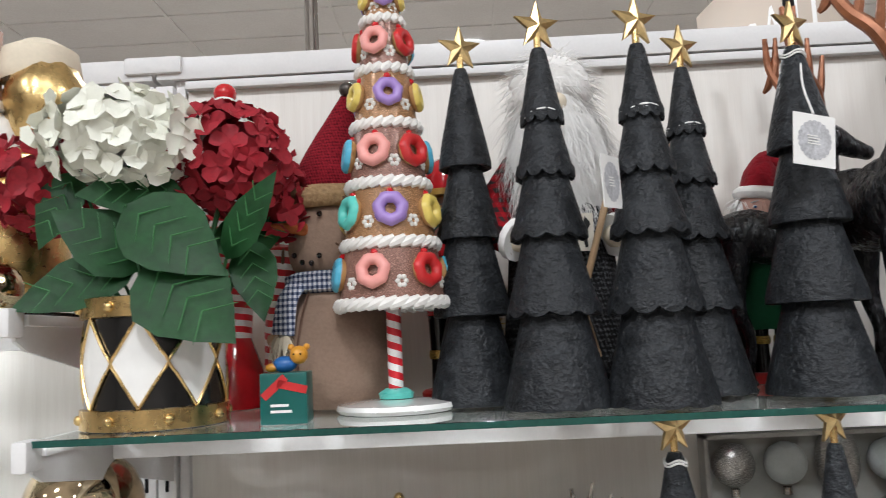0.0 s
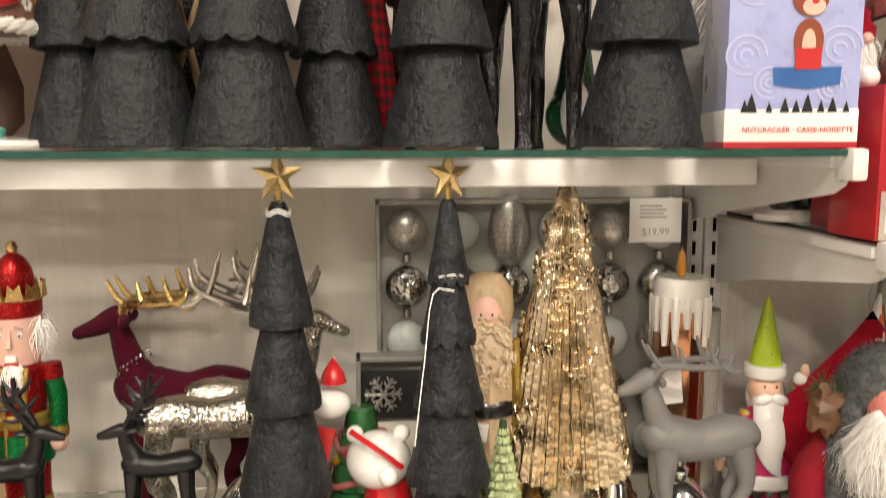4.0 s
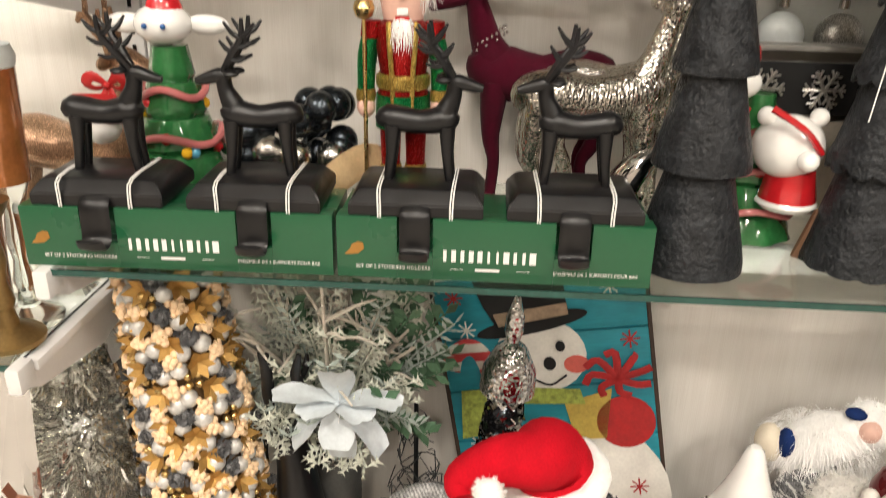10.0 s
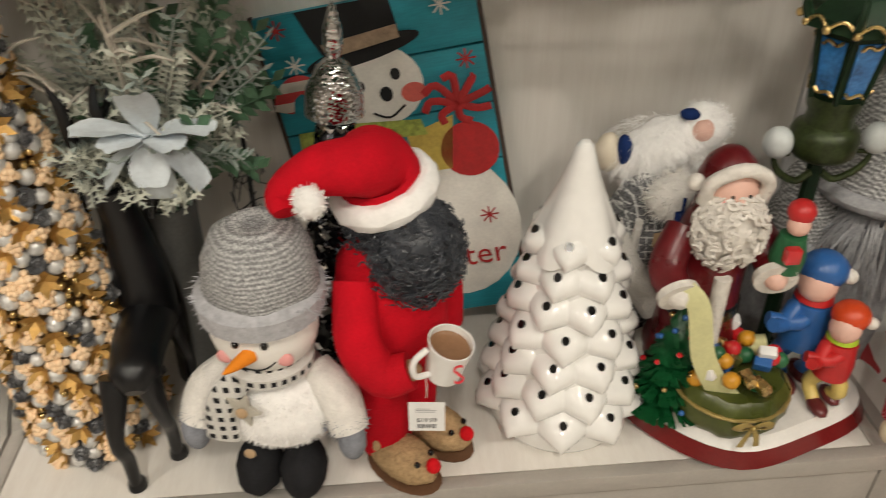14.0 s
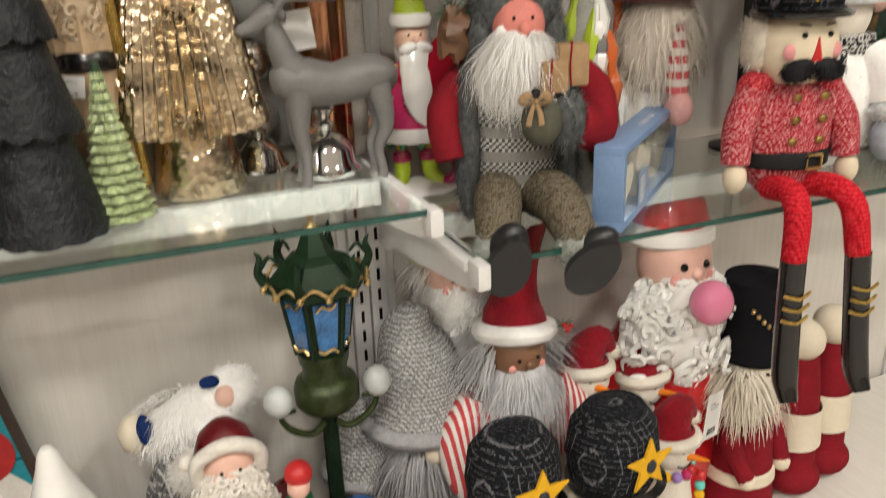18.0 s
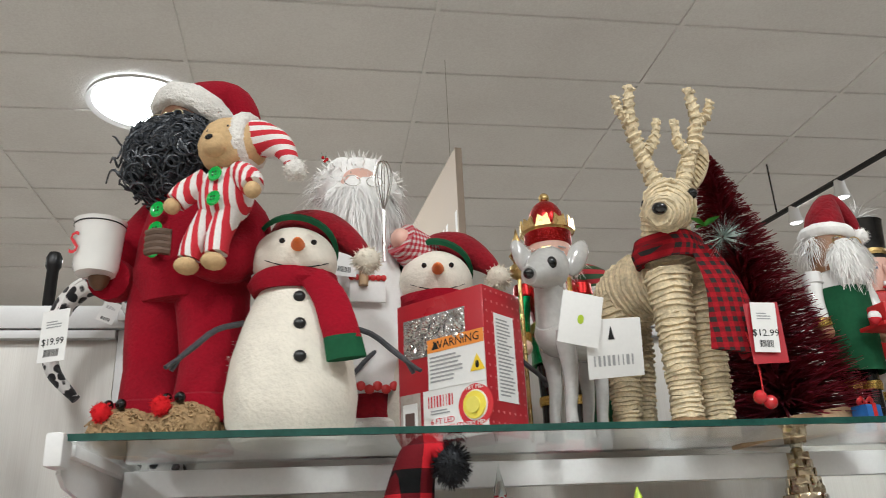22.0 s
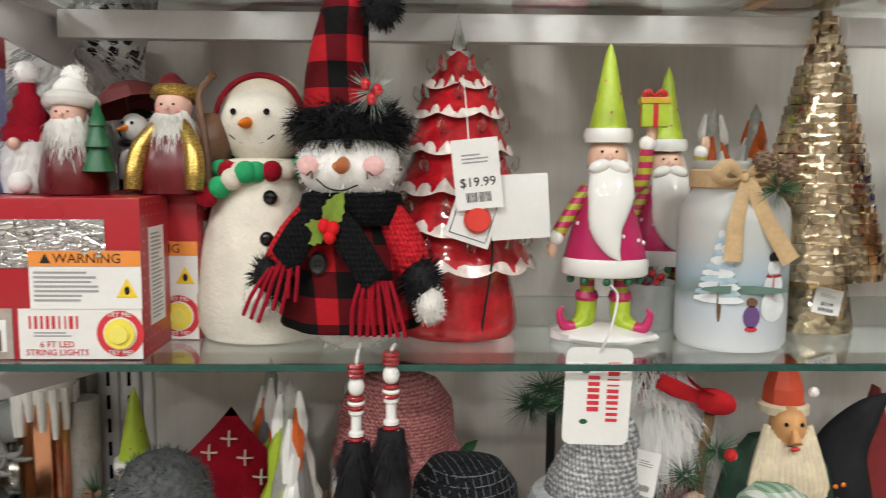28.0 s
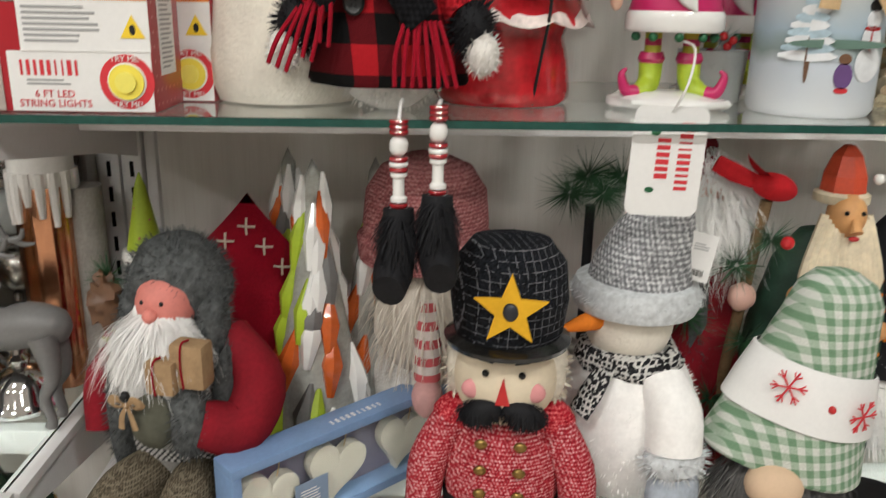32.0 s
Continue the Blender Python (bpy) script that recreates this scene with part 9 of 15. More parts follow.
def musical_santa():
    root = thing("musical_santa", "resin Santa with list, toy sack and elves on snowy base", "musical figurine", (0.585, 0.885, BASE), 0)
    n = 40
    out = [(0.012 + 0.165 * math.cos(2 * math.pi * i / n) * (1 + 0.08 * math.cos(4 * math.pi * i / n + 0.6)), -0.01 + 0.122 * math.sin(2 * math.pi * i / n) * (1 + 0.1 * math.cos(6 * math.pi * i / n))) for i in range(n)]
    for nm, m, z0, z1, k in (("plinth", mat("mahogany_lacquer", (0.16, 0.012, 0.012), 0.2, 0, 0.2, 20, 0.05, coat=0.5), 0.0, 0.03, 1.0), ("snow", RESINWHITE, 0.024, 0.046, 0.93)):
        bm = B_()
        prev = None
        for z, q in ((z0, k * 0.97), (z0 + 0.006, k * 1.02), (z1 - 0.012, k * 0.97), (z1, k * 0.93)):
            ring = [bm.verts.new((x * q, y * q, z)) for x, y in out]
            if prev:
                for i in range(n):
                    bm.faces.new((prev[i], prev[(i + 1) % n], ring[(i + 1) % n], ring[i]))
            else:
                bm.faces.new(ring[::-1])
            prev = ring
        bm.faces.new(prev)
        part(nm, bm, m, root)
    coat = mat("dark_red_resin", (0.12, 0.006, 0.009), 0.3, 0, 0.35, 30, 0.3)
    fl = mat("resin_fur", (0.72, 0.68, 0.62), 0.6, 0, 0.15, 80, 1.0, 200, dist=0.004)
    sx = -0.068
    body = part("santa", lathe(B_(), [(0, 0.045), (0.062, 0.048), (0.068, 0.07), (0.052, 0.15), (0.05, 0.22), (0.05, 0.27), (0.03, 0.33), (0, 0.34)], 28, (sx, 0.02, 0), ripple=lambda a, z: 0.06 * math.sin(a * 6) * max(0, 1 - z / 0.2)), coat, root, "Santa in a dark red coat")
    part("coat_hem", lathe(B_(), [(0.062, 0.055), (0.076, 0.062), (0.074, 0.082), (0.06, 0.09)], 28, (sx, 0.02, 0), ripple=lambda a, z: 0.05 * math.sin(a * 13)), fl, body)
    part("coat_front", tube(B_(), [(sx, -0.047, 0.08), (sx, -0.036, 0.16), (sx, -0.034, 0.25)], 0.011, 10, 3), fl, body)
    part("belt", lathe(B_(), [(0.05, 0.17), (0.054, 0.173), (0.054, 0.188), (0.049, 0.191)], 28, (sx, 0.02, 0)), BLACKGLOSS, body)
    part("buckle", box(B_(), (0.024, 0.006, 0.02), (sx, -0.037, 0.17), bev=0.002), GOLD, body)
    hd = face(body, (sx, 0.0, 0.362), (0.032, 0.032, 0.036), FLESH)
    bm = ball(B_(), (sx, -0.018, 0.315), (0.042, 0.028, 0.052), 20, 14, lump=0.35)
    curls(bm, (sx, -0.018, 0.315), (0.042, 0.028, 0.052), 150, 0.0075, 0.0028, lambda d: d.y < 0.3)
    part("beard", bm, fl, hd)
    part("hood", lathe(B_(), [(0.036, 0.35), (0.037, 0.372), (0.029, 0.394), (0.014, 0.408), (0, 0.412)], 24, (sx, 0.012, 0)), coat, hd)
    part("hood_trim", tube(B_(), [(sx - 0.036, -0.01, 0.35), (sx - 0.034, -0.02, 0.382), (sx, -0.026, 0.4), (sx + 0.034, -0.02, 0.382), (sx + 0.036, -0.01, 0.35)], 0.009, 9, 4), fl, hd)
    part("hood_pompom", ball(B_(), (sx - 0.045, 0.0, 0.372), 0.011, 12, 8), fl, hd)
    arm(body, [(sx - 0.045, 0.01, 0.3), (sx - 0.07, -0.02, 0.26), (sx - 0.065, -0.06, 0.245)], [0.022, 0.024, 0.02], coat, 0.016, fl, cuff=fl)
    arm(body, [(sx + 0.045, 0.01, 0.3), (sx + 0.065, -0.015, 0.265), (sx + 0.06, -0.05, 0.255)], [0.022, 0.024, 0.02], coat, 0.014, FLESH, cuff=fl)
    ls = tube(B_(), [(sx - 0.062, -0.066, 0.262), (sx - 0.045, -0.078, 0.24), (sx - 0.03, -0.085, 0.17), (sx - 0.005, -0.09, 0.12), (sx + 0.02, -0.098, 0.09)], [0.013, 0.014, 0.015, 0.016, 0.017], 10, 5, flat=0.1)
    lo = part("list", ls, mat("aged_paper", (0.6, 0.58, 0.3), 0.7, 0, 0.15, 40), root, "long pale yellow list")

    def elf(nm, x, y, z, h, coatm, hatm, rz, trous):
        e = part(nm, lathe(B_(), [(0, z + h * 0.3), (h * 0.14, z + h * 0.32), (h * 0.15, z + h * 0.45), (h * 0.12, z + h * 0.66), (0, z + h * 0.7)], 18, (x, y, 0)), coatm, root)
        for s in (-1, 1):
            part("leg", tube(B_(), [(x + s * h * 0.06, y, z + h * 0.34), (x + s * h * 0.09, y - s * 0.012, z + h * 0.16), (x + s * h * 0.08, y + s * 0.01, z + 0.006)], [h * 0.07, h * 0.06, h * 0.05], 10, 3), trous, e)
            part("boot", ball(B_(), (x + s * h * 0.08, y + s * 0.01 - 0.008, z + 0.008), (h * 0.07, h * 0.12, h * 0.055), 10, 8), mat("brown_boot", (0.12, 0.02, 0.02), 0.3), e)
            part("arm", tube(B_(), [(x + s * h * 0.1, y, z + h * 0.62), (x - h * 0.16 + s * 0.01, y - 0.018, z + h * 0.55), (x - h * 0.3, y - 0.02 + s * 0.008, z + h * 0.58)], [h * 0.06, h * 0.055, h * 0.045], 10, 3), coatm, e)
        part("scarf", lathe(B_(), [(h * 0.07, z + h * 0.66), (h * 0.12, z + h * 0.68), (h * 0.1, z + h * 0.73)], 16, (x, y, 0)), (RED if coatm is BLUE else LIME), e)
        part("face", ball(B_(), (x - 0.004, y - 0.004, z + h * 0.8), h * 0.12, 14, 10), FLESH, e)
        part("hat", ball(B_(), (x + 0.004, y + 0.004, z + h * 0.88), (h * 0.145, h * 0.14, h * 0.12), 16, 10), hatm, e)
        part("hat_pompom", ball(B_(), (x + h * 0.15, y - 0.01, z + h * 0.86), h * 0.05, 10, 8), fl, e)
    elf("elf", 0.078, -0.012, 0.046, 0.215, BLUE, BLUE, 0, BLUE)
    elf("elf", 0.1, -0.062, 0.046, 0.17, RED, mat("orange_red_resin", (0.6, 0.06, 0.01), 0.4), 0, mat("cream_yellow_resin", (0.65, 0.5, 0.15), 0.4))
    ch = part("child", lathe(B_(), [(0, 0.265), (0.02, 0.266), (0.022, 0.285), (0.016, 0.315), (0, 0.32)], 16, (sx + 0.072, -0.04, 0)), GREEN, root, "small child figure in green with a red hat")
    part("face", ball(B_(), (sx + 0.072, -0.045, 0.332), 0.014, 12, 8), FLESH, ch)
    part("hat", ball(B_(), (sx + 0.074, -0.04, 0.348), (0.017, 0.017, 0.016), 14, 10), RED, ch)
    part("gift", box(B_(), (0.018, 0.012, 0.02), (sx + 0.064, -0.062, 0.29), bev=0.001), REDGLOSS, ch)
    sack = mat("olive_sack", (0.07, 0.085, 0.015), 0.3, 0, 0.4, 20, 0.3)
    sk = part("toy_sack", lathe(B_(), [(0, 0.044), (0.064, 0.046), (0.078, 0.07), (0.074, 0.1), (0.064, 0.11), (0, 0.104)], 28, (-0.035, -0.055, 0), ripple=lambda a, z: 0.04 * math.sin(a * 9)), sack, root, "olive green toy sack")
    part("cord", bow(sk, (-0.035, -0.136, 0.085), 0.045, mat("gold_cord", (0.4, 0.3, 0.1), 0.4, 0.5)).data and tube(B_(), [(-0.035 + 0.077 * math.cos(a), -0.055 + 0.077 * math.sin(a), 0.092) for a in [i * math.pi / 10 for i in range(21)]], 0.003, 6, 1), MATS["gold_cord"], sk)
    rnd = random.Random(21)
    for i in range(34):
        a, r = rnd.uniform(0, 6.28), 0.064 * math.sqrt(rnd.random())
        x, y, z = -0.04 + r * math.cos(a), -0.055 + r * math.sin(a), 0.108 + 0.034 * rnd.random()
        m = (REDGLOSS, BLUE, GREEN, GOLD, MATS["amber_resin"], WHITE)[i % 6]
        if i % 2:
            part("toy", box(B_(), (0.022, 0.014, 0.016), m=Matrix.Translation((x, y, z)) @ Matrix.Rotation(a, 4, "Z") @ Matrix.Rotation(0.4, 4, "X"), bev=0.002), m, sk)
        else:
            part("toy", ball(B_(), (x, y, z), 0.0115, 12, 8), m, sk)
    bm = B_()
    for j in range(1500):
        t = rnd.random()
        a = rnd.uniform(0, 6.28)
        r = 0.046 * (1 - t) * (0.75 + 0.25 * math.sin(t * 38)) + 0.003
        p = Vector((-0.115, -0.04, 0.055 + 0.165 * t)) + Vector((r * 0.3 * math.cos(a), r * 0.3 * math.sin(a), 0))
        q = p + Vector((r * math.cos(a), r * math.sin(a), -0.008))
        s = Vector((-math.sin(a), math.cos(a), 0)) * 0.0022
        bm.faces.new([bm.verts.new(p - s), bm.verts.new(p + s), bm.verts.new(q + s), bm.verts.new(q - s)])
    tr = part("tree", bm, mat("bright_green_garland", (0.006, 0.07, 0.02), 0.3, 0, 0.4, 80, 0.2), root, "small green decorated tree", smooth=False)
    part("tree_star", prism(B_(), star_poly(0.014), 0.006, Matrix.Translation((-0.115, -0.04, 0.228)), 0.002), GOLD, tr)
    for i in range(26):
        t, a = (i + 0.5) / 26, i * 2.4
        r = 0.052 * (1 - t) + 0.004
        part("ornament", ball(B_(), (-0.115 + r * math.cos(a), -0.04 + r * math.sin(a), 0.056 + 0.16 * t), 0.0042, 8, 6), (REDGLOSS, GOLD, BLUE)[i % 3], tr)
    part("gift_box", box(B_(), (0.035, 0.03, 0.04), (0.02, 0.0, 0.05), bev=0.002), REDGLOSS, root)
    part("scroll", tube(B_(), [(-0.01, -0.02, 0.12), (0.02, -0.025, 0.125)], 0.014, 14, 1), mat("aged_paper", (0.6, 0.58, 0.3)), root)


musical_santa()


def lamp_post():
    root = thing("lantern_post", "ornate dark green and gold street lantern figurine with painted panes", "lantern", (0.655, 0.945, BASE))
    g = mat("dark_green_cast", (0.009, 0.024, 0.01), 0.42, 0.2, 0.4, 40, 0.3)
    root.scale = (0.88, 0.88, 1)
    gg = mat("green_gold_wash", (0.035, 0.05, 0.014), 0.4, 0.35, 0.7, 60, 0.5)
    part("foot", lathe(B_(), [(0, 0), (0.055, 0), (0.055, 0.015), (0.03, 0.03), (0.015, 0.06)], 24), g, root)
    part("post", lathe(B_(), [(0.012, 0.05), (0.011, 0.36), (0.013, 0.365), (0, 0.366)], 18, ripple=lambda a, z: 0.08 * math.cos(a * 8)), g, root)
    for s in (-1, 1):
        ar = part("scroll_arm", tube(B_(), [(s * 0.008, -0.005, 0.345), (s * 0.03, -0.008, 0.335), (s * 0.06, -0.01, 0.35), (s * 0.072, -0.01, 0.372), (s * 0.05, -0.008, 0.375)], [0.006, 0.005, 0.005, 0.004, 0.003], 8, 4), gg, root)
        part("globe", ball(B_(), (s * 0.074, -0.012, 0.394), 0.021, 18, 12), FROSTGLASS, ar)
    part("collar", lathe(B_(), [(0.013, 0.358), (0.04, 0.37), (0.047, 0.378), (0.048, 0.398), (0.044, 0.408), (0.034, 0.414), (0.032, 0.428), (0.036, 0.436), (0.038, 0.452)], 30), gg, root)
    cage = part("cage", lathe(B_(), [(0, 0.448), (0.038, 0.45), (0.052, 0.53), (0.054, 0.54), (0, 0.54)], 6), g, root, smooth=False)
    for i in range(6):
        a = (i + 0.5) * math.pi / 3
        mm = Matrix.Rotation(a + math.pi / 2, 4, "Z") @ Matrix.Translation((0, -0.0405, 0.494)) @ Matrix.Rotation(0.135, 4, "X")
        bm = B_()
        prism(bm, [(-0.0125, -0.035), (0.0125, -0.035), (0.018, 0.035), (-0.018, 0.035)], 0.002, mm)
        t = mat("painted_winter_pane", (0.03, 0.16, 0.42), 0.15, 0, 0.7, 30, 0, coat=0.5)
        pn = part("pane", bm, t, cage, "blue painted winter scene pane", smooth=False)
        for z in (-0.031, 0.031):
            part("scrollwork", tube(B_(), [tuple(mm @ Vector((x, -0.003, z + (0.006 * math.sin(x * 400)) * (-1 if z > 0 else 1)))) for x in (-0.014, -0.007, 0, 0.007, 0.014)], 0.0022, 6, 3), GOLD, pn)
        part("rib", tube(B_(), [(0.037 * math.cos(i * math.pi / 3), 0.037 * math.sin(i * math.pi / 3), 0.45), (0.052 * math.cos(i * math.pi / 3), 0.052 * math.sin(i * math.pi / 3), 0.538)], 0.004, 8, 1), g, cage)
    rf = part("roof", lathe(B_(), [(0.05, 0.536), (0.074, 0.54), (0.069, 0.552), (0.044, 0.575), (0.026, 0.582), (0.022, 0.59), (0.014, 0.608), (0, 0.612)], 6), g, root, smooth=False)
    bm = B_()
    for i in range(12):
        a = i * math.pi / 6
        b = a + math.pi / 6
        tube(bm, [(0.072 * math.cos(a), 0.072 * math.sin(a), 0.546), (0.07 * math.cos((a + b) / 2), 0.07 * math.sin((a + b) / 2), 0.556), (0.072 * math.cos(b), 0.072 * math.sin(b), 0.546)], 0.0024, 7, 4)
        ball(bm, (0.073 * math.cos(a), 0.073 * math.sin(a), 0.544), 0.0055, 8, 6)
    part("gold_edge", bm, GOLD, rf)
    for i in range(6):
        a = i * math.pi / 3
        bm = tube(B_(), [(r * math.cos(a), r * math.sin(a), z) for r, z in ((0.068, 0.548), (0.078, 0.566), (0.074, 0.584), (0.08, 0.594))], [0.0075, 0.006, 0.004, 0.001], 8, 4, flat=0.6)
        tube(bm, [(r * math.cos(a), r * math.sin(a), z) for r, z in ((0.074, 0.572), (0.062, 0.584), (0.05, 0.575))], [0.0035, 0.003, 0.002], 7, 3)
        part("crest", bm, g, rf)
    part("finial", lathe(B_(), [(0.012, 0.606), (0.01, 0.612), (0.004, 0.616), (0.006, 0.622), (0, 0.628)], 14), GOLD, root)


lamp_post()


def soldier_plush(x, y, z, rz, seat=False, tilt=(0, 0), label="plush nutcracker soldier in tweed helmet and red tweed coat", k=1.0):
    root = thing("plush_soldier", label, "plush toy", (x, y, z), rz, "plush soldiers", tilt)
    felt = mat("cream_felt", (0.72, 0.62, 0.46), 0.95, 0, 0.08, 40, 0.3)
    part("body", ball(B_(), (0, 0, 0.095 * k), (0.07 * k, 0.055 * k, 0.1 * k), 26, 18, lump=0.04), REDTWEED, root)
    bl = part("belt", lathe(B_(), [(0.064 * k, 0.05 * k), (0.07 * k, 0.054 * k), (0.071 * k, 0.072 * k), (0.066 * k, 0.078 * k)], 28, m=Matrix.Diagonal((1.0, 0.82, 1, 1))), mat("black_web_belt", (0.012, 0.012, 0.013), 0.7, 0, 0.4, 100, 0.6), root)
    part("buckle", tube(B_(), [(0.014 * k + 0.016 * k * math.cos(a), -0.06 * k, 0.064 * k + 0.014 * k * math.sin(a)) for a in (0.785, 2.356, 3.927, 5.498, 7.069)], 0.0025 * k, 6, 1), GOLD, bl)
    for s in (-1, 1):
        for j in range(3):
            part("button", ball(B_(), (s * 0.022 * k, -0.054 * k - 0.002 * (1 - abs(j - 1)), (0.095 + 0.032 * j) * k), (0.0075 * k, 0.004 * k, 0.0065 * k), 10, 8), mat("aged_brass_button", (0.3, 0.2, 0.06), 0.35, 0.9), root)
        ar = arm(root, [(s * 0.055 * k, 0, 0.17 * k), (s * 0.085 * k, -0.012, 0.115 * k), (s * 0.092 * k, -0.02, 0.06 * k)], [0.024 * k, 0.024 * k, 0.021 * k], REDTWEED, None)
        part("hand", ball(B_(), (s * 0.094 * k, -0.024, 0.04 * k), (0.018 * k, 0.017 * k, 0.024 * k), 14, 10), felt, ar)
        part("shoulder", ball(B_(), (s * 0.056 * k, 0, 0.168 * k), (0.028 * k, 0.026 * k, 0.024 * k), 14, 10, lump=0.1), knit("red_sequin_knit", (0.45, 0.015, 0.03), (0.75, 0.2, 0.2), 0.003), ar)
        lg = knit("red_loop_knit", (0.56, 0.012, 0.025), (0.66, 0.05, 0.06), 0.005)
        if seat:
            l = part("leg", tube(B_(), [(s * 0.03 * k, -0.02, 0.02 * k), (s * 0.038 * k + 0.006, -0.075 * k, 0.026 * k), (s * 0.046 * k + 0.012, -0.1 * k, 0.0), (s * 0.054 * k + 0.02, -0.102 * k, -0.075 * k)], [0.02 * k, 0.019 * k, 0.019 * k, 0.018 * k], 14, 4), lg, root)
            bt = part("boot", tube(B_(), [(s * 0.054 * k + 0.02, -0.102 * k, -0.07 * k), (s * 0.058 * k + 0.025, -0.104 * k, -0.16 * k), (s * 0.062 * k + 0.032, -0.108 * k, -0.26 * k), (s * 0.064 * k + 0.034, -0.125 * k, -0.3 * k)], [0.019 * k, 0.019 * k, 0.02 * k, 0.014 * k], 14, 4), BLACKGLOSS, l, "shiny black boot")
            for q in range(3):
                part("lace", tube(B_(), [(s * 0.057 * k + 0.006, -0.118 * k, (-0.12 - 0.02 * q) * k), (s * 0.057 * k + 0.024, -0.125 * k, (-0.125 - 0.02 * q) * k), (s * 0.057 * k + 0.042, -0.118 * k, (-0.118 - 0.02 * q) * k)], 0.0022, 6, 2), GOLDGLITTER, bt)
        else:
            l = part("leg", tube(B_(), [(s * 0.03 * k, -0.01, 0.015 * k), (s * 0.035 * k, -0.06 * k, 0.018 * k), (s * 0.04 * k, -0.085 * k, 0.0), (s * 0.042 * k, -0.09 * k, -0.06 * k)], [0.02 * k, 0.019 * k, 0.019 * k, 0.018 * k], 14, 4), lg, root)
    hd = part("head", ball(B_(), (0, -0.004, 0.225 * k), (0.06 * k, 0.05 * k, 0.062 * k), 26, 18), felt, root)
    eyes(hd, -0.05 * k, 0.245 * k, 0.02 * k, 0.0042 * k)
    for s in (-1, 1):
        part("eyebrow", tube(B_(), [(s * 0.012 * k, -0.0505 * k, 0.258 * k), (s * 0.028 * k, -0.047 * k, 0.26 * k)], 0.0013 * k, 5, 1), INK, hd)
        part("cheek", ball(B_(), (s * 0.034 * k, -0.043 * k, 0.222 * k), (0.013 * k, 0.005 * k, 0.012 * k), 14, 8), mat("pink_felt", (0.72, 0.32, 0.32), 0.95), hd)
        bm = ball(B_(), (s * 0.024 * k, -0.05 * k, 0.197 * k), (0.026 * k, 0.012 * k, 0.015 * k), 14, 10, rot=Matrix.Rotation(s * 0.35, 3, "Y"))
        hair(bm, (s * 0.025 * k, -0.05 * k, 0.198 * k), (0.024 * k, 0.011 * k, 0.014 * k), 420, 0.011 * k, 0.0008, 0.7, 0.4)
        part("moustache", bm, BLACKFUR, hd)
        bm = ball(B_(), (s * 0.054 * k, 0.012, 0.228 * k), (0.017 * k, 0.032 * k, 0.042 * k), 14, 10, lump=0.15)
        fuzz(bm, (s * 0.054 * k, 0.012, 0.228 * k), (0.018 * k, 0.033 * k, 0.043 * k), 260, 0.007, 0.0009)
        part("side_hair", bm, mat("cream_fur", (0.72, 0.66, 0.55), 0.95, 0, 0.15, 80, 0.6), hd)
    part("nose", prism(B_(), [(-0.008 * k, -0.018 * k), (0.008 * k, -0.018 * k), (0, 0.014 * k)], 0.004 * k, Matrix.Translation((0, -0.054 * k, 0.228 * k))), RED, hd)
    hat = part("helmet", lathe(B_(), [(0.06 * k, 0.27 * k), (0.064 * k, 0.28 * k), (0.069 * k, 0.32 * k), (0.064 * k, 0.36 * k), (0.045 * k, 0.385 * k), (0, 0.392 * k)], 30, m=Matrix.Diagonal((0.97, 0.88, 1, 1)), ripple=lambda a, z: 0.03 * math.sin(a * 3)), GREYPLAID, hd, "black tweed helmet")
    part("visor", lathe(B_(), [(0.058 * k, 0.27 * k), (0.07 * k, 0.269 * k), (0.072 * k, 0.275 * k), (0.06 * k, 0.281 * k)], 30, m=Matrix.Translation((0, -0.006, 0)) @ Matrix.Diagonal((1.0, 0.95, 1, 1))), BLACKGLOSS, hat)
    st = part("star", prism(B_(), star_poly(0.041 * k, 0.42), 0.004, Matrix.Translation((0.004, -0.0645 * k, 0.325 * k)), 0.002), YELLOW, hat, "mustard felt star")
    part("star_button", ball(B_(), (0.004, -0.068 * k, 0.325 * k), (0.0085 * k, 0.004, 0.0105 * k), 12, 8), mat("navy_button", (0.02, 0.022, 0.03), 0.4), st)
    return root


soldier_plush(0.85, 0.795, BASE + 0.002, 3, False, k=0.935)
soldier_plush(0.992, 0.79, BASE + 0.002, 9, False, k=0.945)
SS = santa_figure("apron_santa", "Santa with a grey beard, red striped shirt and red velvet hat", (0.925, 0.945, BASE), 2, 0.45, SHIRT, REDVELVET, FUR, mat("ash_grey_beard", (0.56, 0.56, 0.57), 0.8, 0, 0.2, 60, 0.4), TAN, True, 0.13, 0.002, [(0, -0.002, 0.42), (0.004, 0.006, 0.455), (0.018, 0.01, 0.51), (0.04, 0.0, 0.57)], trimbelow=False, count=1800, pom=False, bw=0.0011)
SS.scale = (1.14, 1.06, 1)
part("apron", lathe(B_(), [(0.085, 0.03), (0.083, 0.12), (0.075, 0.24)], 24), WHITE, SS)
sprig(SS, (0.045, -0.045, 0.435), 26, 0.02, 3)
santa_figure("wrapped_santa", "white bearded Santa in a clear plastic wrapper", (0.885, 1.075, BASE), 0, 0.54, mat("clear_wrap", (0.5, 0.49, 0.47), 0.12, 0, 0.2, 20, 0.4), CREAM, CREAM, FUR, FLESH, True, 0.09, 0.004, pom=False)


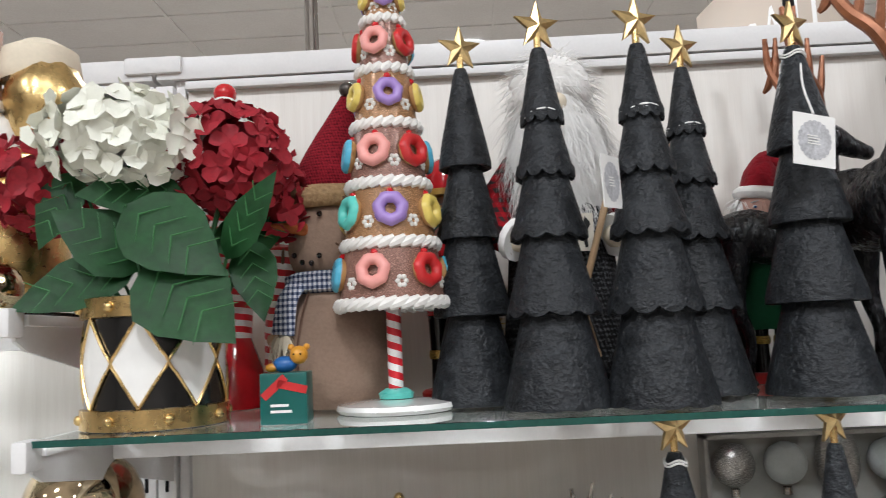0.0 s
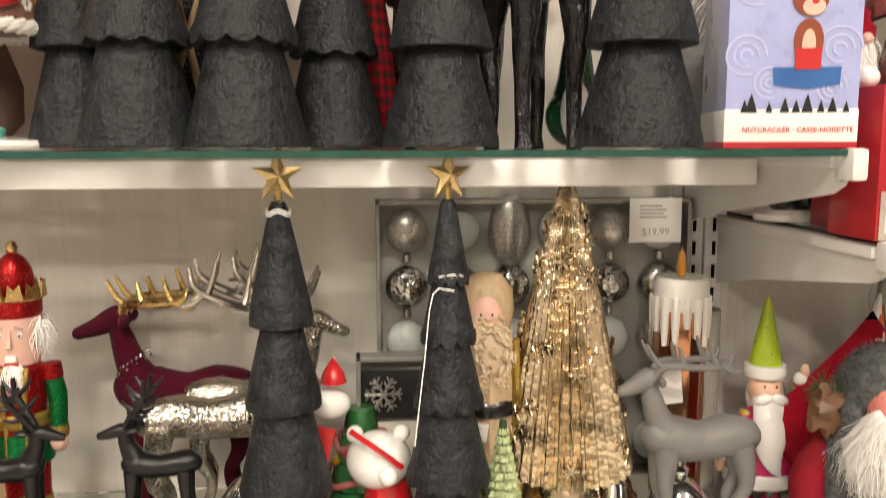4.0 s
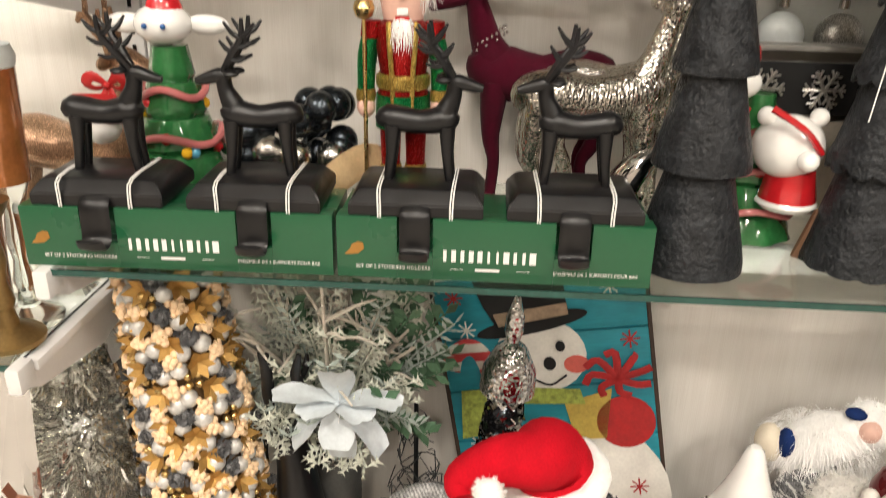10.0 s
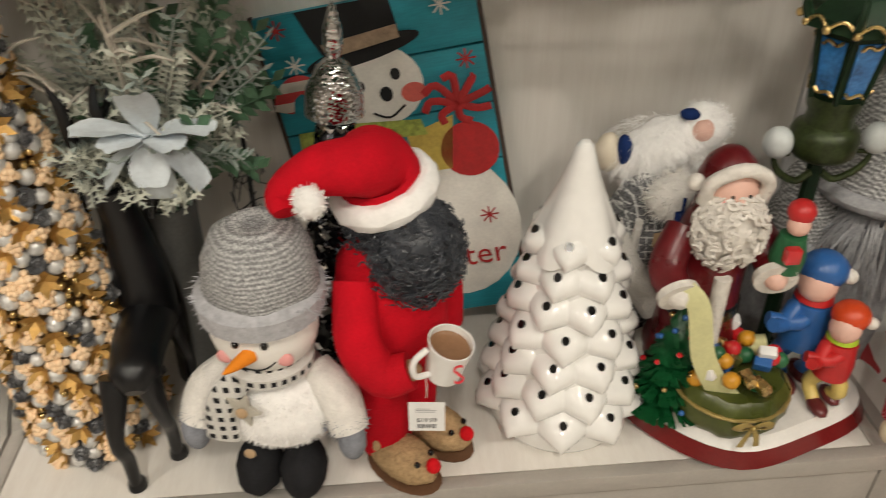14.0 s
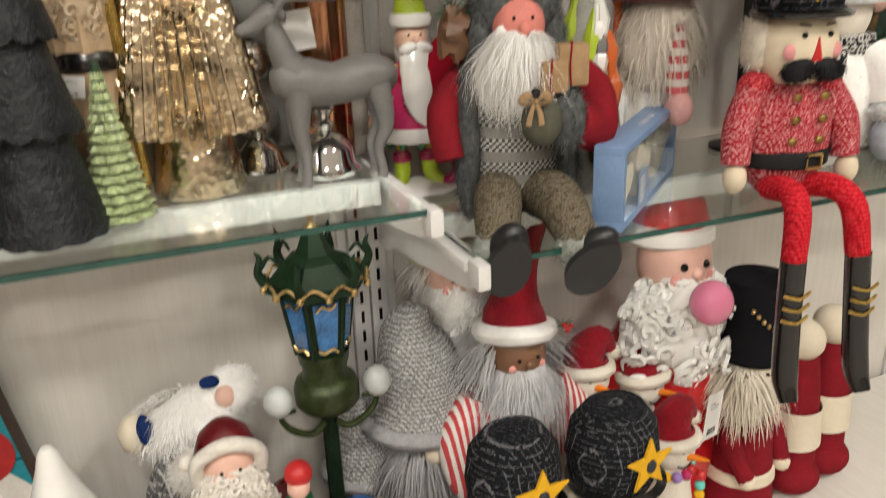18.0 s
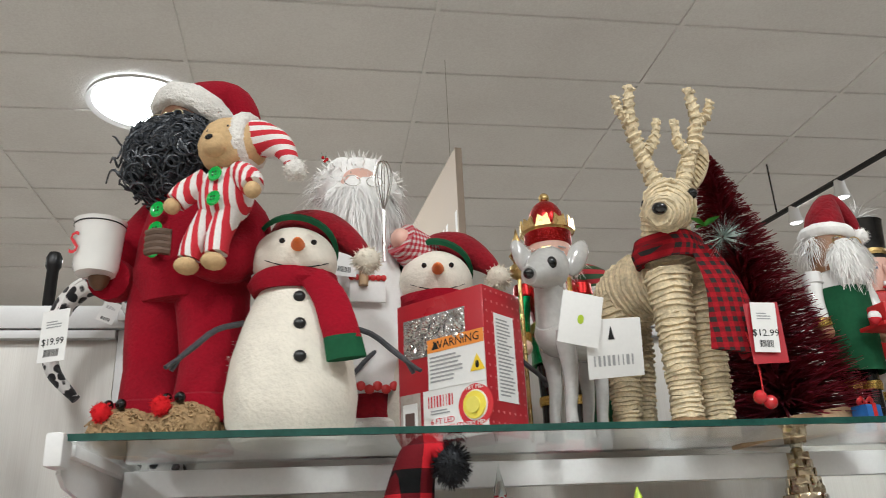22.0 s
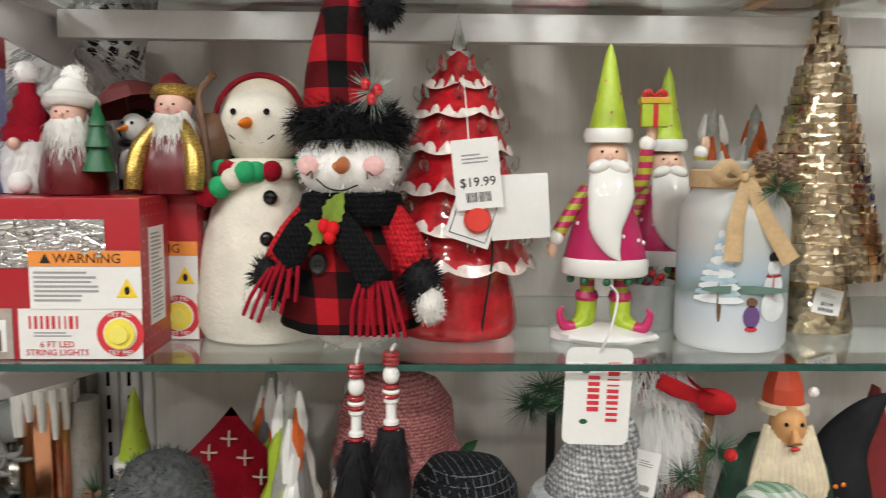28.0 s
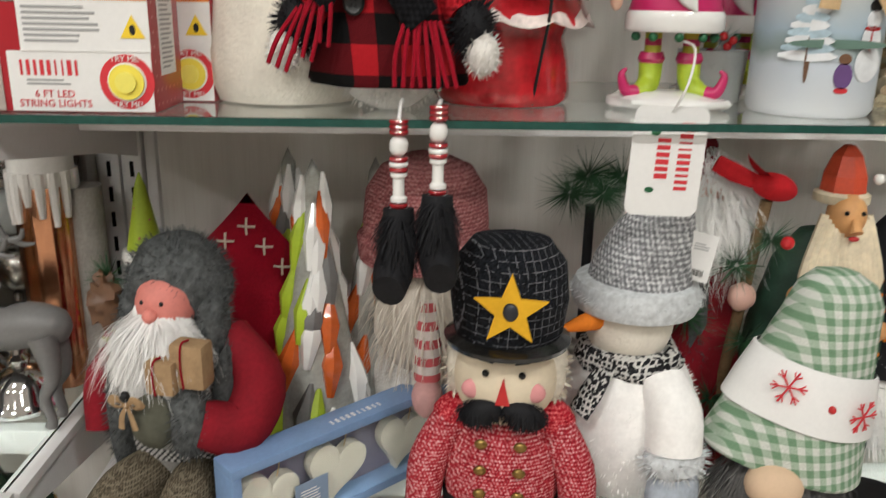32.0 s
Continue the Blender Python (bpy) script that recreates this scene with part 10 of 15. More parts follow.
def hat_snowman(x, y, h, rz, hatm=REDVELVET, scarf=True):
    root = thing("felt_snowman", "cream felt snowman figurine with a red Santa hat", "snowman", (x, y, BASE), rz, "felt snowmen")
    part("body", lathe(B_(), [(0, 0), (0.042, 0), (0.046, h * 0.2), (0.03, h * 0.6), (0.022, h * 0.7), (0, h * 0.72)], 24), FELT, root)
    hd = part("head", ball(B_(), (0, 0, h * 0.76), (0.036, 0.034, 0.034), 20, 14), FELT, root)
    carrot(hd, (0, -0.032, h * 0.76), (0.5, -0.85, 0), 0.03, 0.006)
    eyes(hd, -0.031, h * 0.76 + 0.012, 0.012, 0.003)
    smile(hd, (0, 0, h * 0.76), 0.036, 0.034)
    cone_hat(hd, [(0, 0, h * 0.76 + 0.018), (0, 0.004, h * 0.76 + 0.04), (0.025, 0.004, h * 0.76 + 0.06), (0.045, 0, h * 0.76 + 0.035)], [0.036, 0.031, 0.02, 0.008], hatm, FELT, 0.008, FELT, 0.012)
    if scarf:
        bm = [RED, TEAL, YELLOW, PURPLE, MAGENTA]
        for i in range(12):
            a = i * math.tau / 12
            part("bead", ball(B_(), (0.032 * math.cos(a), 0.03 * math.sin(a), h * 0.64), 0.0085, 10, 8), bm[i % 5], root)
        for i in range(4):
            part("bead", ball(B_(), (0.028, -0.036, h * 0.6 - 0.017 * i), 0.0085, 10, 8), bm[i % 5], root)


hat_snowman(1.052, 0.955, 0.4, 0, scarf=False)
hat_snowman(1.148, 0.945, 0.36, 20, scarf=False)
hat_snowman(1.148, 0.865, 0.275, 14)


def bubble_santa():
    root = thing("santa_bust", "glossy ceramic Santa bust blowing a pink bubble", "santa figure", (1.212, 0.99, BASE))
    root.scale = (1.05, 0.95, 1.1)
    part("shoulders", lathe(B_(), [(0, 0), (0.1, 0), (0.115, 0.1), (0.105, 0.27), (0.06, 0.34), (0, 0.345)], 30, m=Matrix.Diagonal((1, 0.75, 1, 1))), REDGLOSS, root)
    hd = face(root, (0, -0.02, 0.42), (0.056, 0.055, 0.06), FLESH, eye_r=0.006)
    bm = ball(B_(), (0, -0.04, 0.33), (0.085, 0.05, 0.085), 28, 20, lump=0.3)
    curls(bm, (0, -0.04, 0.33), (0.087, 0.052, 0.087), 170, 0.014, 0.0055, lambda d: d.y < 0.4)
    part("beard", bm, GLAZE, hd)
    bm = B_()
    for s in (-1, 1):
        tube(bm, [(0, -0.078, 0.395), (s * 0.03, -0.082, 0.385), (s * 0.06, -0.065, 0.36)], [0.012, 0.014, 0.005], 10, 4)
    part("moustache", bm, GLAZE, hd)
    part("bubble", ball(B_(), (0, -0.115, 0.388), 0.031, 24, 16), mat("pink_bubble", (0.75, 0.22, 0.36), 0.12, 0, 0.05, 20, 0, coat=0.6), hd, "pink bubble gum bubble")
    part("hat", lathe(B_(), [(0.062, 0.455), (0.06, 0.47), (0.05, 0.5), (0.02, 0.52), (0, 0.522)], 24), REDGLOSS, hd)
    part("hat_trim", lathe(B_(), [(0.058, 0.445), (0.07, 0.453), (0.068, 0.47), (0.056, 0.474)], 28, ripple=lambda a, z: 0.03 * math.sin(a * 14)), GLAZE, hd)
    price_tag(root, (0.01, -0.13, 0.22), 0.04, 0.07, 20, 6)


bubble_santa()


def gnome_soldier():
    root = thing("felt_soldier", "felt soldier figure with a tall black hat and gold chain", "figurine", (1.335, 0.92, BASE), 12)
    part("coat", lathe(B_(), [(0, 0), (0.06, 0), (0.062, 0.02), (0.048, 0.16), (0.04, 0.24), (0, 0.26)], 26), DARKRED, root)
    part("belt", lathe(B_(), [(0.056, 0.075), (0.06, 0.078), (0.058, 0.095), (0.054, 0.098)], 26), CREAM, root)
    hd = part("head", ball(B_(), (0, -0.004, 0.27), (0.044, 0.042, 0.05), 22, 16), CREAM, root)
    bm = ball(B_(), (-0.03, 0.0, 0.235), (0.03, 0.03, 0.06), 16, 12)
    hair(bm, (-0.02, -0.005, 0.26), (0.045, 0.04, 0.04), 700, 0.07, 0.0016, 0.9, 0.5, lambda d: d.x < 0.5)
    part("beard", bm, MATS["cream_fur"], hd)
    part("moustache", tube(B_(), [(0.0, -0.048, 0.252), (0.018, -0.05, 0.246), (0.03, -0.045, 0.256)], 0.003, 6, 3), INK, hd)
    eyes(hd, -0.044, 0.282, 0.015, 0.0035)
    hat = part("hat", lathe(B_(), [(0.05, 0.295), (0.056, 0.305), (0.05, 0.318), (0.056, 0.4), (0.05, 0.43), (0, 0.44)], 26), mat("black_velvet", (0.008, 0.008, 0.01), 0.9, 0, 0.2, 30, 0.2, sheen=0), hd)
    bm = B_()
    for i in range(15):
        t = i / 14
        a = -2.6 + 2.0 * t
        ball(bm, (0.057 * math.cos(a), 0.057 * math.sin(a), 0.395 - 0.03 * math.sin(math.pi * t) - 0.02 * t), 0.004, 8, 6)
    part("gold_chain", bm, GOLD, hat)
    for s in (-1, 1):
        arm(root, [(s * 0.04, 0, 0.22), (s * 0.055, -0.02, 0.16), (s * 0.045, -0.05, 0.1)], [0.016, 0.017, 0.014], DARKRED, 0.015, CREAM)
    part("crown_pin", ball(B_(), (0.02, -0.04, 0.44), 0.01, 10, 8), GOLD, hat)


gnome_soldier()
for i, (x, y) in enumerate(((1.455, 0.93), (1.545, 0.95))):
    root = thing("striped_elf", "elf figure with a red boot base and striped sleeves", "figurine", (x, y, BASE), 0, "striped elves")
    part("boot", ball(B_(), (0, -0.01, 0.035), (0.05, 0.05, 0.036), 18, 12), DARKRED, root)
    part("body", lathe(B_(), [(0, 0.05), (0.045, 0.06), (0.04, 0.18), (0.03, 0.26), (0, 0.27)], 22), DARKRED, root)
    part("apron", lathe(B_(), [(0.05, 0.1), (0.045, 0.17)], 22), CREAM, root)
    part("head", ball(B_(), (0, 0, 0.29), 0.036, 18, 12), CREAM, root)

# ---- upper shelf of the second bay ----
CREAMPOM = mat("cream_wool_pompom", (0.74, 0.68, 0.57), 0.95, 0, 0.15, 120, 0.8, 300, dist=0.003)
SLATEHAIR = mat("charcoal_glossy_curls", (0.09, 0.098, 0.115), 0.3, 0, 0.4, 60, 0.3, 200)
GREENBUTTON = mat("clear_green_button", (0.03, 0.42, 0.06), 0.1, 0, 0.2, 30, 0, coat=0.6)
BEARPLUSH = mat("camel_plush", (0.6, 0.42, 0.22), 0.95, 0, 0.2, 90, 0.7, 300, dist=0.003)
PJSTRIPE = stripes("red_white_pyjama_stripe", (0.55, 0.02, 0.035), (0.82, 0.79, 0.76), 0.011, 0, 0.9)
HOLES = mat("dark_thread", (0.02, 0.02, 0.02), 0.8, 0, 0.1, 30, 0)


def button(parent, x, y, z, r, m, ry=0.0):
    b = part("button", lathe(B_(), [(0, -0.0016), (r * 0.8, -0.0016), (r, 0), (r * 0.8, 0.0016), (r * 0.6, 0.0008), (0, 0.0008)], 18), m, parent)
    b.matrix_basis = pose(x, y, z, 90, 0, ry)
    for i in range(4):
        a = math.pi / 4 + i * math.pi / 2
        part("hole", ball(B_(), (r * 0.28 * math.cos(a), r * 0.28 * math.sin(a), 0.001), (r * 0.12, r * 0.12, 0.0006), 6, 4), HOLES, b)
    return b


def pyjama_santa():
    root = thing("pyjama_santa", "Santa in red fleece pyjamas holding a mug and teddy bear", "santa figure", (0.874, 0.852, RT), -28)
    for s in (-1, 1):
        lg = part("trouser_leg", tube(B_(), [(s * 0.035, 0, 0.03), (s * 0.037, 0, 0.09), (s * 0.034, 0.002, 0.15), (s * 0.026, 0.004, 0.2)], [0.038, 0.033, 0.04, 0.046], 20, 5), REDFLEECE, root)
        part("turn_up", lathe(B_(), [(0.038, 0.022), (0.043, 0.024), (0.0435, 0.05), (0.038, 0.053)], 22, (s * 0.036, 0, 0), ripple=lambda a, z: 0.03 * math.sin(3 * a)), REDFLEECE, lg)
        part("sock", lathe(B_(), [(0.027, 0.0), (0.028, 0.012), (0.027, 0.024)], 20, (s * 0.036, 0.004, 0)), stripes("sock_stripe", (0.55, 0.02, 0.03), (0.8, 0.77, 0.73), 0.009, 2, 0.9), lg)
        bm = ball(B_(), (s * 0.036, -0.03, 0.019), (0.032, 0.045, 0.0235), 22, 14, lump=0.06)
        curls(bm, (s * 0.036, -0.03, 0.019), (0.032, 0.045, 0.0235), 150, 0.0042, 0.0016, lambda d: d.z > -0.3, 5)
        sl = part("slipper", bm, SHERPA, root, "tan sherpa reindeer slipper")
        bm = ball(B_(), (s * 0.036, -0.076, 0.034), 0.0095, 14, 10)
        fuzz(bm, (s * 0.036, -0.076, 0.034), 0.0095, 160, 0.003, 0.0006)
        part("nose", bm, mat("red_pompom", (0.62, 0.015, 0.02), 0.9, 0, 0.2, 80, 0.5), sl)
        for q in (-1, 1):
            part("eye", ball(B_(), (s * 0.036 + q * 0.008, -0.058, 0.044), (0.006, 0.005, 0.006), 10, 8), EYE_M, sl)
            part("ear", ball(B_(), (s * 0.036 + q * 0.02, -0.02, 0.046), (0.01, 0.006, 0.008), 10, 8), BEARPLUSH, sl)
    part("torso", lathe(B_(), [(0, 0.155), (0.056, 0.16), (0.065, 0.19), (0.063, 0.24), (0.053, 0.285), (0.03, 0.305), (0, 0.307)], 30, m=Matrix.Diagonal((1, 0.8, 1, 1)), ripple=lambda a, z: 0.025 * math.sin(a * 5 + z * 40)), REDFLEECE, root)
    for z in (0.21, 0.234, 0.258):
        button(root, -0.004, -0.06, z, 0.0095, GREENBUTTON)
    a = part("arm", tube(B_(), [(-0.042, 0, 0.285), (-0.075, -0.008, 0.24), (-0.08, -0.02, 0.2), (-0.07, -0.05, 0.19)], [0.024, 0.026, 0.026, 0.024], 16, 5), REDFLEECE, root)
    part("hand", ball(B_(), (-0.073, -0.06, 0.193), (0.013, 0.012, 0.02), 12, 8, lump=0.1), BROWN, a)
    a = part("arm", tube(B_(), [(0.042, 0, 0.285), (0.078, -0.008, 0.24), (0.078, -0.035, 0.195), (0.04, -0.065, 0.205)], [0.024, 0.028, 0.029, 0.025], 16, 5), REDFLEECE, root)
    bm = B_()
    for i in range(4):
        tube(bm, [(0.03, -0.074, 0.197 + i * 0.007), (0.018, -0.082, 0.198 + i * 0.007), (0.006, -0.083, 0.197 + i * 0.007)], 0.0045, 8, 3)
    part("hand", bm, mat("painted_hand_brown", (0.12, 0.075, 0.05), 0.4, 0, 0.15, 40, 0.1), a)
    mg = part("mug", lathe(B_(), [(0, 0.188), (0.021, 0.188), (0.0235, 0.195), (0.027, 0.247), (0.0285, 0.249), (0.0255, 0.247), (0.022, 0.196), (0, 0.193)], 28, (-0.07, -0.07, 0)), GLAZE, root, "white mug")
    part("rim_line", lathe(B_(), [(0.0272, 0.243), (0.0277, 0.2435), (0.0275, 0.2445)], 28, (-0.07, -0.07, 0)), INK, mg)
    write("letter", "S", 0.036, REDINK, mg, (-0.079, -0.0962, 0.217), 90, 0, -8)
    hd = part("head", ball(B_(), (-0.004, -0.012, 0.375), (0.04, 0.042, 0.048), 22, 16), TAN, root)
    part("nose", ball(B_(), (-0.006, -0.056, 0.366), (0.009, 0.009, 0.008), 12, 8), TAN, hd)
    eyes(hd, -0.051, 0.38, 0.014, 0.0035)
    for s in (-1, 1):
        part("spectacle", tube(B_(), [(-0.004 + s * 0.015 + 0.0085 * math.cos(i * 0.524), -0.059, 0.374 + 0.0085 * math.sin(i * 0.524)) for i in range(13)], 0.001, 6, 1), PALEGOLD, hd)
    part("bridge", tube(B_(), [(-0.0075, -0.06, 0.379), (-0.004, -0.061, 0.381), (-0.0005, -0.06, 0.379)], 0.001, 6, 2), PALEGOLD, hd)
    bm = ball(B_(), (-0.006, -0.036, 0.338), (0.05, 0.04, 0.044), 22, 16, lump=0.3)
    curls(bm, (-0.006, -0.036, 0.336), (0.053, 0.043, 0.047), 480, 0.011, 0.0015, lambda d: d.y < 0.5, 6)
    curls(bm, (-0.012, -0.03, 0.362), (0.047, 0.042, 0.03), 150, 0.009, 0.0014, lambda d: abs(d.x) > 0.45 and d.y < 0.5, 8)
    part("beard", bm, SLATEHAIR, hd, "charcoal curly beard")
    cone_hat(hd, [(-0.002, -0.004, 0.392), (0.006, 0.008, 0.414), (0.028, 0.02, 0.422), (0.046, 0.026, 0.395), (0.052, 0.028, 0.35)], [0.047, 0.042, 0.032, 0.022, 0.012], REDFLEECE, FLEECE, 0.014)
    tb = part("teddy_bear", ball(B_(), (0.04, -0.075, 0.313), (0.039, 0.033, 0.032), 20, 14, lump=0.06), BEARPLUSH, root, "camel teddy bear in striped pyjamas")
    tb.location = (0.062, 0.0, -0.008)
    part("muzzle", ball(B_(), (0.036, -0.102, 0.303), (0.016, 0.012, 0.013), 14, 10), BEARPLUSH, tb)
    part("snout", ball(B_(), (0.036, -0.114, 0.307), (0.005, 0.002, 0.003), 8, 6), EYE_M, tb)
    for s in (-1, 1):
        part("eye", ball(B_(), (0.04 + s * 0.012, -0.104, 0.32), 0.0025, 8, 6), EYE_M, tb)
    part("ear", ball(B_(), (0.014, -0.075, 0.338), (0.012, 0.007, 0.012), 12, 8), BEARPLUSH, tb)
    sh = part("pyjamas", ball(B_(), (0.032, -0.072, 0.258), (0.032, 0.024, 0.036), 20, 14), PJSTRIPE, tb)
    for s in (-1, 1):
        part("sleeve", tube(B_(), [(0.032 + s * 0.02, -0.078, 0.278), (0.032 + s * 0.038, -0.088, 0.262), (0.032 + s * 0.046, -0.094, 0.25)], [0.014, 0.014, 0.012], 12, 3), PJSTRIPE, sh)
        part("paw", ball(B_(), (0.032 + s * 0.048, -0.097, 0.245), 0.009, 10, 8), BEARPLUSH, tb)
        part("leg", tube(B_(), [(0.028 + s * 0.012, -0.076, 0.235), (0.02 + s * 0.014, -0.084, 0.205), (0.018 + s * 0.016, -0.086, 0.187)], [0.014, 0.013, 0.012], 12, 3), PJSTRIPE, sh)
        part("foot", ball(B_(), (0.018 + s * 0.016, -0.09, 0.178), (0.012, 0.014, 0.009), 10, 8), BEARPLUSH, tb)
    for z in (0.272, 0.244):
        button(sh, 0.035, -0.0985, z, 0.0085, GREENBUTTON)
    cone_hat(tb, [(0.058, -0.074, 0.316), (0.075, -0.074, 0.315), (0.1, -0.076, 0.3), (0.118, -0.078, 0.268)], [0.024, 0.02, 0.013, 0.006], stripes("bear_hat_stripe", (0.55, 0.02, 0.035), (0.82, 0.79, 0.76), 0.013, 2, 0.9), FLEECE, 0.008, FLEECE, 0.011)
    price_tag(root, (-0.096, -0.09, 0.118), 0.036, 0.056, 0, 0, "$19.99", string=[(-0.096, -0.09, 0.143), (-0.088, -0.085, 0.17), (-0.08, -0.066, 0.19)])


def felt_snowman(x, y, h, rz, sash=True, label="white felt snowman with a green and red hat and scarf"):
    """A soft snowman with button front, twig arms and a stocking hat."""
    root = thing("felt_snowman", label, "snowman", (x, y, RT), rz, "felt snowmen")
    k = h / 0.25
    bm = lathe(B_(), [(0, 0), (0.055 * k, 0.001), (0.063 * k, 0.015 * k), (0.066 * k, 0.045 * k), (0.061 * k, 0.085 * k), (0.05 * k, 0.125 * k), (0.041 * k, 0.15 * k), (0.032 * k, 0.168 * k), (0, 0.176 * k)], 36)
    fuzz(bm, (0, 0, 0.08 * k), (0.062 * k, 0.062 * k, 0.08 * k), 500, 0.004, 0.0003)
    part("body", bm, FELT, root)
    hd = part("head", ball(B_(), (0, 0, 0.2 * k), (0.045 * k, 0.042 * k, 0.04 * k), 26, 18), FELT, root)
    for s in (-1, 1):
        part("eye", ball(B_(), (s * 0.016 * k, -0.0385 * k, 0.21 * k), 0.0032 * k, 10, 8), EYE_M, hd)
        part("twig_arm", tube(B_(), [(s * 0.05 * k, -0.005, 0.125 * k), (s * 0.075 * k, -0.03 * k, 0.11 * k), (s * 0.095 * k, -0.05 * k, 0.085 * k), (s * 0.105 * k, -0.06 * k, 0.072 * k)], [0.0035, 0.003, 0.003, 0.0026], 8, 3), DARKFUR, root, "grey felt twig arm")
        bm = B_()
        for q in (-0.5, 0, 0.5):
            tube(bm, [(s * 0.105 * k, -0.06 * k, 0.072 * k), (s * (0.114 + 0.004 * q) * k, (-0.066 - 0.012 * q) * k, (0.062 - 0.006 * abs(q)) * k)], 0.0022, 6, 1)
        part("twig_hand", bm, DARKFUR, root)
    carrot(hd, (0, -0.038 * k, 0.205 * k), (-0.1, -0.95, -0.15), 0.034 * k, 0.0082 * k, mat("orange_clay", (0.8, 0.2, 0.03), 0.6, 0, 0.15, 60, 0.4))
    smile(hd, (0, 0, 0.204 * k), 0.0445 * k, 0.042 * k, INK, 0.72, 0.3, 0.0009)
    for z in (0.145, 0.112, 0.075):
        r = float(np.interp(z, (0.045, 0.085, 0.125, 0.15), (0.066, 0.061, 0.05, 0.041)))
        b = part("button", ball(B_(), (0.002, -r * k - 0.0015, z * k), (0.0062 * k, 0.0035, 0.0062 * k), 14, 8), mat("black_button", (0.008, 0.008, 0.008), 0.3, 0, 0.2, 40, 0), root)
    sc = part("scarf", lathe(B_(), [(0.033 * k, 0.16 * k), (0.043 * k, 0.158 * k), (0.047 * k, 0.168 * k), (0.044 * k, 0.18 * k), (0.032 * k, 0.183 * k)], 30, ripple=lambda a, z: 0.04 * math.sin(a * 4 + z * 200)), REDFLEECE, root)
    if sash:
        part("scarf_tail", tube(B_(), [(0.014 * k, -0.042 * k, 0.17 * k), (0.03 * k, -0.05 * k, 0.145 * k), (0.038 * k, -0.058 * k, 0.115 * k), (0.043 * k, -0.063 * k, 0.092 * k)], [0.014 * k, 0.017 * k, 0.018 * k, 0.018 * k], 12, 4, flat=0.28), REDFLEECE, sc)
        part("scarf_end", tube(B_(), [(0.042 * k, -0.063 * k, 0.097 * k), (0.046 * k, -0.066 * k, 0.072 * k)], [0.0185 * k, 0.0195 * k], 12, 1, flat=0.3), GREENFELT, sc)
    hat = cone_hat(hd, [(0.004 * k, 0.018 * k, 0.222 * k), (0.01 * k, 0.018 * k, 0.243 * k), (0.036 * k, 0.012 * k, 0.247 * k), (0.064 * k, 0.002, 0.226 * k), (0.076 * k, -0.008, 0.204 * k)], [0.038 * k, 0.03 * k, 0.022 * k, 0.013 * k, 0.006 * k], REDVELVET, None, 0, CREAMPOM, 0.0145 * k)
    part("hat_band", lathe(B_(), [(0.041 * k, -0.006 * k), (0.0455 * k, -0.003 * k), (0.044 * k, 0.004 * k), (0.039 * k, 0.007 * k)], 28, m=Matrix.Translation((0.003 * k, 0.01 * k, 0.222 * k)) @ Matrix.Rotation(-0.6, 4, "X") @ Matrix.Rotation(0.2, 4, "Y")), GREENFELT, hat)
    return root


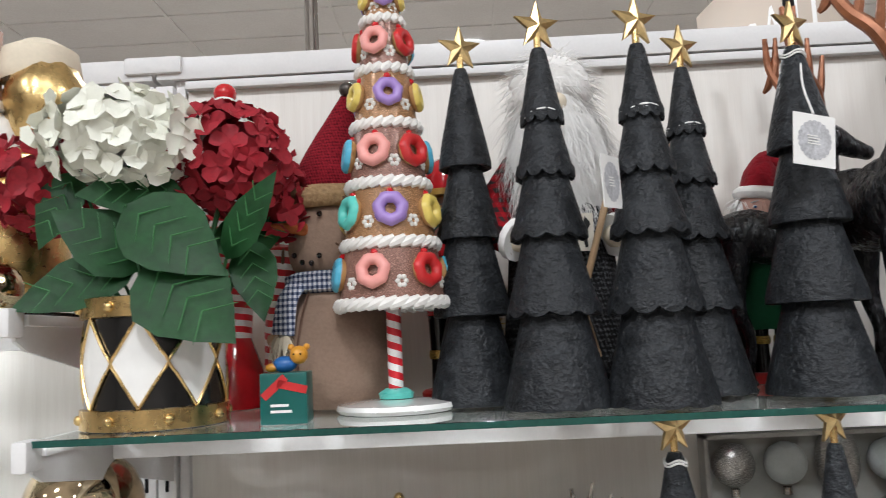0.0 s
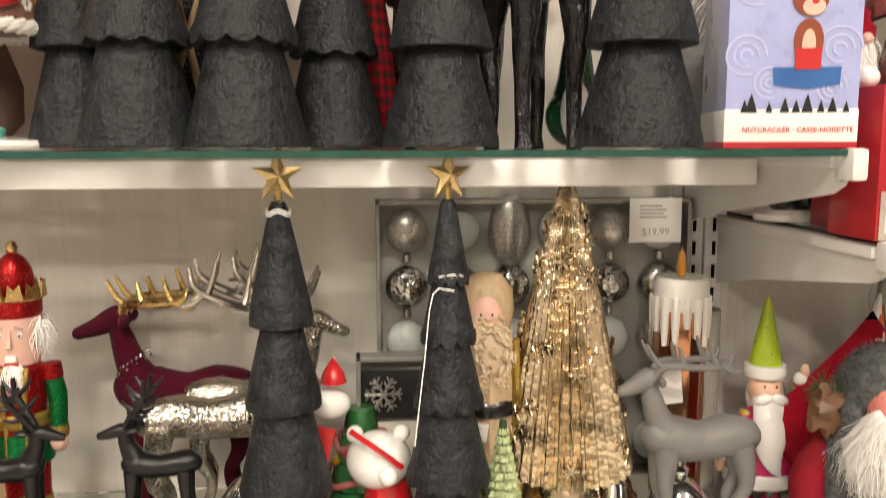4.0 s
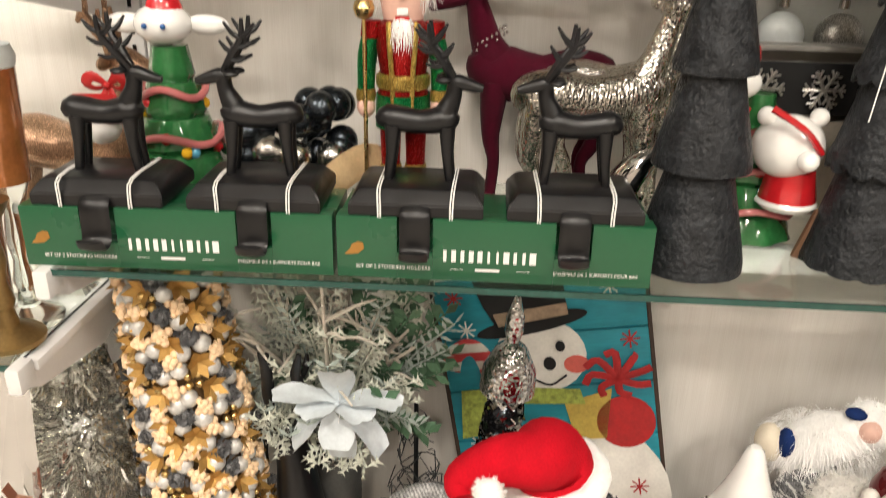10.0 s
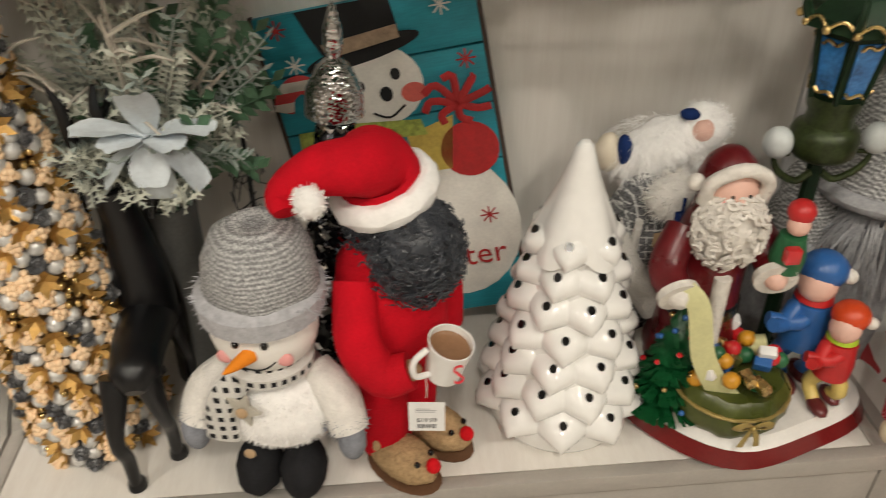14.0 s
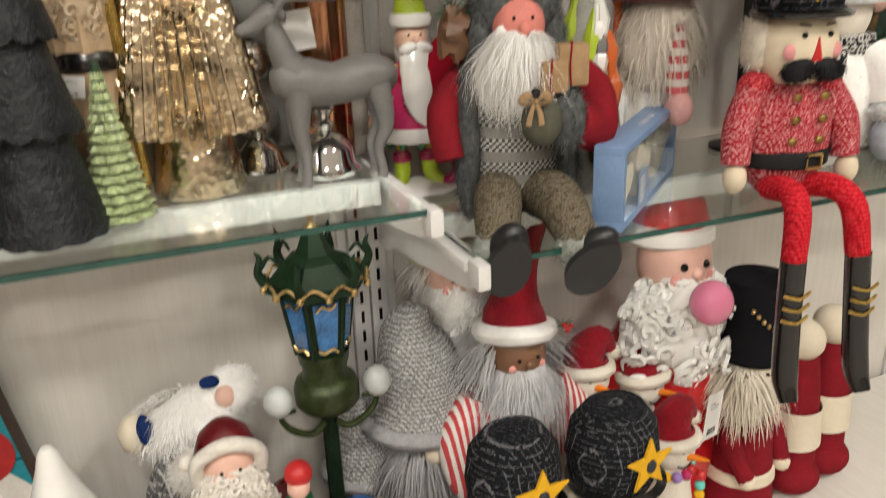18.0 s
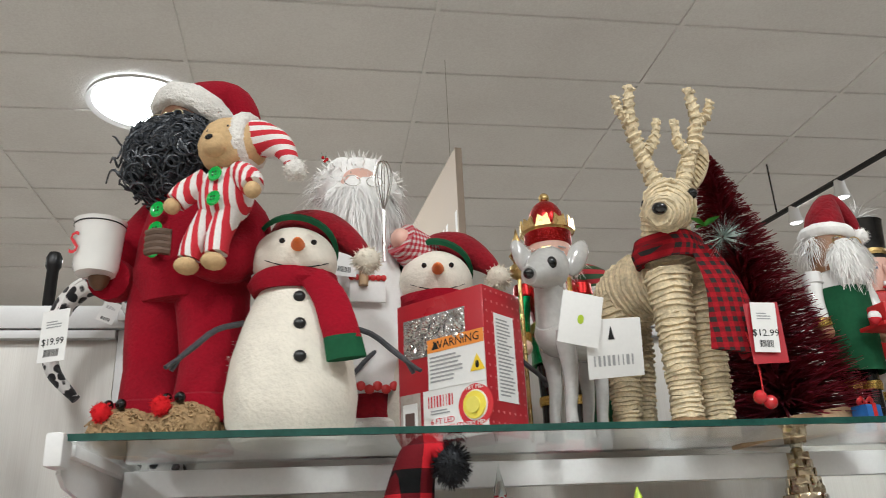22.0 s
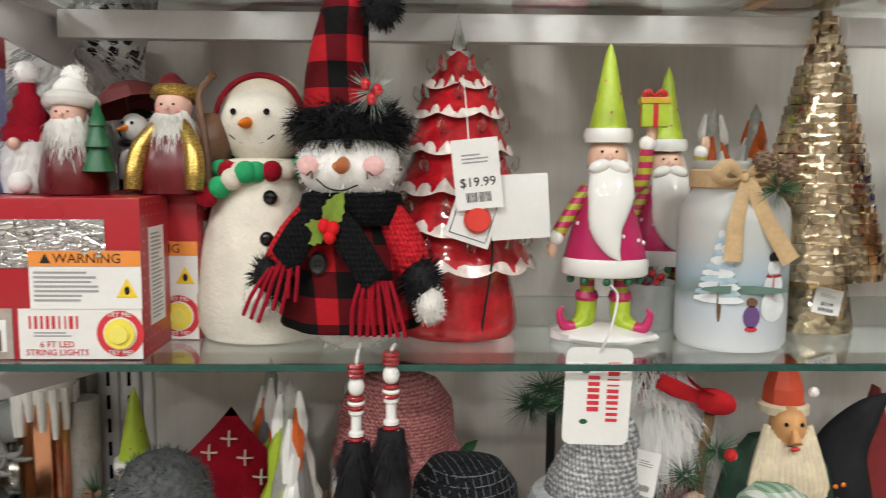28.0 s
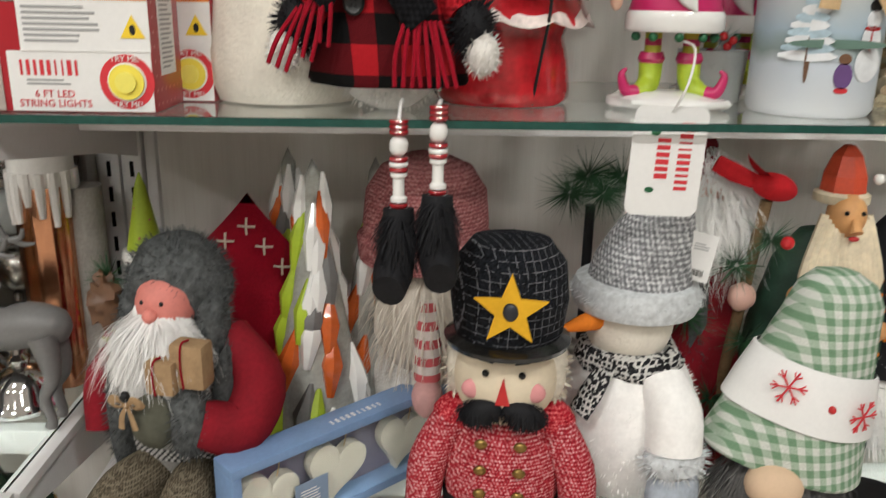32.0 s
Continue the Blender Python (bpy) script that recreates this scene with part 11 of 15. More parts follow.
def baker_santa():
    root = thing("baker_santa", "white haired baker Santa with apron and red plaid sleeves", "santa figure", (1.075, 0.99, RT), 4)
    PS = plaid("red_white_small_plaid", (0.5, 0.03, 0.05), (0.75, 0.68, 0.66), 0.0035, (0.6, 0.2, 0.22))
    part("skirt", lathe(B_(), [(0, 0), (0.095, 0.0), (0.09, 0.02), (0.07, 0.18), (0.055, 0.26), (0, 0.27)], 30, ripple=lambda a, z: 0.05 * math.sin(a * 8)), REDVELVET, root)
    part("hem", lathe(B_(), [(0.093, 0.0), (0.105, 0.012), (0.1, 0.034), (0.088, 0.04)], 30, ripple=lambda a, z: 0.05 * math.sin(a * 8)), FLEECE, root)
    ap = part("apron", tube(B_(), [(0, -0.083, 0.07), (0, -0.078, 0.14), (0, -0.066, 0.22), (0, -0.05, 0.3)], [0.062, 0.058, 0.05, 0.036], 20, 4, flat=0.25), mat("white_apron_cotton", (0.78, 0.77, 0.75), 0.9, 0, 0.06, 30, 0.3), root)
    for k in range(11):
        part("apron_trim", ball(B_(), (-0.05 + k * 0.01, -0.1, 0.075 - 0.004 * (k % 2)), (0.006, 0.003, 0.006), 8, 6), RED, ap)
    part("pocket", box(B_(), (0.045, 0.003, 0.03), (0, -0.095, 0.18), bev=0.001), WHITE, ap)
    for k in range(7):
        part("pocket_trim", ball(B_(), (-0.02 + k * 0.0066, -0.098, 0.211), (0.004, 0.002, 0.004), 8, 6), RED, ap)
    part("rolling_pin", tube(B_(), [(-0.006, -0.1, 0.2), (-0.005, -0.1, 0.222), (-0.004, -0.1, 0.24)], [0.006, 0.006, 0.003], 10, 2), WOOD, ap)
    for s in (-1, 1):
        arm(root, [(s * 0.05, 0, 0.3), (s * 0.092, -0.02, 0.265), (s * 0.088, -0.055, 0.25), (s * 0.045, -0.085, 0.27)], [0.03, 0.034, 0.03, 0.024], PS, 0.014, FLESH)
    bm = tube(B_(), [(0.02, -0.105, 0.23), (0.02, -0.107, 0.3)], 0.0022, 6, 1)
    for k in range(4):
        c, w = math.cos(k * 0.785), math.sin(k * 0.785)
        tube(bm, [(0.02 + q * 0.012 * c, -0.107 + q * 0.012 * w, z) for q, z in ((0.1, 0.3), (0.8, 0.33), (1, 0.352), (0.5, 0.368), (-0.5, 0.368), (-1, 0.352), (-0.8, 0.33), (-0.1, 0.3))], 0.0007, 5, 2)
    part("whisk", bm, SILVER, root)
    hd = face(root, (0, -0.014, 0.362), (0.036, 0.038, 0.04), FLESH)
    for s in (-1, 1):
        part("spectacle", tube(B_(), [(s * 0.015 + 0.011 * math.cos(i * 0.524), -0.065, 0.36 + 0.008 * math.sin(i * 0.524)) for i in range(13)], 0.0008, 6, 1), SILVER, hd)
    beard_of(hd, (0, -0.034, 0.352), (0.054, 0.04, 0.036), FUR, 600, 0.1, 0.0014, 0.002)
    bm = ball(B_(), (0, 0.008, 0.375), (0.062, 0.048, 0.054), 22, 16, lump=0.15)
    fuzz(bm, (0, 0.008, 0.375), (0.063, 0.05, 0.055), 500, 0.012, 0.0012)
    hair(bm, (0, 0.008, 0.37), (0.063, 0.05, 0.05), 260, 0.045, 0.0013, 0.7, 0.5, lambda d: d.y > -0.5 or abs(d.x) > 0.7 or d.z > 0.55, 0.002, 9)
    part("hair", bm, FUR, hd)
    sprig(hd, (-0.05, -0.03, 0.405), 14, 0.013, 3, 4)
    price_tag(root, (-0.028, -0.104, 0.235), 0.03, 0.05, 0, 6)


FOIL = mat("crinkled_silver_foil", (0.6, 0.6, 0.6), 0.14, 0.9, 0.5, 90, 1.0, 200, dist=0.01)
BOXPINK = mat("snowflake_dot_card", (0.62, 0.2, 0.2), 0.4)


def light_box(x, y, z, rz, w=0.155, d=0.085, h=0.145, group="boxes of string lights"):
    """A red carton of string lights; its front is at y = -d / 2."""
    root = carton("light_set_box", "red carton of string lights with window and warning label", "light box", (x, y, z), rz, w, d, h, CARDRED, group)
    f = -d / 2
    flat("window", root, w * 0.72, h * 0.3, FOIL, -w * 0.06, f - 0.0006, h * 0.72, label="clear window over silver foil")
    rnd = random.Random(8)
    bm = B_()
    for i in range(26):
        p = Vector((rnd.uniform(-0.4, 0.27) * w, f - 0.0016, h * rnd.uniform(0.61, 0.84)))
        ball(bm, p, (0.004, 0.0016, 0.0035), 8, 6, lump=0.4)
    part("bulb", bm, CHROME, root, kind="stuff")
    flat("lower_label", root, w * 0.7, h * 0.315, WHITE, w * 0.145, f - 0.0008, h * 0.163)
    flat("photo", root, w * 0.24, h * 0.315, mat("fireplace_print", (0.42, 0.36, 0.32), 0.5, 0, 0.3, 40, 0), -w * 0.36, f - 0.0008, h * 0.163)
    flat("photo_frame", root, w * 0.17, h * 0.2, WHITE, -w * 0.36, f - 0.0014, h * 0.15)
    flat("hearth", root, w * 0.11, h * 0.13, mat("hearth_print", (0.1, 0.06, 0.05), 0.5), -w * 0.36, f - 0.002, h * 0.12)
    wl = flat("warning_label", root, w * 0.63, h * 0.36, WHITE, w * 0.185, f - 0.0016, h * 0.5, label="white warning label with an orange band")
    flat("band", root, w * 0.63, h * 0.095, mat("orange_print", (0.8, 0.28, 0.04), 0.5, 0, 0.05), w * 0.185, f - 0.0022, h * 0.632)
    write("warning", "WARNING", h * 0.085, INK, root, (w * 0.2, f - 0.0026, h * 0.63))
    part("triangle", prism(B_(), [(-0.005, -0.004), (0.005, -0.004), (0, 0.005)], 0.0004, Matrix.Translation((-w * 0.035, f - 0.0026, h * 0.63))), INK, root)
    bars("print", 7, w * 0.43, h * 0.2, GREYINK, root, (w * 0.11, f - 0.0024, h * 0.46))
    part("hazard_sign", prism(B_(), [(-0.0095, -0.007), (0.0095, -0.007), (0, 0.0105)], 0.0004, Matrix.Translation((w * 0.42, f - 0.0024, h * 0.44))), mat("yellow_print", (0.85, 0.6, 0.02), 0.5, 0, 0.05), root)
    part("flame", ball(B_(), (w * 0.42, f - 0.0026, h * 0.435), (0.0025, 0.0004, 0.004), 8, 6), INK, root)
    bars("brand_mark", 9, w * 0.3, h * 0.08, REDINK, root, (w * 0.01, f - 0.0016, h * 0.235), upright=True)
    bars("brand_line", 2, w * 0.26, h * 0.04, GREYINK, root, (w * 0.01, f - 0.0016, h * 0.16))
    write("text", "6 FT LED", h * 0.055, REDINK, root, (w * 0.01, f - 0.0016, h * 0.096))
    write("text", "STRING LIGHTS", h * 0.055, REDINK, root, (w * 0.01, f - 0.0016, h * 0.045))
    for nm, r, m, o in (("button_ring", 0.021, REDINK, 0.0014), ("button_border", 0.015, WHITE, 0.002), ("button_disc", 0.0135, mat("yellow_plastic", (0.85, 0.72, 0.08), 0.4, 0, 0.08), 0.004), ("button_cap", 0.008, mat("yellow_plastic_cap", (0.85, 0.76, 0.14), 0.3, 0, 0.08), 0.0065)):
        r *= h / 0.145
        part(nm, prism(B_(), disc_poly(r, r), o, Matrix.Translation((w * 0.37, f - o / 2, h * 0.165))), m, root)
    for zz, tx in ((0.285, "TRY ME!"), (0.045, "TRY ME!")):
        write("text", tx, h * 0.043, WHITE, root, (w * 0.37, f - 0.0024, h * zz))
    sd = flat("side_label", root, d * 0.5, h * 0.62, WHITE, w / 2 + 0.0006, 0.0, h * 0.5, 90)
    bars("print", 22, d * 0.42, h * 0.56, GREYINK, root, (w / 2 + 0.0012, 0.0, h * 0.5), 90, 0, 90)
    bm = B_()
    for i in range(7):
        for j in range(13):
            if not (1 < i < 5 and 1 < j < 11):
                bmesh.ops.create_grid(bm, x_segments=1, y_segments=1, size=0.0012, matrix=Matrix.Translation((w / 2 + 0.0005, (i - 3) * d * 0.14, h * (0.04 + j * 0.077))) @ Matrix.Rotation(math.pi / 2, 4, "Y"))
    part("dot_print", bm, BOXPINK, root, smooth=False)
    return root


def silver_fawn():
    m = mat("pearl_grey_glaze", (0.52, 0.51, 0.49), 0.16, 0.1, 0.15, 35, 0.1, coat=0.7)
    root = thing("silver_fawn", "pearly grey glazed fawn figurine with white paper tags", "fawn figurine", (1.3, 0.81, RT), 16)
    part("body", tube(B_(), [(0.055, 0.03, 0.105), (0.05, 0.022, 0.118), (0.02, 0.005, 0.118), (-0.015, -0.012, 0.115), (-0.03, -0.02, 0.125)], [0.012, 0.03, 0.032, 0.03, 0.018], 18, 4), m, root)
    part("neck", tube(B_(), [(-0.018, -0.014, 0.118), (-0.028, -0.022, 0.148), (-0.033, -0.028, 0.172)], [0.024, 0.018, 0.016], 16, 4), m, root)
    hd = part("head", tube(B_(), [(-0.022, -0.02, 0.175), (-0.035, -0.032, 0.18), (-0.058, -0.045, 0.168), (-0.072, -0.052, 0.162)], [0.017, 0.027, 0.016, 0.01], 16, 4), m, root)
    part("nose", ball(B_(), (-0.074, -0.055, 0.163), 0.006, 10, 8), BLACKGLOSS, hd)
    for s in (-1, 1):
        part("ear", ball(B_(), (-0.018 + s * 0.028, -0.016 - s * 0.012, 0.2), (0.013, 0.007, 0.026), 14, 10, rot=Matrix.Rotation(s * 0.55, 3, "Y")), m, hd)
    part("eye", ball(B_(), (-0.045, -0.058, 0.178), (0.006, 0.004, 0.007), 12, 8), EYE_M, hd)
    part("tail", tube(B_(), [(0.055, 0.03, 0.115), (0.066, 0.036, 0.13), (0.068, 0.036, 0.142)], [0.01, 0.009, 0.004], 10, 3), m, root)
    for x, y in ((-0.02, -0.03), (-0.015, 0.01), (0.045, 0.005), (0.05, 0.04)):
        lg = part("leg", tube(B_(), [(x, y, 0.11), (x + 0.004, y, 0.06), (x, y, 0.025), (x, y, 0.008)], [0.013, 0.008, 0.0065, 0.007], 10, 4), m, root)
        part("hoof", lathe(B_(), [(0, 0), (0.0085, 0), (0.007, 0.01), (0, 0.011)], 10, (x, y, 0)), BLACKGLOSS, lg)
    t1 = part("card", box(B_(), (0.045, 0.0008, 0.055), bev=0.0002), WHITE, root, "white paper tag with a gold pine")
    t1.matrix_basis = pose(-0.035, -0.075, 0.082, 8, 10, -12)
    part("mark", prism(B_(), disc_poly(0.0035, 0.005, 12), 0.0004, Matrix.Translation((0, -0.0008, 0.027))), LIME, t1)
    t2 = part("card", box(B_(), (0.068, 0.0008, 0.062), bev=0.0002), WHITE, root, "white folded paper tag")
    t2.matrix_basis = pose(0.016, -0.068, 0.052, 14, -6, -6)
    bars("brand_mark", 9, 0.052, 0.011, GREYINK, t2, (0, -0.0008, 0.018), upright=True)
    part("mark", prism(B_(), [(-0.004, -0.006), (0.004, -0.006), (0, 0.008)], 0.0004, Matrix.Translation((-0.004, -0.0008, 0.046))), INK, t2)


def straw_deer():
    root = thing("straw_deer", "straw rope reindeer with a red tartan scarf", "reindeer figurine", (1.46, 0.83, RT), 0)
    root.scale = (0.9, 0.9, 0.9)

    def coil(name, pts, radii, turns, wire, parent, fine=1):
        bm = B_()
        tube(bm, pts, [r * 0.98 for r in radii], 16, 5)
        path = smooth_path(pts, 24)
        n = int(turns * 12)
        ring = []
        for i in range(n + 1):
            u = i / n * (len(path) - 1)
            j = min(int(u), len(path) - 2)
            p = path[j].lerp(path[j + 1], u - j)
            d = (path[j + 1] - path[j]).normalized()
            r = float(np.interp(i / n * (len(radii) - 1), range(len(radii)), radii))
            a = i * math.tau / 12
            e1 = d.cross(Vector((0.2, 1, 0.1))).normalized()
            e2 = d.cross(e1)
            ring.append(p + (e1 * math.cos(a) + e2 * math.sin(a)) * r)
        rw = random.Random(int(turns))
        ring = [q + Vector((rw.gauss(0, 0.0011), rw.gauss(0, 0.0011), rw.gauss(0, 0.0011))) for q in ring]
        tube(bm, ring, wire, 5, 1)
        return part(name, bm, STRAW, parent)

    coil("body", [(-0.046, 0.115, 0.17), (-0.042, 0.104, 0.2), (-0.032, 0.065, 0.215), (-0.01, 0.01, 0.215), (0.0, -0.022, 0.2)], [0.024, 0.045, 0.05, 0.048, 0.03], 24, 0.0034, root)
    coil("neck", [(-0.01, -0.01, 0.225), (-0.022, -0.03, 0.27), (-0.028, -0.05, 0.305)], [0.04, 0.031, 0.027], 14, 0.0028, root)
    hd = coil("head", [(-0.016, -0.045, 0.33), (-0.03, -0.068, 0.325), (-0.052, -0.098, 0.302), (-0.066, -0.114, 0.292)], [0.025, 0.034, 0.024, 0.013], 11, 0.0034, root)
    hd.location.z = -0.034
    part("nose", ball(B_(), (-0.069, -0.119, 0.297), (0.01, 0.009, 0.008), 12, 8), BLACKGLOSS, hd)
    for s in (-1, 1):
        part("eye", ball(B_(), (-0.036 + s * 0.024, -0.082 - s * 0.018, 0.328), 0.007, 12, 8), EYE_M, hd)
        coil("antler", [(-0.02 + s * 0.018, -0.06, 0.355), (-0.02 + s * 0.034, -0.062, 0.4), (-0.02 + s * 0.048, -0.07, 0.445), (-0.02 + s * 0.044, -0.072, 0.505)], [0.011, 0.009, 0.008, 0.0055], 15, 0.0028, hd)
        coil("tine", [(-0.02 + s * 0.034, -0.062, 0.4), (-0.02 + s * 0.018, -0.07, 0.42), (-0.02 + s * 0.012, -0.075, 0.452)], [0.007, 0.006, 0.004], 7, 0.0024, hd)
        coil("tine", [(-0.02 + s * 0.048, -0.07, 0.445), (-0.02 + s * 0.064, -0.075, 0.462), (-0.02 + s * 0.07, -0.078, 0.484)], [0.006, 0.0055, 0.0035], 6, 0.0024, hd)
    bm = ball(B_(), (0.028, -0.04, 0.396), (0.021, 0.011, 0.044), 16, 12, rot=Matrix.Rotation(0.5, 3, "Y"))
    for i in range(8):
        tube(bm, [Vector((0.01, -0.052, 0.366)) + Vector((0.004 * i + 0.008 * q, -0.002 + 0.004 * abs(q), 0.0065 * i - 0.006 * q)) for q in (-1.4, 0, 1.4)], 0.0028, 5, 3)
    part("ear", bm, STRAW, hd)
    for x, y, b in ((-0.03, -0.032, 0), (0.024, -0.008, 0), (-0.064, 0.08, 1), (-0.026, 0.12, 1)):
        coil("leg", [(x, y, 0.21), (x + 0.004 * b, y, 0.13), (x, y, 0.06), (x - 0.002, y, 0.004)], [0.029, 0.0225, 0.019, 0.018], 30, 0.0028, root)
        part("hoof", lathe(B_(), [(0, 0), (0.024, 0), (0.0245, 0.014), (0.021, 0.016), (0, 0.016)], 14, (x - 0.002, y, 0)), mat("bark_brown", (0.3, 0.19, 0.1), 0.8, 0, 0.3, 60, 0.5), root)
    sc = part("scarf", lathe(B_(), [(0.034, 0.245), (0.045, 0.242), (0.049, 0.258), (0.043, 0.278), (0.032, 0.282)], 26, (-0.02, -0.028, 0), ripple=lambda a, z: 0.06 * math.sin(a * 4 + 2)), TARTAN, root, "red tartan scarf")
    sc.location.z = -0.022
    for k, x1 in ((0, 0.01), (1, 0.05)):
        part("scarf_tail", tube(B_(), [(0.006, -0.068, 0.255), (0.014 + 0.008 * k, -0.086 + 0.006 * k, 0.2), (0.014 + 0.02 * k, -0.09 + 0.008 * k, 0.15), (x1, -0.092 + 0.008 * k, 0.11)], [0.016, 0.022, 0.026, 0.027], 12, 4, flat=0.14), TARTAN, sc)
    sprig(sc, (0.028, -0.085, 0.262), 190, 0.036, 0, 3, FROST)
    for i in range(4):
        lf = part("leaf", leaf_mesh(0.024, 0.014), mat("bright_green_leaf", (0.12, 0.38, 0.06), 0.5, 0, 0.2), sc)
        lf.matrix_basis = pose(0.005, -0.088, 0.275, 0, -30 - 20 * (i % 2), -60 + 75 * i)
    pt = price_tag(root, (0.046, -0.112, 0.112), 0.03, 0.062, -10, 4, "$12.99")
    flat("tag_backing", root, 0.042, 0.075, CARDRED, 0.048, -0.108, 0.106, -10)
    for i in range(2):
        part("bell", ball(B_(), (0.03 + 0.012 * i, -0.1, 0.03 - 0.006 * i), 0.0085, 10, 8), REDGLOSS, root)
    part("bell_string", tube(B_(), [(0.035, -0.1, 0.035), (0.036, -0.098, 0.07), (0.03, -0.095, 0.11)], 0.0012, 6, 3), RED, root)


pyjama_santa()
felt_snowman(0.995, 0.79, 0.24, 6).scale = (1.08, 1.08, 1.0)
felt_snowman(1.172, 0.925, 0.268, -4, False)
baker_santa()
light_box(1.176, 0.8, RT, -48, 0.12, 0.07, 0.15)
silver_fawn()
nutcracker("king_nutcracker", "king nutcracker in red glitter crown with a gold staff", 1.335, 0.945, RT, 0.36, REDGLITTER, BLACKGLOSS, "crown", -6)
straw_deer()
bottle_brush("red_brush_tree", "dark red bottle brush tree on a sawn wood base", 1.6, 0.87, RT, 0.4, 0.096, mat("dark_red_bristle", (0.2, 0.008, 0.022), 0.55, 0, 0.35, 40, 0), 6500, 0.022, wide=0.0013, lean=(0, -8))
SM = nutcracker("mail_nutcracker", "Santa nutcracker with green apron and red mail box", 1.69, 0.85, RT, 0.335, WHITE, BLACKGLOSS, "santa", 6, True, skin=mat("painted_skin_tan", (0.36, 0.19, 0.1), 0.3, 0, 0.1, 30, 0, coat=0.4), staff=False, armm=GLAZE, apron=GREENFELT)
bm = hair(ball(B_(), (0, -0.03, 0.212), (0.03, 0.012, 0.03), 16, 12, lump=0.2), (0, -0.03, 0.215), (0.03, 0.013, 0.03), 500, 0.02, 0.0009, 0.9, 0.3, lambda d: d.y < 0.3)
part("long_beard", bm, FUR, SM)
for s in (-1, 1):
    part("spectacle", tube(B_(), [(s * 0.0125 + 0.009 * math.cos(i * 0.524), -0.033, 0.238 + 0.008 * math.sin(i * 0.524)) for i in range(13)], 0.0008, 6, 1), GOLD, SM)
part("tray", box(B_(), (0.06, 0.04, 0.005), (0.01, -0.06, 0.115), bev=0.001), RED, SM)
mb = part("mail_box", box(B_(), (0.042, 0.03, 0.026), (0.012, -0.06, 0.12), bev=0.004), RED, SM, "red mail box")
write("text", "SANTA", 0.008, WHITE, mb, (0.012, -0.0758, 0.137))
write("text", "MAIL", 0.008, WHITE, mb, (0.012, -0.0758, 0.128))
part("post", tube(B_(), [(0.02, -0.06, 0.0), (0.02, -0.06, 0.06), (0.018, -0.06, 0.116)], 0.0045, 8, 2), BROWN, SM)
part("candy", ball(B_(), (-0.022, -0.07, 0.126), (0.009, 0.006, 0.009), 12, 8), CANDY, SM)
DN = nutcracker("drummer_nutcracker", "drummer nutcracker in a black shako with gold trim", 1.79, 0.91, RT, 0.32, RED, WHITE, "shako", 4, False, staff=False, armm=RED)
part("drum", lathe(B_(), [(0, 0.07), (0.03, 0.07), (0.03, 0.115), (0, 0.115)], 22, (0.0, -0.06, 0)), REDGLOSS, DN)
for z in (0.07, 0.11):
    part("drum_hoop", lathe(B_(), [(0.03, z), (0.033, z + 0.002), (0.033, z + 0.008), (0.03, z + 0.01)], 22, (0.0, -0.06, 0)), GOLD, DN)
GB = thing("gift_box", "small blue and red gift box with a bow", "gift", (1.645, 0.79, RT), 15)
part("wrapping", box(B_(), (0.024, 0.022, 0.024), bev=0.002), BLUE, GB)
part("ribbon", box(B_(), (0.006, 0.0235, 0.0255), (0, 0, -0.0002), bev=0.0005), RED, GB)
bow(GB, (0, 0, 0.027), 0.022, RED, False)
EP = thing("elf_plush", "small plush elf with a dark green striped hat", "plush toy", (1.425, 1.02, RT), 0)
part("body", lathe(B_(), [(0, 0), (0.05, 0), (0.045, 0.09), (0.025, 0.16), (0, 0.165)], 22), GREENFELT, EP)
face(EP, (0, -0.01, 0.19), 0.032, FLESH)
cone_hat(EP, [(0, 0, 0.215), (0.0, 0.004, 0.245), (-0.03, 0, 0.255), (-0.055, -0.01, 0.215), (-0.06, -0.015, 0.17)], [0.036, 0.03, 0.02, 0.013, 0.008], stripes("elf_hat_stripe", (0.4, 0.02, 0.03), (0.03, 0.08, 0.03), 0.016, 2), FLEECE, 0.011, FLEECE, 0.011)

# ---- middle shelf of the second bay ----


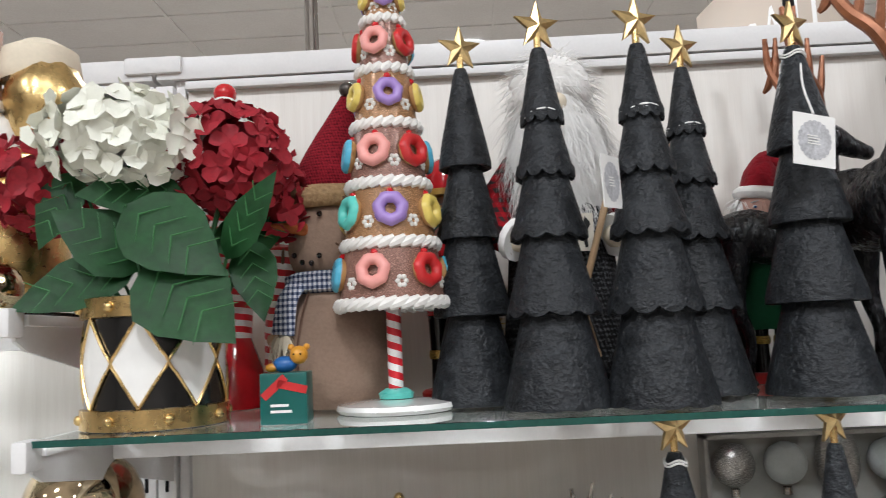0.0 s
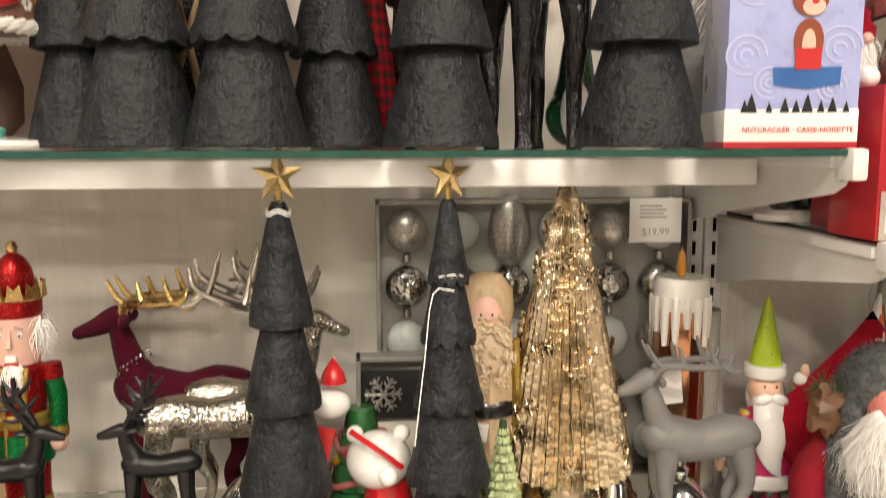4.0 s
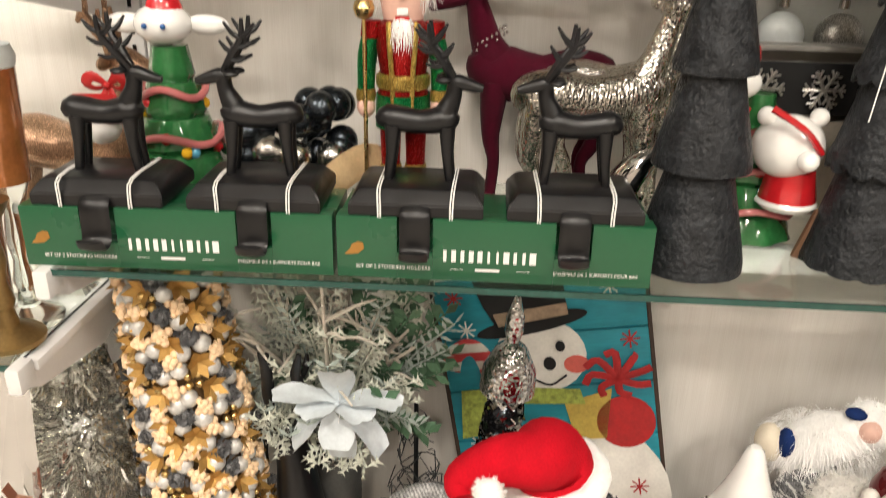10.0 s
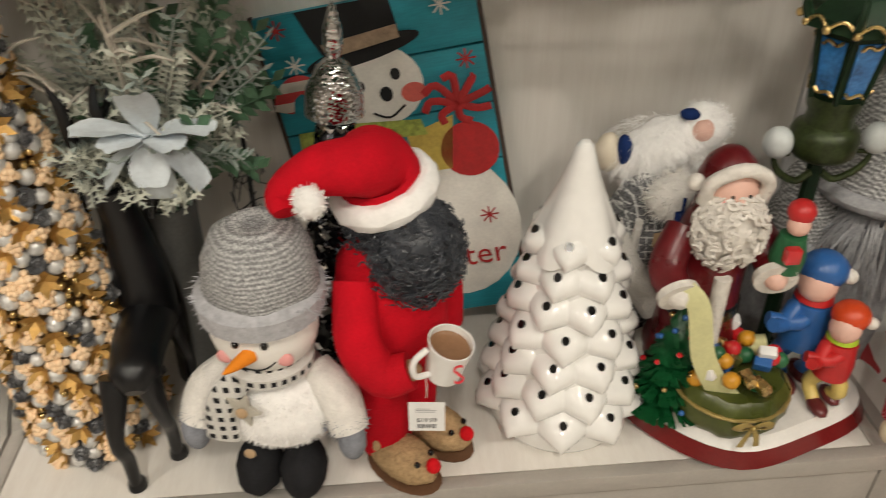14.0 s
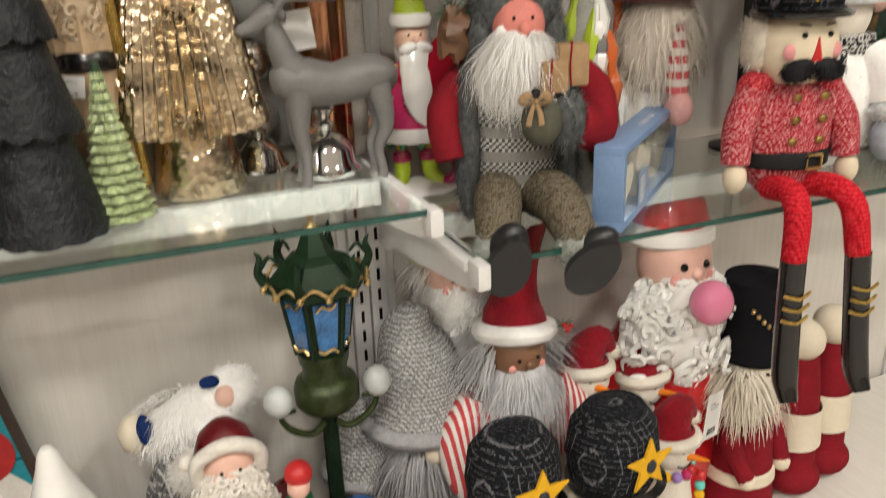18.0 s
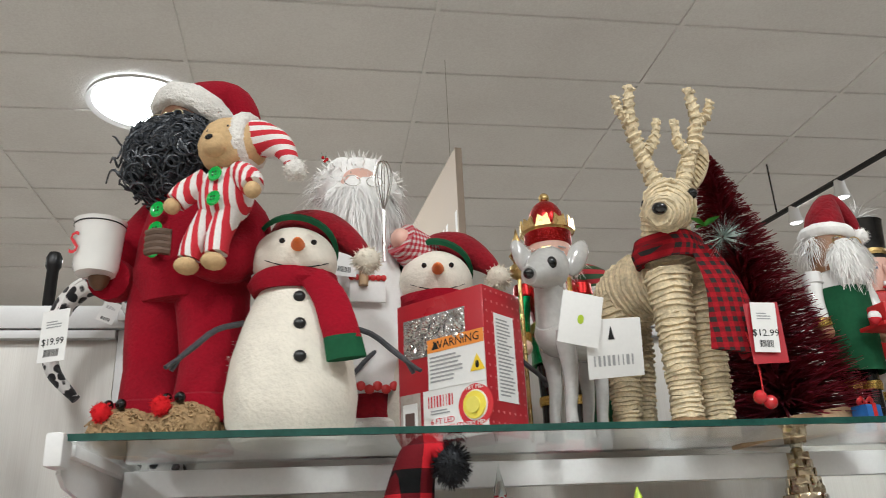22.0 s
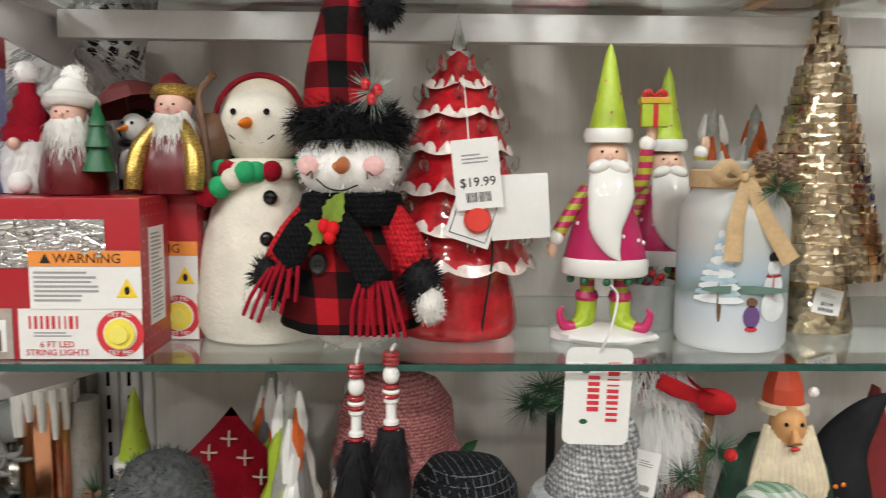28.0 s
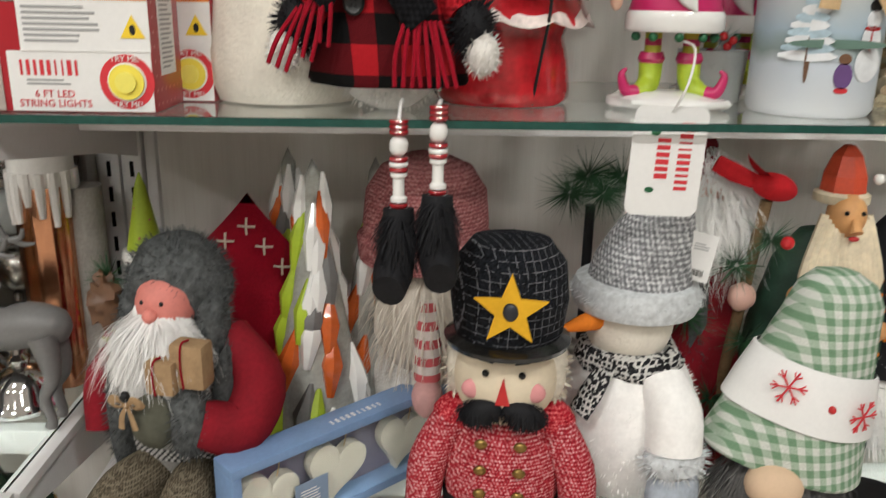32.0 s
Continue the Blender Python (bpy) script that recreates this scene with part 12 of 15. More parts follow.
def boxed_figurines():
    light_box(0.863, 0.806, RM, 0, 0.158, 0.08, 0.147)
    light_box(0.893, 0.892, RM, -3, 0.158, 0.08, 0.147)
    light_box(0.93, 0.985, RM, -4, 0.158, 0.08, 0.147)
    bf = thing("boot_santa", "Santa in black boots and fur trim on white base", "santa figurine", (0.812, 0.985, RM), 0)
    part("base", lathe(B_(), [(0, 0), (0.036, 0), (0.038, 0.008), (0.034, 0.014), (0, 0.014)], 24), GLAZE, bf)
    for s in (-1, 1):
        part("boot", ball(B_(), (s * 0.014, -0.012, 0.026), (0.013, 0.022, 0.014), 14, 10), BLACKGLOSS, bf)
        part("trouser", lathe(B_(), [(0, 0.03), (0.012, 0.03), (0.014, 0.06), (0, 0.06)], 14, (s * 0.014, 0, 0)), BLACK, bf)
    part("coat", lathe(B_(), [(0.034, 0.056), (0.03, 0.1), (0.018, 0.135), (0, 0.14)], 22), REDFLEECE, bf)
    part("fur_hem", fuzz(lathe(B_(), [(0.03, 0.05), (0.036, 0.054), (0.036, 0.064), (0.03, 0.068)], 22), (0, 0, 0.058), (0.036, 0.036, 0.008), 300, 0.007, 0.0007), BLACKFUR, bf)
    z = RM + 0.148
    a = thing("gnome_santa", "small white bearded Santa in a ribbed red stocking hat", "santa figurine", (0.803, 0.86, z), 0)
    part("body", lathe(B_(), [(0, 0), (0.026, 0), (0.028, 0.02), (0.02, 0.045), (0, 0.05)], 20), FUR, a)
    bm = ball(B_(), (0, -0.004, 0.03), (0.026, 0.024, 0.03), 18, 12)
    hair(bm, (0, -0.004, 0.035), (0.026, 0.024, 0.03), 500, 0.02, 0.0007, 0.8, 0.4)
    part("beard", bm, FUR, a)
    part("nose", ball(B_(), (0, -0.032, 0.048), 0.006, 10, 8), FLESH, a)
    h = part("hat", lathe(B_(), [(0.026, 0.05)] + [(0.026 - 0.0028 * i + (0.002 if i % 2 else -0.001), 0.055 + 0.0072 * i) for i in range(8)] + [(0.003, 0.113), (0, 0.114)], 20), REDFLEECE, a)
    part("pompom", fuzz(ball(B_(), (0, 0, 0.118), 0.012, 14, 10), (0, 0, 0.118), 0.012, 160, 0.003, 0.0005), FUR, h)
    part("foot_ball", ball(B_(), (0.004, -0.032, 0.01), 0.011, 12, 8), FUR, a)
    b = thing("tree_santa", "resin Santa with white beard holding a small green tree", "santa figurine", (0.856, 0.835, z), 0)
    part("robe", lathe(B_(), [(0, 0), (0.03, 0), (0.031, 0.012), (0.024, 0.05), (0.01, 0.062), (0, 0.063)], 22, ripple=lambda q, zz: 0.05 * math.sin(q * 6)), mat("dark_red_resin", (0.22, 0.015, 0.02), 0.35, 0, 0.2, 40, 0.2), b)
    f = face(b, (0, -0.006, 0.076), (0.016, 0.016, 0.017))
    beard_of(f, (0, -0.012, 0.07), (0.02, 0.014, 0.012), RESINWHITE, 200, 0.04, 0.0008)
    cone_hat(f, [(0, 0, 0.088), (0, 0.002, 0.1), (0.002, 0.004, 0.112)], [0.02, 0.017, 0.008], RESINWHITE, RESINWHITE, 0.006, FUR, 0.011)
    t = part("tree", lathe(B_(), [(0, 0.02), (0.016, 0.022), (0.008, 0.045), (0.013, 0.045), (0.006, 0.065), (0.009, 0.065), (0, 0.09)], 14, (0.03, -0.014, 0), ripple=lambda q, zz: 0.15 * math.sin(q * 7)), GREEN, b)
    c = thing("umbrella_penguin", "penguin figurine under a dark red umbrella with bare branches", "penguin figurine", (0.895, 0.905, z), -20)
    part("body", ball(B_(), (0, 0, 0.028), (0.021, 0.02, 0.03), 18, 12), BLACKGLOSS, c)
    part("belly", ball(B_(), (0, -0.006, 0.027), (0.016, 0.017, 0.025), 16, 12), RESINWHITE, c)
    hd = part("head", ball(B_(), (0, -0.002, 0.066), 0.017, 16, 12), RESINWHITE, c)
    part("hood", ball(B_(), (0, 0.004, 0.07), 0.0175, 16, 12), BLACKGLOSS, hd)
    part("beak", tube(B_(), [(0, -0.016, 0.066), (-0.006, -0.026, 0.064)], [0.004, 0.001], 8, 1), ORANGE, hd)
    eyes(hd, -0.017, 0.071, 0.006, 0.002)
    u = part("umbrella", lathe(B_(), [(0.042, 0.0), (0.034, 0.014), (0.018, 0.024), (0, 0.028), (0.017, 0.0215), (0.033, 0.0125)], 8, m=Matrix.Translation((-0.01, 0, 0.088)) @ Matrix.Rotation(-0.35, 4, "Y")), mat("dark_red_umbrella", (0.16, 0.03, 0.03), 0.6, 0, 0.2, 40, 0.2), c, smooth=False)
    part("handle", tube(B_(), [(-0.006, -0.006, 0.03), (-0.012, 0, 0.088), (-0.018, 0, 0.12)], 0.0014, 6, 2), BROWN, u)
    part("ribbon_bow", ball(B_(), (0, -0.02, 0.05), (0.01, 0.003, 0.004), 10, 6), BLACK, c)
    d = thing("staff_santa", "resin Santa in dark red coat with gold glitter trim", "santa figurine", (0.948, 0.865, z), -4)
    part("coat", lathe(B_(), [(0, 0), (0.04, 0), (0.042, 0.02), (0.032, 0.055), (0.015, 0.072), (0, 0.073)], 24, ripple=lambda q, zz: 0.05 * math.sin(q * 5)), mat("dark_red_resin", (0.22, 0.015, 0.02), 0.35), d)
    for s in (-1, 1):
        part("glitter_trim", tube(B_(), [(s * 0.012, -0.018, 0.07), (s * 0.026, -0.03, 0.045), (s * 0.03, -0.037, 0.02), (s * 0.03, -0.04, 0.004)], [0.006, 0.009, 0.01, 0.008], 10, 3), GOLDGLITTER, d)
    f = face(d, (0, -0.008, 0.085), (0.018, 0.018, 0.019))
    beard_of(f, (0, -0.015, 0.076), (0.024, 0.014, 0.014), RESINWHITE, 260, 0.042, 0.0009)
    cone_hat(f, [(0, 0, 0.098), (0, 0.002, 0.108), (0.004, 0.004, 0.113)], [0.02, 0.017, 0.009], mat("dark_red_resin", (0.22, 0.015, 0.02), 0.35), GOLDGLITTER, 0.005)
    part("staff", tube(B_(), [(0.038, -0.02, 0.0), (0.034, -0.016, 0.05), (0.026, -0.01, 0.095), (0.036, -0.008, 0.112), (0.042, -0.01, 0.118)], [0.004, 0.0038, 0.0036, 0.0036, 0.005], 8, 4), BROWN, d)
    part("sack", ball(B_(), (0.03, 0.006, 0.05), (0.024, 0.022, 0.03), 14, 10, lump=0.15), BROWN, d)


def scarf_snowman():
    root = thing("tall_felt_snowman", "tall cream felt snowman with red, green and white ball scarf", "snowman", (1.03, 0.885, RM), -8)
    bm = lathe(B_(), [(0, 0), (0.064, 0.001), (0.072, 0.016), (0.073, 0.045), (0.066, 0.09), (0.054, 0.13), (0.046, 0.165), (0.038, 0.182), (0, 0.188)], 36)
    fuzz(bm, (0, 0, 0.085), (0.07, 0.07, 0.085), 500, 0.004, 0.0003)
    part("body", bm, FELT, root)
    hd = part("head", ball(B_(), (0, 0, 0.216), (0.044, 0.042, 0.043), 26, 18), FELT, root)
    eyes(hd, -0.0385, 0.229, 0.017, 0.0033)
    carrot(hd, (-0.002, -0.04, 0.218), (-0.1, -0.95, -0.1), 0.02, 0.0065)
    smile(hd, (0, 0, 0.22), 0.044, 0.042, INK, 0.52, 0.3, 0.001)
    hb = part("cap", ball(B_(), (0, 0.014, 0.226), (0.047, 0.044, 0.045), 26, 18), CREAM, hd)
    part("cap_band", tube(B_(), [(0.0455 * math.cos(q), -0.014 + 0.006 * math.sin(q), 0.224 + 0.0435 * math.sin(q)) for q in [k * math.pi / 10 for k in range(11)]], 0.0032, 8, 2), DARKRED, hb)
    ms = (REDFLEECE, CREAMPOM, mat("green_wool_ball", (0.05, 0.36, 0.14), 0.95, 0, 0.15, 90, 0.6, 300))
    for i in range(18):
        a = i * math.tau / 18
        part("wool_ball", ball(B_(), (0.045 * math.cos(a), 0.043 * math.sin(a) - 0.004, 0.176 + 0.006 * math.sin(a)), 0.0105, 12, 8, lump=0.1), ms[i % 3], root)
    for i, (x, z) in enumerate(((0.0, 0.17), (-0.014, 0.163), (-0.027, 0.155), (-0.04, 0.146))):
        part("wool_ball", ball(B_(), (x, -0.054, z), 0.011, 12, 8, lump=0.1), ms[(2, 1, 2, 0)[i]], root)
    for z, r in ((0.145, 0.05), (0.105, 0.062), (0.06, 0.072)):
        part("button", ball(B_(), (0.022, -r * 0.95, z), (0.0075, 0.005, 0.0075), 12, 8), EYE_M, root)


def check_snowman():
    root = thing("check_snowman", "plush snowman in buffalo check coat with dangling spool legs", "plush snowman", (1.126, 0.815, RM), -6)
    root.scale = (0.84, 0.9, 1.0)
    bm = ball(B_(), (0, 0, 0.052), (0.062, 0.045, 0.052), 24, 16, lump=0.05)
    fuzz(bm, (0, 0, 0.05), (0.062, 0.045, 0.052), 700, 0.006, 0.0007, 3, lambda d: d.z < 0.1)
    part("body", bm, FLEECE, root)
    part("coat", lathe(B_(), [(0.076, 0.022), (0.079, 0.026), (0.072, 0.06), (0.06, 0.1), (0.045, 0.13), (0.03, 0.138)], 34, m=Matrix.Diagonal((1, 0.72, 1, 1)), ripple=lambda a, z: 0.05 * math.sin(a * 6 + 1) * max(0, (0.12 - z) / 0.1)), BUFFALO, root, "red and black buffalo check coat")
    for x in (-0.026, 0.024):
        button(root, x, -0.05, 0.088, 0.0105, mat("black_button", (0.008, 0.008, 0.008), 0.3), 0)
    KR = knit("red_rib_knit", (0.45, 0.012, 0.02), (0.6, 0.03, 0.04), 0.005)
    for s in (-1, 1):
        a = arm(root, [(s * 0.04, 0, 0.128), (s * 0.062, -0.01, 0.105), (s * 0.078, -0.022, 0.08)], [0.022, 0.022, 0.02], KR)
        bm = ball(B_(), (s * 0.085, -0.03, 0.07), (0.02, 0.02, 0.022), 14, 10)
        fuzz(bm, (s * 0.085, -0.03, 0.07), (0.02, 0.02, 0.022), 500, 0.01, 0.0008)
        part("fur_cuff", bm, BLACKFUR, a)
        bm = ball(B_(), (s * 0.096, -0.04, 0.05), (0.016, 0.014, 0.017), 14, 10)
        fuzz(bm, (s * 0.096, -0.04, 0.05), (0.016, 0.014, 0.017), 260, 0.005, 0.0007)
        part("mitten", bm, FLEECE, a)
    bm = ball(B_(), (0, -0.01, 0.178), (0.056, 0.044, 0.036), 26, 18, lump=0.06)
    fuzz(bm, (0, -0.01, 0.178), (0.056, 0.044, 0.036), 900, 0.006, 0.0007)
    hd = part("head", bm, FUR, root, "fluffy white head")
    for s in (-1, 1):
        part("eye", ball(B_(), (-0.004 + s * 0.013, -0.056, 0.196), 0.0045, 10, 8), EYE_M, hd)
        part("blush", ball(B_(), (s * 0.036, -0.05, 0.177), (0.012, 0.004, 0.009), 12, 8), mat("blush_plush", (0.8, 0.5, 0.48), 0.95, 0, 0.2, 120, 0.6), hd)
        part("smile_line", tube(B_(), [(s * 0.036, -0.0545, 0.168), (s * 0.03, -0.0565, 0.172), (s * 0.03, -0.056, 0.165)], 0.0008, 5, 2), INK, hd)
    part("smile", tube(B_(), [(-0.025, -0.056, 0.165), (-0.012, -0.0595, 0.157), (0.004, -0.06, 0.155), (0.02, -0.057, 0.16)], 0.0008, 5, 3), INK, hd)
    part("clay_nose", tube(B_(), [(0.004, -0.054, 0.178), (0.003, -0.066, 0.176), (-0.001, -0.076, 0.177)], [0.0075, 0.0065, 0.003], 12, 3), mat("terracotta_clay", (0.5, 0.16, 0.05), 0.5, 0, 0.15, 50, 0.3), hd)
    bm = lathe(B_(), [(0.046, 0.198), (0.058, 0.202), (0.06, 0.216), (0.052, 0.23), (0.042, 0.234)], 28, m=Matrix.Diagonal((1, 0.8, 1, 1)))
    hair(bm, (0, 0, 0.214), (0.058, 0.048, 0.018), 3000, 0.022, 0.0009, 0.35, 1.0, lambda d: abs(d.z) < 0.9, 0.003)
    hat = part("hat_brim", bm, BLACKFUR, hd, "black faux fur hat brim")
    part("hat", tube(B_(), [(-0.012, 0.004, 0.222), (-0.014, 0.004, 0.26), (-0.008, 0.0, 0.3), (0.004, -0.012, 0.335), (0.022, -0.022, 0.345), (0.034, -0.024, 0.334)], [0.042, 0.037, 0.03, 0.023, 0.016, 0.012], 22, 5), BUFFALO, hat)
    bm = ball(B_(), (0.042, -0.028, 0.322), 0.02, 14, 10)
    fuzz(bm, (0.042, -0.028, 0.322), 0.02, 600, 0.008, 0.0009)
    part("pompom", bm, BLACKFUR, hat)
    sprig(hat, (0.035, -0.05, 0.243), 130, 0.03, 3, 6, FROST)
    BK = knit("black_rib_knit", (0.006, 0.006, 0.007), (0.014, 0.014, 0.016), 0.005)
    sc = part("scarf", lathe(B_(), [(0.042, 0.122), (0.056, 0.122), (0.061, 0.135), (0.056, 0.15), (0.042, 0.154)], 28, m=Matrix.Diagonal((1, 0.85, 1, 1)), ripple=lambda a, z: 0.05 * math.sin(a * 5 + z * 90)), BK, root, "black knitted scarf with red fringe")
    for s, end in ((-1, (-0.062, -0.055, 0.09)), (1, (0.04, -0.065, 0.075))):
        p0, p1 = Vector((-0.014, -0.052, 0.135)), Vector(end)
        part("scarf_tail", tube(B_(), [p0, (p0 + p1) / 2 + Vector((0, -0.008, 0.006)), p1], [0.014, 0.017, 0.017], 12, 4, flat=0.35), BK, sc)
        for k in range(8):
            o = Vector(((k - 3.5) * 0.0045, 0, (0.0 if s > 0 else (k - 3.5) * 0.002)))
            dz = Vector((s * 0.004 + (k - 3.5) * 0.002 - (0.012 if s < 0 else 0), -0.004, -0.05 if s > 0 else -0.04 - 0.006 * (k % 3)))
            part("fringe", tube(B_(), [p1 + o, p1 + o * 1.3 + dz * 0.5 + Vector((0.002 * (k % 3 - 1), -0.003, 0)), p1 + o * 1.4 + dz], 0.0022, 6, 3), REDFLEECE, sc)
    for rz in (60, 205):
        lf = part("holly_leaf", leaf_mesh(0.036, 0.02, 0.1, 0.15, 0.25), mat("lime_felt", (0.36, 0.5, 0.08), 0.9, 0, 0.15, 60, 0.3), sc)
        lf.matrix_basis = Matrix.Translation((-0.012, -0.066, 0.124)) @ Matrix.Rotation(math.pi / 2, 4, "X") @ Matrix.Rotation(radians(rz), 4, "Z")
    for x, z in ((-0.014, 0.124), (-0.004, 0.122), (-0.008, 0.114)):
        part("holly_berry", ball(B_(), (x, -0.07, z), 0.0068, 12, 8), mat("red_pompom", (0.62, 0.015, 0.02), 0.9), sc)
    SP = mat("red_spool_glaze", (0.3, 0.01, 0.015), 0.16, 0, 0.1, 30, 0, coat=0.6)
    for s, ln in ((-1, 0.0), (1, 0.012)):
        x = 0.038 + s * 0.019
        top = Vector((x, -0.045, 0.012))
        z, k = (0.012 if s > 0 else 0.0), 0
        y = -0.068
        leg = part("cord", tube(B_(), [(x, -0.04, 0.012), (x, -0.058, 0.006 + ln * 0.5), (x, y, z - 0.012), (x, y, -0.08)], 0.002, 6, 3), WHITE, root)
        while z > -0.07 + ln:
            kind = k % 4
            if kind in (0, 2):
                for q in range(3):
                    part("disc_bead", lathe(B_(), [(0, -0.0018), (0.0088, -0.0018), (0.0098, 0), (0.0088, 0.0018), (0, 0.0018)], 16, (x, y, z - 0.002 - 0.0042 * q)), SP if q != 1 else (GLAZE if k % 8 else SP), leg)
                z -= 0.013
            elif kind == 1:
                part("ball_bead", ball(B_(), (x, y, z - 0.0085), 0.0092, 14, 10), GLAZE, leg)
                z -= 0.017
            else:
                part("spool_bead", lathe(B_(), [(0, -0.024), (0.0085, -0.024), (0.0085, -0.021), (0.0058, -0.019), (0.0058, -0.005), (0.0085, -0.003), (0.0085, 0), (0, 0)], 14, (x, y, z)), GLAZE, leg)
                z -= 0.025
            k += 1
        bm = tube(B_(), [(x, y, z + 0.008), (x, y - 0.004, z - 0.02), (x + s * 0.004, y - 0.012, z - 0.045), (x + s * 0.006, y - 0.03, z - 0.055)], [0.015, 0.018, 0.02, 0.016], 14, 4)
        hair(bm, (x, y - 0.006, z - 0.018), (0.018, 0.02, 0.026), 700, 0.018, 0.0009, 0.8, 0.5)
        part("fur_boot", bm, BLACKFUR, root, "black faux fur boot")


def red_ceramic_tree(x, y, h, r):
    root = thing("red_ceramic_tree", "glossy red ceramic tree with white tips and clear bulbs", "ceramic tree", (x, y, RM), 0)
    gl = mat("red_crackle_glaze", (0.5, 0.012, 0.02), 0.1, 0, 0.35, 60, 0.35, 120, coat=0.8, dist=0.003)
    part("base", lathe(B_(), [(0, 0), (r * 0.74, 0), (r * 0.79, 0.005), (r * 0.8, 0.014), (r * 0.76, 0.04), (r * 0.7, 0.062), (r * 0.78, 0.078), (r * 0.6, 0.1), (0, 0.105)], 40), gl, root)
    snow = mat("cream_frosting_glaze", (0.82, 0.7, 0.65), 0.2, 0, 0.3, 90, 0.3, coat=0.4)
    u, v = r / 0.083, h / 0.345
    for i, (ra, za, rb, zb) in enumerate(((0.084, 0.078, 0.058, 0.128), (0.076, 0.117, 0.05, 0.168), (0.068, 0.158, 0.042, 0.21), (0.057, 0.2, 0.035, 0.246), (0.048, 0.238, 0.028, 0.276), (0.038, 0.268, 0.007, 0.306))):
        ra, za, rb, zb = ra * u, za * v, rb * u, zb * v
        lobes = 11 - i

        def skirt(bm, k0, k1, out):
            rows = []
            for k in range(9):
                t = k0 + (k1 - k0) * k / 8
                row = []
                for q in range(66):
                    a = q * math.tau / 66
                    wave = abs(math.sin(a * lobes / 2 + i))
                    rr = rb + (ra - rb) * (t ** 1.7) * (1 + 0.06 * wave * t) + 0.004 * math.sin(t * 3.14)
                    zz = zb - (zb - za) * t - 0.006 * wave * t * t + (out > 0) * (1 - k / 8) * 0.005 * math.sin(q * 2.9) * math.sin(q * 1.3)
                    row.append(bm.verts.new(((rr + out) * math.cos(a), (rr + out) * math.sin(a), zz)))
                rows.append(row)
            rows.append([bm.verts.new((p.co.x * 0.86, p.co.y * 0.86, p.co.z + 0.002)) for p in rows[-1]])
            for p, q in zip(rows, rows[1:]):
                for m in range(66):
                    bm.faces.new((p[m], p[(m + 1) % 66], q[(m + 1) % 66], q[m]))
            return bm
        tier = part("tier", skirt(B_(), 0.0, 1.0, 0.0), gl, root)
        part("frosting", skirt(B_(), 0.84, 1.01, 0.0009), snow, tier, "cream frosted edge")
        for k in range(lobes):
            a = (k + 0.5) * math.tau / lobes - 2 * i / lobes
            rr, zz = rb + (ra - rb) * 0.55 + 0.003, zb - (zb - za) * 0.62
            part("bulb", tube(B_(), [(rr * math.cos(a), rr * math.sin(a), zz), ((rr + 0.003) * math.cos(a), (rr + 0.003) * math.sin(a), zz + 0.006), ((rr + 0.005) * math.cos(a), (rr + 0.005) * math.sin(a), zz + 0.015)], [0.003, 0.0048, 0.0008], 8, 2), CLEAR, tier)
    tp = part("tip", lathe(B_(), [(0, h * 0.82), (0.009, h * 0.82), (0.007, h * 0.87), (0.0085, h * 0.89), (0.003, h * 0.95), (0, h)], 8), CLEAR, root, "clear pointed tip", smooth=False)
    part("tip_star", prism(B_(), star_poly(0.014, 0.45), 0.004, Matrix.Translation((0, -0.006, h * 0.865))), FROSTGLASS, tp)
    part("cable", tube(B_(), [(0.028, -r * 0.95, 0.14), (0.031, -r * 0.98, 0.09), (0.026, -r * 0.82, 0.04), (0.022, -r * 0.7, 0.002)], 0.0014, 6, 3), INK, root)
    price_tag(root, (0.014, -r * 1.2, 0.17), 0.044, 0.066, 0, -6, "$19.99", string=[(0.006, -r * 1.18, 0.2), (0.005, -r * 0.8, 0.235), (0.003, -0.012, h * 0.84)])
    c = part("try_me_card", box(B_(), (0.044, 0.0008, 0.052), bev=0.0002), WHITE, root, "white card with a red push button")
    c.matrix_basis = pose(0.004, -r * 1.15, 0.105, -4, 18, 0)
    part("card_border", tube(B_(), [(-0.018, -0.001, 0.005), (0.018, -0.001, 0.005), (0.018, -0.001, 0.047), (-0.018, -0.001, 0.047), (-0.018, -0.001, 0.005)], 0.0004, 4, 1), INK, c)
    part("push_button", lathe(B_(), [(0, 0.006), (0.011, 0.006), (0.013, 0.003), (0.0135, 0), (0, 0)], 22, m=Matrix.Translation((0.004, -0.001, 0.024)) @ Matrix.Rotation(math.pi / 2, 4, "X")), mat("red_push_button", (0.7, 0.05, 0.03), 0.4), c)
    c = part("blank_card", box(B_(), (0.058, 0.0008, 0.062), bev=0.0002), WHITE, root, "curled blank white card")
    c.matrix_basis = pose(0.058, -r * 1.08, 0.108, -3, -3, 8)


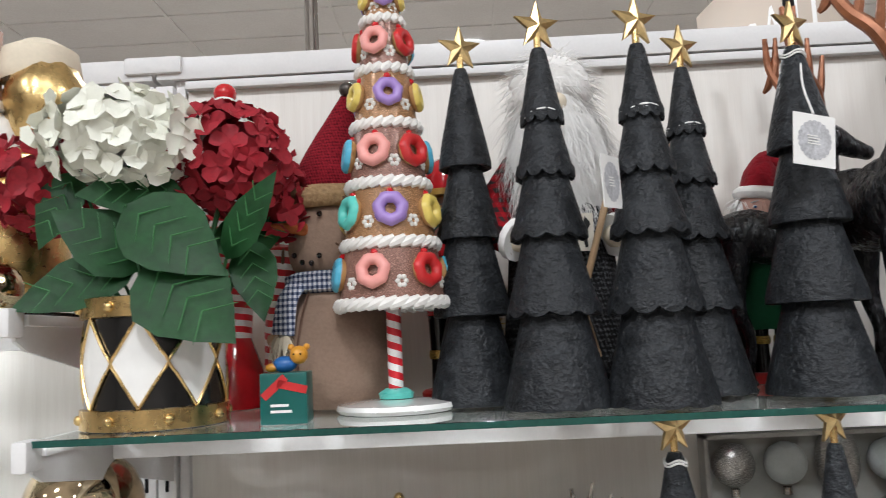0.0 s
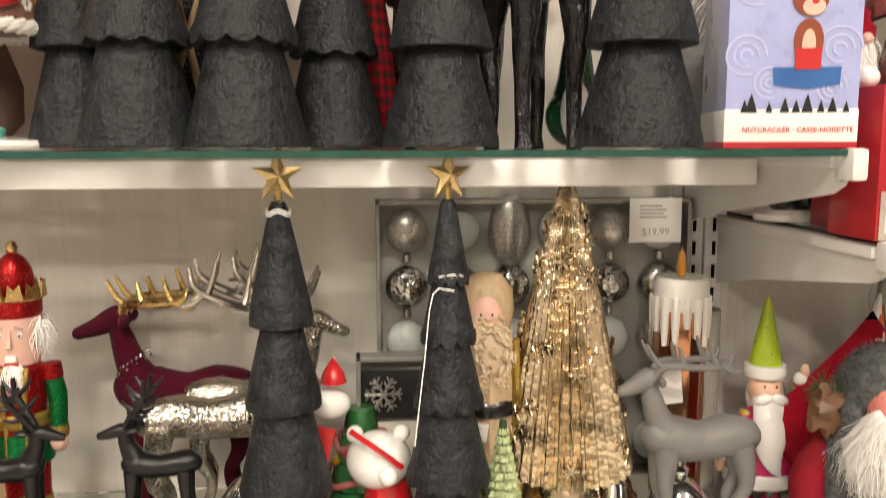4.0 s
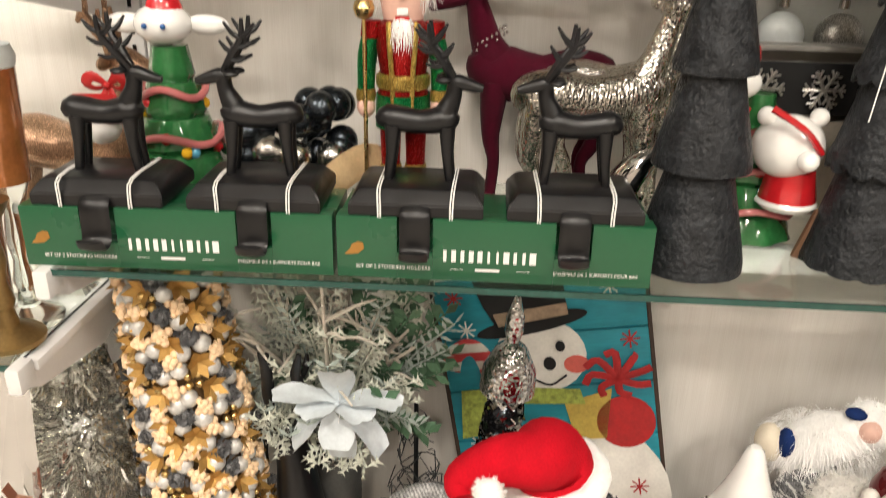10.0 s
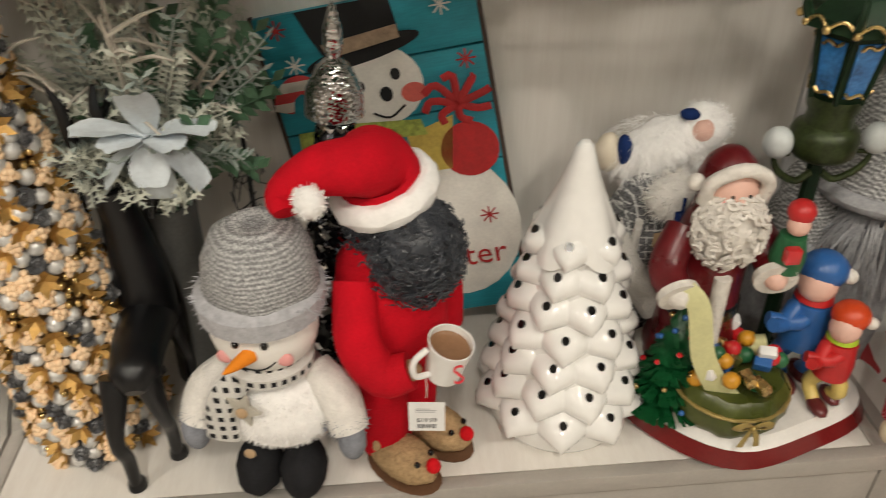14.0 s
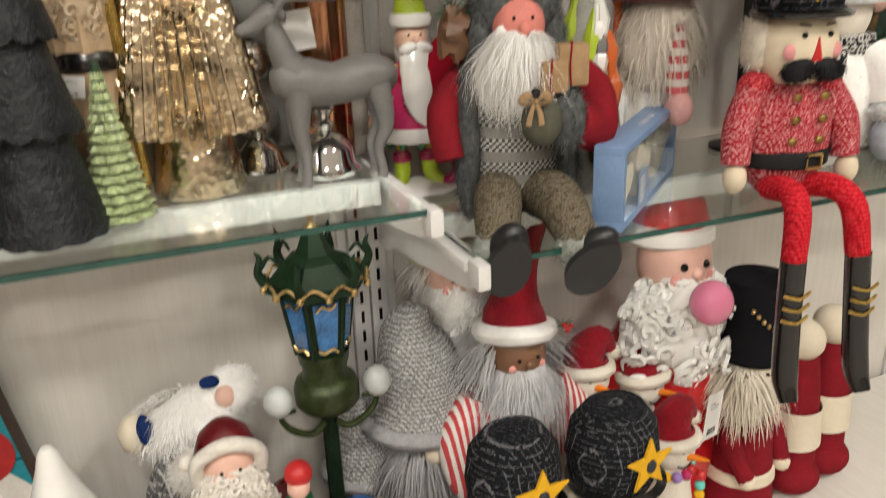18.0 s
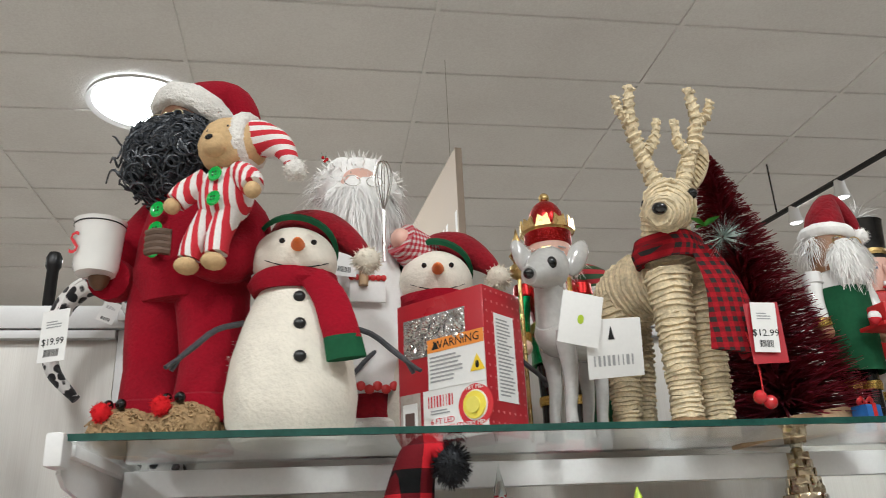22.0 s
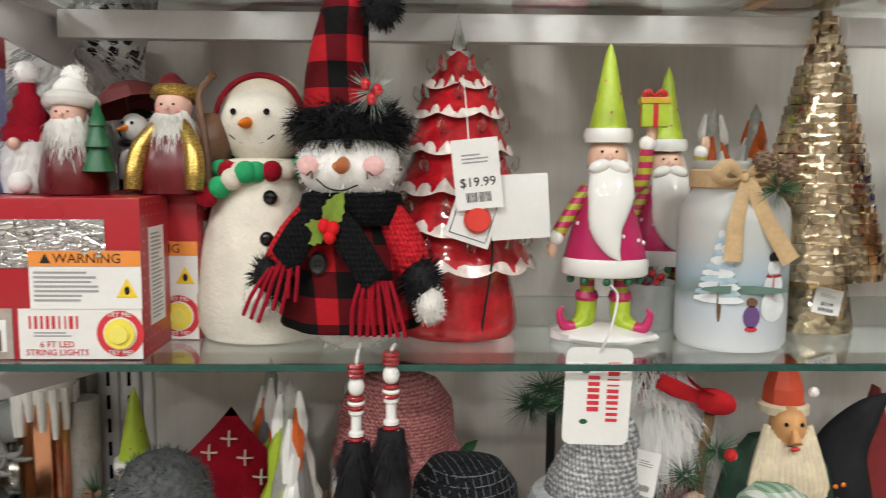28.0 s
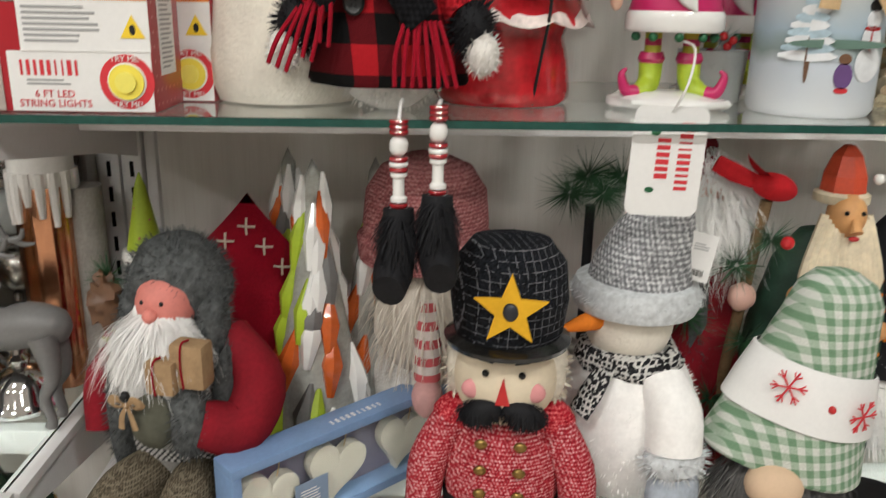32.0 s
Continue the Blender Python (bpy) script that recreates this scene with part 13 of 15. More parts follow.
def whimsy_santa(x, y, z, rz, h=0.298, gift=True, tag=False, small=False):
    """A tall thin Santa with a lime cone hat, magenta coat and curled boots."""
    root = thing("whimsy_santa", "magenta and lime resin Santa with cone hat and curled boots", "santa figurine", (x, y, z), rz, "magenta Santas")
    k = h / 0.298
    P = lambda *q: tuple(v * k for v in q)
    part("snow_base", ball(B_(), P(0, 0, 0.006), P(0.055, 0.04, 0.011), 22, 10, lump=0.15), GLAZE, root)
    sock = stripes("lime_magenta_sock", (0.45, 0.02, 0.1), (0.42, 0.42, 0.03), 0.012, 2, 0.4)
    for s in (-1, 1):
        lg = part("leg", lathe(B_(), [(0, 0.035 * k), (0.0075 * k, 0.035 * k), (0.0075 * k, 0.075 * k), (0, 0.076 * k)], 12, P(s * 0.017, 0, 0)), sock, root)
        part("boot", tube(B_(), [P(s * 0.017, 0.004, 0.045), P(s * 0.018, 0, 0.025), P(s * 0.024, -0.008, 0.016), P(s * 0.032, -0.014, 0.015)], [0.011 * k, 0.01 * k, 0.01 * k, 0.007 * k], 12, 4), LIME, lg)
        part("toe", tube(B_(), [P(s * 0.03, -0.013, 0.015), P(s * 0.04, -0.016, 0.017), P(s * 0.045, -0.017, 0.03), P(s * 0.041, -0.017, 0.036)], [0.007 * k, 0.0055 * k, 0.0035 * k, 0.0015 * k], 10, 4), MAGENTA, lg)
        part("boot_cuff", lathe(B_(), [(0.0105 * k, 0.04 * k), (0.0125 * k, 0.044 * k), (0.0105 * k, 0.05 * k)], 12, P(s * 0.017, 0.003, 0)), MAGENTA, lg)
    coat = part("coat", lathe(B_(), [(0, 0.07 * k), (0.042 * k, 0.07 * k), (0.0425 * k, 0.082 * k), (0.033 * k, 0.12 * k), (0.022 * k, 0.155 * k), (0.01 * k, 0.168 * k), (0, 0.17 * k)], 32, m=Matrix.Diagonal((1, 0.8, 1, 1))), MAGENTA, root)
    part("hem", lathe(B_(), [(0.042 * k, 0.068 * k), (0.044 * k, 0.07 * k), (0.044 * k, 0.083 * k), (0.042 * k, 0.086 * k)], 32, m=Matrix.Diagonal((1, 0.8, 1, 1))), GLAZE, coat)
    for i in range(18):
        a, t = i * 2.399, 0.1 + (i * 0.618 % 1) * 0.05
        r = float(np.interp(t, (0.082, 0.12, 0.155), (0.0425, 0.033, 0.022)))
        part("dot", ball(B_(), P(r * math.cos(a), r * 0.8 * math.sin(a), t), 0.0023 * k, 8, 6), GLAZE, coat)
    for i in range(5):
        a = math.pi * (1.1 + 0.2 * i)
        part("bell", ball(B_(), P(0.036 * math.cos(a), 0.03 * math.sin(a), 0.064), 0.0042 * k, 10, 8), GREEN, coat)
    hd = part("head", ball(B_(), P(0, -0.002, 0.185), P(0.02, 0.019, 0.022), 20, 14), mat("pale_flesh_enamel", (0.76, 0.5, 0.36), 0.35), root)
    part("beard", tube(B_(), [P(0.002, -0.014, 0.178), P(0.002, -0.026, 0.15), P(-0.002, -0.032, 0.12), P(0.004, -0.034, 0.098), P(0.012, -0.034, 0.086)], [0.021 * k, 0.023 * k, 0.017 * k, 0.009 * k, 0.001 * k], 18, 5, flat=0.5), GLAZE, hd, "smooth white beard")
    part("hair", ball(B_(), P(0.004, 0.006, 0.175), P(0.0235, 0.017, 0.032), 20, 14), GLAZE, hd)
    for s in (-1, 1):
        part("moustache", ball(B_(), P(s * 0.0095, -0.025, 0.178), P(0.0115, 0.006, 0.0065), 12, 8, rot=Matrix.Rotation(s * 0.3, 3, "Y")), GLAZE, hd)
        part("eye", ball(B_(), P(s * 0.007, -0.0205, 0.192), 0.0014 * k, 8, 6), EYE_M, hd)
    part("nose", ball(B_(), P(0, -0.0235, 0.186), 0.004 * k, 10, 8), FLESH, hd)
    part("hat_brim", lathe(B_(), [(0.017 * k, 0.2 * k), (0.0235 * k, 0.201 * k), (0.0255 * k, 0.208 * k), (0.0235 * k, 0.215 * k), (0.017 * k, 0.216 * k)], 26), GLAZE, hd)
    hat = part("hat", lathe(B_(), [(0.0195 * k, 0.214 * k), (0.012 * k, 0.25 * k), (0.0055 * k, 0.285 * k), (0.001 * k, 0.298 * k), (0, 0.2985 * k)], 24), LIME, hd)
    for i in range(10):
        a, t = i * 2.399, i / 10
        part("dot", ball(B_(), P((0.0185 - 0.0135 * t) * math.cos(a), (0.0185 - 0.0135 * t) * math.sin(a), 0.218 + 0.062 * t), 0.0014 * k, 6, 4), MAGENTA, hat)
    for s, pts in ((-1, [(-0.018, 0, 0.155), (-0.036, -0.006, 0.13), (-0.05, -0.012, 0.106)]), (1, [(0.018, 0, 0.155), (0.034, -0.008, 0.165), (0.037, -0.014, 0.2)])):
        a = part("arm", tube(B_(), [P(*q) for q in pts], [0.0085 * k, 0.0075 * k, 0.007 * k], 12, 4), sock, root)
        e = Vector(P(*pts[-1]))
        part("cuff", ball(B_(), e, 0.0085 * k, 12, 8), GLAZE, a)
        part("hand", ball(B_(), e + Vector(P(s * 0.004, -0.002, -0.012 if s < 0 else 0.01)), P(0.0055, 0.0045, 0.009), 10, 8), mat("pale_flesh_enamel", (0.76, 0.5, 0.36), 0.35), a)
    if gift:
        g = part("gift", box(B_(), P(0.026, 0.024, 0.026), P(0.042, -0.016, 0.216), bev=0.0015), LIME, root, "lime gift with red ribbon")
        part("ribbon", box(B_(), P(0.005, 0.025, 0.0268), P(0.042, -0.016, 0.2157), bev=0.0003), RED, g)
        part("ribbon", box(B_(), P(0.027, 0.005, 0.0268), P(0.042, -0.016, 0.2157), bev=0.0003), RED, g)
        part("lid", box(B_(), P(0.029, 0.027, 0.006), P(0.042, -0.016, 0.238), bev=0.001), mat("orange_lime_enamel", (0.62, 0.42, 0.03), 0.4), g)
        bow(g, P(0.042, -0.016, 0.246), 0.02 * k, RED, False)
    return root


def scene_jar():
    root = thing("scene_jar", "frosted glass jar painted with a snowman in a snowy wood", "jar", (1.508, 0.84, RM), 0)
    t = Tree("painted_frosted_jar")
    z = t.xyz()[2]
    n = t.noise(22, 4)
    zz = t.math("ADD", z, t.math("MULTIPLY", n, 0.03))
    t.color(t.ramp(t.math("MULTIPLY", zz, 5.2), ((0.1, (0.74, 0.76, 0.78)), (0.3, (0.62, 0.68, 0.75)), (0.38, (0.26, 0.33, 0.32)), (0.46, (0.4, 0.5, 0.58)), (0.64, (0.52, 0.53, 0.51)))))
    t.set(Roughness=0.35)
    r = 0.054
    part("glass", lathe(B_(), [(0, 0), (r * 0.93, 0), (r, 0.006), (r, 0.125), (r * 0.97, 0.138), (r * 0.8, 0.15), (r * 0.76, 0.155), (r * 0.76, 0.178), (r * 0.79, 0.18), (r * 0.79, 0.184), (r * 0.72, 0.184), (r * 0.7, 0.15), (0, 0.148)], 40), t.m, root)
    rnd = random.Random(4)

    def dab(name, u, z, su, sz, m, n=14):
        a = -math.pi / 2 + (u - 0.008) / r
        u, su, sz = u - 0.006, su * 1.35, sz * 1.3
        part(name, prism(B_(), disc_poly(su, sz, n), 0.0008, Matrix.Translation((r * 1.006 * math.cos(a), r * 1.006 * math.sin(a), z)) @ Matrix.Rotation(a + math.pi / 2, 4, "Z")), m, root)

    snow = mat("painted_snow", (0.8, 0.82, 0.84), 0.4, 0, 0.12, 60, 0.1)
    pale = mat("painted_pale_blue", (0.45, 0.58, 0.66), 0.4, 0, 0.3, 90, 0.1)
    dab("painted_trunk", -0.022, 0.05, 0.0016, 0.016, BROWN)
    for i in range(11):
        w = 0.018 * (1 - i / 11.5)
        dab("painted_branch", -0.022 + rnd.uniform(-0.002, 0.002), 0.052 + i * 0.0062, w, 0.0036, pale if i % 2 else snow, 9)
    for u, z, a, b in ((0.03, 0.046, 0.011, 0.012), (0.03, 0.066, 0.0085, 0.009), (0.03, 0.082, 0.006, 0.0062)):
        dab("painted_snowman", u, z, a, b, snow)
    dab("painted_hat", 0.03, 0.093, 0.005, 0.004, INK)
    dab("painted_scarf", 0.03, 0.075, 0.007, 0.0016, RED)
    dab("painted_scarf", 0.031, 0.066, 0.0018, 0.008, RED)
    dab("painted_bear", 0.008, 0.036, 0.006, 0.0085, mat("painted_violet", (0.14, 0.07, 0.22), 0.5))
    dab("painted_bear", 0.008, 0.05, 0.004, 0.0036, BROWN)
    dab("painted_boot", 0.008, 0.024, 0.0045, 0.002, REDINK)
    dab("painted_hedge", 0.0, 0.062, 0.03, 0.003, mat("painted_hedge_green", (0.12, 0.2, 0.16), 0.5))
    jb = part("jute_band", lathe(B_(), [(r * 0.78, 0.157), (r * 0.815, 0.158), (r * 0.815, 0.174), (r * 0.78, 0.176)], 30), JUTE, root)
    bow(jb, (-0.01, -r * 0.84, 0.168), 0.052, JUTE, False)
    for s in (-1, 1):
        part("bow_tail", tube(B_(), [(-0.006, -r * 0.86, 0.168), (s * 0.014 - 0.004, -r * 1.0, 0.13), (s * 0.018 - 0.004 + 0.02 * (s > 0), -r * 1.06, 0.09)], [0.006, 0.008, 0.009], 10, 4, flat=0.2), JUTE, jb)
    sprig(jb, (0.02, -r * 0.98, 0.158), 110, 0.03, 0, 9)
    for x, z in ((0.006, 0.183), (0.028, 0.178)):
        bm = ball(B_(), (x, -r * 0.95, z), (0.009, 0.008, 0.01), 12, 8)
        for i in range(34):
            a, q = i * 2.399, 1 - 2 * (i + 0.5) / 34
            s = math.sqrt(1 - q * q)
            ball(bm, (x + 0.009 * s * math.cos(a), -r * 0.95 + 0.008 * s * math.sin(a), z + 0.01 * q), (0.0028, 0.0028, 0.0016), 6, 4)
        part("pine_cone", bm, mat("frosted_pine_cone", (0.22, 0.15, 0.1), 0.8, 0, 0.5, 120, 0.4), jb)


def spotted_fawn():
    root = thing("spotted_fawn", "brown glazed fawn with a burgundy bow and gold bell", "fawn figurine", (1.746, 0.865, RM), -24)
    root.scale = (1.06, 1.06, 1.06)
    t = Tree("speckled_brown_fawn_glaze")
    z = t.xyz()[2]
    n = t.noise(70, 3)
    c = t.ramp(t.math("ADD", t.math("MULTIPLY", z, 4.2), t.math("MULTIPLY", n, 0.14)), ((0.22, (0.72, 0.64, 0.52)), (0.4, (0.4, 0.17, 0.05)), (0.52, (0.24, 0.11, 0.045)), (0.92, (0.22, 0.14, 0.085))))
    t.color(t.mix(t.ramp(t.noise(520, 1), ((0.6, (0, 0, 0)), (0.66, (1, 1, 1)))), c, (0.6, 0.54, 0.47)))
    t.set(Roughness=0.12, Coat_Weight=0.6)
    t.bump(n, 0.2, 0.001)
    m = t.m
    part("body", tube(B_(), [(0.02, 0.06, 0.09), (0.014, 0.045, 0.105), (0.004, 0.01, 0.108), (0, -0.018, 0.108), (0, -0.03, 0.12)], [0.014, 0.032, 0.034, 0.032, 0.016], 20, 4), m, root)
    part("neck", tube(B_(), [(0, -0.01, 0.115), (0, -0.02, 0.145), (0, -0.026, 0.17)], [0.027, 0.018, 0.016], 16, 4), m, root)
    hd = part("head", tube(B_(), [(0, -0.005, 0.185), (0, -0.022, 0.188), (0, -0.05, 0.174), (0, -0.064, 0.169)], [0.016, 0.027, 0.017, 0.011], 18, 4), m, root)
    part("nose", ball(B_(), (0, -0.068, 0.173), (0.0075, 0.005, 0.0055), 12, 8), BLACKGLOSS, hd)
    for s in (-1, 1):
        part("eye", ball(B_(), (s * 0.02, -0.038, 0.19), (0.004, 0.006, 0.006), 12, 8), EYE_M, hd)
        e = part("ear", ball(B_(), (s * 0.034, -0.012, 0.223), (0.016, 0.006, 0.027), 16, 12, rot=Matrix.Rotation(s * 0.7, 3, "Y")), m, hd)
        part("ear_lining", ball(B_(), (s * 0.034, -0.016, 0.223), (0.0125, 0.004, 0.022), 14, 10, rot=Matrix.Rotation(s * 0.7, 3, "Y")), mat("peach_glaze", (0.6, 0.3, 0.17), 0.15, 0, 0.2, 30, 0, coat=0.5), e)
        for y in (-0.025, 0.045):
            lg = part("leg", tube(B_(), [(s * 0.022, y, 0.1), (s * 0.027, y, 0.055), (s * 0.028, y - 0.002, 0.006)], [0.015, 0.0085, 0.0075], 12, 4), m, root)
            part("hoof", lathe(B_(), [(0, 0), (0.0085, 0), (0.008, 0.009), (0, 0.01)], 12, (s * 0.028, y - 0.002, 0)), BLACKGLOSS, lg)
    for i in range(16):
        a = i * 2.4
        part("spot", ball(B_(), (0.006 + 0.033 * math.cos(a), -0.005 + (i % 6) * 0.009, 0.112 + 0.026 * math.sin(a)), 0.0025, 8, 6), CREAM, root)
    b = part("collar", lathe(B_(), [(0.018, 0.144), (0.024, 0.147), (0.024, 0.156), (0.018, 0.16)], 22, (0, -0.022, 0)), DARKRED, root)
    bm = B_()
    for s in (-1, 1):
        box(bm, (0.034, 0.012, 0.02), m=Matrix.Translation((s * 0.019, -0.048, 0.141)) @ Matrix.Rotation(s * -0.18, 4, "Y"), bev=0.005)
    box(bm, (0.012, 0.016, 0.014), (0, -0.05, 0.144), bev=0.003)
    part("bow", bm, DARKRED, b, "burgundy ribbon bow")
    part("bow_tail", tube(B_(), [(-0.006, -0.048, 0.142), (-0.02, -0.054, 0.122), (-0.03, -0.052, 0.1)], [0.008, 0.011, 0.012], 10, 3, flat=0.25), DARKRED, b)
    part("bell", ball(B_(), (0.002, -0.052, 0.112), (0.0085, 0.0085, 0.0095), 14, 10), GOLD, b)
    price_tag(root, (0.05, -0.06, 0.125), 0.016, 0.05, -30, -24)


def snow_globe(x, y):
    root = thing("snow_globe", "blue snow globe with a golden deer under black antlers", "snow globe", (x, y, RM), 0)
    part("base", lathe(B_(), [(0, 0), (0.086, 0), (0.09, 0.01), (0.08, 0.03), (0.074, 0.034), (0.07, 0.044), (0, 0.046)], 36), mat("bronze_black_resin", (0.02, 0.017, 0.015), 0.45, 0, 0.3, 40, 0.2), root)
    gb = part("globe", ball(B_(), (0, 0, 0.112), (0.083, 0.083, 0.08), 34, 22), mat("deep_blue_globe", (0.008, 0.035, 0.2), 0.05, 0, 0.3, 18, 0, coat=1.0), root, "deep blue glass globe")
    rnd = random.Random(2)
    for i in range(36):
        a, q = rnd.uniform(3.4, 6.0), rnd.uniform(-0.3, 0.8)
        s = math.sqrt(1 - q * q) * 0.0832
        part("snow_fleck", ball(B_(), (s * math.cos(a), s * math.sin(a), 0.112 + 0.0802 * q), 0.0011, 6, 4), WHITE, gb)
    part("snow_bank", ball(B_(), (0, -0.026, 0.062), (0.058, 0.052, 0.012), 20, 8), GLAZE, gb)
    gd = mat("golden_deer_resin", (0.5, 0.26, 0.08), 0.35, 0, 0.2, 40, 0.1)
    bm = tube(B_(), [(-0.022, -0.078, 0.098), (0.0, -0.079, 0.1), (0.012, -0.079, 0.102), (0.016, -0.079, 0.12), (0.012, -0.081, 0.126), (0.004, -0.083, 0.124)], [0.006, 0.0085, 0.007, 0.004, 0.005, 0.002], 10, 4)
    for x0 in (-0.02, -0.012, 0.006, 0.012):
        tube(bm, [(x0, -0.079, 0.096), (x0, -0.08, 0.07)], 0.0024, 6, 1)
    part("golden_deer", bm, gd, gb)
    for x0, hh in ((0.022, 0.075), (-0.03, 0.05)):
        part("pine", lathe(B_(), [(0, 0.07), (0.013, 0.07), (0.007, 0.07 + hh * 0.4), (0.01, 0.07 + hh * 0.4), (0, 0.07 + hh)], 12, (x0, -0.068, 0), ripple=lambda a, z: 0.2 * math.sin(a * 6)), GREEN, gb)
    cp = part("cap", lathe(B_(), [(0.03, 0.186), (0.028, 0.2), (0.016, 0.206), (0.013, 0.222), (0.006, 0.24), (0, 0.242)], 24), BLACK, root)
    for s in (-1, 1):
        part("antler", antler(B_(), None, [(0, 0, 0.236), (s * 0.03, 0, 0.25), (s * 0.07, -0.005, 0.262), (s * 0.1, -0.01, 0.3)], 0.0095, [(0.4, (s * 0.04, -0.01, 0.3)), (0.6, (s * 0.065, -0.012, 0.315)), (0.85, (s * 0.12, -0.01, 0.27)), (0.2, (s * 0.012, -0.012, 0.295))]), mat("black_flocked_antler", (0.01, 0.01, 0.01), 0.8, 0, 0.2, 60, 0.2), cp)


boxed_figurines()
scarf_snowman()
check_snowman()
red_ceramic_tree(1.232, 0.895, 0.335, 0.082)
W1S = whimsy_santa(1.381, 0.85, RM, -8, 0.298, True)
HT = part("hang_tag", prism(B_(), [(cx * 0.023 + 0.008 * math.cos(a), cz * 0.038 + 0.008 * math.sin(a)) for cx, cz, a0 in ((1, 1, 0), (-1, 1, 1), (-1, -1, 2), (1, -1, 3)) for a in [(a0 + k / 4) * math.pi / 2 for k in range(5)]], 0.0009, Matrix.Translation((0, 0, -0.046))), WHITE, W1S, "white hang tag with red lettering marks")
HT.matrix_world = pose(1.359, 0.762, RM + 0.012, 0, 2, 0)
HT.matrix_parent_inverse = W1S.matrix_basis.inverted()
bars("brand_mark", 10, 0.055, 0.011, REDINK, HT, (0.014, -0.0009, -0.046), 90, 90, 0, 2, True)
bars("brand_mark", 6, 0.036, 0.011, REDINK, HT, (-0.004, -0.0009, -0.046), 90, 90, 0, 5, True)
for zz in (-0.022, -0.07):
    part("holly_mark", prism(B_(), disc_poly(0.004, 0.0025, 10), 0.0004, Matrix.Translation((-0.012, -0.0008, zz))), GREEN, HT)
part("tag_string", tube(B_(), [(0, -0.001, -0.004), (0.006, -0.01, 0.02), (0.018, 0.02, 0.045), (0.02, 0.06, 0.05)], 0.0011, 6, 4), WHITE, HT)
whimsy_santa(1.472, 0.955, RM, -4, 0.288, False)
scene_jar()
GT = mercury_tree("gold_brick_tree", "gold mercury glass tree embossed with bricks", 1.628, 0.915, RM, 0.347, 0.071, 0.055, 0, MERCGOLD, 3, "bricks")
price_tag(GT, (-0.01, -0.042, 0.036), 0.034, 0.028, 0, 12, "$12.99")
for x, y, h in ((1.545, 1.01, 0.25), (1.605, 1.03, 0.255)):
    art_glass_tree(x, y, RM, h, 0.045)
spotted_fawn()
snow_globe(1.885, 0.955)
santa_figure("belt_santa_jar", "red Santa belly jar with black belt and white beard", (1.69, 1.02, RM), 0, 0.16, REDGLOSS, REDGLOSS, GLAZE, GLAZE, FLESH, True, 0.04, belt=True, trimbelow=False, count=200)
PC = thing("pine_cone_pick", "frosted pine cone and red berry pick in a glass cup", "decoration", (1.445, 0.92, RM), 0)
part("cup", lathe(B_(), [(0, 0), (0.03, 0), (0.034, 0.05), (0.032, 0.05), (0.028, 0.004), (0, 0.004)], 20), FROSTGLASS, PC)
sprig(PC, (0, -0.026, 0.06), 60, 0.022, 3, 12, FROST)

# ---- lower shelf of the second bay ----


def nordic():
    """Grey sweater knit with black and white bands."""
    t = Tree("grey_nordic_sweater")
    x, y, z = t.xyz()
    f = t.math("FRACT", t.math("DIVIDE", t.math("ADD", z, 10.0), 0.03))
    u = t.math("FRACT", t.math("DIVIDE", t.math("ADD", x, 10.0), 0.008))
    v = t.math("FRACT", t.math("DIVIDE", t.math("ADD", z, 10.0), 0.0075))
    chk = t.math("ABSOLUTE", t.math("SUBTRACT", t.math("GREATER_THAN", u, 0.5), t.math("GREATER_THAN", v, 0.5)))
    band = t.math("GREATER_THAN", f, 0.5)
    col = t.mix(band, (0.28, 0.27, 0.25), t.mix(chk, (0.015, 0.015, 0.017), (0.6, 0.58, 0.55)))
    n = t.noise(420, 2)
    t.color(t.mix(0.4, col, t.ramp(n, ((0.3, (0.4,) * 3), (0.7, (1, 1, 1)))), "MULTIPLY"))
    t.set(Roughness=0.95)
    t.bump(n, 0.7, 0.002)
    return t.m


SALTFUR = mat("grey_faux_fur", (0.1, 0.105, 0.105), 0.9, 0, 0.6, 110, 0.8, 260, dist=0.004)


def fur_ball(name, parent, c, r, m, n=700, ln=0.009, w=0.0008, lump=0.1):
    bm = ball(B_(), c, r, 20, 14, lump=lump)
    fuzz(bm, c, r, n, ln, w)
    return part(name, bm, m, parent)


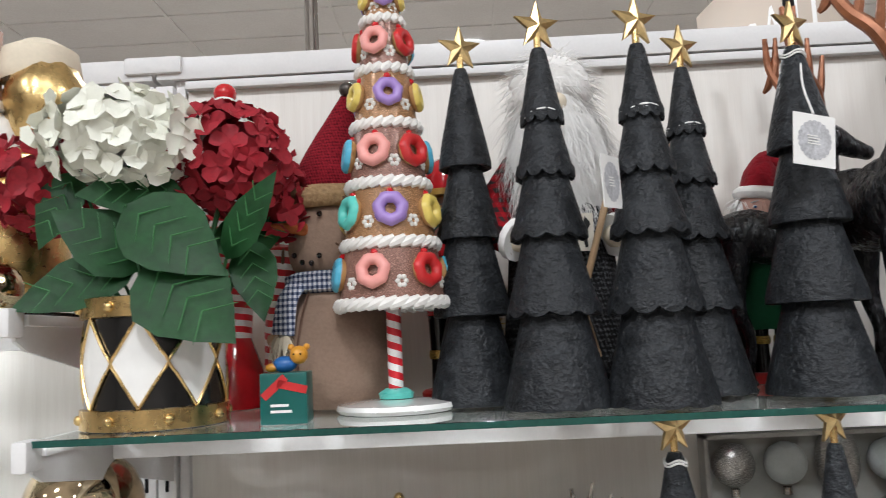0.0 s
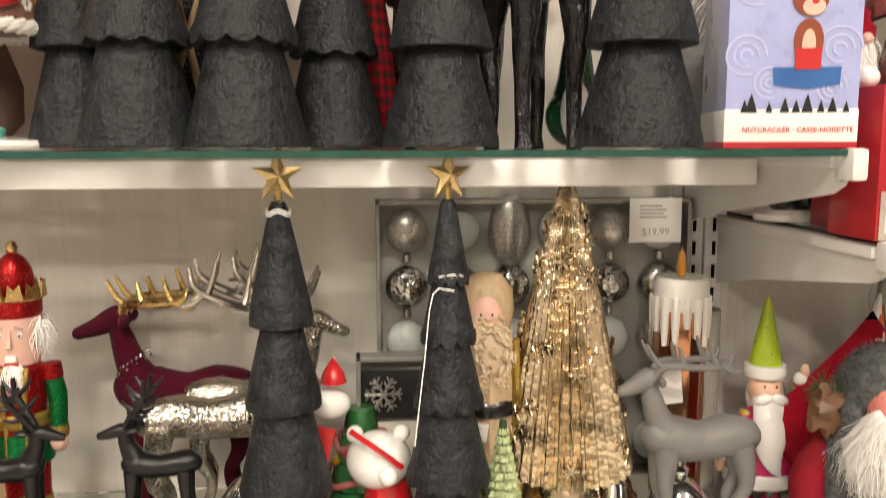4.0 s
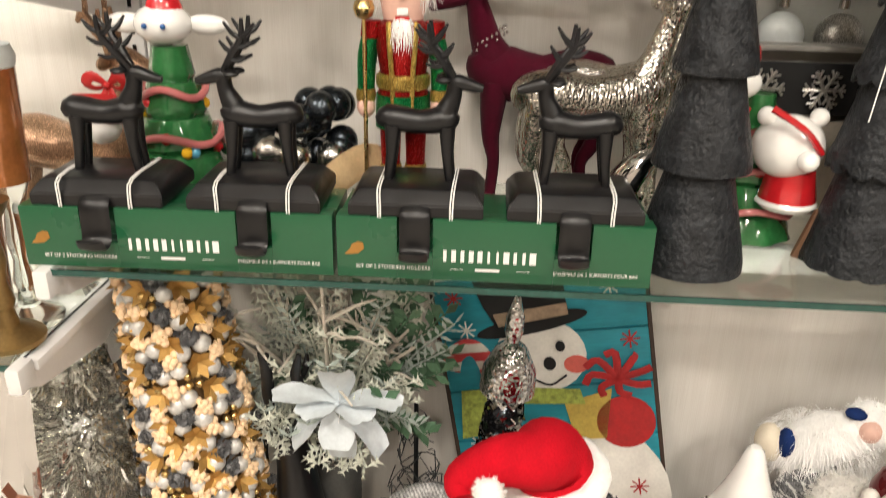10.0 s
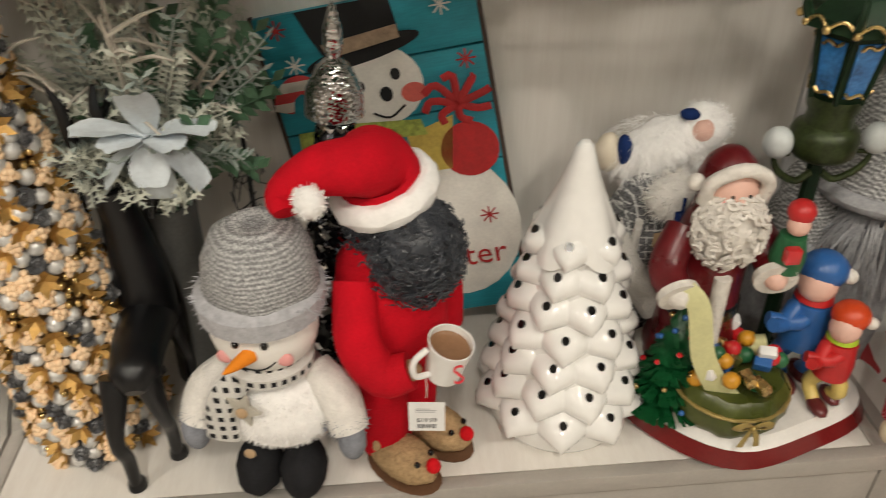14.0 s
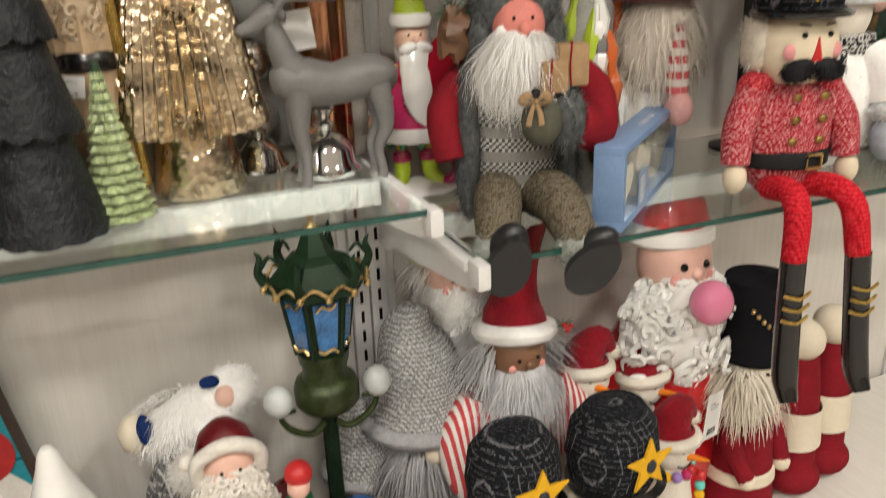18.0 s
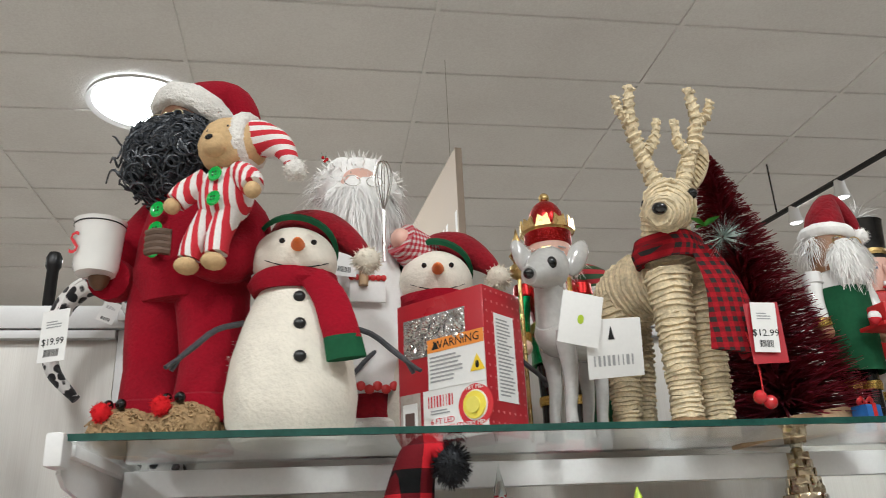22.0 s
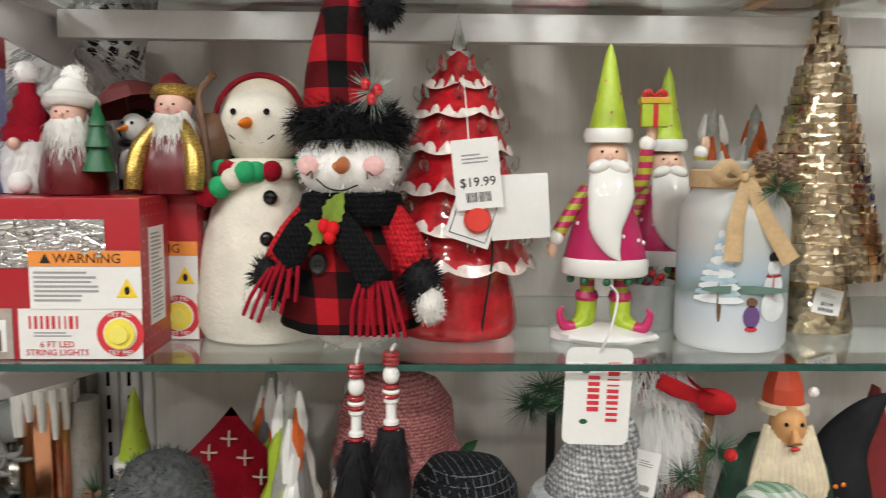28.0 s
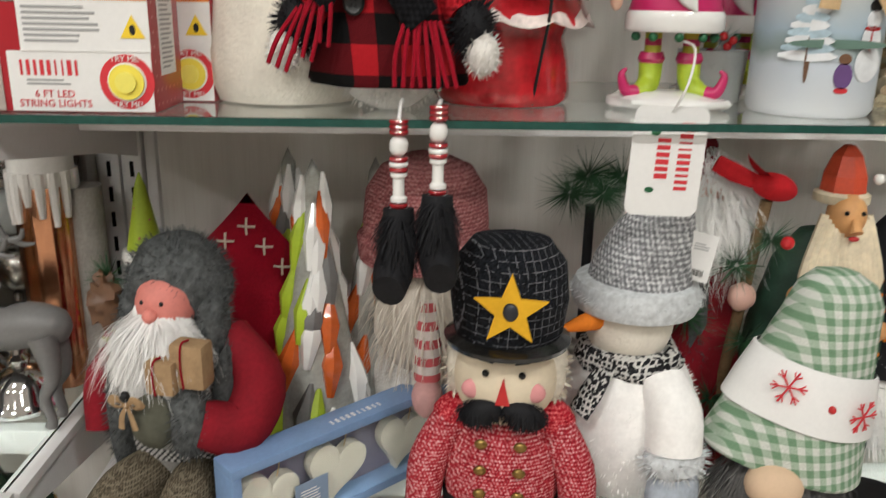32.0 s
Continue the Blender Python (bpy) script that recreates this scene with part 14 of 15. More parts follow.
def fur_santa():
    root = thing("fur_santa", "sitting Santa in grey fur and nordic sweater holding gifts", "santa figure", (0.905, 0.905, RL), -14)
    root.scale = (0.86, 0.9, 0.95)
    tw = tweed("grey_herringbone", (0.1, 0.082, 0.056), (0.2, 0.17, 0.12), 0.0035, 0.3)
    part("sweater", ball(B_(), (0, 0, 0.1), (0.072, 0.056, 0.105), 26, 18, lump=0.05), nordic(), root)
    for s in (-1, 1):
        fur_ball("fur_front", root, (s * 0.07, -0.02, 0.1), (0.018, 0.033, 0.1), SALTFUR, 900)
        part("coat", ball(B_(), (s * 0.05, 0.035, 0.1), (0.036, 0.042, 0.105), 18, 14, lump=0.1), DARKRED, root)
        lg = part("leg", tube(B_(), [(s * 0.03, -0.03, 0.035), (s * 0.042, -0.085, 0.036), (s * 0.05, -0.125, 0.014), (s * 0.053, -0.14, -0.005)], [0.034, 0.033, 0.029, 0.025], 18, 5), tw, root)
        fur_ball("fur_cuff", lg, (s * 0.054, -0.138, -0.004), (0.032, 0.026, 0.028), mat("pale_sage_fur", (0.3, 0.32, 0.29), 0.95, 0, 0.4, 90, 0.7), 500)
        m = Matrix.Translation((s * 0.054 + 0.006, -0.156, -0.02 - 0.004 * s)) @ Matrix.Rotation(radians(24 + s * 10), 4, "Y") @ Matrix.Rotation(radians(-66), 4, "X")
        bt = part("boot", ball(B_(), (0, -0.012, 0.012), (0.027, 0.044, 0.022), 20, 14, m=m), mat("charcoal_rubber", (0.018, 0.019, 0.021), 0.35, 0, 0.2, 30, 0.1), lg, "black rubber boot")
        bm = prism(B_(), [(0.0275 * math.cos(a) * (1 - 0.14 * math.sin(a)), 0.045 * math.sin(a)) for a in [i * math.tau / 28 for i in range(28)]], 0.012, m @ Matrix.Translation((0, -0.012, -0.012)) @ Matrix.Rotation(math.pi / 2, 4, "X"))
        part("sole", bm, mat("charcoal_rubber", (0.018, 0.019, 0.021), 0.35), bt)
    a = arm(root, [(-0.06, 0.01, 0.185), (-0.098, -0.015, 0.14), (-0.095, -0.035, 0.085)], [0.024, 0.026, 0.022], DARKRED)
    a = arm(root, [(0.058, 0.01, 0.195), (0.105, -0.012, 0.155), (0.1, -0.052, 0.12), (0.062, -0.078, 0.132)], [0.026, 0.032, 0.031, 0.026], DARKRED)
    fur_ball("fur_cuff", a, (0.052, -0.082, 0.136), (0.024, 0.024, 0.04), SALTFUR, 600)
    part("mitten", ball(B_(), (0.016, -0.094, 0.138), (0.028, 0.02, 0.03), 18, 12, lump=0.1), mat("sage_felt_mitten", (0.1, 0.1, 0.075), 0.95, 0, 0.2, 60, 0.5), a)
    for q, (x, y, z, sz) in enumerate(((0.058, -0.078, 0.176, (0.04, 0.026, 0.048)), (0.03, -0.09, 0.171, (0.034, 0.024, 0.036)))):
        g = part("gift", box(B_(), sz, (x, y, z), bev=0.004), mat("kraft_felt", (0.36, 0.24, 0.13), 0.95, 0, 0.2, 80, 0.5), root, "kraft gift tied with red cord")
        part("cord", tube(B_(), [(x - 0.004, y - sz[1] / 2 - 0.001, z + 0.001), (x - 0.006, y - sz[1] / 2 - 0.0012, z + sz[2] * 0.5), (x - 0.004, y - sz[1] / 2, z + sz[2] + 0.001), (x - 0.002, y, z + sz[2] + 0.0015)], 0.0012, 6, 3), REDFLEECE, g)
    bow(root, (0.0, -0.118, 0.166), 0.036, mat("kraft_felt", (0.36, 0.24, 0.13)), True)
    part("bell", ball(B_(), (0.0, -0.12, 0.176), 0.006, 10, 8), BLACK, root)
    hd = part("head", ball(B_(), (0, -0.026, 0.242), (0.036, 0.034, 0.036), 20, 14), mat("rosy_skin_cloth", (0.66, 0.22, 0.18), 0.7, 0, 0.15, 50, 0.2), root)
    part("nose", ball(B_(), (0, -0.062, 0.24), (0.0085, 0.008, 0.008), 12, 8), mat("rosy_skin_cloth", (0.66, 0.22, 0.18)), hd)
    eyes(hd, -0.056, 0.252, 0.012, 0.0026)
    fur_ball("hood", hd, (0, 0.006, 0.258), (0.062, 0.05, 0.054), SALTFUR, 1600)
    for s in (-1, 1):
        fur_ball("ear_flap", hd, (s * 0.05, -0.012, 0.215), (0.019, 0.024, 0.045), SALTFUR, 700)
    bm = ball(B_(), (-0.004, -0.04, 0.208), (0.042, 0.026, 0.042), 20, 14, lump=0.2)
    hair(bm, (-0.004, -0.042, 0.21), (0.044, 0.028, 0.038), 2200, 0.055, 0.0009, 1.0, 0.3, lambda d: d.y < 0.3 and d.z < 0.75, 0.006, 3)
    hair(bm, (-0.006, -0.05, 0.228), (0.03, 0.02, 0.012), 700, 0.08, 0.0007, 0.9, 0.6, lambda d: d.y < 0.3, 0.006, 4)
    part("beard", bm, FUR, hd, "long shaggy white beard")
    part("pine_cone", ball(B_(), (-0.085, -0.02, 0.235), (0.02, 0.018, 0.03), 12, 16, lump=0.5), BROWN, root)
    sprig(root, (-0.085, -0.01, 0.26), 120, 0.035, 0, 5)


def stitched_pillow():
    bm = B_()
    n = 16
    rows = []
    for sgn in (-1, 1):
        grid = [[None] * (n + 1) for _ in range(n + 1)]
        for i in range(n + 1):
            for j in range(n + 1):
                u, v = i / n * 2 - 1, j / n * 2 - 1
                w = (1 - u * u) ** 0.5 * (1 - v * v) ** 0.5
                pin = 1 - 0.06 * (1 - abs(u) ** 3) * abs(v) - 0.06 * (1 - abs(v) ** 3) * abs(u)
                grid[i][j] = bm.verts.new((u * 0.112 * pin, sgn * 0.042 * w, v * 0.112 * pin))
        for i in range(n):
            for j in range(n):
                bm.faces.new((grid[i][j], grid[i + 1][j], grid[i + 1][j + 1], grid[i][j + 1]))
    bmesh.ops.remove_doubles(bm, verts=bm.verts, dist=0.0005)
    root = thing("stitched_pillow", "red felt cushion with white cross stitches", "cushion", (0.952, 1.02, RL + 0.155), 0, "", (0, 47))
    part("cover", bm, REDFLEECE, root)
    for k in range(4):
        for s in (-1, 1):
            for e in range(2):
                c = Vector((-0.086 + 0.03 * k, -0.022 - 0.006 * min(k, 2), 0.09)) if e == 0 else Vector((-0.09, -0.022 - 0.006 * min(k, 2), 0.06 - 0.03 * k))
                d = Vector((0.007, 0, s * 0.007))
                part("stitch", tube(B_(), [c - d, c + Vector((0, -0.002, 0)), c + d], 0.0014, 6, 2), CREAM, root)


def heart_box():
    root = thing("heart_ornament_box", "pale blue box with window showing white stone hearts", "ornament box", (1.073, 0.882, RL), 41)
    bl = mat("pale_blue_card", (0.2, 0.31, 0.52), 0.4, 0, 0.12, 25, 0.05)
    w, d, h, e = 0.28, 0.036, 0.1, 0.01
    bm = B_()
    for s, a in (((w, d, e), (0, 0, 0)), ((w, d, e), (0, 0, h - e)), ((e, d, h - 2 * e), (-w / 2 + e / 2, 0, e)), ((e, d, h - 2 * e), (w / 2 - e / 2, 0, e)), ((w - 2 * e, 0.003, h - 2 * e), (0, d / 2 - 0.002, e))):
        box(bm, s, a, bev=0.0008)
    part("carton", bm, bl, root)
    part("backing", box(B_(), (w - 2 * e, 0.002, h - 2 * e), (0, d / 2 - 0.008, e), bev=0), mat("violet_grey_card", (0.2, 0.18, 0.26), 0.6), root)
    hp = [(16 * math.sin(t) ** 3 / 17, (13 * math.cos(t) - 5 * math.cos(2 * t) - 2 * math.cos(3 * t) - math.cos(4 * t)) / 17) for t in [i * math.tau / 36 for i in range(36)]]
    stone = mat("cream_travertine", (0.62, 0.56, 0.47), 0.7, 0, 0.12, 50, 0.4)
    for x, r in ((-0.095, 0.036), (-0.012, 0.04), (0.08, 0.037)):
        t = part("heart", prism(B_(), [(p * r, q * r) for p, q in hp], 0.012, Matrix.Translation((x, -0.002, h * 0.47)) @ Matrix.Rotation(0.25, 4, "Y"), 0.003), stone, root, "cream stone heart ornament")
        part("hanger", tube(B_(), [(x, -0.004, h * 0.47 + r * 0.4), (x + 0.01, -0.004, h * 0.62), (x + 0.016, -0.004, h - e)], 0.0008, 5, 2), JUTE, t)
    flat("label", root, 0.04, 0.05, mat("blue_grey_label", (0.25, 0.33, 0.46), 0.5), -0.052, -d / 2 - 0.0006, h * 0.3)
    bars("print", 10, 0.028, 0.034, WHITE, root, (-0.052, -d / 2 - 0.0014, h * 0.3))
    o = bars("brand_mark", 10, 0.07, 0.008, WHITE, root, (0.02, -0.004, h + 0.0008), 0, upright=True)
    wn = part("window", box(B_(), (w - 2 * e, 0.0008, h - 2 * e), (0, -d / 2 + 0.001, e), bev=0), CLEAR, root, "clear film window", smooth=False)
    wn.visible_shadow = False


def knit_gnome():
    root = thing("knit_hat_gnome", "white gnome in a rose knit hat with striped leg", "gnome", (1.164, 1.0, RL), 0)
    part("body", ball(B_(), (0, 0.01, 0.09), (0.07, 0.055, 0.09), 22, 16, lump=0.06), FLEECE, root)
    bm = ball(B_(), (0, -0.02, 0.18), (0.06, 0.045, 0.075), 22, 16, lump=0.1)
    hair(bm, (0, -0.02, 0.19), (0.06, 0.046, 0.07), 900, 0.05, 0.0009, 0.8, 0.35, None, 0.002)
    part("beard", bm, mat("ivory_fleece", (0.62, 0.56, 0.48), 0.95, 0, 0.15, 60, 0.6), root)
    rk = knit("rose_pink_knit", (0.3, 0.1, 0.1), (0.46, 0.24, 0.23), 0.004)
    h = part("hat", lathe(B_(), [(0.068, 0.25), (0.073, 0.262), (0.074, 0.29), (0.068, 0.325), (0.05, 0.352), (0.02, 0.366), (0, 0.368)], 30, ripple=lambda a, z: 0.03 * math.sin(a * 4 + 40 * z)), rk, root, "rose pink knitted hat")
    part("hat_cuff", lathe(B_(), [(0.066, 0.24), (0.078, 0.245), (0.08, 0.27), (0.07, 0.282)], 30, ripple=lambda a, z: 0.02 * math.sin(a * 26)), rk, h)
    for x, r in ((0.07, 35), (0.078, -35)):
        lf = part("holly_leaf", leaf_mesh(0.026, 0.014), LEAF, h)
        lf.matrix_basis = pose(x, -0.03, 0.27, 90, r, 0)
    part("holly_berry", ball(B_(), (0.075, -0.04, 0.268), 0.006, 10, 8), REDGLOSS, h)
    part("leg", tube(B_(), [(0.0, -0.05, 0.21), (0.002, -0.062, 0.16), (0.002, -0.066, 0.12)], [0.014, 0.0155, 0.015], 16, 4), stripes("rose_sock_stripe", (0.55, 0.1, 0.11), (0.72, 0.64, 0.6), 0.02, 2, 0.9), root, "red and white striped leg")
    part("foot", ball(B_(), (0.002, -0.072, 0.1), (0.018, 0.022, 0.024), 16, 12), mat("dusty_pink_plush", (0.6, 0.34, 0.32), 0.95, 0, 0.15, 60, 0.5), root)


def knit_snowman():
    root = thing("knit_hat_snowman", "white plush snowman in grey knit hat and scarf", "plush snowman", (1.378, 0.885, RL), -62)
    fur_ball("body", root, (0, 0.004, 0.1), (0.074, 0.074, 0.1), FUR, 1100, 0.006, 0.0007, 0.04)
    hd = part("head", ball(B_(), (0, -0.004, 0.215), (0.046, 0.046, 0.05), 24, 16), FELT, root)
    carrot(hd, (0, -0.045, 0.222), (0.0, -1, -0.05), 0.05, 0.012)
    eyes(hd, -0.044, 0.236, 0.016, 0.003)
    gk = knit("speckled_grey_knit", (0.3, 0.3, 0.31), (0.7, 0.7, 0.7), 0.0055)
    hat = part("hat", tube(B_(), [(0, 0.004, 0.24), (0.004, 0.006, 0.27), (0.01, 0.012, 0.3), (0.022, 0.02, 0.328), (0.034, 0.02, 0.342)], [0.056, 0.052, 0.042, 0.028, 0.012], 22, 5), gk, hd, "grey speckled knit hat")
    bm = lathe(B_(), [(0.05, 0.228), (0.063, 0.23), (0.067, 0.244), (0.062, 0.258), (0.05, 0.262)], 28, (0, 0.002, 0))
    fuzz(bm, (0, 0.002, 0.245), (0.064, 0.064, 0.016), 1500, 0.007, 0.0008, 2, lambda d: abs(d.z) < 0.9)
    part("hat_cuff", bm, mat("silver_chenille", (0.6, 0.62, 0.63), 0.9, 0, 0.3, 120, 0.8), hat)
    sk = tweed("black_white_knit", (0.02, 0.02, 0.022), (0.6, 0.59, 0.56), 0.006, 0.4)
    sc = part("scarf", lathe(B_(), [(0.04, 0.166), (0.052, 0.164), (0.056, 0.175), (0.05, 0.188), (0.04, 0.19)], 26, ripple=lambda a, z: 0.06 * math.sin(a * 5 + z * 100)), sk, root)
    part("scarf_tail", tube(B_(), [(0.02, -0.05, 0.175), (0.024, -0.07, 0.155), (0.022, -0.082, 0.135)], [0.014, 0.017, 0.016], 12, 3, flat=0.35), sk, sc)
    a = arm(root, [(0.05, 0.0, 0.165), (0.076, -0.006, 0.14), (0.084, -0.01, 0.105)], [0.024, 0.028, 0.028], FUR)
    fur_ball("mitten_cuff", a, (0.086, -0.01, 0.095), (0.026, 0.034, 0.018), mat("silver_chenille", (0.42, 0.44, 0.46)), 500)
    part("mitten", ball(B_(), (0.09, -0.012, 0.06), (0.022, 0.031, 0.034), 18, 12), mat("pale_blue_grey_knit", (0.4, 0.44, 0.5), 0.95, 0, 0.2, 120, 0.5), a)
    arm(root, [(-0.05, -0.02, 0.155), (-0.072, -0.04, 0.12), (-0.07, -0.05, 0.08)], [0.026, 0.027, 0.025], FLEECE, 0.024, mat("pale_blue_grey_knit", (0.3, 0.33, 0.37)))
    price_tag(hat, (0.05, 0.035, 0.29), 0.026, 0.05, 40, 8)
    price_tag(root, (-0.035, -0.085, 0.05), 0.03, 0.042, -10, -12)


def plaid_gnome():
    root = thing("plaid_hat_gnome", "gnome under a green gingham hat with red snowflakes", "gnome", (1.535, 0.845, RL), -6)
    root.scale = (0.84, 0.84, 0.93)
    part("body", ball(B_(), (0.02, 0.01, 0.045), (0.07, 0.055, 0.05), 20, 14), GREENFELT, root)
    bm = ball(B_(), (0, -0.02, 0.05), (0.07, 0.04, 0.05), 20, 14, lump=0.1)
    hair(bm, (0, -0.02, 0.07), (0.074, 0.045, 0.03), 1100, 0.09, 0.0008, 1.0, 0.25, lambda d: d.y < 0.4, 0.006)
    part("beard", bm, mat("ash_curly_fur", (0.16, 0.155, 0.15), 0.8, 0, 0.5, 90, 0.5), root)
    part("nose", ball(B_(), (-0.025, -0.068, 0.08), (0.034, 0.028, 0.026), 22, 16), mat("beige_jersey", (0.68, 0.5, 0.34), 0.9, 0, 0.06, 50, 0.2), root)
    m = Matrix.Translation((0, -0.006, 0.085)) @ Matrix.Rotation(radians(12), 4, "Y") @ Matrix.Diagonal((1, 0.72, 1, 1))
    prof = [(0.1, 0.0), (0.103, 0.004), (0.088, 0.05), (0.077, 0.085), (0.068, 0.12), (0.058, 0.16), (0.05, 0.2), (0.036, 0.218), (0.012, 0.226), (0, 0.227)]
    hat = part("hat", lathe(B_(), prof, 34, m=m, ripple=lambda a, z: 0.03 * math.sin(a * 4 + z * 20)), GREENPLAID, root)
    part("white_band", lathe(B_(), [(0.0885, 0.056), (0.0925, 0.058), (0.084, 0.09), (0.0735, 0.122), (0.07, 0.124)], 34, m=m, ripple=lambda a, z: 0.03 * math.sin(a * 4 + z * 20)), WHITE, hat)
    for x0, z0, r in ((-0.045, 0.1, 0.02), (0.05, 0.088, 0.02)):
        y0 = -0.083 * math.sqrt(max(0.1, 1 - (x0 / 0.083) ** 2)) * 0.74 - 0.004
        fl = B_()
        mm = m @ Matrix.Diagonal((1, 1 / 0.72, 1, 1)) @ Matrix.Translation((x0, y0, z0)) @ Matrix.Rotation(x0 * 9, 4, "Z")
        for i in range(6):
            a = i * math.pi / 3 + 0.2
            e = Vector((math.cos(a), 0, math.sin(a))) * r
            tube(fl, [(0, 0, 0), e], 0.0011, 5, 1, m=mm)
            for s in (-0.6, 0.6):
                tube(fl, [e * 0.55, e * 0.55 + Vector((math.cos(a + s), 0, math.sin(a + s))) * r * 0.4], 0.0009, 5, 1, m=mm)
        part("snowflake", fl, REDINK, hat, "red embroidered snowflake")
    part("red_dot", ball(B_(), m @ Vector((0.008, -0.086, 0.09)), 0.0045, 12, 8), RED, hat)


def carved_wood_santa():
    root = thing("folk_santa", "painted flat wooden Santa with carved cream beard", "santa figure", (1.632, 0.985, RL), -4)
    dg = mat("dark_green_folk_paint", (0.02, 0.06, 0.035), 0.6, 0, 0.35, 40, 0.3)
    part("robe", lathe(B_(), [(0, 0), (0.085, 0), (0.09, 0.06), (0.082, 0.17), (0.062, 0.25), (0.036, 0.285), (0, 0.29)], 30, m=Matrix.Diagonal((1, 0.5, 1, 1))), dg, root)
    for i in range(26):
        part("dot", ball(B_(), (0.03 + (i % 4) * 0.012 + 0.006 * (i // 4 % 2), -0.043 + 0.006 * (i % 4), 0.14 + (i // 4) * 0.019), (0.003, 0.002, 0.003), 8, 6), ORANGE, root)
    fc = mat("ochre_folk_face", (0.62, 0.32, 0.12), 0.6, 0, 0.15, 40, 0.2)
    hd = part("head", ball(B_(), (0, -0.03, 0.31), (0.021, 0.022, 0.026), 20, 14), fc, root)
    eyes(hd, -0.05, 0.316, 0.009, 0.0026)
    part("nose", tube(B_(), [(0, -0.05, 0.31), (0, -0.06, 0.296)], [0.003, 0.007], 8, 1), fc, hd)
    part("mouth", ball(B_(), (0, -0.056, 0.289), (0.006, 0.003, 0.003), 10, 6), RED, hd)
    bm = B_()
    for i in range(13):
        u = (i - 6) / 6
        tube(bm, [(u * 0.024, -0.044 + 0.012 * abs(u), 0.31 - 0.028 * (1 - abs(u))), (u * 0.042, -0.056 + 0.014 * abs(u), 0.24), (u * 0.03, -0.054 + 0.01 * abs(u), 0.19 + 0.03 * abs(u))], [0.005, 0.006, 0.003], 7, 3)
    part("beard", bm, mat("cream_folk_paint", (0.72, 0.62, 0.44), 0.6, 0, 0.2, 60, 0.3), hd, "cream carved beard")
    part("hat", lathe(B_(), [(0.026, 0.325), (0.024, 0.352), (0.016, 0.374), (0.006, 0.385), (0, 0.386)], 8, (0, -0.012, 0)), mat("orange_red_folk_paint", (0.5, 0.06, 0.02), 0.5, 0, 0.2, 30, 0.2), hd, smooth=False)
    part("hat_trim", lathe(B_(), [(0.025, 0.32), (0.03, 0.322), (0.03, 0.331), (0.025, 0.334)], 20, (0, -0.012, 0)), mat("cream_folk_paint", (0.66, 0.55, 0.36)), hd)
    part("pompom", ball(B_(), (0.026, -0.036, 0.352), 0.006, 10, 8), RESINWHITE, hd)
    for s in (-1, 1):
        part("hand", ball(B_(), (s * 0.045, -0.05, 0.2 - 0.02 * s), (0.016, 0.01, 0.013), 12, 8), fc, root)


def bird_santa():
    root = thing("bird_santa", "Santa in dark red coat with pine staff and red bird", "santa figure", (1.47, 1.01, RL), 0)
    part("coat", lathe(B_(), [(0, 0), (0.085, 0), (0.08, 0.1), (0.065, 0.22), (0.035, 0.28), (0, 0.285)], 28, ripple=lambda a, z: 0.05 * math.sin(a * 7)), DARKRED, root)
    fur_ball("fur_trim", root, (0.0, -0.045, 0.16), (0.02, 0.03, 0.12), SALTFUR, 700, 0.012)
    hd = face(root, (0, -0.02, 0.31), (0.034, 0.034, 0.038))
    bm = ball(B_(), (0, -0.04, 0.28), (0.05, 0.03, 0.05), 18, 12, lump=0.2)
    hair(bm, (0, -0.02, 0.32), (0.06, 0.045, 0.06), 2200, 0.08, 0.0006, 0.9, 0.4, None, 0.006)
    part("beard", bm, FUR, hd)
    part("hat", tube(B_(), [(0, 0, 0.34), (0, 0.006, 0.365), (0.02, 0.01, 0.385)], [0.045, 0.04, 0.015], 18, 4), DARKRED, hd)
    part("staff", tube(B_(), [(0.03, -0.06, 0.02), (0.045, -0.068, 0.18), (0.058, -0.075, 0.33)], 0.0065, 10, 3), mat("bark_stick", (0.16, 0.1, 0.05), 0.85, 0, 0.4, 60, 0.6), root)
    part("hand", ball(B_(), (0.045, -0.075, 0.22), (0.015, 0.011, 0.017), 14, 10, lump=0.15), FLESH, root)
    for k, (x, z) in enumerate(((0.03, 0.26), (0.05, 0.17), (0.02, 0.1), (0.065, 0.29), (-0.02, 0.2), (0.03, 0.05))):
        sprig(root, (x, -0.085, z), 110, 0.04, k % 2, 20 + k)
    b = part("bird", ball(B_(), (0.062, -0.08, 0.346), (0.026, 0.014, 0.015), 16, 12, rot=Matrix.Rotation(0.25, 3, "Y")), mat("red_bird_feather", (0.45, 0.015, 0.02), 0.8, 0, 0.2, 60, 0.4), root, "small red cardinal")
    part("tail", tube(B_(), [(0.04, -0.08, 0.352), (0.015, -0.082, 0.362), (-0.005, -0.084, 0.372)], [0.008, 0.01, 0.009], 8, 2, flat=0.3), mat("red_bird_feather", (0.45, 0.015, 0.02)), b)
    part("wing", leaf_mesh(0.05, 0.02), mat("red_bird_feather", (0.45, 0.015, 0.02)), b).matrix_basis = pose(0.06, -0.085, 0.356, 0, 200, 20)


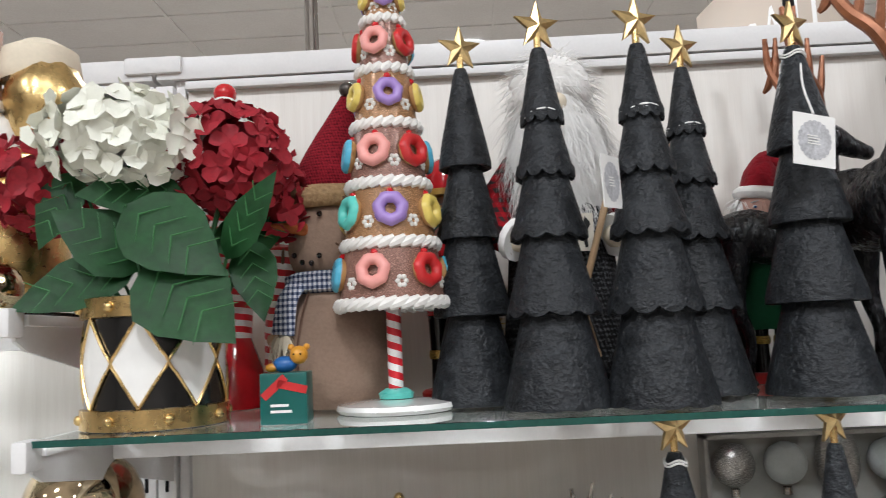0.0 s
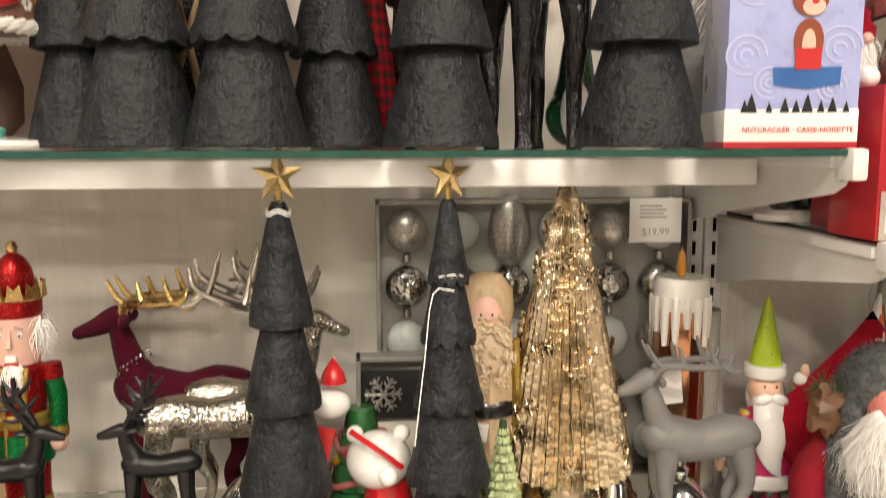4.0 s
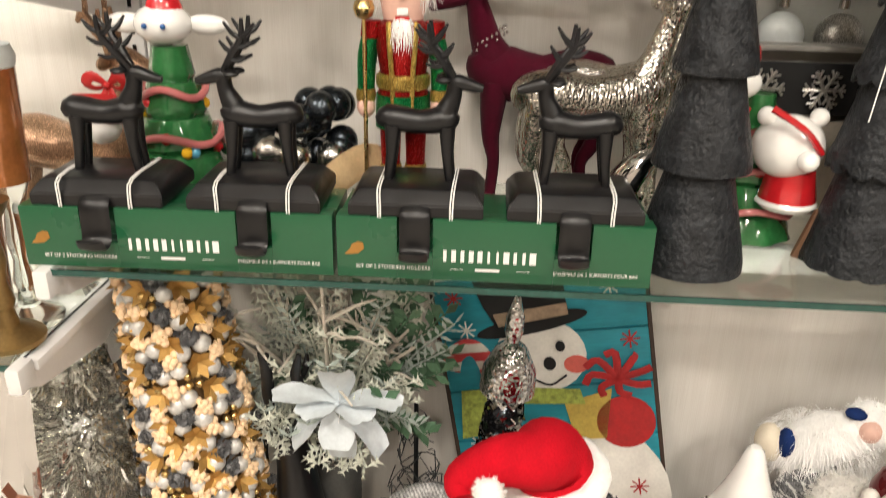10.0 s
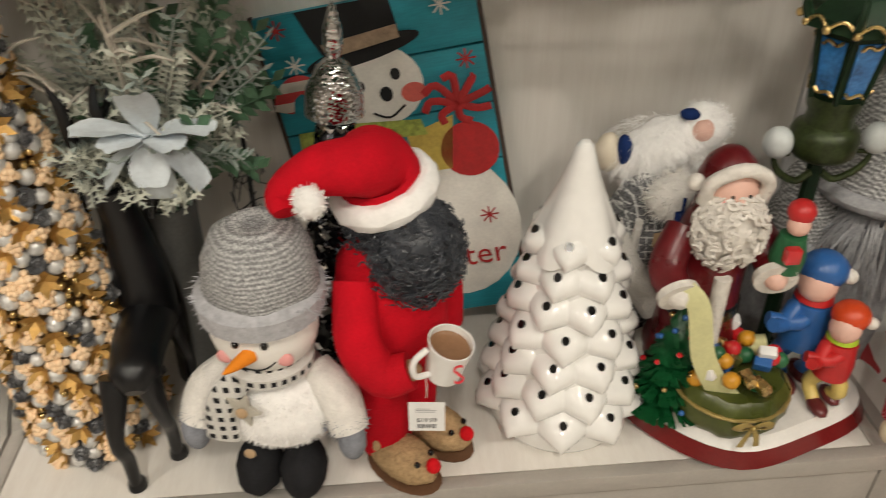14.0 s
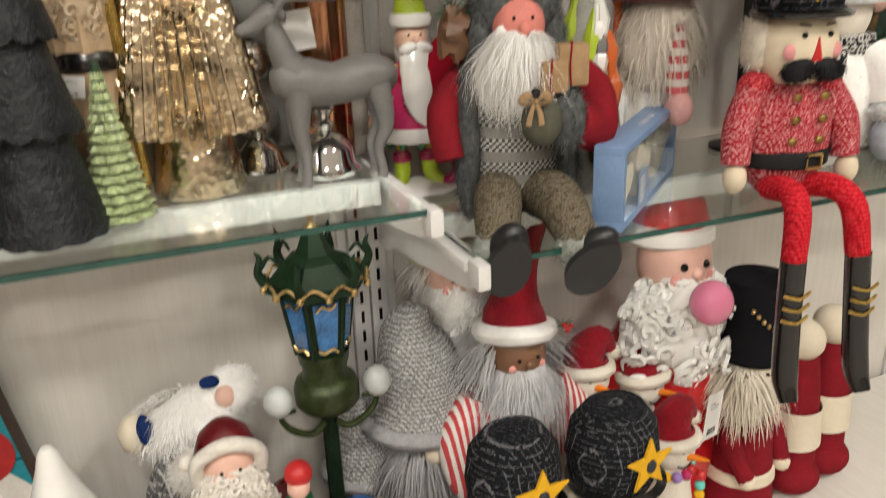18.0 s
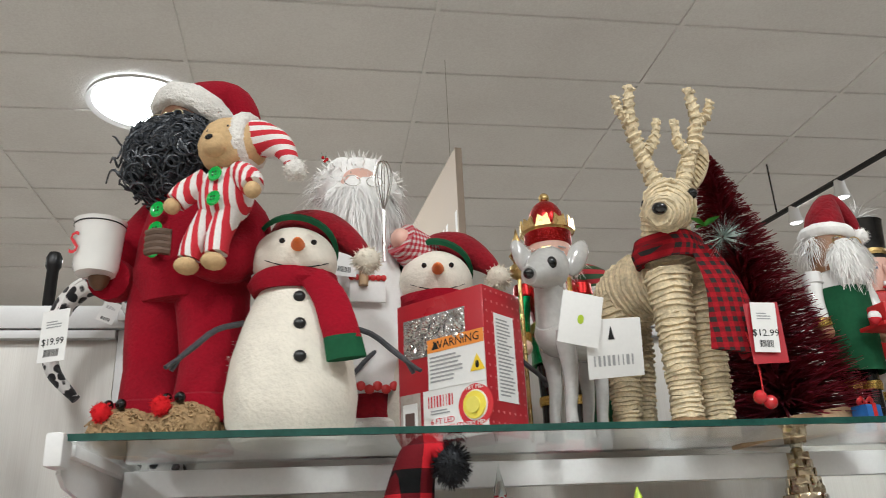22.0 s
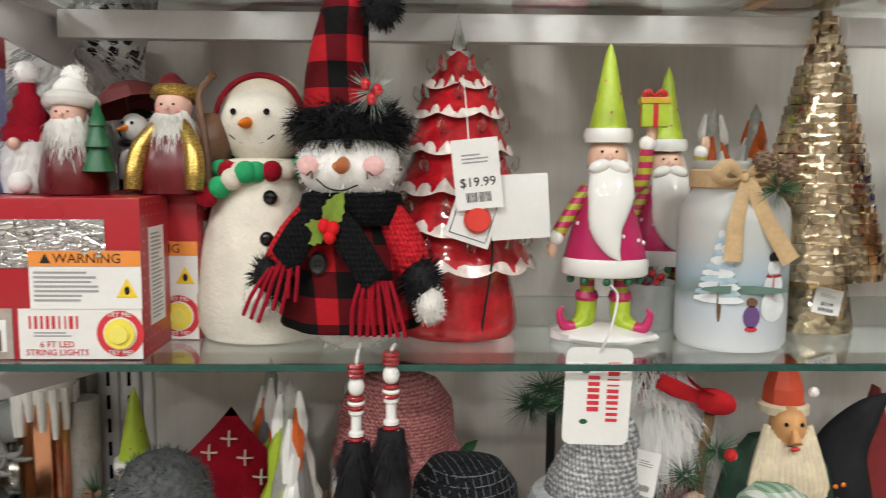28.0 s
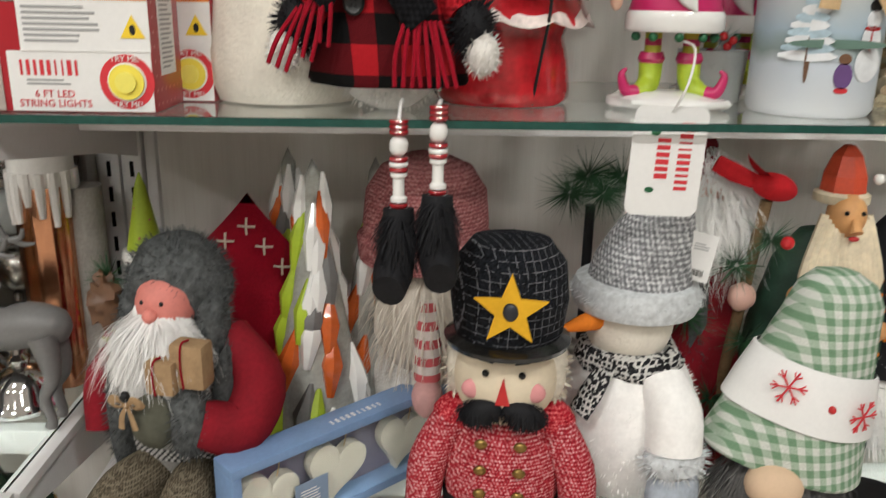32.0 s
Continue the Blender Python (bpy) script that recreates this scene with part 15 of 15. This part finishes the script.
whimsy_santa(0.828, 1.045, RL, -6, 0.33, False)
fur_santa()
stitched_pillow()
for x, y, h in ((1.0, 1.06, 0.36), (1.04, 0.965, 0.365), (1.105, 1.03, 0.355)):
    art_glass_tree(x, y, RL, h, 0.058)
heart_box()
knit_gnome()
soldier_plush(1.238, 0.81, RL + 0.002, -10, True, k=0.83)
knit_snowman()
plaid_gnome()
bird_santa()
carved_wood_santa()
PG = thing("pine_gnome", "dark pine cone wreath pick with frosted needles", "decoration", (1.36, 1.03, RL), 0)
part("stand", lathe(B_(), [(0, 0), (0.04, 0), (0.04, 0.006), (0.006, 0.01), (0.006, 0.3), (0, 0.3)], 18), BLACK, PG)
for k in range(4):
    sprig(PG, (0.02 * (k - 1.5), -0.02, 0.32 + 0.02 * (k % 2)), 150, 0.045, 0, 40 + k)
BH = thing("black_hat_gnome", "gnome with tall bent black felt hat and white fur", "gnome", (1.735, 1.005, RL), 0)
fur_ball("beard", BH, (0, -0.01, 0.07), (0.07, 0.05, 0.075), FUR, 1300, 0.03, 0.0009)
part("hat", tube(B_(), [(-0.01, 0, 0.11), (-0.014, 0, 0.2), (-0.012, 0, 0.26), (0.012, -0.01, 0.31), (0.035, -0.014, 0.335)], [0.06, 0.042, 0.032, 0.018, 0.004], 20, 5), mat("black_felt", (0.009, 0.009, 0.01), 0.95, 0, 0.2, 40, 0.3), BH)
part("nose", ball(B_(), (0, -0.062, 0.105), 0.02, 14, 10), FLESH, BH)
RTREE = thing("red_wood_tree", "flat dark red wooden tree cut-out", "wooden tree", (1.79, 1.05, RL), 0)
part("tree", prism(B_(), [(-0.07, 0.0), (0.07, 0.0), (0.045, 0.1), (0.055, 0.1), (0.03, 0.19), (0.04, 0.19), (0, 0.33), (-0.04, 0.19), (-0.03, 0.19), (-0.055, 0.1), (-0.045, 0.1)], 0.02), mat("dark_red_folk_paint", (0.2, 0.015, 0.015), 0.6, 0, 0.25, 30, 0.3), RTREE)
TR = thing("black_tray", "black tray with a small line of white print", "tray", (1.64, 0.83, RL), 10)
part("tray", lathe(B_(), [(0, 0), (0.06, 0), (0.075, 0.012), (0.072, 0.014), (0.058, 0.004), (0, 0.004)], 30), BLACK, TR)
FG = thing("white_fur_gnome", "white fur gnome with red berries on its hat", "gnome", (1.89, 0.97, RL), 0)
fur_ball("body", FG, (0, 0, 0.09), (0.085, 0.06, 0.09), FUR, 1500, 0.02, 0.0009)
for k in range(4):
    part("berry", ball(B_(), (-0.04 + 0.025 * k, -0.06, 0.14 + 0.01 * (k % 2)), 0.009, 10, 8), REDGLOSS, FG)
# the next bay
SH = 1.02
CS = thing("cake_stand", "black cake stand on a red and white Santa stem", "cake stand", (2.1, 0.98, SH), 0)
part("plate", lathe(B_(), [(0, 0.19), (0.11, 0.194), (0.125, 0.205), (0.122, 0.208), (0.1, 0.2), (0, 0.198)], 34), BLACKGLOSS, CS)
part("stem", lathe(B_(), [(0, 0), (0.06, 0), (0.058, 0.012), (0.03, 0.02), (0.026, 0.08), (0.04, 0.1), (0.03, 0.14), (0.012, 0.19), (0, 0.19)], 24), REDGLOSS, CS)
part("trim", lathe(B_(), [(0.036, 0.092), (0.045, 0.1), (0.036, 0.11)], 24), GLAZE, CS)
CP = thing("check_plush", "black and white checked plush toy with fur", "plush toy", (2.04, 0.9, RL), 0)
part("body", ball(B_(), (0, 0, 0.13), (0.07, 0.055, 0.13), 22, 16, lump=0.06), plaid("black_white_check", (0.01, 0.01, 0.01), (0.7, 0.69, 0.67), 0.018, (0.18, 0.18, 0.18)), CP)
fur_ball("paw", CP, (-0.065, -0.04, 0.17), 0.025, GREYFUR, 400)
fur_ball("head", CP, (0, 0, 0.29), (0.06, 0.05, 0.05), GREYFUR, 700)

# ---- seen over the top of the shelving ----
CPST = thing("chrome_post", "chrome display post on a disc base", "post", (-0.33, 1.8, 0), 0)
part("post", lathe(B_(), [(0, 0), (0.07, 0), (0.07, 0.012), (0.016, 0.02), (0.016, 2.28), (0.022, 2.29), (0, 2.3)], 22), CHROME, CPST)
BP = thing("black_post", "black steel post with a rounded cap", "post", (0.574, 1.315, 0), 0)
part("post", lathe(B_(), [(0, 0), (0.0095, 0), (0.0095, 2.0), (0.0125, 2.006), (0.0135, 2.022), (0.009, 2.032), (0, 2.034)], 20), BLACK, BP)
BS = thing("hanging_sign", "beige hanging department sign reading BATH in white letters", "sign", (1.61, 4.05, 2.69), -84.5)
part("board", box(B_(), (1.5, 0.035, 0.66), bev=0.004), mat("beige_sign_board", (0.5, 0.42, 0.34), 0.6, 0, 0.06, 6, 0.05), BS)
write("text", "BATH", 0.36, WHITE, BS, (0.3, -0.0185, 0.2))
for s in (-1, 1):
    part("wire", tube(B_(), [(s * 0.6, 0, 0.655), (s * 0.6, 0, 1.26)], 0.002, 6, 1), SILVER, BS)
TK = thing("track_light", "black ceiling track with small lit spot heads", "track light", (4.2, 3.6, 3.5), 0)
part("rail", tube(B_(), [(0.24, -1.3, 0.06), (-0.16, 1.2, 0.06)], 0.018, 8, 1), BLACK, TK)
for y in (-1.0, 0.9):
    part("stem", tube(B_(), [(0.04 - y * 0.16, y, 0.06), (0.04 - y * 0.16, y, 0.45)], 0.006, 6, 1), BLACK, TK)
for y in (-0.9, -0.5, -0.1, 0.35, 0.75):
    x = 0.04 - y * 0.16
    hd = part("spot_head", lathe(B_(), [(0.03, 0.06), (0.036, 0.0), (0.05, -0.06), (0.046, -0.06), (0, -0.02)], 18, (x, y, 0)), STEELWHITE, TK)
    part("bulb", lathe(B_(), [(0, -0.05), (0.03, -0.056), (0.042, -0.05)], 18, (x, y, 0)), PANEL, hd)

for lx, ly in LIGHTS:
    ceiling_light(lx, ly)
# Unseen glowing panels without lamps, added for highlights on glossy things.
for lx, ly in ((-4.9, -4.2), (4.9, -4.2), (-4.9, -1.7), (4.9, -1.7)):
    ceiling_light(lx, ly, 0)
